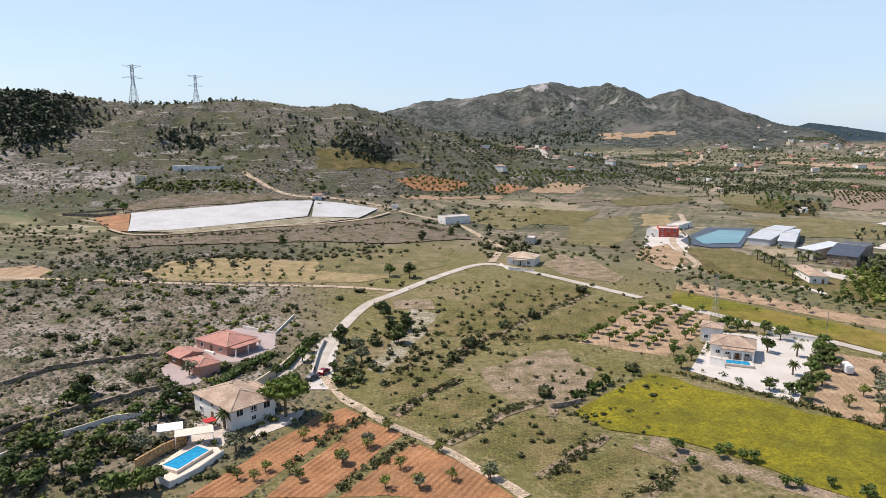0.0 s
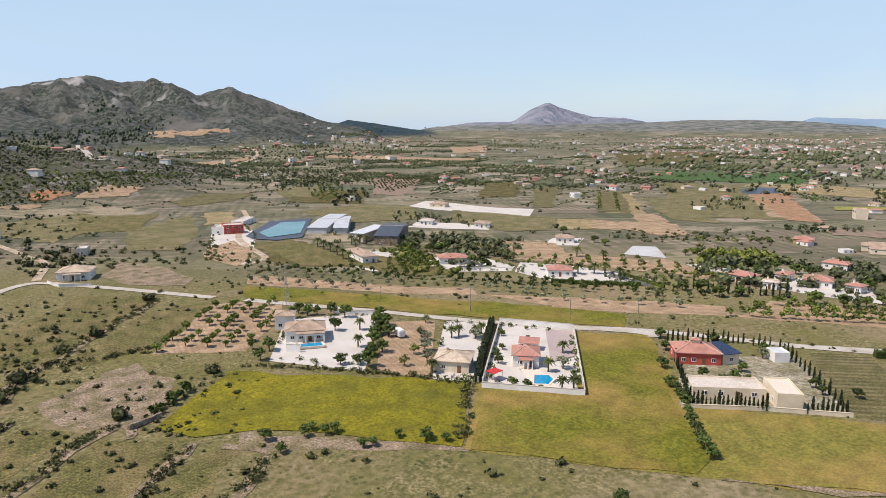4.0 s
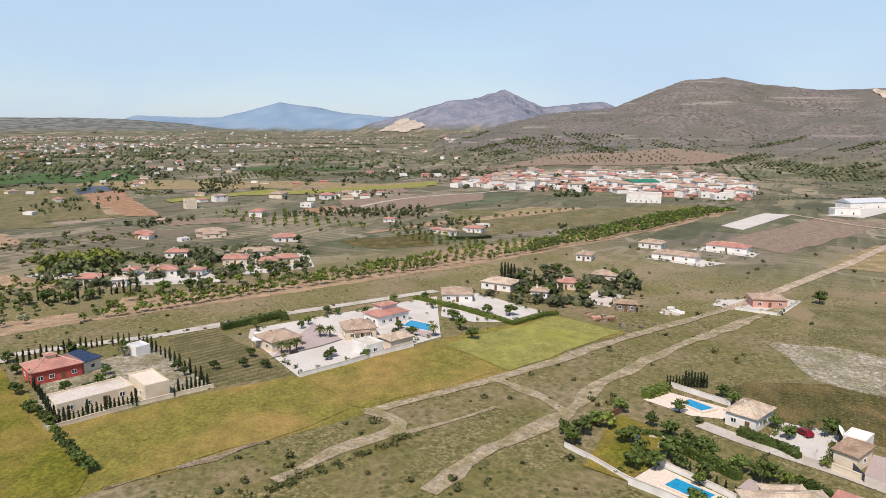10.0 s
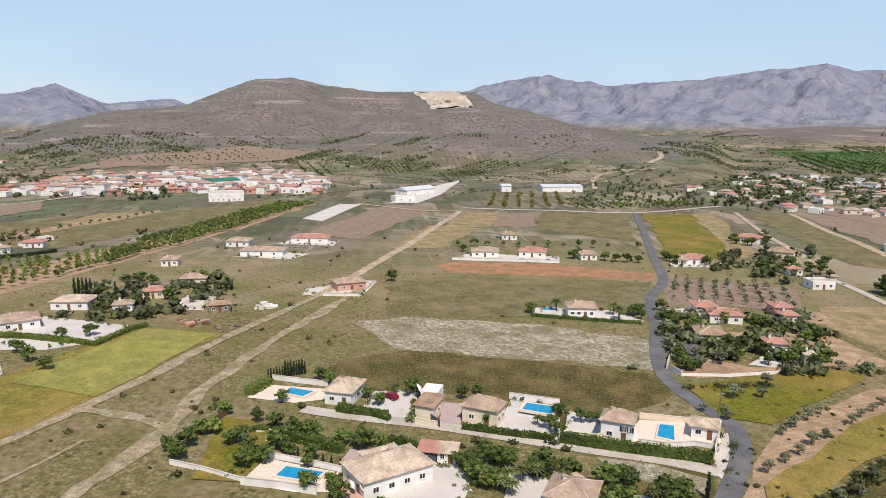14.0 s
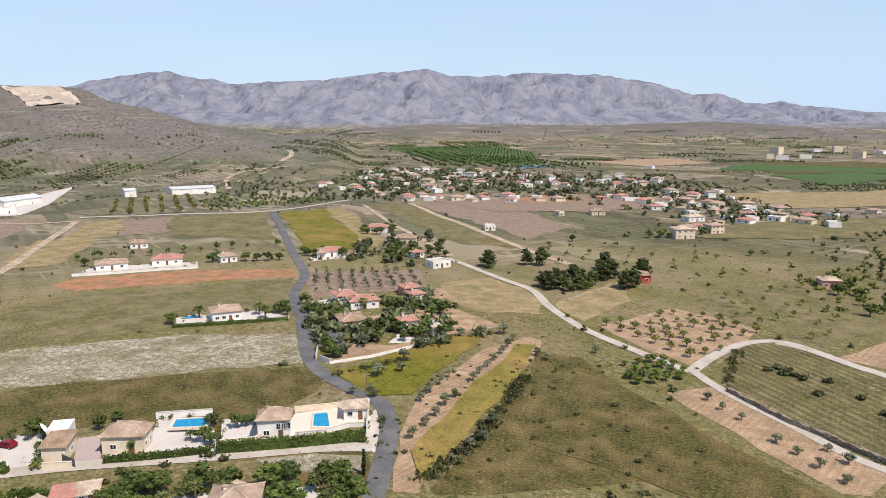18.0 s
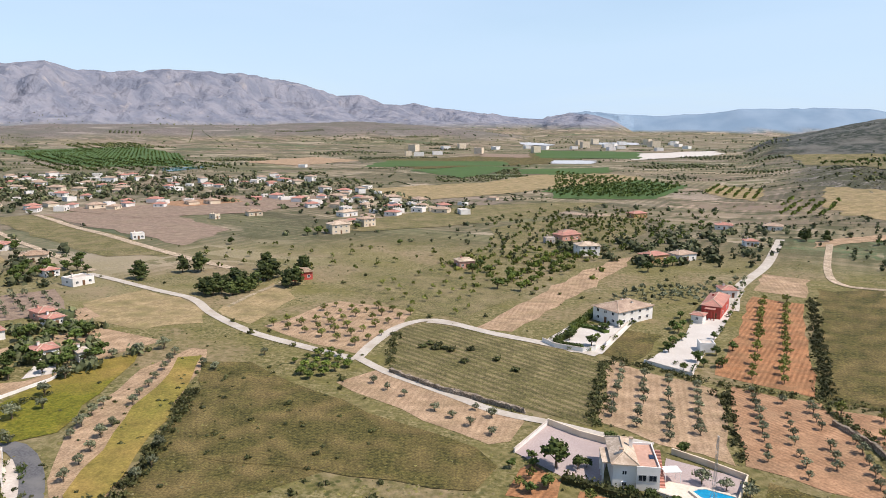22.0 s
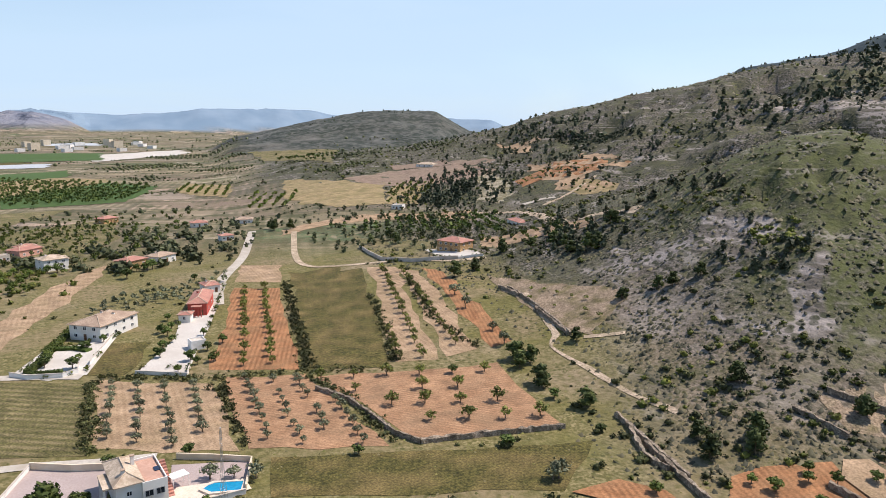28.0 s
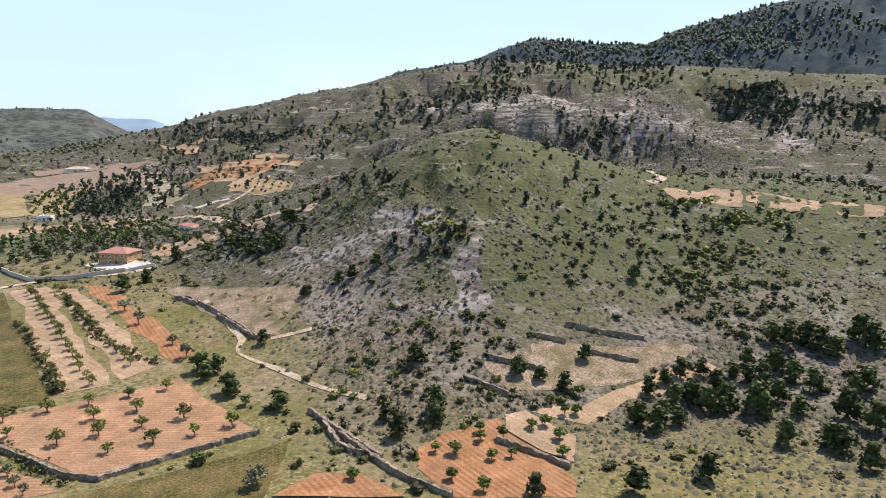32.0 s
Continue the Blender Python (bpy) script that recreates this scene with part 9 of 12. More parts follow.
plot([(102.3, -42.3), (114.5, -54.8), (111.9, -63.1), (103.4, -62.6), (95.2, -55.4)], "gravel", "broad white gravel drive")
plot([(122.0, -44.1), (125.7, -47.3), (120.4, -54.9), (118.7, -52.9)], "pinkgravel", "pink gravel garden")


def mottled(ob, w, d, h, z):
    block(ob, -2.6, d * 0.35, 0, 2.6, d * 0.5, h - 0.4, "hip", tile="tile_pale")
    part("terrace_floor", boxed(0.3, -3.4, -0.5, w - 0.3, -0.02, 0.5), MAT["terracotta"], ob)
    for k in range(4):
        part("column", boxed(-3.2, d * 0.35 + k * 1.4, 0, -2.95, d * 0.35 + k * 1.4 + 0.25, 2.4), MAT["white"], ob)


house([(114.6, -41.6), (105.8, -42.2), (114.3, -53.3)], 9, 3.3, "large white villa with a mottled pale tiled roof", tile="tile_pale", front=2, sides=4, rise=2.1, extra=mottled)
pool([(121.2, -30.9), (123.9, -33.7), (118.3, -39.2), (115.9, -36.1)], "blue swimming pool on a walled pale terrace", lift=0.1)
wall_line([(121.7, -24.6), (116.6, -30.8), (111.9, -35.6)], 1.5, "white", "white wall below the pool terrace")
wall_line([(129.9, -31.5), (123.8, -37.3), (117.5, -42.4)], 1.2, "white", "white wall behind the pool terrace")
wall_line([(135.8, -14.3), (129.8, -19.5), (122.1, -25.1)], 1.0, "white", "low white plot wall")
wall_line([(145.5, -20.6), (154.3, -28.7)], 1.4, "wood", "brown screen fence on the plot edge")
dish(*(108.0, -41.3), None, 1.8, 150)
dish(*(106.5, -42.5), None, 1.8, 150)
ob = house([(114.4, -57.0), (112.1, -59.7)], 4, 2.3, "open carport with a dark red roof", roof="shed", wall="darkmetal", tile="tile_red", front=0, sides=0, chimneys=0, category="carport", rise=0.3)
house([(112.2, -60.0), (110.0, -62.8)], 3.5, 2.2, "white annexe with a pale tiled roof", roof="shed", tile="tile_pale", front=2, sides=0, chimneys=0, category="annexe", rise=0.5)
car(*(114.0, -57.7), 80, "carwhite", "white car under the carport")
hedge([(135.8, -37.5), (129.6, -41.5), (125.1, -44.9)], 2.0, 1.4)
hedge([(124.4, -55.4), (121.8, -57.5), (118.8, -58.9)], 1.8, 1.4)
hedge([(143.2, -31.1), (142.4, -35.7), (136.9, -39.0)], 1.0, 1.6)
field([(127.5, -17.1), (152.7, -28.4), (141.2, -37.9), (129.6, -31.2), (122.4, -24.6)], "meadow", "unkempt garden lawn")
plot([(127.9, -21.7), (131.9, -25.2), (128.1, -27.5), (123.4, -24.9)], "gravel", "pale gravel patch")
grove("shade", [(137.2, -16.5), (142.0, -18.9), (141.2, -15.0), (136.9, -15.7), (127.2, -26.8), (134.0, -28.9), (138.6, -28.3), (138.1, -26.5), (127.7, -30.7), (134.7, -41.4), (132.6, -42.5), (127.7, -46.3), (124.7, -49.3), (125.1, -51.4), (154.3, -28.7), (147.2, -33.9), (142.4, -36.9), (137.9, -39.3), (124.8, -38.8), (130.9, -34.9), (132.6, -34.2), (127.5, -35.1), (146.4, -21.9), (107.5, -38.2), (111.6, -38.6), (113.7, -34.6)], 4.2, "dense garden trees", 1.15)
grove("bright", [(122.8, -52.9), (121.8, -37.2), (145.0, -24.5)], 4.0, "bright green garden trees", 1.1)
scrap_heap(*(137.9, -32.5), 7, "pale garden rocks and ornaments", ("white", "paving"), 9)
for k in range(6):
    a, b = (126.6, -36.8), (118.5, -42.5)
    tree("cypress", a[0] + (b[0] - a[0]) * k / 5, a[1] + (b[1] - a[1]) * k / 5, 2.6, 1.4, "", "clipped cypresses by the pool")
# the southern garden
plot([(95.1, -64.2), (102.3, -70.0), (96.5, -76.3), (89.1, -69.2)], "gravel", "white gravel yard")
plot([(82.6, -73.4), (89.1, -82.4), (82.4, -87.8), (74.0, -81.6)], "gravel", "white gravel yard with a round bush")
plot([(109.2, -52.7), (114.5, -56.7), (109.6, -61.3), (99.6, -60.6)], "gravel", "white gravel drive")
house([(88.2, -67.7), (82.0, -72.8)], 8, 3.0, "villa with a terracotta tiled roof", tile="tile_buff", front=2, sides=2, rise=1.8)
ob = awning(*(90.4, -77.1), 0, 5.5, 3.0, 2.4, "tile_pale", "cream slatted pergola with a red edge", "pergola")
grove("shade", [(106.5, -63.4), (106.7, -65.8), (107.3, -68.0), (105.6, -69.9), (104.1, -70.6), (102.4, -63.0), (99.0, -64.6), (99.3, -75.9), (99.2, -73.3), (88.3, -84.9), (87.1, -85.9), (89.6, -82.5), (77.6, -87.1), (76.3, -89.4), (79.5, -90.8), (82.2, -89.1), (72.4, -86.4), (82.9, -79.0), (80.8, -79.6), (94.4, -78.6)], 4.8, "dense garden trees", 1.2)
grove("bright", [(109.5, -63.0), (99.3, -63.2), (74.7, -84.5), (74.9, -89.3)], 4.0, "bright garden shrubs", 1.2)
for x, y in [(99.0, -67.6), (98.6, -70.4), (97.3, -73.0), (95.2, -76.6), (92.8, -75.9), (84.1, -78.0), (81.4, -86.0), (76.0, -82.3), (76.7, -85.3), (97.0, -65.0), (95.1, -65.9)]:
    palm(x, y, 3.6)
tree("cypress", *(77.9, -95.4), 5.5, 1.1)
hedge([(121.7, -53.9), (117.7, -57.2)], 1.6, 1.4)
hedge([(134.3, -39.8), (128.9, -43.3), (125.0, -45.5)], 2.0, 1.6)
field([(99.6, -88.9), (91.6, -96.8), (82.3, -101.7), (79.1, -96.1), (91.4, -87.2)], "fallow", "pale stony weed patch")

# ---- houses beside the asphalt lane ----
for outline, m in (([(141.6, -150.3), (144.8, -161.1), (140.4, -164.2), (132.3, -153.2), (137.1, -148.4)], "asphalt"), ([(125.3, -137.5), (132.0, -154.9), (120.1, -160.3), (114.9, -173.4), (114.0, -161.7), (120.6, -141.5)], "earth_pale"), ([(121.8, -161.6), (124.7, -170.7), (121.1, -175.3), (115.0, -167.7)], "gravel"),
                   ([(174.9, -182.8), (170.9, -194.1), (160.1, -187.9), (165.3, -181.5)], "gravel"), ([(150.3, -216.4), (146.5, -230.3), (134.1, -218.8), (138.6, -208.7)], "earth_pale"), ([(145.2, -179.3), (128.9, -206.7), (100.9, -195.6), (112.2, -177.1), (125.8, -175.1)], "earth_pale")):
    plot(outline, m, "bare yard among houses and trees")
for edge, d, tile, wall, words in (([(163.0, -186.6), (158.8, -193.3)], 8, "tile_red", "white", "white house with a pale red roof"), ([(154.3, -183.6), (148.0, -191.6)], 8, "tile_red", "white", "long white house with a red roof"),
                                   ([(141.2, -163.5), (136.4, -170.1)], 9, "tile_brown", "cream", "cream house with a brown roof among trees"), ([(126.1, -174.1), (122.5, -178.6)], 6, "tile_red", "white", "white garage with a red roof"),
                                   ([(142.2, -203.4), (139.4, -208.0)], 6, "tile_red", "white", "small white house with a red roof"), ([(150.0, -210.4), (147.0, -215.5)], 7, "tile_red", "pink", "low house with a pink roof"),
                                   ([(114.6, -175.1), (112.8, -177.3)], 4, "paving", "white", "small white flat-roofed garden hut")):
    house(edge, d, 2.8, words, wall=wall, tile=tile, front=3, sides=1, group="houses beside the asphalt lane")
wall_line([(129.6, -138.9), (138.2, -149.6), (139.7, -153.3)], 1.6, "white", "white wall beside the asphalt lane")
wall_line([(124.1, -138.5), (118.2, -148.5), (114.0, -161.7), (113.2, -169.3)], 0.8, "white", "low white wall round the orchard")
wall_line([(128.9, -139.5), (124.1, -138.5)], 1.4, "white", "white wall beside the asphalt lane")
grove("shade", [(162.0, -172.1), (156.7, -169.2), (157.6, -173.0), (152.2, -171.4), (151.7, -173.6), (151.5, -160.8), (149.4, -162.7), (138.0, -164.7), (133.4, -163.3), (134.0, -168.2), (130.1, -167.6), (132.3, -172.0), (131.4, -178.2), (137.8, -185.3), (125.4, -171.7), (119.2, -166.1), (118.8, -171.5), (116.2, -172.3), (117.4, -177.0), (130.6, -145.7), (133.6, -146.6), (125.5, -143.6), (127.4, -143.3), (129.9, -160.3), (124.9, -161.0), (173.0, -180.8), (175.5, -173.2), (172.7, -169.1), (151.9, -187.5), (163.4, -191.8), (155.3, -195.0), (142.7, -190.2), (142.6, -195.0), (135.3, -191.7), (135.0, -194.6), (133.6, -199.5), (129.0, -199.6), (124.5, -196.1), (123.6, -184.6), (125.6, -191.0), (111.0, -176.7), (112.5, -182.4)], 4.2, "trees round the houses by the lane", 1.15)
grove("olive", [(155.4, -165.0), (146.4, -161.3), (144.7, -154.9), (133.5, -153.6), (125.8, -155.3), (108.8, -151.7), (107.2, -138.2), (125.3, -147.0), (104.0, -143.9), (110.2, -174.0), (107.6, -179.5), (102.3, -183.9), (97.5, -189.1), (110.9, -163.1)], 3.8, "olives by the lane", 1.15)
grove("olive", [(99.6, -126.3), (102.8, -129.2), (105.1, -125.4), (133.1, -131.0), (65.9, -120.0), (66.9, -116.0), (68.6, -128.3), (66.8, -187.2), (76.0, -174.4), (80.3, -176.6)], 2.6, "scattered olives", 1.1)
pole(*(98.1, -121.8), 8.0)
# the small pine wood and houses of the plain
grove("pine", [(113.8, -254.2), (108.8, -251.6), (106.5, -254.1), (101.9, -253.3), (100.0, -257.6), (98.1, -261.0), (115.3, -262.1), (108.5, -263.7), (104.7, -266.7), (97.6, -266.2), (114.0, -267.9), (109.0, -274.5), (104.7, -273.2)], 6.5, "small pine wood", 1.5)
grove("pine", [(98.3, -276.7), (96.7, -279.2), (95.9, -282.7), (84.1, -267.3), (83.0, -271.7), (84.8, -294.7), (87.2, -296.5), (105.1, -299.5), (139.5, -292.0), (132.0, -294.0), (149.3, -276.3), (152.1, -278.0)], 8.0, "tall pines near the lane", 1.3)
house([(85.6, -277.5), (78.6, -281.8)], 7, 3.2, "dark red house under pines", wall="red", tile="tile_brown", front=3, sides=1)
for edge, d, h, tile, wall, words in (([(262, -330), (252, -333)], 9, 3.2, "tile_red", "white", "white house with a red roof inside a hedge"), ([(224.7, -305.2), (214.6, -310.7)], 9, 3.2, "tile_brown", "cream", "low house with a brown roof"), ([(231.8, -251.4), (228.6, -253.4)], 6, 2.8, "tile_buff", "white", "small white outbuilding with a buff roof"),
                                      ([(100, -404), (91, -411)], 9, 5.5, "tile_pale", "cream", "pale two-storey house among trees"), ([(87, -434), (81, -441)], 8, 5.0, "tile_buff", "cream", "cream house standing among trees"), ([(111, -481), (103, -491)], 8, 3.2, "tile_pale", "white", "white house behind trees"),
                                      ([(19.2, -313.4), (12.5, -316.5)], 7, 3.2, "tile_pale", "pink", "pink house with a pale roof among almonds"), ([(-33.2, -391.9), (-44, -400)], 8, 3.4, "tile_red", "pink", "pink house with a red roof and porch"), ([(-38.2, -347.8), (-48.3, -350.5)], 9, 5.0, "tile_pale", "white", "pale two-storey house with a hip roof"),
                                      ([(-23.7, -383.9), (-28.8, -385.3)], 5, 3.0, "paving", "paving", "grey block hut with a flat roof"), ([(-69.3, -333.3), (-79.2, -339.5)], 8, 3.4, "tile_red", "ochre", "ochre house with a red roof"), ([(-83.6, -337.1), (-93.1, -342.9)], 8, 3.4, "tile_buff", "white", "white house with a long roof"),
                                      ([(-91, -497), (-101, -503)], 8, 3.2, "tile_red", "ochre", "orange-roofed house on the plain"), ([(205, -371), (200, -375)], 6, 3.0, "paving", "white", "small white flat-roofed house"), ([(193, -456), (191, -460)], 6, 3.0, "paving", "cream", "small grey flat-roofed field hut"),
                                      ([(177, -476), (169, -482)], 8, 3.0, "tile_brown", "cream", "low farmhouse with a brown roof")):
    house(edge, d, h, words, wall=wall, tile=tile, roof="flat" if tile == "paving" else "hip", front=3, sides=1, floors=2 if h > 4.5 else 1, group="houses of the plain")
grove("shade", [(259, -324), (266, -331), (252, -325), (249, -335), (262, -348), (207.3, -281.9), (199.5, -277.4), (197.3, -280.6), (195.7, -285.0), (193.0, -292.6), (187.5, -291.1), (181.2, -288.3), (213.1, -294.5), (207.7, -300.4), (245.8, -257.4), (240.5, -255.0), (240.6, -265.4), (226.1, -262.9), (114, -400), (109, -404), (104, -405), (90, -426), (109, -408), (93, -469), (88, -465), (9.7, -314.8), (5.8, -306.2), (12.9, -304.4), (-39.2, -345.3), (-42.7, -343.6), (-71.8, -351.5), (-78.7, -328.8), (-75.8, -325.8), (-64.8, -314.2), (-71.6, -327.0), (-127, -463), (-130, -454), (55.1, -372.9), (1.7, -275.4), (-3.6, -292.5), (111.4, -321.9), (146.8, -366.2)], 4.6, "trees round the houses of the plain", 1.2)

# ---- the villas at the foot of the hill ----
plot([(-12.3, -205.2), (-23.7, -226.7), (-34.5, -225.3), (-45.3, -242.6), (-54.4, -254.2), (-29.0, -196.2), (-20.3, -196.8)], "gravel", "white gravel garden of the pale villa")
plot([(-39.4, -189.8), (-56.8, -215.5), (-65.2, -239.1), (-91.8, -281.3), (-95.4, -279.9), (-69.4, -221.8), (-58.2, -199.2), (-50.0, -180.4)], "gravel", "white gravel drive and yard of the red house")
house([(-30.8, -233.3), (-37.8, -224.9), (-46.0, -239.8)], 9, 4.6, "large pale two-storey villa with a buff hip roof", tile="tile_buff", floors=2, front=3, sides=4, rise=1.8, chimneys=2)
house([(-67.5, -238.3), (-73.1, -235.7), (-81.5, -252.4)], 9, 4.2, "dark red house with a red tiled roof and porch", wall="red", tile="tile_red", front=2, sides=2, porch="f", rise=1.6)
house([(-62.5, -231.7), (-65.7, -229.8)], 4, 2.6, "small white garden hut with an orange roof", tile="tile_red", front=1, sides=0, chimneys=0, category="hut")
house([(-57.3, -200.6), (-61.5, -200.5)], 4, 2.3, "low white flat-roofed store", roof="flat", tile="paving", front=0, sides=0, chimneys=0, category="store")
house([(-83.0, -267.4), (-88.6, -267.5)], 7, 3.0, "low house with a red roof by the lane", tile="tile_red", front=2, sides=1)
wall_line([(-12.5, -205.7), (-15.9, -200.8), (-23.5, -197.3), (-27.4, -198.8), (-28.4, -204.1)], 1.3, "white", "curved white garden wall")
wall_line([(-53.6, -252.7), (-42.8, -229.8), (-31.1, -204.4)], 1.1, "white", "white wall along the gravel drive")
wall_line([(-39.4, -189.8), (-50.0, -180.4), (-53.6, -189.4)], 1.0, "white", "white wall below the gravel yard")
hedge([(-24.3, -224.3), (-30.2, -221.1), (-33.1, -216.8)], 1.0, 2.4, "hedge", "rounded dark green garden hedge", 0.2)
hedge([(-16.4, -205.6), (-20.3, -211.3), (-24.2, -223.0), (-33.6, -244.5)], 1.4, 2.4, "bright", "overgrown green hedge along the garden", 0.3)
hedge([(-17.1, -204.2), (-24.1, -201.5)], 0.9, 1.4, "hedge")
grove("shade", [(-22.0, -212.0), (-20.8, -208.2), (-26.8, -203.4), (-38.4, -224.0), (-32.6, -218.9), (-54.9, -223.1), (-58.5, -225.5), (-55.5, -219.3), (-51.1, -207.6), (-48.2, -199.5), (-48.0, -202.5), (-54.8, -211.5), (-54.3, -191.8), (-64.7, -212.9), (-60.4, -236.6), (-87.3, -295.8), (-85.2, -272.2), (-54.9, -187.9), (-61.1, -198.2), (-58.7, -187.7), (-67.0, -202.4)], 3.2, "garden trees of the hillside villas", 1.2)
grove("bright", [(-48.9, -184.7), (-22.6, -216.8), (-29.4, -209.7)], 2.4, "young garden trees", 1.1)
far_orchard([(-38.5, -263.4), (-52.2, -278.7), (-78.3, -286.9), (-70.4, -266.5), (-50.0, -256.0)], [(-38.5, -263.4), (-67.8, -284.6)], 5, 5, "olive", 3.0, 44, 0.13, 71)
# the near white house with a roof terrace
plot([(-3.1, -132.8), (-10.6, -146.4), (-23.1, -138.0), (-18.7, -121.3), (-12.5, -123.0)], "pinkgravel", "broad pink gravel forecourt")
plot([(-28.4, -118.2), (-32.9, -132.9), (-45.8, -125.6), (-41.2, -115.9)], "pinkgravel", "pink gravel pool garden")
plot([(-28.0, -119.9), (-31.2, -123.3), (-42.3, -119.4), (-41.9, -115.0), (-32.4, -115.1)], "deck", "pale paved pool terrace", 0.3)


ob, w = on_edge("house", [(-20.6, -119.9), (-28.8, -119.6)], label="white house with a cream tiled roof and terracotta roof terrace", category="house")
block(ob, 0, 0.6, 0, w * 0.5, 10.5, 4.6, "hip", 1.3, wall="white", tile="tile_pale")
block(ob, w * 0.5 + 0.01, 0, 0, w * 0.5, 10.0, 4.2, "flat", wall="white", tile="terracotta")
for k in range(12):
    part("step", boxed(w + 0.05, 1.0 + k * 0.6, -0.5, w + 1.3, 1.6 + k * 0.6, 0.35 + k * 0.35), MAT["tile_red"], ob)
for u in (0.25, 0.7):
    window(ob, side_pose("f", w, 10, u, 1.9), 1.4, 1.2, True, "steel")
window(ob, pose(w * 0.25, 0.597, 2.6), 0.9, 0.9)
window(ob, pose(w * 0.25, 0.597, 0.4), 0.9, 0.9)
for k in range(3):
    window(ob, side_pose("r", w, 10, -0.2 + k * 0.4, 1.9), 1.2, 1.2)
part("solar_panel", boxed(w * 0.85, 4.0, 4.3, w * 0.95, 5.6, 4.4), MAT["solar"], ob)
chimney(ob, w * 0.47, 7.0, 4.6, 2.2)
chimney(ob, w * 0.2, 3.0, 5.0, 1.4)
part("porch", boxed(-1.8, 2.0, 3.9, -0.02, 8.0, 4.2), MAT["tile_pale"], ob)
for k in range(3):
    part("column", boxed(-1.7, 2.2 + k * 2.6, -0.5, -1.4, 2.5 + k * 2.6, 3.898), MAT["white"], ob)
pool([(-34.6, -119.4), (-35.7, -120.2), (-37.1, -120.4), (-41.6, -118.0), (-40.0, -115.2), (-35.5, -117.4)], "blue pool with rounded steps on a pale terrace", lift=0.2)
wall_line([(-10.6, -146.7), (-16.9, -141.2), (-22.7, -137.8)], 1.4, "cream", "cream wall along the lane")
wall_line([(-3.1, -132.5), (-10.6, -146.7)], 1.0, "white", "low white wall of the forecourt")
wall_line([(-34.4, -135.0), (-40.0, -130.5), (-45.9, -125.1), (-41.0, -115.3)], 1.2, "cream", "cream wall round the pool garden")
wall_line([(-27.8, -118.3), (-32.4, -115.1), (-40.6, -114.3)], 1.0, "white", "low white wall below the pool")
tree("garden", *(-11.0, -126.9), 6.5, 1.2, "large round dark green tree in the forecourt")
grove("olive", [(-37.1, -123.1), (-40.9, -121.2), (-44.2, -118.5)], 3.4, "olives by the pool", 1.1)
grove("shade", [(-23.2, -138.9), (-37.2, -135.7), (-23.3, -117.2), (-26.8, -115.9), (-30.6, -114.5), (-33.3, -113.0), (-15.1, -126.7), (-16.9, -127.7), (-6.9, -126.8), (-9.0, -118.9), (-6.6, -129.9), (-2.6, -126.2), (-5.8, -116.9)], 2.6, "bushes round the white house", 1.2)
awning(*(-31.7, -123.9), 10, 3.2, 2.4, 2.3, "frame", "white slatted pergola over garden chairs", "pergola")
lattice_tower(*(-36.3, -113.3), 14, 15, "slim steel lattice mast beside the pool", False, 0.35)
field([(-1.3, -115.8), (-4.2, -126.0), (-6.5, -128.4), (-11.5, -121.6), (-10.2, -114.5)], "earth_orange", "orange ploughed earth below the forecourt")
field([(-13.4, -114.1), (-14.7, -118.5), (-20.0, -116.3), (-27.4, -112.0)], "earth_orange", "orange ploughed earth below the house")
grove("almond", [(-3.9, -119.2), (-6.1, -122.4), (-9.1, -119.9), (-16.2, -114.8)], 3.0, "almonds below the white house")
hedge([(-11.9, -122.2), (-20.3, -117.7), (-27.0, -114.7), (-33.8, -112.9)], 1.4, 1.8, "shrub", "overgrown green hedge below the house", 0.4)
# hillside villa behind a grey wall
house([(-185.9, -258.0), (-189.6, -245.6)], 10, 5.0, "brown stone villa with a pale red roof on the slope", wall="ochre", tile="tile_red", floors=2, front=4, sides=2)
plot([(-185.0, -267.2), (-192.6, -267.5), (-195.3, -240.1), (-192.0, -230.7), (-177.4, -242.1)], "gravel", "pale terrace of the stone villa")
wall_line([(-175.5, -311.6), (-168.6, -291.2), (-163.1, -269.2), (-167.5, -251.6), (-181.0, -235.8)], 1.6, "paving", "grey block wall round the plot")
wall_line([(-181.0, -235.8), (-191.2, -231.3)], 1.0, "white", "white wall before the stone villa")
for edge, d, words, tile in (([(-34, -405), (-44, -407)], 8, "pink house with a red roof among trees", "tile_red"), ([(-40.4, -360.3), (-49.8, -360.4)], 8, "pale house with a hip roof", "tile_pale"), ([(-132, -448), (-142, -446)], 8, "low house with a red roof", "tile_red"),
                             ([(-129, -383), (-136, -383)], 6, "white house at the end of the lane", "tile_red"), ([(-158, -441), (-168, -437)], 8, "cream house with a red roof", "tile_buff"), ([(-261, -417), (-266, -411)], 7, "small white house below the hill", "paving"),
                             ([(-249.7, -282.3), (-244.9, -267.3)], 7, "small orange-roofed house below the hill", "tile_red"), ([(-385, -570), (-394, -555)], 12, "white farmhouse on the slope", "tile_pale")):
    house(edge, d, 2.8, words, tile=tile, roof="flat" if tile == "paving" else "hip", front=3, sides=1, group="houses at the foot of the hill")
grove("pine", [(-165, -402), (-165, -395), (-172, -409), (-174, -392), (-188.4, -297.4), (-185.1, -317.0), (-194.7, -312.9), (-203.6, -214.8), (-207.2, -205.2), (-203.9, -195.6), (-198.5, -187.3), (-202.5, -182.4), (-202.7, -177.0), (-199.6, -228.2), (-174.5, -216.4), (-163.5, -215.0), (-219.3, -215.6), (-221.3, -187.8), (-222.8, -186.3)], 6.0, "pines at the foot of the hill", 1.3)
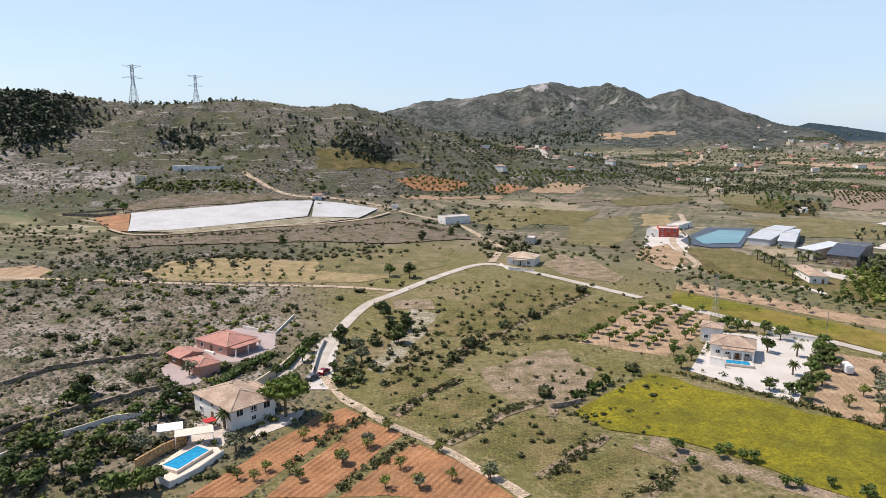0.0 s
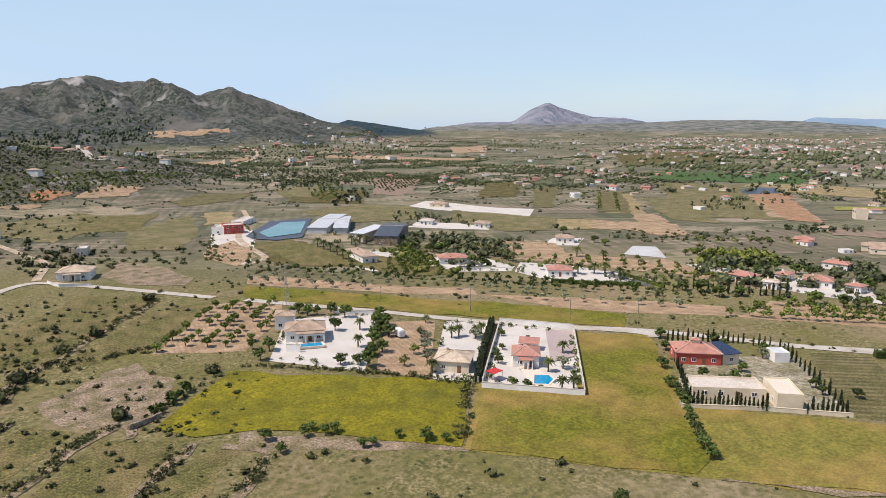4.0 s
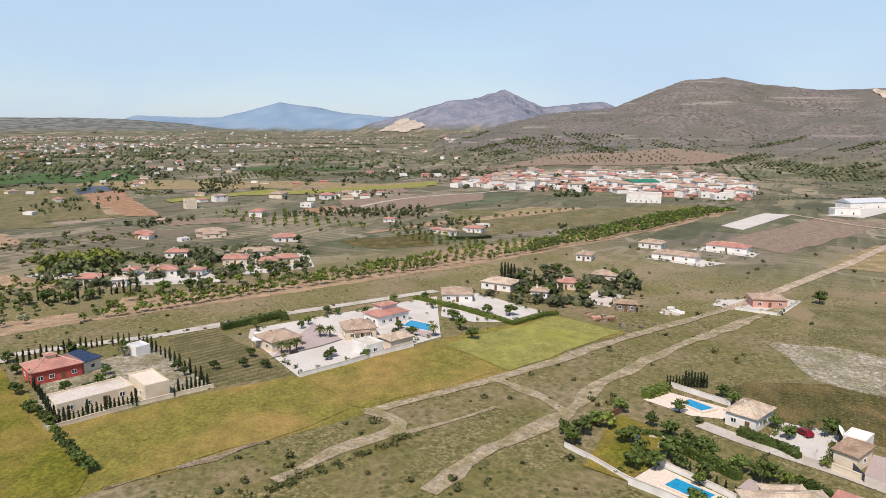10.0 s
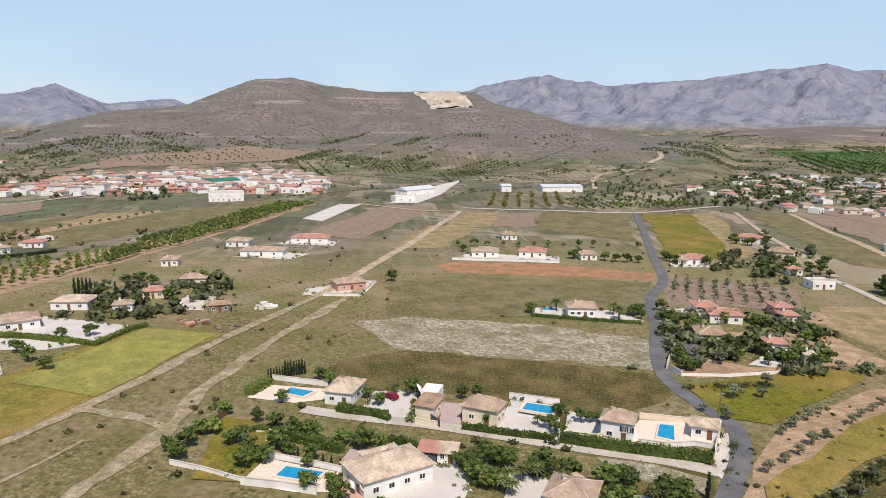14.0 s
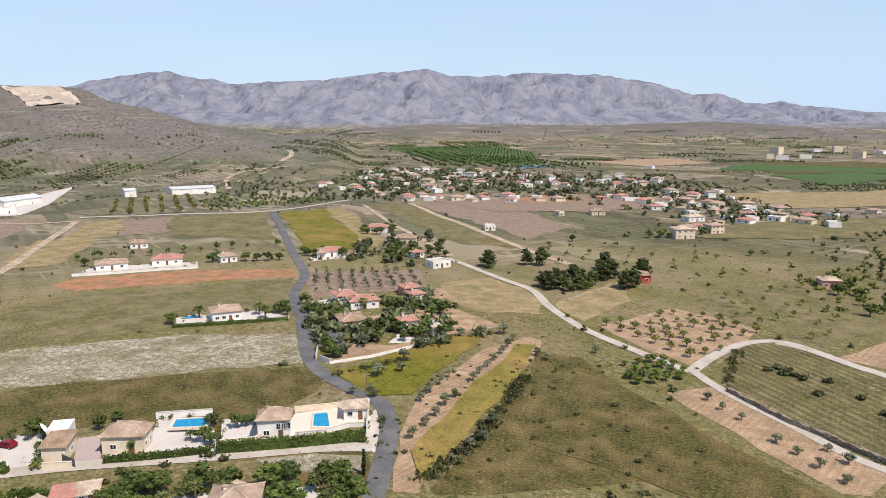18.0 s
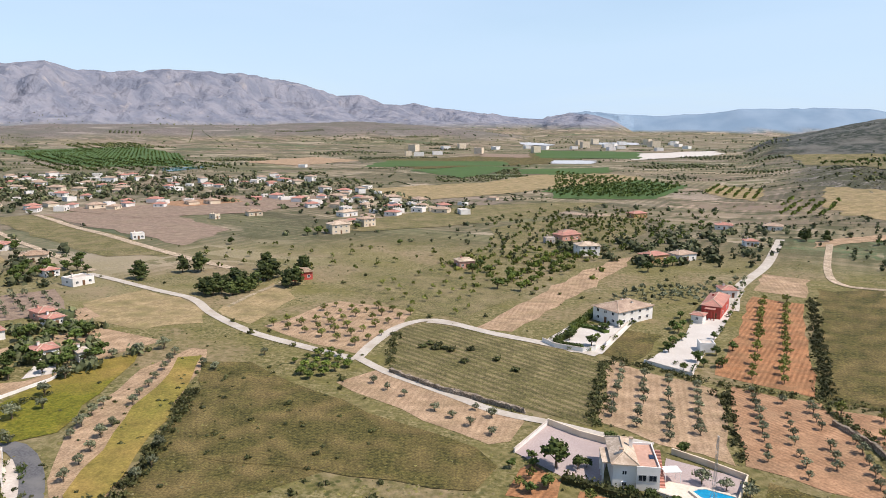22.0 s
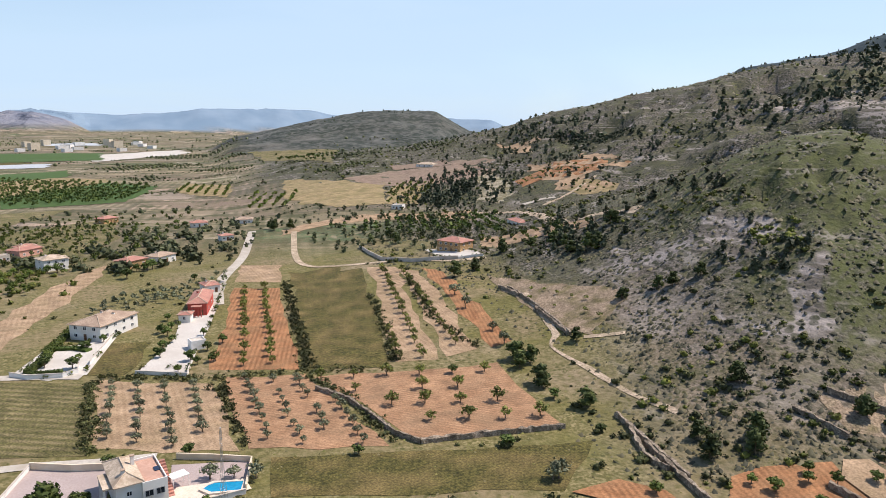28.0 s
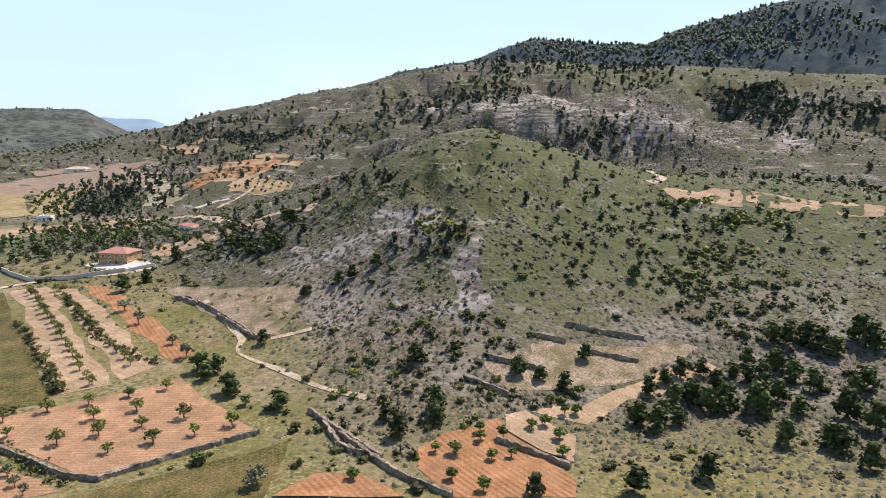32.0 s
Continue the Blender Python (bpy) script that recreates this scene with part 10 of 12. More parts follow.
grove("pine", [(-182.8, -120.0), (-178.0, -126.1), (-176.5, -130.0), (-170.2, -138.6), (-123.3, -133.1), (-127.9, -133.7), (-119.0, -120.4), (-126.0, -138.4), (-118.9, -105.8), (-124.2, -79.4), (-146.6, -84.8), (-128.3, -69.5), (-131.9, -71.0), (-152.4, -59.6), (-145.5, -133.7), (-119.1, -73.4)], 5.0, "pines on the dry slope", 1.35)
grove("pine", [(-145.5, -83.4), (-152.7, -59.7), (-153.7, -54.7), (-154.0, -48.4), (-169.8, -48.5), (-128.2, -139.1), (-120.1, -122.2), (-217.1, -47.3)], 5.0, "pines on the dry slope", 1.35)
grove("pine", [(-126.3, -68.2), (-111.4, -39.9), (-119.8, -24.1), (-149.9, -30.3), (-148.7, -25.6), (-183.2, -10.9), (-188.4, -0.6), (-154.5, -0.6), (-131.6, -13.2), (-171.4, 1.3), (-158.3, 6.7), (-180.6, -7.2), (-184.6, 12.5)], 5.6, "pines on the dry slope", 1.3)
grove("pine", [(-163.0, -24.6), (-167.1, -21.5), (-164.6, -17.4), (-168.5, -14.5), (-206.9, -7.3), (-205.0, -3.7), (-205.9, 4.8), (-208.7, 1.7), (-203.1, 8.1), (-211.9, 13.6), (-208.8, 16.7), (-173.5, 10.6), (-187.6, 14.3), (-170.0, 15.8), (-156.8, 9.3), (-151.2, 13.9), (-184.9, 3.7), (-192.6, -5.5), (-168.9, -7.5)], 7.0, "pine copse on the slope", 1.35)
grove("shrub", [(-225.2, -38.7), (-247.5, -25.9), (-219.3, -16.5), (-221.6, -10.4), (-233.2, 1.4), (-230.2, -28.4), (-173.9, -4.3), (-193.9, -46.9), (-165.5, -79.3), (-143.5, -95.7), (-142.7, -22.7), (-156.3, -8.8), (-183.4, -24.9), (-194.9, 10.9), (-185.6, 6.1), (-127.3, -30.5), (-138.5, -19.8), (-169.5, -12.4)], 1.5, "yellow-green bushes on the slope", 1.5)
grove("olive", [(-90.2, -85.9), (-88.9, -86.1), (-149.4, -196.5), (-143.4, -182.5), (-136.7, -160.2), (-131.4, -148.8)], 4.0, "old olives below the slope", 1.1)
grove("bright", [(-117.0, -63.3), (-117.8, -59.3), (-124.8, -56.9), (-119.3, -51.9), (-122.2, -48.9), (-109.0, -55.4), (-128.2, -53.3), (-134.5, -49.4), (-137.3, -47.3), (-133.7, -42.9), (-146.5, -49.3), (-144.3, -45.2), (-154.1, -45.0), (-145.9, -43.1), (-107.9, -48.5), (-100.3, -71.6), (-127.6, -58.3), (-127.4, -40.1)], 3.0, "young trees on the terraces", 1.1)
grove("shrub", [(-190.6, -74.0), (-165.5, -99.6), (-154.5, -97.5), (-228.5, -27.7), (-237.5, -8.9), (-255.8, -19.1), (-111.4, -94.9), (-90.5, -101.2), (-118.4, -73.6), (-108.5, -80.9), (-117.8, -106.8), (-107.6, -74.7), (-102.4, -58.9)], 1.7, "bushes on the slope", 1.3)
grove("shade", [(-91.4, -101.5), (-64.4, -115.8), (-36.5, -135.7), (-107.0, -141.5), (-112.3, -94.9), (-116.8, -113.8)], 2.6, "bushes by the orchards", 1.3)

# ---- settlements far off ----
settlement([(774, 49), (877, -9), (931, -121), (861, -257), (692, -245), (612, -203), (689, -89), (716, 46)], 330, "houses of the village", 9, 2, (0, 1, 2, 2, 1, 5, 2), 1.0, 44)
settlement([(596, -729), (569, -810), (241, -825), (131, -689), (126, -610), (309, -652), (488, -609)], 60, "houses of the hamlet", 15, 3, (0, 2, 3, 2, 0, 1), 0.85, 25)
settlement([(363, -513), (247, -567), (225, -537), (340, -481)], 16, "houses of the hamlet", 15, 4, (0, 2, 3), 0.85, 8)
settlement([(214, -605), (106, -608), (25, -534), (27, -501), (83, -482), (158, -540)], 30, "houses of the hamlet", 15, 5, (0, 2, 3, 2), 0.85, 15)
settlement([(506, 508), (815, 813), (1663, 955), (1460, 439), (1147, 154), (735, 98), (589, 178), (563, 364)], 40, "houses on the far plain", 24, 6, (0, 3, 2, 5, 0), size=0.75, single=12, clump=0.03)
settlement([(815, 813), (1979, 1963), (3045, 1745), (1739, 98), (1107, 61), (1615, 775)], 240, "houses on the far plain", 32, 7, (0, 3, 2, 5, 0, 1), size=0.75, clump=0.03)
settlement([(26, 628), (43, 755), (423, 1654), (1414, 2251), (544, 858), (339, 1006), (157, 722)], 40, "houses on the far plain", 30, 8, size=0.9, single=8, clump=0.03)
settlement([(296, 463), (467, 705), (643, 578), (620, 400), (454, 293), (344, 352)], 8, "houses on the plain", 22, 9, (0, 3, 2, 5), size=0.85, single=10, clump=0.03)
settlement([(275, 766), (571, 1572), (1869, 2673), (3431, 1538), (3444, 384), (890, 94), (904, 488)], 280, "houses on the far plain", 30, 13, (0, 3, 2, 5, 0, 1), size=0.72, clump=0.03)
settlement([(371, 180), (595, 263), (702, 72), (482, 48), (388, 106)], 6, "houses on the plain", 40, 10, single=6, clump=0.03)
settlement([(471, -491), (597, -746), (484, -860), (338, -605), (372, -488)], 40, "houses of the hamlet", 15, 11, (0, 2, 3, 2), 0.85, 15)
settlement([(303, -1586), (40, -2051), (-604, -2358), (-434, -1685), (29, -1524)], 26, "sheds on the far plain", 60, 12, (2, 2, 4), 2.2)
# quarry face on the brown hill
field([(1600, -787), (1688, -891), (1636, -932), (1476, -866), (1446, -867), (1291, -734), (1308, -706), (1521, -781)], "quarry", "pale quarried face on the brown hill", 2.0, wobble=False)
field([(3572, 604), (3819, 518), (3549, 368), (3437, 451)], "quarry", "pale quarried foot of the grey peak", 4.0)

# fields, lanes, orchards and houses of the middle distance
field([(-167.9, -391.4), (-189.4, -400.5), (-232.5, -401.5), (-298.1, -374.5), (-289.9, -363.2), (-249.6, -387.9), (-195.1, -387.7), (-160.6, -375)], "earth_pale", "long pale earth terrace below the hill")
field([(-375.7, -466.2), (-389.1, -458), (-362.9, -408.7), (-347.2, -385.5), (-320.3, -372.6), (-321.1, -396.8), (-350.5, -429.1)], "fallow", "pale eroded badland between orchards")
field([(-412.6, -443.1), (-425.7, -391.7), (-429.4, -342.4), (-415, -347.4), (-407.6, -375.3), (-399.9, -429.7)], "earth_pale", "pale orange terrace on the hillside")
field([(-442.5, -413.5), (-440.6, -380.7), (-431.3, -358.1), (-427.1, -393)], "earth_pale", "pale orange terrace on the hillside")
field([(-392.2, -396.5), (-405.4, -361.8), (-390.1, -359.4), (-375.2, -385.5)], "earth_pale", "pale terrace on the hillside")
field([(-375.6, -346.2), (-386.5, -334.3), (-383.8, -321.5), (-369.1, -324.5), (-367.8, -339.1)], "earth_pale", "pale terrace on the hillside")
field([(-383.7, -376.3), (-392.5, -357.1), (-372.2, -345.2), (-358, -355.8)], "earth_pale", "pale terrace on the hillside")
field([(-491.8, -545.1), (-471.3, -500.7), (-443.2, -475.4), (-449.6, -504.7)], "earth_pale", "pale orange terrace on the hillside")
field([(-494, -579.5), (-503.2, -522.9), (-479.8, -491.2), (-490.4, -567)], "earth_pale", "pale far terrace")
field([(-278.8, -638.8), (-291.9, -573.1), (-307, -503.4), (-263.9, -437.7), (-231.9, -444.7), (-226, -521)], "straw", "broad straw-coloured field")
field([(-329.6, -543.6), (-370.7, -537.8), (-402.7, -510.5), (-391.9, -489.7), (-356.7, -495.5), (-326.1, -518.4)], "earth_brown", "purple-brown ploughed field")
field([(-379.2, -609.9), (-413.3, -572.5), (-425.1, -499.6), (-417.7, -491.1), (-394.4, -546.7), (-368.9, -585)], "earth_brown", "purple-brown ploughed field")
field([(-173.3, -206.5), (-174.8, -184), (-156.6, -145.4), (-149.8, -130.4), (-150.2, -148.8), (-158.5, -172.5)], "bare", "bare tan terrace on the slope")
field([(-173.1, -176.6), (-176.2, -150.6), (-170.7, -136.6), (-159.7, -138.9), (-160.4, -153.8)], "bare", "bare reddish slope with young trees")
road("concrete_lane", [(-325.5, -352), (-336.2, -348.7), (-347, -343.4)], 4, "lane", "pale concrete lane on the hillside", ragged=0)
road("dirt_track", [(-490.4, -107.2), (-343, -69.9), (-316.9, -59.9), (-300.4, -60.9)], 4, "dirt", "pale track by the hill orchard", ragged=0.4)
road("dirt_track", [(-289.6, -364), (-300, -333.7), (-240.3, -236.4), (-236.5, -204.8), (-232.8, -182.8)], 5, "dirt", "pale earth track along the slope", ragged=0.8)
road("dirt_track", [(-148.3, -133.5), (-155, -124.1)], 2, "dirt", "pale footpath on the slope", ragged=0.4)
grove("pine", [(-165.2, -31), (-172.8, -28.9), (-177.7, -26), (-180.7, -21.6), (-176.2, -17.2), (-168.8, -22), (-156.5, -26.7), (-154.7, -22.9), (-149.6, -29.8), (-184.8, -14.8), (-192, -12), (-185.7, -7.8), (-192.8, -4.8), (-174, -8.9), (-177, -3.7), (-164.9, -14.5)], 5.0, "pine copse on the slope", 1.35)
field([(-129, 299.7), (-126.2, 324.9), (-97.8, 336.5), (-33.7, 325), (-17.5, 297), (-32.1, 285.8), (-111, 284.3)], "straw", "ochre grass under young orchard trees")
field([(-194.7, 307.3), (-183.6, 314.4), (-167.7, 301.3), (-166.4, 283.8), (-179.3, 282.1)], "earth_pale", "pale pinkish ploughed patch")
field([(-36.5, 587), (-8.8, 620.6), (26, 622), (10.5, 582.9), (-21.8, 571.8)], "earth_orange", "orange earth of a far orchard")
field([(-34.1, 547.2), (10.2, 566.1), (58.8, 598.4), (47.5, 577.5), (-25, 541.5)], "earth_pale", "pale earth strip of a far orchard")
field([(44.7, 617.7), (63, 643.3), (80.1, 630.9), (62.1, 607), (47.1, 603.1)], "earth_red", "bare red earth patch")
field([(77.4, 612.5), (111.2, 670), (140.2, 661.7), (116.1, 617.1)], "earth_pale", "pale earth of a far orchard")
field([(141.8, 586.4), (194.9, 634), (226.8, 628.7), (189.7, 570.7), (144.5, 556.1)], "vine", "brown striped field among trees")
field([(345.9, 620.1), (442.9, 696.6), (347.5, 544), (328.1, 579)], "earth_brown", "grey-brown ploughed field")
field([(408, 1828.9), (597.1, 1788.8), (588.1, 1760), (392.1, 1755.6)], "earth_pale", "pale terrace at the foot of the mountain")
field([(288.4, 1027.1), (462.9, 1279), (428.3, 1182.5), (273.8, 947.1)], "earth_pale", "pale terrace at the foot of the mountain")
field([(17.7, 515.5), (77, 554.3), (91.2, 507.8), (42.3, 425.3), (19.9, 469)], "olive_grass", "dull green terrace field")
field([(69.6, 531.5), (120.5, 528.8), (88.5, 450.6), (56.1, 454.2)], "terrace", "overgrown green terrace")
field([(84.8, 450.3), (138.1, 514.1), (113, 405.9), (91, 368.8), (69.4, 383.1)], "olive_grass", "dull green terrace field")
field([(-61.4, 347.7), (-21.8, 347.9), (6.8, 363.5), (3.4, 320.8), (-18.7, 297), (-54.6, 308.2)], "olive_grass", "dry grass terrace with young trees")
field([(48.2, 322.1), (61.7, 355.4), (76.3, 330), (80.2, 298), (73.9, 287.3), (54.8, 299.9)], "bare", "bare reddish bank beside the lane")
field([(-16.3, 257.6), (-3.5, 258.1), (-1.3, 242.9), (-15.4, 243.1)], "bare", "bare pinkish earth beside the lane")
field([(-108.6, 628.6), (-48.9, 628.5), (-9.3, 654.4), (-37.8, 608.3), (-100.2, 577)], "rough_grass", "dull green terraces below the ridge")
field([(105.8, 368.1), (125, 381.4), (119.1, 328.7), (102.8, 311.4), (97, 336.3)], "earth_pale", "pale bare yard of the farm")
field([(129.2, 366.4), (153.4, 359.6), (148.7, 280.8), (127.2, 296.1)], "terrace", "green field by the farm")
field([(261.8, 661.4), (308.6, 658.8), (258.6, 565), (234.1, 578.1)], "olive_grass", "dull green field on the plain")
field([(209.1, 485), (271.6, 499.1), (293.2, 457.2), (258, 400.8), (215.8, 412.9)], "olive_grass", "dull green field on the plain")
road("concrete_lane", [(230.6, 1690.5), (128.7, 880.2), (135.3, 820.6)], 8, "lane", "pale road cutting at the mountain's foot", ragged=0)
road("dirt_track", [(546.4, 1591.4), (540.1, 1468.5), (438.3, 1202.4), (340.1, 1008.6), (330.6, 893.8)], 6, "dirt", "pale winding track on the far slope", ragged=0.4)
far_orchard([(-36.5, 587), (-8.8, 620.6), (62, 632.8), (58, 589.2), (-25.1, 543.2)], [(-36.3, 584.5), (50.6, 617)], 8, 7, "garden", 3.2, 22, 0.18, 401, 0.12)
far_orchard([(66.5, 680.4), (171.7, 761.9), (255.3, 792.7), (147, 648.8), (83.1, 639.1)], [(66.5, 680.4), (170.6, 756.8)], 9, 8, "bright", 3.2, 22, 0.18, 402, 0.12)
far_orchard([(297.5, 657.9), (340.4, 680.2), (276.8, 560.1), (256.2, 564.7)], [(297.5, 657.9), (258.6, 565)], 9, 7, "bright", 3.2, 22, 0.18, 403, 0.12)
for x, y, k, size in ((59.4, 694.4, 1, 0.82), (97.9, 868.6, 5, 0.88), (112.2, 871.9, 3, 0.82), (137.5, 741.8, 0, 0.82), (208, 863.3, 1, 0.82), (512.4, 1526, 3, 0.88), (627.4, 1572.9, 0, 1.09), (629.6, 1516.3, 3, 0.95), (839.2, 1700.2, 2, 1.09), (804.2, 1551.3, 0, 1.02), (878.1, 1620.2, 0, 1.09), (985.1, 1715.7, 3, 1.02), (1022.2, 1684.6, 0, 0.95), (1306.2, 2099.8, 5, 1.02), (313.7, 825.7, 2, 0.75), (264.1, 780.7, 0, 0.75), (280.5, 542.3, 2, 0.75), (423.1, 1013.9, 0, 0.88), (454.1, 1044.4, 5, 0.82), (499.1, 1101.8, 3, 0.82), (52.8, 812.2, 2, 0.82), (136, 825.4, 3, 0.75), (387.7, 770.1, 0, 0.61), (275.3, 696.2, 3, 0.68), (574, 916, 0, 0.68), (596.6, 1062.7, 2, 0.82), (534.9, 1676.8, 2, 0.68), (759.1, 1672.6, 3, 0.95)):
    FAR_STUFF.append((x, y, math.degrees(math.atan2(y, x)) - 90 + random.uniform(-35, 35), k, size))
grove("shrub", [(-119.9, 209), (-112.2, 207.3), (-113.7, 186.2), (-110.2, 191.2), (-103.6, 195.5), (-95.2, 202), (-90.2, 196.5), (-112.7, 232.8), (-107.2, 240), (-120.3, 238.6), (-159.7, 271.9), (-140.8, 257), (-129.8, 251.8), (-92.1, 262.7), (-87.9, 263.1), (-83.5, 266.1), (-75.3, 252.8), (-75.7, 265.7), (-31.2, 267.6), (-37.4, 257.2), (-53.7, 240.2), (-125.9, 230.4), (-147.4, 238), (-91.4, 232.1), (-99, 227.5)], 2.1, "large bushes on the dry slope", 1.6, "large rounded green bush on the stony slope")
field([(251.1, 299.1), (268.6, 276.7), (250.4, 247.3), (228.3, 267.8)], "earth_pale", "bare pale orange field")
field([(625.8, 387.7), (653.9, 361.7), (562.3, 303.3), (470.8, 236.6), (465.4, 255.1), (537.1, 318.7)], "earth_almond", "pinkish ploughed field on the plain")
field([(359.8, 310.1), (386.2, 296.6), (355.2, 252.8), (342.2, 258.2), (339.3, 292.4)], "earth_pale", "pale ploughed field on the plain")
field([(402.5, 338.5), (418.8, 329.8), (389, 293.8), (372.7, 305.8)], "earth_pale", "pale ploughed field on the plain")
field([(336.5, 346.4), (351.9, 328.9), (322.1, 301.1), (307.9, 317.1)], "straw", "straw-coloured field on the plain")
field([(351.9, 328.9), (359.8, 310.1), (334.1, 287.8), (325.5, 304.2)], "earth_pale", "pale ploughed field on the plain")
field([(406.4, 722.8), (450.3, 690.5), (329.6, 532.2), (315.7, 563.1)], "earth_brown", "grey-brown field on the plain")
field([(477, 603.3), (517, 594.3), (414.1, 476.4), (381.3, 494.6)], "rough_grass", "dull green field on the plain")
field([(482.2, 532.9), (509.4, 524), (379.5, 395.7), (366.7, 405.6)], "vine", "striped vineyard on the plain")
field([(512.3, 475), (531.9, 458.7), (404.6, 341.9), (392.2, 362.5)], "vine", "striped vineyard on the plain")
field([(607.4, 1274.6), (697.3, 1137.9), (782, 1019.1), (733.8, 956.5), (656.1, 1071), (561.2, 1178.5)], "earth_pale", "pale terrace strip on the plain")
field([(1004.4, 1415.8), (1205.2, 1520.1), (961.3, 1213.1), (866.2, 1202.5)], "earth_pale", "pale terrace strip on the plain")
field([(658.2, 415), (694.7, 400), (649.3, 367), (607.5, 378.3)], "darkmetal", "dark sheeted crop patch")
field([(188.7, 456.3), (151.9, 356.5), (175.5, 281.4), (178.4, 242.7), (157.5, 248.9), (140.1, 296.2), (142.6, 354.2)], "terrace", "green field beside the farm")
field([(149.1, 515.4), (166.8, 508.2), (151.7, 454.7), (130, 451.9)], "straw", "ochre grass near the farm")
field([(305.2, 426.2), (340.6, 350.6), (301, 315.1), (274.7, 327.1), (273.4, 382.3)], "olive_grass", "dull green field on the plain")
field([(500.9, 411.3), (522.5, 382.2), (412.3, 272), (401.8, 303.5)], "olive_grass", "dull green field on the plain")
field([(454.5, 224.8), (474.2, 162), (452.6, 161.4), (421.8, 204.5)], "earth_brown", "brown ploughed strip on the plain")
field([(514.6, 145.6), (546.1, 128.5), (506.5, 108.8), (484, 123.1)], "earth_almond", "pinkish ploughed field on the plain")
field([(574.7, 279.9), (671.4, 216.1), (651.4, 204.6), (547.4, 266.4)], "meadow_bright", "bright green strip on the plain")
field([(782.2, 632.4), (929.1, 480.9), (750, 402.1), (680.5, 541.2)], "crop", "dark green orchard land")
field([(1185.5, 1049.5), (1466.7, 1023.6), (1143.4, 758.2), (847, 730.7)], "rough_grass", "dull green terraces on the plain")
far_orchard([(365.2, 672.3), (485.9, 744.7), (626.7, 791.8), (568.1, 718.1), (392.2, 612), (329.9, 559.5)], [(349, 632.2), (597.6, 755.1)], 9, 6, "garden", 3, 22, 0.18, 411, 0.12)
far_orchard([(418.9, 602.5), (482.6, 630.1), (381.7, 521.9), (342.7, 518.2)], [(349.5, 524.1), (471.1, 620.1)], 8, 5, "garden", 2.8, 22, 0.18, 412, 0.12)
far_orchard([(274.8, 602.8), (312.8, 617.3), (262.4, 528.2), (245.2, 529.6)], [(245.2, 529.6), (312.8, 617.3)], 8, 6, "bright", 2.8, 22, 0.18, 413, 0.12)
far_orchard([(652.5, 355.7), (665.1, 343.3), (610.9, 297.8), (582.2, 305.7)], [(652.5, 355.7), (605.9, 300.9)], 9, 6, "garden", 3.2, 22, 0.18, 414, 0.12)
far_orchard([(228.1, 263.3), (251.1, 230.9), (239.1, 211.4), (207.1, 210.1), (206.7, 231.1)], [(228.1, 263.3), (250, 229.9)], 9, 8, "bright", 3, 22, 0.18, 415, 0.12)
far_orchard([(261.9, 225.5), (283.5, 196.3), (265.6, 174.4), (239.2, 195.9)], [(261.9, 225.5), (282.3, 195.4)], 9, 8, "almond", 2.8, 22, 0.18, 416, 0.12)
far_orchard([(343, 250.3), (376.1, 215.2), (360.6, 202.5), (326.9, 230.5)], [(343, 250.3), (374.4, 214.2)], 10, 9, "almond", 3, 22, 0.18, 417, 0.12)
for x, y, k, size in ((518, 1525.6, 0, 0.95), (451, 1221, 3, 0.88), (620.7, 1553, 5, 1.09), (617.2, 1400.6, 2, 0.82), (676.3, 1280.5, 5, 0.88), (591.2, 947, 5, 0.82), (730.6, 1478.4, 2, 0.82), (838.6, 1532.2, 2, 1.02), (1061.2, 1728.4, 3, 0.88), (1087.7, 1621.2, 3, 0.88), (794.9, 1103.7, 2, 0.82), (865.9, 1101.6, 0, 0.82), (816, 907.9, 2, 0.82), (906.2, 888.3, 3, 0.82), (909.3, 836.4, 2, 0.88), (446, 641.3, 0, 0.68), (477.3, 659, 5, 0.75), (539.5, 682, 2, 0.68), (401.7, 546.4, 3, 0.68), (531, 600.8, 0, 0.68), (551.1, 604, 5, 0.68), (603.6, 620.8, 0, 0.68), (575.1, 559.4, 3, 0.68), (554.6, 522.6, 2, 0.68), (500.7, 575.7, 3, 0.61), (274, 528.2, 2, 0.68), (516.6, 431.1, 3, 0.54), (606.4, 440.1, 3, 0.75), (605, 421, 2, 0.68), (466.4, 326.9, 2, 0.68), (728.2, 423.1, 2, 0.68), (559.5, 242.3, 0, 0.68), (781, 403.7, 3, 0.68), (845.3, 421.3, 2, 0.68), (965.4, 446.5, 0, 0.68), (899.1, 350.5, 3, 0.68), (743, 262.3, 2, 0.68), (731.8, 247, 3, 0.68), (720.4, 211.1, 5, 0.68), (746.6, 187.8, 5, 0.68), (605.9, 115.9, 0, 0.82), (623.3, 127.2, 2, 0.82), (592.7, 128.3, 3, 0.75), (610.6, 148.4, 2, 0.68), (578.8, 156.3, 2, 0.68), (977.6, 803.5, 3, 0.68), (982.4, 744.2, 2, 0.68), (931.4, 671.4, 0, 0.68), (1040.7, 689.9, 2, 0.68), (1607.4, 996.5, 3, 0.68), (1862.8, 1236.7, 2, 0.82)):
    FAR_STUFF.append((x, y, math.degrees(math.atan2(y, x)) - 90 + random.uniform(-35, 35), k, size))
for x, y, k, size in ((436.3, 215.7, 3, 0.61), (378.3, 197.4, 0, 0.61), (371.1, 172.6, 2, 0.54), (383.9, 161.7, 3, 0.68)):
    far_house(x, y, math.degrees(math.atan2(y, x)) - 90 + random.uniform(-35, 35), k, size, "houses scattered over the plain")
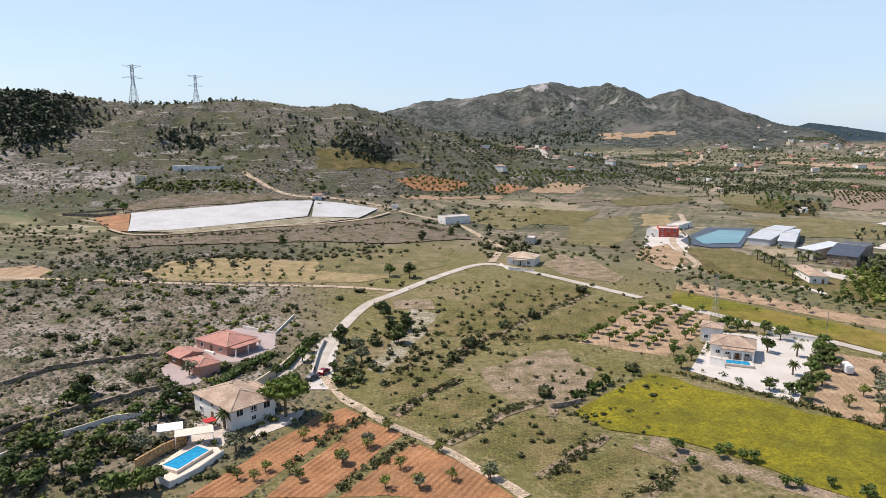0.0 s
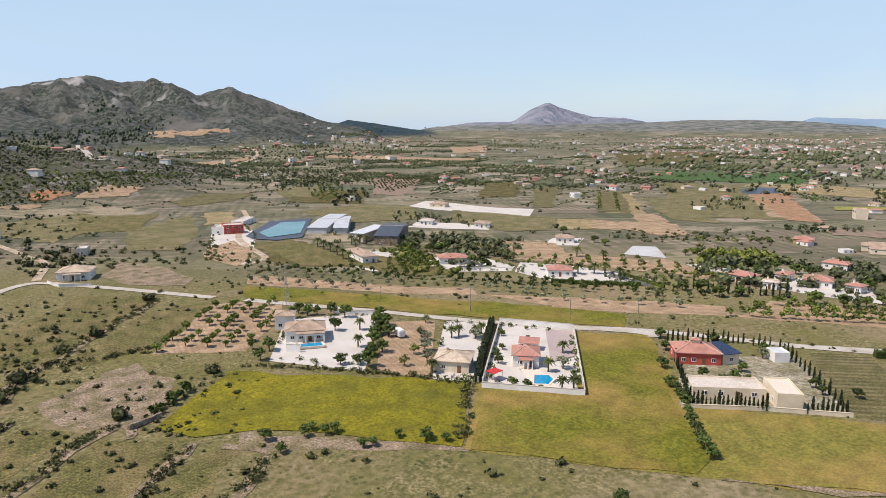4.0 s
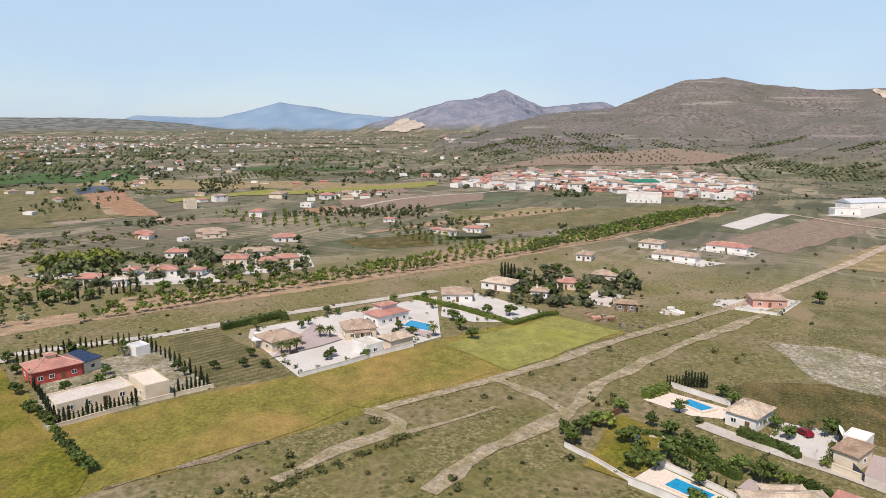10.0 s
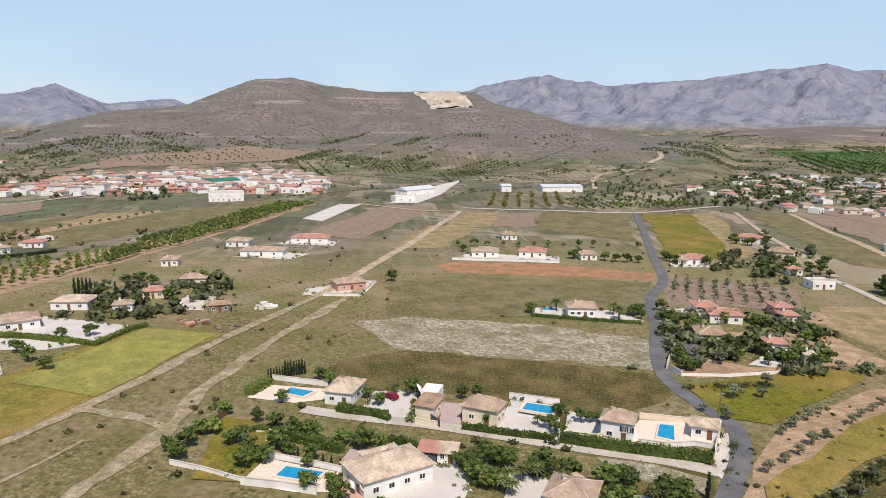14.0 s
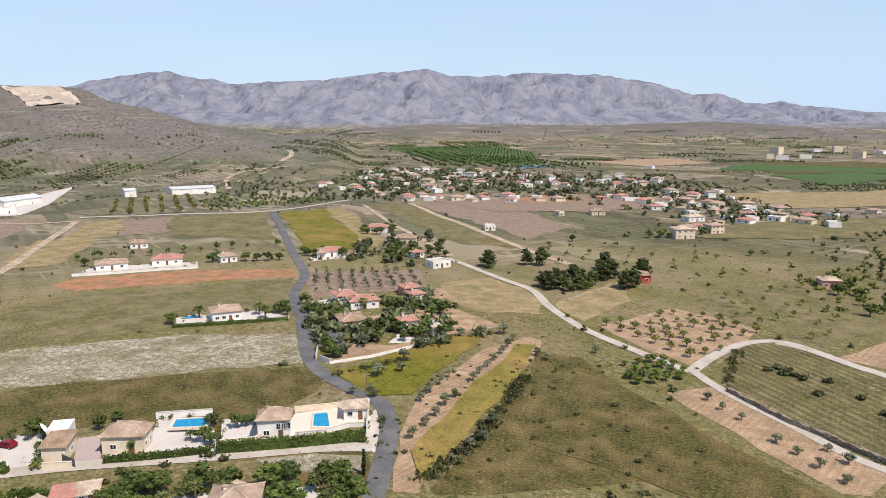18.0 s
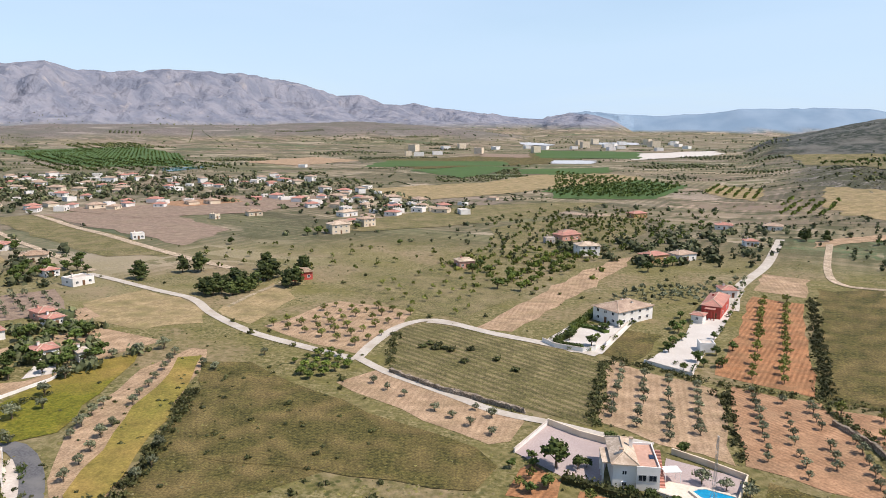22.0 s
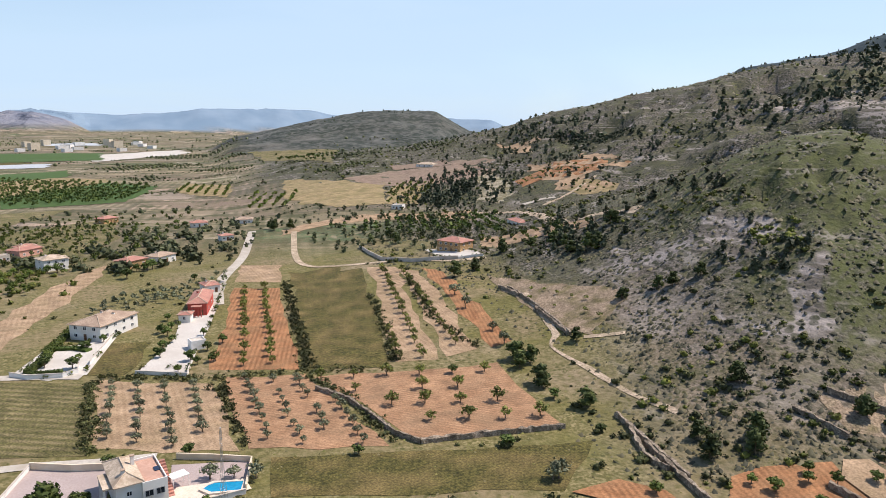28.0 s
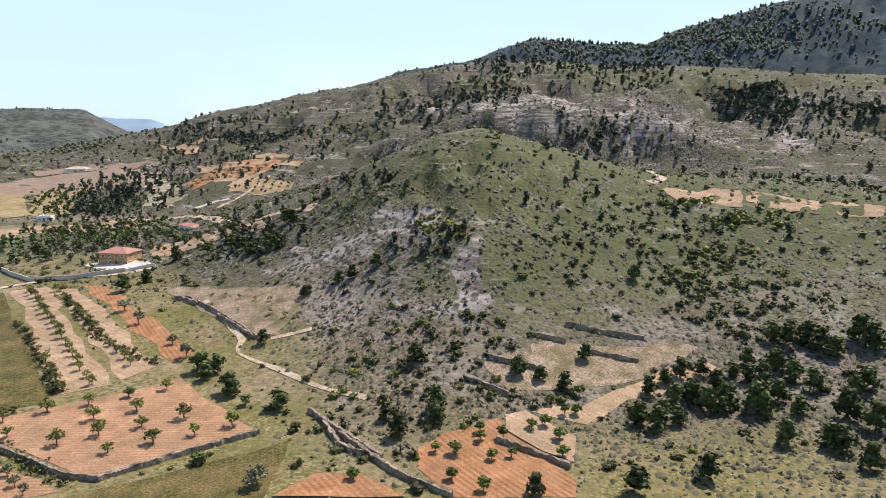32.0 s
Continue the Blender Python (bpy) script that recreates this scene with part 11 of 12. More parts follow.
field([(629.2, 228.2), (778.3, 67.9), (742.1, 62.4), (617.2, 193.8), (611.1, 221.7)], "meadow_bright", "bright yellow-green strip on the plain")
field([(979.6, 369.1), (1015.8, 325.2), (941.3, 309.1), (928.8, 346.4)], "crop", "dark green field on the plain")
field([(975.5, 265.2), (1020.3, 203.4), (976.1, 193.1), (938.3, 247.6)], "crop", "dark green field on the plain")
field([(701.1, 202.7), (684.4, 137), (749, 101.5), (665, 84.9), (606.8, 161)], "earth_brown", "brown ploughed field on the plain")
field([(584, 136.1), (638.9, 66.2), (670, 13.3), (603.9, 12), (533.7, 64), (529.6, 119.3)], "earth_brown", "brown ploughed field on the plain")
field([(410.4, 82.9), (459.4, 44), (488.2, 9.7), (556, -63.1), (538.8, -61.2), (471, 9.3), (443, 42.5), (417.5, 70.7)], "earth_pale", "pale earth strip under a row of trees")
field([(951.8, 19.1), (1094.5, -78.8), (1138.1, -261.1), (1086.4, -377.4), (1020.6, -275.4), (989.4, -71.5)], "earth_brown", "brown field at the foot of the hill")
road("concrete_lane", [(489.8, 122.5), (603.1, 82), (670, 13.3), (729.5, -53.1)], 4, "lane", "pale lane across the plain", ragged=0)
far_orchard([(406.4, 82.1), (454.6, 43.6), (482.3, 9.5), (551.6, -62.6), (531.2, -60.3), (465.6, 9.2), (413.4, 70)], [(406.4, 82.1), (476.6, 9.4)], 8, 8, "garden", 3.2, 22, 0.18, 421, 0.12)
far_orchard([(411.3, 69.7), (418.2, 43.6), (384.6, 7.6), (352.1, 6.9), (364.6, 32.1)], [(411.3, 69.7), (369.3, 7.3)], 6, 5, "bright", 2.6, 22, 0.18, 422, 0.12)
far_orchard([(1072.5, -34.7), (1102, -253.1), (1031.9, -278.4), (1007.6, -112.7)], [(1072.5, -34.7), (1097.4, -252.1)], 16, 12, "garden", 4, 22, 0.18, 423, 0.12)
far_orchard([(948.8, -278.9), (975.5, -340), (821, -300.4), (743, -237)], [(948.8, -278.9), (743, -237)], 14, 10, "garden", 3.4, 22, 0.18, 424, 0.12)
for x, y, k, size in ((641.6, 139, 3, 0.75), (652.6, 130.8, 2, 0.68), (614.9, 143.2, 2, 0.68), (643.2, 108.1, 0, 0.68), (865.7, 117.2, 2, 0.95), (853.2, 88.1, 5, 0.82), (861.5, 75.1, 2, 0.88), (869.3, 41, 0, 0.82)):
    FAR_STUFF.append((x, y, math.degrees(math.atan2(y, x)) - 90 + random.uniform(-35, 35), k, size))
for x, y, k, size in ((461.5, 72.4, 0, 0.68), (417.5, 36.7, 0, 0.68), (412.6, 28.9, 3, 0.68), (426.7, 16.7, 0, 0.68), (441.1, 9.4, 2, 0.68)):
    far_house(x, y, math.degrees(math.atan2(y, x)) - 90 + random.uniform(-35, 35), k, size, "houses scattered over the plain")
field([(-17.5, -1002.8), (-135.8, -1057.6), (-106.8, -915.8), (-22.4, -907.5)], "crop", "dark green crop on the far plain")
field([(201.1, -1210.3), (-3.7, -1236.4), (-3.7, -1098), (207.5, -1009.5)], "crop", "dark green crop on the far plain")
field([(-62.2, -1734.4), (-299.2, -1607.8), (-249.3, -1333), (-68.4, -1369)], "crop", "dark green crop on the far plain")
field([(-90, -1285.3), (-160.3, -1257), (-141.6, -1163.7), (-73.7, -1156.2)], "plastic", "pale greenhouse sheeting on the far plain")
field([(-296.9, -2369.1), (-407.6, -2204.9), (-386.8, -2089.4), (-271.7, -2163.3)], "plastic", "pale greenhouse sheeting on the far plain")
field([(-48.2, -2228.7), (-126.4, -2295), (-147.6, -2159.1), (-61.5, -2148.7)], "plastic", "pale greenhouse sheeting on the far plain")
field([(50.8, -1553.9), (-55.2, -1523), (-50.8, -1387.4), (45.5, -1403.6)], "earth_brown", "brown strip on the far plain")
field([(414.9, -1100.5), (350.7, -1289.1), (248.5, -1207.1), (297.7, -1030.9)], "earth_pale", "pale field on the far plain")
field([(478.6, -956.7), (421.5, -1018.5), (425, -1062.6), (427.9, -908.6), (434.2, -885.1)], "basin", "blue irrigation pond on the plain")
field([(140.8, -688.2), (23.4, -776.6), (-81.4, -967), (-167.4, -884.1), (-158.2, -833.9), (-13.1, -667.2), (72.9, -583.5)], "straw", "dry straw-coloured plain")
field([(122, -425), (27.7, -557.2), (-51.7, -589.3), (-89.7, -592.7), (-10.8, -480.6), (84.3, -416.2)], "olive_grass", "dry grass on the plain")
field([(341.8, -502.1), (257.3, -545.6), (177.7, -617.1), (122.5, -600), (184.6, -490), (242.9, -456.9)], "earth_brown", "brown fallow field before the hamlet")
field([(287.9, -542), (234.2, -592.5), (211.8, -562.2), (246.7, -523.3)], "earth_almond", "reddish field before the hamlet")
field([(1056.1, -1397.6), (856, -1616.4), (630.4, -1339.3), (454.8, -1007), (585.4, -955.2), (794.5, -1135.8)], "crop", "green orchard land below the foothills")
field([(8.4, -441.1), (-23.8, -477.3), (-101.6, -522.6), (-83.7, -424.2), (-32.3, -342.6), (3.2, -343)], "olive_grass", "dry grass under scattered orchard trees")
road("dirt_track", [(697.7, -693), (738, -753.8), (767.8, -779.5)], 7, "dirt", "pale track on the brown hill", ragged=0.4)
road("dirt_track", [(543.9, -468.4), (628.9, -539.5), (664.3, -600.7), (658.9, -662.6)], 5, "dirt", "pale track up the brown hill", ragged=0.4)
far_orchard([(976.7, -1332.7), (821.9, -1552), (611.4, -1298.8), (458.6, -1004.7), (585.4, -955.2)], [(976.7, -1332.7), (503.4, -1069.2)], 16, 12, "garden", 3.8, 22, 0.18, 431, 0.12)
far_orchard([(1091.8, -1668.2), (962.3, -1817.6), (856, -1616.4), (997.8, -1549.7)], [(1091.8, -1668.2), (952.3, -1798.6)], 26, 18, "almond", 5, 22, 0.18, 432, 0.12)
for x, y, k, size in ((170, -1413.8, 2, 2.04), (139.5, -1481.3, 2, 2.04), (193.3, -1426.5, 4, 1.36), (267.9, -765.8, 1, 0.82), (271.4, -817.5, 1, 0.82), (292, -1011.4, 2, 1.09), (273.7, -726.3, 0, 0.68), (32.2, -562.5, 2, 0.68), (8.8, -605.6, 3, 0.61), (115.1, -639, 2, 0.68), (143.3, -626.3, 3, 0.68), (156.3, -595.9, 0, 0.68), (179.5, -588.1, 2, 0.68), (206.2, -575, 5, 0.68)):
    FAR_STUFF.append((x, y, math.degrees(math.atan2(y, x)) - 90 + random.uniform(-35, 35), k, size))
for x, y, k, size in ((102.7, -442.9, 3, 0.68), (99.3, -452.7, 0, 0.61), (92.9, -476.2, 3, 0.68), (86.7, -530.4, 0, 0.68), (76.8, -548.6, 2, 0.68), (63.1, -540.2, 3, 0.68), (52.5, -518, 4, 0.54)):
    far_house(x, y, math.degrees(math.atan2(y, x)) - 90 + random.uniform(-35, 35), k, size, "houses of the hamlet")
field([(82.3, -179.9), (68.4, -181.1), (51.5, -164.2), (37.5, -157), (21.1, -144.2), (4.5, -133.9), (0.1, -126.2), (4.1, -116.8), (59, -124.8)], "rough_grass", "dark rough grass with rusty patches")
field([(-128.7, -279.8), (-147.9, -282.2), (-123.9, -211.3), (-97.2, -156.8), (-79.1, -168.8), (-98.6, -221.6)], "rough_grass", "overgrown fallow terrace")
join_far_houses()

# wild plants of the hills and the plain
def polar(rng, count, r0, r1, a0, a1):
    r = np.exp(rng.uniform(math.log(r0), math.log(r1), count))
    a = np.radians(rng.uniform(a0, a1, count))
    return np.stack((r * np.sin(a), r * np.cos(a)), 1), r


def slope_weight(p):
    bear, r = bearing(p[:, 0], p[:, 1]), np.hypot(p[:, 0], p[:, 1])
    side = np.maximum(swell((-6 - bear) / 10), swell((bear - 226) / 12)) * swell((r - 110) / 60) * swell((430 - r) / 80)
    h = np.maximum.reduce([layer(n, p[:, 0], p[:, 1]) for n in ("scrub_ridge", "main_hill", "knoll")])
    return np.maximum(side, swell((h - 1.5) / 8))


def clear_of_fields(p):
    keep = np.ones(len(p), bool)
    for line in FIELDS:
        xs, ys = [q[0] for q in line], [q[1] for q in line]
        near = (p[:, 0] > min(xs)) & (p[:, 0] < max(xs)) & (p[:, 1] > min(ys)) & (p[:, 1] < max(ys)) & keep
        if near.any():
            idx = np.nonzero(near)[0]
            keep[idx] &= ~inside(line, p[idx, 0], p[idx, 1])
    return keep


rng = np.random.default_rng(77)
for a0, a1, seed in ((-44, 8, 1), (205, 282, 2)):
    p, r = polar(rng, 70000 if a0 > 0 else 46000, 95, 900, a0, a1)
    patchy = rough(p[:, 0], p[:, 1], 45, 21, 3)
    p = p[(rng.random(len(p)) < slope_weight(p) * np.clip(0.75 + patchy * 1.1, 0.1, 1)) & clear_of_fields(p)]
    tall = (0.34 + 0.85 * rng.random(len(p)) ** 1.7) * (0.85 + 0.0016 * np.hypot(p[:, 0], p[:, 1]))
    kind = rng.random(len(p))
    for low, high, look_of in ((0, 0.42, "grass_tuft"), (0.42, 1, "scrub_leaf")):
        k = (kind >= low) & (kind < high)
        clumps("scrub", p[k], tall[k], "low grey-green scrub and tussocks on the dry slope", "scrub", seed, 1.6, look_of)
    p, r = polar(rng, 9000, 100, 900, a0, a1)
    patchy = rough(p[:, 0], p[:, 1], 70, 23, 3)
    p = p[(rng.random(len(p)) < slope_weight(p) * np.clip(0.34 + patchy * 2.4, 0.05, 1)) & clear_of_fields(p)]
    fresh = rng.random(len(p)) < 0.45
    tall = (0.7 + 1.4 * rng.random(len(p)) ** 1.6) * (0.8 + 0.0008 * np.hypot(p[:, 0], p[:, 1]))
    clumps("bushes", p[fresh], tall[fresh], "rounded yellow-green bushes scattered on the slope", "bushes", seed + 4, 1.7, "green_shrub", 2, 6)
    clumps("bushes", p[~fresh], tall[~fresh], "rounded dark green bushes scattered on the slope", "bushes", seed + 5, 1.6, "shrub", 2, 6)
    p, r = polar(rng, 15000, 240, 2400, a0, a1)
    patchy = rough(p[:, 0], p[:, 1], 130, 27, 3)
    h = height(p[:, 0], p[:, 1])
    p = p[(rng.random(len(p)) < swell((h - 12) / 50) * np.clip((np.hypot(p[:, 0], p[:, 1]) - 330) / 160, 0.06, 1) * np.clip(patchy * 3.0 - 0.25, 0.02, 1)) & clear_of_fields(p)]
    clumps("hill_pines", p, 1.8 + 3.6 * rng.random(len(p)) ** 1.5, "dark pines scattered over the hills", "trees", seed + 8, 0.95, "far_pine", 2, 6, 0.6)
# grass and weeds on the plain near the drone
p, r = polar(rng, 42000, 98, 420, -34, 275)
patchy = rough(p[:, 0], p[:, 1], 30, 25, 3)
p = p[(rng.random(len(p)) < np.clip(0.4 + patchy * 1.3, 0.05, 1) * (1 - 0.8 * slope_weight(p))) & clear_of_yards(p)]
tall, kind = 0.16 + 0.4 * rng.random(len(p)) ** 2, rng.random(len(p))
for low, high, look_of in ((0, 0.45, "straw_tuft"), (0.45, 1, "weed_leaf")):
    k = (kind >= low) & (kind < high)
    clumps("weeds", p[k], tall[k], "tussocks of dry grass and weeds", "grass", 31, 2.0, look_of)
p, r = polar(rng, 1900, 98, 600, -30, 235)
p = p[clear_of_fields(p)]
clumps("wild_bushes", p, 0.5 + 1.3 * rng.random(len(p)) ** 2, "scattered green bushes in rough grass", "bushes", 32, 1.4, "shrub", 2, 6)
# shrubs along the edges of the gardens
shrubs, fresh = [], []
for line in GARDENS:
    cx, cy = sum(q[0] for q in line) / len(line), sum(q[1] for q in line) / len(line)
    if math.hypot(cx, cy) > 420:
        continue
    for (ax, ay), (bx, by) in zip(line, line[1:] + line[:1]):
        d = math.hypot(bx - ax, by - ay)
        for k in range(int(d / 2.1)):
            if rng.random() < 0.6:
                u, inn = rng.random(), rng.uniform(0.03, 0.13)
                px, py = ax + (bx - ax) * u, ay + (by - ay) * u
                (shrubs if rng.random() < 0.7 else fresh).append((px + (cx - px) * inn, py + (cy - py) * inn))
for places, look_of, seed in ((shrubs, "hedge", 91), (fresh, "green_shrub", 92)):
    scatter("garden_shrubs", "shrub", places, rng.uniform(0.6, 1.7, len(places)), 42, 0.155, "clipped green shrubs along the garden edges", "bushes", seed, 0.9, 0.2, look_of)
# trees of the far plain: clumps and rows
p, r = polar(rng, 24000, 380, 4200, -8, 212)
patchy = rough(p[:, 0], p[:, 1], 160, 29, 3)
p = p[(rng.random(len(p)) < np.clip(0.02 + patchy * 1.9, 0.015, 1) * np.clip((r - 250) / 1100, 0.2, 1)) & (height(p[:, 0], p[:, 1]) < 40) & clear_of_fields(p)]
r = np.hypot(p[:, 0], p[:, 1])
clumps("plain_trees", p, rng.uniform(1.8, 4.2, len(p)) * (1 + r / 4000), "distant dark trees dotted over the plain", "trees", 33, 1.2, "far_leaf", 2, 5)
green, dark, hedges = [], [], []
for a0, a1, count in ((-6, 60, 90), (60, 150, 80), (150, 212, 34)):
    p, r = polar(rng, count, 850 if a0 == 60 else 700, 2600, a0, a1)
    for (x, y), far in zip(p, r):
        n, q, gap = rng.integers(6, 20), rng.integers(3, 9), rng.uniform(6, 9) * (1 + far / 3000)
        d = radians(24 + rng.choice([0, 90]) + rng.uniform(-9, 9))
        k, m = np.meshgrid(np.arange(n) * gap * 0.7, np.arange(q) * gap)
        block_of = np.stack((x + k * math.cos(d) - m * math.sin(d), y + k * math.sin(d) + m * math.cos(d)), -1).reshape(-1, 2)
        (green if rng.random() < 0.6 else dark).append(block_of[rng.random(len(block_of)) > 0.1])
    p, r = polar(rng, count * 2, 700 if a0 == 60 else 560, 3000, a0, a1)
    for (x, y), far in zip(p, r):
        n, d = rng.integers(20, 70), radians(24 + rng.choice([0, 0, 90]) + rng.uniform(-9, 9))
        k = np.arange(n) * 3.0 * (1 + far / 2500) + rng.normal(size=n)
        hedges.append(np.stack((x + k * math.cos(d), y + k * math.sin(d)), -1)[rng.random(n) > 0.18])
for places, kind, name, tall, words in ((green, "bright", "tree_rows", 2.6, "rows of fresh green orchard trees on the far plain"), (dark, "garden", "tree_rows", 2.8, "rows of dark green orchard trees on the far plain"),
                                        (hedges, "shrub", "field_hedges", 1.5, "dark hedges and terrace edges between far fields")):
    p = np.concatenate(places)
    p = p[(height(p[:, 0], p[:, 1]) < 45) & clear_of_fields(p)]
    clumps(name, p, tall * rng.uniform(0.6, 1.3, len(p)) * (1 + np.hypot(p[:, 0], p[:, 1]) / 5000), words, "trees" if kind != "shrub" else "hedges", 34, 1.4, {"bright": "far_fresh", "garden": "far_leaf", "shrub": "far_leaf"}[kind], 2, 5)
# woods on the hills
def wood(line, count, tall, seed, words="dense dark pine wood on the hillside", mat="far_pine", cone=0.5, wide=0.95, name="wood", loose=0.12, clear=False):
    """Trees or bushes too many to count, strewn within an outline with an uneven edge."""
    g = np.random.default_rng(seed)
    xs, ys = [q[0] for q in line], [q[1] for q in line]
    p = np.stack((g.uniform(min(xs), max(xs), count * 8), g.uniform(min(ys), max(ys), count * 8)), 1)
    p = p[inside(line, p[:, 0], p[:, 1])][:count]
    p = p + g.normal(size=p.shape) * loose * min(max(xs) - min(xs), max(ys) - min(ys))
    if clear:
        p = p[clear_of_yards(p)]
    clumps(name, p, tall * (0.5 + 0.8 * g.random(len(p))), words, "trees" if cone else "bushes", seed, wide, mat, 2, 6, cone)


for line, n, tall, seed in (([(-416, 685), (-358, 690), (-333, 658), (-322, 601), (-353, 574)], 300, 7, 51), ([(-256, 658), (-205, 636), (-205, 605), (-236, 624)], 60, 6, 52), ([(-95, 638), (-51, 660), (-44, 628), (-76, 606)], 70, 7, 53), ([(33, 801), (338, 1840), (374, 1670), (43, 751)], 120, 9, 54),
                            ([(-711, -330), (-874, -179), (-728, -132), (-632, -209), (-623, -261)], 260, 8, 55), ([(-766, -90), (-743, -14), (-703, 46), (-636, 43), (-704, -76)], 220, 7, 56), ([(-1717, 7), (-1609, 93), (-1516, 92), (-1806, -321), (-1747, -100)], 300, 10, 57), ([(-315, -448), (-360, -448), (-309, -390), (-284, -397)], 70, 6, 58),
                            ([(-575, -673), (-533, -517), (-479, -387), (-467, -413), (-515, -584)], 120, 7, 59), ([(-586, -370), (-642, -265), (-548, -225), (-511, -307)], 160, 7, 60), ([(-257.2, -201.0), (-235.6, -150.6), (-226.8, -142.5), (-237.8, -183.0)], 26, 4, 61), ([(-192.7, -121.3), (-199.5, -96.0), (-187.5, -88.3), (-183.4, -109.3)], 40, 3.5, 62),
                            ([(-326, -464), (-360, -450), (-303, -380), (-288, -406)], 70, 5, 64), ([(-221.8, -224.2), (-219.6, -191.6), (-198.8, -177.7), (-196.9, -197.2)], 40, 4, 65), ([(-223.7, -224.3), (-212.3, -183.1), (-196.8, -175.3), (-194.0, -192.3)], 26, 4.5, 63)):
    wood(line, int(n * 0.7), tall * 0.85, seed)
# woods and thickets, hill by hill
wood([(-343.2, -498.8), (-402.7, -510.5), (-318.8, -403), (-294.9, -405.2), (-303.4, -435.6)], 80, 4, 301)
wood([(-484.8, -380.2), (-469.4, -418.3), (-506.5, -542.7)], 360, 3.4, 302)
wood([(-1473.5, -898.9), (-618.4, -357.4), (-561.7, -373.2), (-599.5, -440.3)], 110, 3.4, 303)
wood([(-1487.8, -830.6), (-1612.3, -745.7), (-1491.2, -463.1), (-1614.4, -357.4), (-657.9, -203.1), (-670.7, -250.2), (-681.5, -314.6)], 800, 4.4, 304)
wood([(-662.3, -252.6), (-764.4, -224.8), (-1609.4, -323), (-730.5, -135.7), (-704.1, -179.7), (-666.1, -231.7)], 190, 4.2, 305)
wood([(-731.3, -92.1), (-800.9, -40.1), (-670.5, -30.5), (-706, -82.1)], 560, 4.6, 306)
wood([(-461.8, -166.9), (-509.5, -128.4), (-503.5, -126.4), (-467.9, -153.3)], 44, 4.6, 307)
wood([(-392.7, -308.2), (-250.6, -166.3), (-238, -142), (-226.8, -150.4), (-246.6, -193.6)], 16, 3.6, 308)
wood([(-240.3, -236.4), (-234.7, -203.3), (-207.3, -176.8), (-209.3, -206.3)], 14, 4, 309)
wood([(-208.8, -119.8), (-211, -103.9), (-196.1, -92.4), (-193.3, -110.8)], 20, 1.8, 310, "dense yellow-green bushes on the slope", "green_shrub", 0.0, 1.5, "bush_thicket")
wood([(-224.5, -194.5), (-227.8, -161.8), (-233.1, -129.3), (-243.9, -120.6), (-223.5, -123.7), (-211.3, -160.6)], 70, 1.3, 311, "dense yellow-green bushes on the slope", "green_shrub", 0.0, 1.5, "bush_thicket")
wood([(-255.5, -121.7), (-457.7, -173), (-474.5, -136), (-268.1, -80.4), (-232.3, -101.5)], 130, 1.3, 312, "dense yellow-green bushes on the slope", "green_shrub", 0.0, 1.5, "bush_thicket")
wood([(-227.8, -45.8), (-259.6, -26.4), (-265.5, -18.9), (-246.6, -7.8), (-219.8, -16.5), (-227.7, -37.4)], 60, 1.9, 313, "dense yellow-green bushes on the slope", "green_shrub", 0.0, 1.5, "bush_thicket")
wood([(-279.4, -54), (-300.3, -46), (-298.6, -37.7), (-272.4, -48.7)], 20, 2.6, 314, "dense yellow-green bushes on the slope", "green_shrub", 0.0, 1.5, "bush_thicket")
wood([(-274.7, -34.1), (-294.3, -10.1), (-283.1, -9.3), (-271.4, -29.9)], 40, 2.2, 315, "dense yellow-green bushes on the slope", "green_shrub", 0.0, 1.5, "bush_thicket")
wood([(-512.8, -708.3), (-515.8, -569.3), (-445.3, -384.6), (-406, -318.7), (-363.4, -391), (-403.6, -489.3)], 130, 3.6, 316, "dark leafy trees between fields and houses", "far_leaf", 0.15, 1.1, "tree_clump")
wood([(-208.8, -414), (-261.3, -382.2), (-229.9, -226.3), (-217.8, -228.3), (-197.4, -337.3), (-189.6, -377.3)], 70, 3, 317, "dark leafy trees between fields and houses", "far_leaf", 0.15, 1.1, "tree_clump")
wood([(-246.3, -400.2), (-279.9, -385), (-215.7, -293.2), (-215.1, -335)], 36, 3.6, 318, "dark leafy trees between fields and houses", "far_leaf", 0.15, 1.1, "tree_clump")
wood([(-591.2, -1149.2), (-734.7, -1157.5), (-500.5, -623.1), (-458.9, -663.6), (-407.8, -795.4)], 110, 3.6, 320, "dark leafy trees between fields and houses", "far_leaf", 0.15, 1.1, "tree_clump")
wood([(-428, 704.5), (-377.5, 722.6), (-324.6, 645.6), (-332.9, 585.7), (-364.3, 592.9)], 520, 5, 331)
wood([(-246.9, 641), (-220.6, 669.6), (-186.8, 611.7), (-203.9, 600.8), (-230, 620.7)], 100, 3.8, 332)
wood([(-96.2, 646.1), (-52.2, 672.2), (-44.2, 632.3), (-75.9, 604.1)], 150, 4, 333)
wood([(115.8, 1787.8), (259.2, 1801.6), (392.9, 1825), (371.5, 1722.6), (123, 1687.7)], 200, 8, 334)
wood([(302.7, 2115.9), (408.9, 2064.3), (486, 1914.5), (446.3, 1807.5), (287.3, 1799.2)], 110, 8, 335)
wood([(-234, 545.9), (-204.8, 537), (-135, 531.3), (-128.5, 521.5), (-198.9, 520.2), (-225.8, 525.2)], 170, 2.6, 336, "dense yellow-green bushes on the slope", "green_shrub", 0.0, 1.5, "bush_thicket")
wood([(-209.6, 575.7), (-100.2, 577), (-93, 533.9), (-132.5, 538.8), (-198.5, 556.2)], 120, 1.8, 337, "dense yellow-green bushes on the slope", "green_shrub", 0.0, 1.5, "bush_thicket")
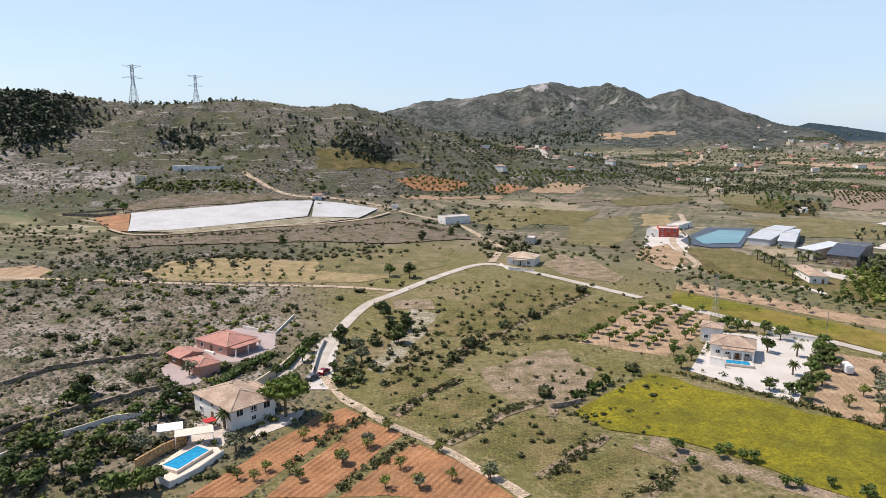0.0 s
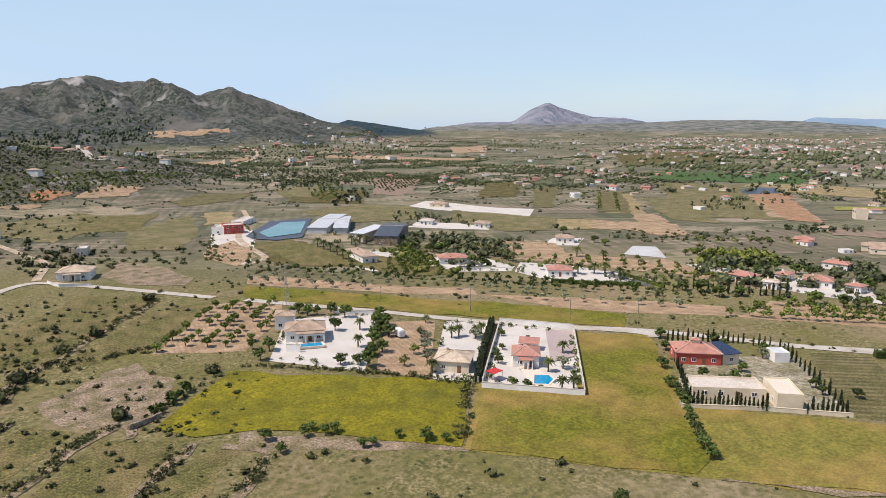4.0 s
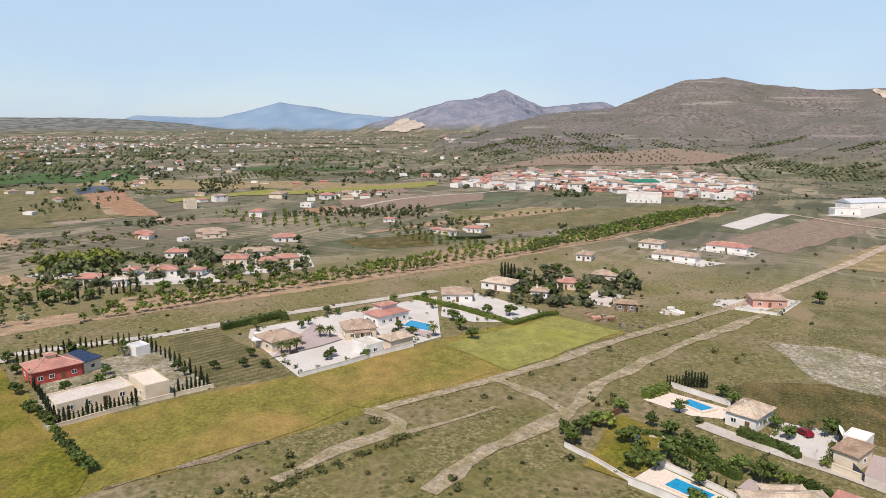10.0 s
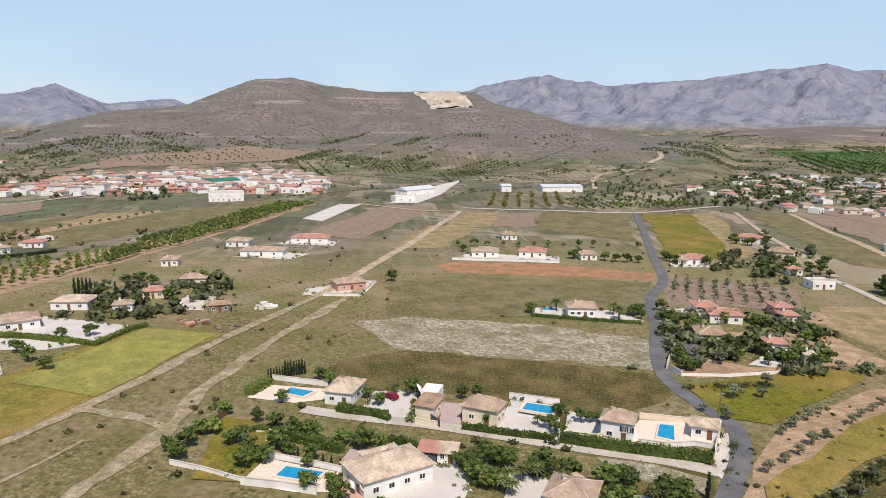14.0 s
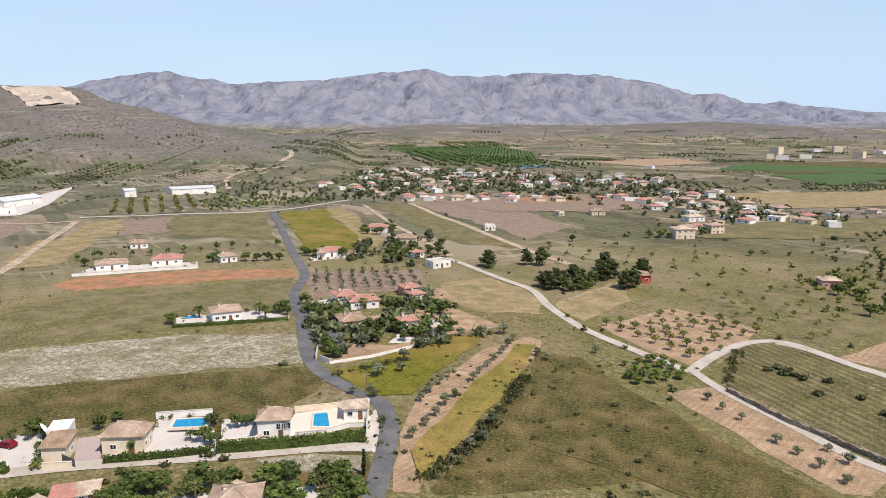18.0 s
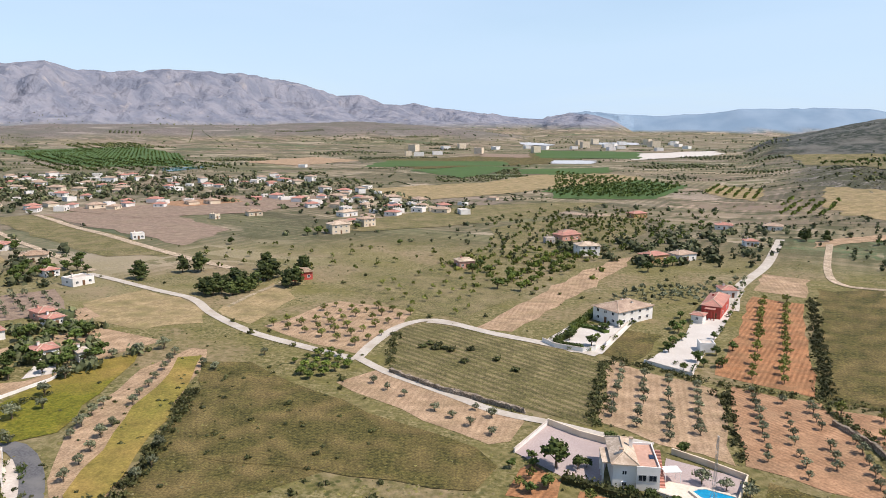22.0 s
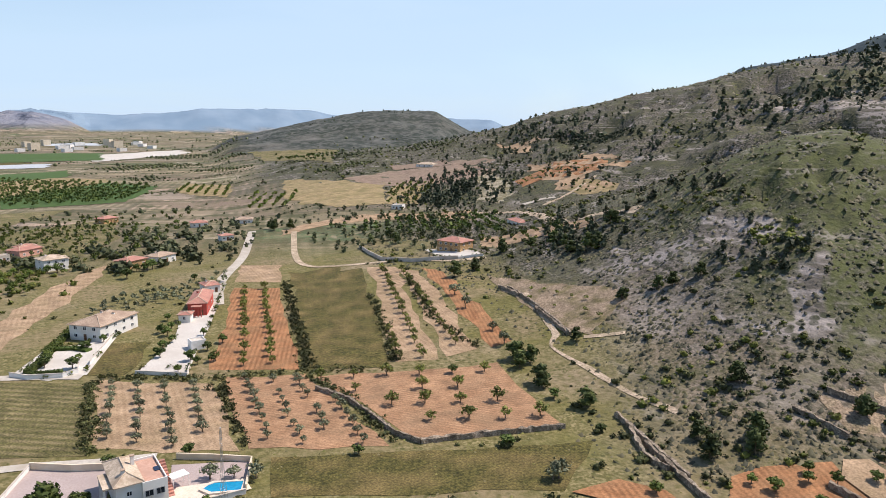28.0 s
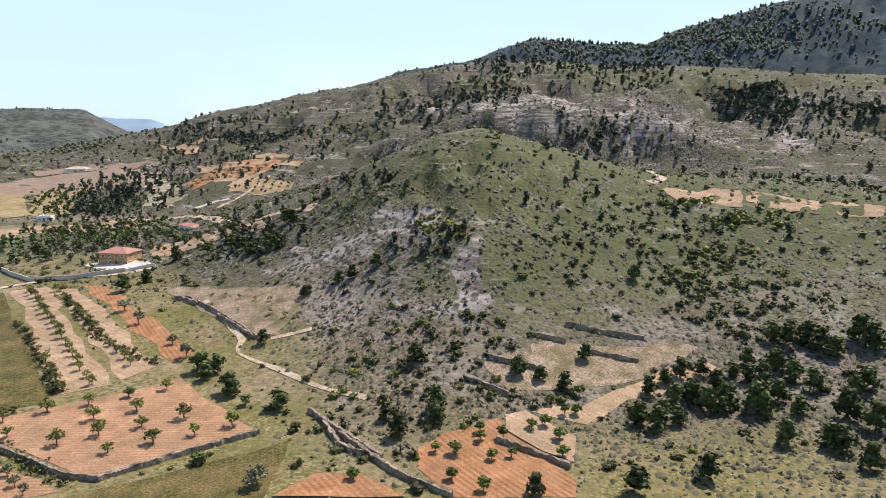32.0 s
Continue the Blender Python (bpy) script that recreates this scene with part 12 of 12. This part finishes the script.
wood([(-173.3, 340), (-107.8, 351.5), (-22.8, 364.3), (-21.3, 338.7), (-98.9, 321.6), (-146.6, 311.5)], 200, 1.9, 338, "dense green bushes on the slope", "shrub", 0.0, 1.5, "bush_thicket")
wood([(-183.3, 406.6), (-76.8, 436.9), (8.2, 445.4), (4, 381), (-64.5, 365.8), (-157.7, 355.1)], 240, 1.3, 339, "dense green bushes on the slope", "shrub", 0.0, 1.5, "bush_thicket")
wood([(-273.6, 436.5), (-233.1, 439.5), (-163.6, 375.6), (-160.9, 343.1), (-194.4, 333.5), (-214.7, 340.1)], 180, 1.7, 340, "dense green bushes on the slope", "shrub", 0.0, 1.5, "bush_thicket")
wood([(-92.1, 528.1), (10, 555), (74.9, 538.8), (44.6, 449), (-6.6, 473.7), (-89.9, 514.5)], 130, 2.2, 341, "dense green bushes on the slope", "shrub", 0.0, 1.5, "bush_thicket")
wood([(17.1, 400.4), (70.1, 387), (94.8, 360.3), (60.1, 329.6), (21.7, 365.2)], 80, 1.8, 342, "dense green bushes on the slope", "shrub", 0.0, 1.5, "bush_thicket")
wood([(41.3, 720.4), (138.8, 784.2), (213.7, 830.8), (391.3, 1037.4), (299.7, 791.5), (124.1, 698.6), (45.2, 689.2)], 160, 4, 343, "dark leafy trees between fields and houses", "far_leaf", 0.15, 1.1, "tree_clump")
wood([(520.3, 1629.3), (818.1, 1656.2), (1321.4, 2102.7), (677.6, 1072.3), (451.4, 986.5), (387.1, 1149.7)], 260, 4.5, 344, "dark leafy trees between fields and houses", "far_leaf", 0.15, 1.1, "tree_clump")
wood([(263.4, 818.3), (411.1, 930.3), (408.2, 756.4), (332.5, 633.1), (225.7, 665.1)], 140, 3.6, 345, "dark leafy trees between fields and houses", "far_leaf", 0.15, 1.1, "tree_clump")
wood([(296.2, 590.3), (310.2, 571.8), (267.4, 498.9), (249.5, 499.3)], 24, 5, 346, "dark leafy trees between fields and houses", "far_leaf", 0.15, 1.1, "tree_clump")
wood([(19.9, 390.9), (46.7, 403.2), (45.6, 343.3), (22.6, 334.1)], 30, 2.6, 347, "dense green bushes on the slope", "shrub", 0.0, 1.5, "bush_thicket")
wood([(-97.1, 147.7), (-80.6, 144.7), (-62.3, 142), (-53, 114.3), (-76.6, 114.1)], 36, 1.7, 348, "dense green bushes on the slope", "shrub", 0.0, 1.5, "bush_thicket")
wood([(-133.5, 207.1), (-86.1, 196.3), (-64.6, 161.1), (-86.3, 141.9), (-97.1, 147.7)], 24, 1.5, 349, "dense green bushes on the slope", "shrub", 0.0, 1.5, "bush_thicket")
wood([(-21.3, 187), (10.4, 234), (33.6, 249.4), (22.7, 220.8), (-2.5, 182.6), (-16.2, 165.5)], 60, 1.7, 350, "dense green bushes on the slope", "shrub", 0.0, 1.5, "bush_thicket")
wood([(539.5, 1602.2), (781.1, 1501.4), (645.8, 1203), (389.6, 1119)], 150, 4, 361, "dark leafy trees between fields and houses", "far_leaf", 0.15, 1.1, "tree_clump")
wood([(345.5, 904.3), (416.7, 805.6), (299.1, 580.8), (237.8, 638.8)], 120, 3.8, 362, "dark leafy trees between fields and houses", "far_leaf", 0.15, 1.1, "tree_clump")
wood([(645.4, 765.4), (752.6, 666.1), (550.3, 486.9), (461.7, 531)], 90, 3.6, 363, "dark leafy trees between fields and houses", "far_leaf", 0.15, 1.1, "tree_clump")
wood([(814.4, 577.1), (992.7, 424.6), (808, 351.8), (640.4, 431)], 130, 3.6, 364, "dark leafy trees between fields and houses", "far_leaf", 0.15, 1.1, "tree_clump")
wood([(711.5, 309.3), (744.7, 280.5), (670.4, 257.5), (636, 270.5)], 44, 4, 365, "dark leafy trees between fields and houses", "far_leaf", 0.15, 1.1, "tree_clump")
wood([(532.6, 370.5), (567.2, 331.9), (508.2, 297.1), (471.3, 322.1)], 40, 3.4, 366, "dark leafy trees between fields and houses", "far_leaf", 0.15, 1.1, "tree_clump")
wood([(420.7, 236.7), (466.2, 213.6), (437, 200), (403.8, 223)], 30, 3.4, 367, "dark leafy trees between fields and houses", "far_leaf", 0.15, 1.1, "tree_clump")
wood([(490.5, 145.6), (515.3, 94.4), (495.4, 90.5), (468.9, 135.6)], 50, 3.8, 368, "dark leafy trees between fields and houses", "far_leaf", 0.15, 1.1, "tree_clump")
wood([(328.9, 283.3), (393.6, 217.3), (381.7, 203), (320.3, 262.7)], 130, 1.6, 369, "dense green bushes on the slope", "shrub", 0.0, 1.5, "bush_thicket")
wood([(317, 219.7), (335.6, 195.2), (310.4, 173.9), (288.7, 189.8)], 70, 3.6, 370, "dense yellow-green bushes on the slope", "green_shrub", 0.0, 1.5, "bush_thicket")
wood([(187.4, 310.1), (197.2, 300.3), (176.8, 244.5), (166.9, 263.4)], 70, 2.6, 371, "dense yellow-green bushes on the slope", "green_shrub", 0.0, 1.5, "bush_thicket")
wood([(123, 428.7), (112.3, 347.7), (95.2, 315.8), (92.4, 327.2)], 40, 1.6, 372, "dense green bushes on the slope", "shrub", 0.0, 1.5, "bush_thicket")
wood([(264.8, 450.4), (280.7, 392.3), (281.6, 357.4), (248.3, 395.9)], 50, 2.4, 373, "dark leafy trees between fields and houses", "far_leaf", 0.15, 1.1, "tree_clump")
wood([(217.9, 342.4), (217.4, 304.7), (197.8, 268.8), (195.2, 302.2)], 30, 3.4, 374, "dark leafy trees between fields and houses", "far_leaf", 0.15, 1.1, "tree_clump")
wood([(526.4, 1757.4), (1457.3, 2370.3), (2195, 1943.6), (1435, 1270.5), (931.8, 1518.2), (498.3, 1670)], 260, 4.5, 375, "dark leafy trees between fields and houses", "far_leaf", 0.15, 1.1, "tree_clump")
wood([(2195, 1943.6), (3060.2, 1318), (2893.1, 803.3), (2132.8, 590.6), (1607.4, 996.5), (1435, 1270.5)], 240, 4.5, 376, "dark leafy trees between fields and houses", "far_leaf", 0.15, 1.1, "tree_clump")
wood([(233.9, 206.8), (256.4, 156.7), (298.4, 100.1), (287.8, 96.4), (247.1, 150.9), (220.7, 195.1)], 80, 2.4, 377, "dark leafy trees between fields and houses", "far_leaf", 0.15, 1.1, "tree_clump")
wood([(635.5, 184), (669.5, 101.7), (617.9, 93.9), (565.6, 154.9)], 70, 3.4, 381, "dark leafy trees between fields and houses", "far_leaf", 0.15, 1.1, "tree_clump")
wood([(511.5, 111.2), (544.5, 56.5), (484, 50.3), (474.8, 95.6)], 60, 4, 382, "dark leafy trees between fields and houses", "far_leaf", 0.15, 1.1, "tree_clump")
wood([(986.9, 133.4), (936.4, 18.7), (781.2, 15.6), (795.6, 95)], 90, 4, 383, "dark leafy trees between fields and houses", "far_leaf", 0.15, 1.1, "tree_clump")
wood([(816.5, -52.8), (792.9, -108.1), (648.6, -91.4), (646.1, -47.2)], 40, 7, 384, "dark leafy trees between fields and houses", "far_leaf", 0.15, 1.1, "tree_clump")
wood([(449.9, 76.1), (457.9, 9), (422.8, 8.3), (419.6, 57.4)], 40, 3, 385, "dark leafy trees between fields and houses", "far_leaf", 0.15, 1.1, "tree_clump")
wood([(1614.4, 527.7), (1193.4, 24), (1029.5, 20.6), (1208.5, 376.5)], 200, 4.4, 386, "dark leafy trees between fields and houses", "far_leaf", 0.15, 1.1, "tree_clump")
wood([(1332.1, 26.8), (1250.9, -188.1), (1148.4, -353.5), (1096.2, -165.6), (1109.8, 22.3)], 160, 3.6, 387, "dark leafy trees between fields and houses", "far_leaf", 0.15, 1.1, "tree_clump")
wood([(110.6, -543), (29.9, -595.6), (26.6, -537.5), (91.2, -487.4)], 70, 3.4, 391, "dark leafy trees between fields and houses", "far_leaf", 0.15, 1.1, "tree_clump")
wood([(122.7, -440.7), (88.6, -454.6), (87.1, -429.5), (111.2, -412.2)], 24, 3.6, 392, "dark leafy trees between fields and houses", "far_leaf", 0.15, 1.1, "tree_clump")
wood([(420, -519.9), (429.6, -592.7), (354.9, -496.6), (366.2, -459.5)], 44, 5.5, 393, "dark leafy trees between fields and houses", "far_leaf", 0.15, 1.1, "tree_clump")
wood([(18.9, -400.9), (-24.8, -501.4), (-112.1, -580.1), (-87.5, -445.1), (-33.4, -356.5), (2.9, -330.1)], 150, 2.6, 394, "dark leafy trees between fields and houses", "far_leaf", 0.15, 1.1, "tree_clump")
wood([(503.2, -741.3), (339, -865.7), (224.5, -778.5), (185.4, -643.6), (272.3, -577.7), (381.1, -579.3)], 200, 4, 395, "dark leafy trees between fields and houses", "far_leaf", 0.15, 1.1, "tree_clump")
wood([(2314.7, -2546.2), (1399.3, -3571.5), (985.1, -2514.5), (2176.9, -2458.9)], 300, 5, 396, "dark leafy trees between fields and houses", "far_leaf", 0.15, 1.1, "tree_clump")
wood([(888.3, -2267.6), (-35.4, -2464.8), (-514.2, -2789.4), (-429.4, -2324.4), (435.8, -2108.8)], 160, 5, 397, "dark leafy trees between fields and houses", "far_leaf", 0.15, 1.1, "tree_clump")
wood([(619.4, -492.4), (550.4, -522.8), (407.7, -497), (408.4, -443.2), (471, -402.2)], 70, 4, 398, "dark leafy trees between fields and houses", "far_leaf", 0.15, 1.1, "tree_clump")
wood([(-231.8, -84.3), (-280.6, -58.4), (-278, -8.9), (-228.3, -5.2), (-227.8, -45.8), (-198.4, -74.9)], 170, 1.7, 351, "dense green bushes on the slope", "shrub", 0.0, 1.5, "bush_thicket")
wood([(-227.8, -45.8), (-234.1, -5.6), (-205, -3.5), (-204.7, -25.6)], 90, 1.6, 352, "dense green bushes on the slope", "shrub", 0.0, 1.5, "bush_thicket")
wood([(-190, -112.9), (-214.4, -77.6), (-238, -48.3), (-217.6, -43.3), (-178, -79.9), (-180, -106.9)], 40, 1.2, 353, "dense green bushes on the slope", "shrub", 0.0, 1.5, "bush_thicket")
wood([(-1575.4, -592.6), (-1640, -485.5), (-1677.5, -373.8), (-1790.5, -304.7), (-1824.6, -198.8), (-1783.6, -104.5), (-1556.3, -81.9), (-1616.7, -358.1), (-1449.2, -543.5)], 1500, 8, 321)
wood([(-328.1, -486.4), (-373.4, -497.9), (-412.4, -476.8), (-323.9, -370.6), (-283.1, -400.2)], 170, 4.2, 322)
wood([(-173.4, -452.6), (-268.8, -407.8), (-309.8, -353.7), (-268, -305.2), (-198.9, -382.5)], 120, 3.2, 323, "dark leafy trees between fields and houses", "far_leaf", 0.15, 1.1, "tree_clump")
wood([(-184, -366.4), (-248.2, -282.1), (-210.9, -238.5), (-170.2, -325.9)], 80, 3, 324, "dark leafy trees between fields and houses", "far_leaf", 0.15, 1.1, "tree_clump")
wood([(-91.9, -453.9), (-150.6, -443.7), (-136.6, -363.3), (-83.1, -326.9), (-61, -360.4)], 120, 3.2, 325, "dark leafy trees between fields and houses", "far_leaf", 0.15, 1.1, "tree_clump")
wood([(29.2, -328.1), (-14, -367.2), (-47.1, -346.1), (-9.9, -267.8), (21.7, -292.4)], 90, 2.4, 326, "dense yellow-green bushes on the slope", "green_shrub", 0.0, 1.5, "bush_thicket")
wood([(-28.5, 245.3), (11.8, 253.6), (34.3, 202), (12.3, 166.1), (-10.6, 163.6), (-22.8, 183.7)], 130, 1.1, 354, "dense green bushes on the slope", "shrub", 0.0, 1.5, "bush_thicket")
wood([(32.4, 191.8), (60.4, 178.3), (50.1, 140.8), (25.2, 152.8)], 60, 1, 355, "dense green bushes on the slope", "shrub", 0.0, 1.5, "bush_thicket")
wood([(-21.4, 169.1), (24.1, 160.3), (48.1, 135.2), (27, 118.8), (-20.3, 156.7)], 70, 1, 356, "dense green bushes on the slope", "shrub", 0.0, 1.5, "bush_thicket")
wood([(4.3, 293), (72.2, 250.6), (46.3, 236.4), (-0.2, 259.9)], 60, 1.2, 357, "dense green bushes on the slope", "shrub", 0.0, 1.5, "bush_thicket")
wood([(101.8, -157.2), (75.8, -181.8), (24.2, -131), (45.1, -107.5), (75, -99.5)], 120, 0.8, 358, "dense green bushes on the slope", "shrub", 0.0, 1.5, "bush_thicket")
wood([(89, 315.7), (199.4, 176.2), (243.6, 101), (232.8, 96.3), (183.8, 162.4), (78.7, 281.7)], 170, 1.2, 359, "dense green bushes on the slope", "shrub", 0.0, 1.5, "bush_thicket", clear=True)
wood([(129.6, 90.8), (163.8, 56.5), (205, 18.3), (185.2, 3.5), (130.9, 45.8), (112.9, 70)], 60, 0.9, 360, "dense green bushes on the slope", "shrub", 0.0, 1.5, "bush_thicket", clear=True)
# village trees
for line, n, seed in (([(752, 48), (864, -9), (919, -120), (847, -253), (691, -248), (599, -199), (672, -86), (706, 45)], 90, 71), ([(586, -717), (557, -792), (236, -808), (129, -675), (24, -518), (99, -478), (266, -561), (434, -540)], 380, 72), ([(471, -491), (597, -746), (484, -860), (338, -605), (372, -488)], 160, 73),
                      ([(301.8, 210.5), (362.5, 100.6), (295.4, 79.0), (254.2, 171.7)], 110, 76), ([(220, 353), (259.2, 293.7), (195.9, 229.7), (175.5, 283.4)], 60, 77), ([(267.0, 11.0), (316.0, -16.4), (299.9, -63.5), (250.9, -48.7), (241.2, -16.4)], 50, 78), ([(170.0, -177.7), (147.0, -219.3), (102.3, -183.9), (125.3, -137.5)], 60, 79), ([(-20.6, -377.8), (-164, -452), (-123.9, -341.5), (-59.9, -318.4)], 60, 80), ([(244.4, -257.3), (229, -348), (161.3, -261.9), (227.2, -246.7)], 26, 81),
                      ([(664, -54), (672, -86), (636, -84), (630, -52)], 16, 74), ([(506, 508), (815, 813), (1663, 955), (1147, 154), (735, 98), (563, 364)], 300, 75)):
    xs, ys = [q[0] for q in line], [q[1] for q in line]
    p = np.stack((rng.uniform(min(xs), max(xs), n * 4), rng.uniform(min(ys), max(ys), n * 4)), 1)
    p = p[inside(line, p[:, 0], p[:, 1])][:n]
    clumps("village_trees", p, rng.uniform(2.6, 4.8, len(p)) * (1 + np.hypot(p[:, 0], p[:, 1]) / 1500), "dark trees among the distant houses", "trees", seed, 1.1, "far_leaf", 2, 6)
# brown foothills: sparse bushes
p, r = polar(rng, 5000, 850, 2300, 84, 172)
p = p[height(p[:, 0], p[:, 1]) > 10]
clumps("foothill_bushes", p, rng.uniform(1.2, 3.2, len(p)), "dark bushes dotted over the brown foothill", "bushes", 35, 1.3, "shrub", 1, 5)
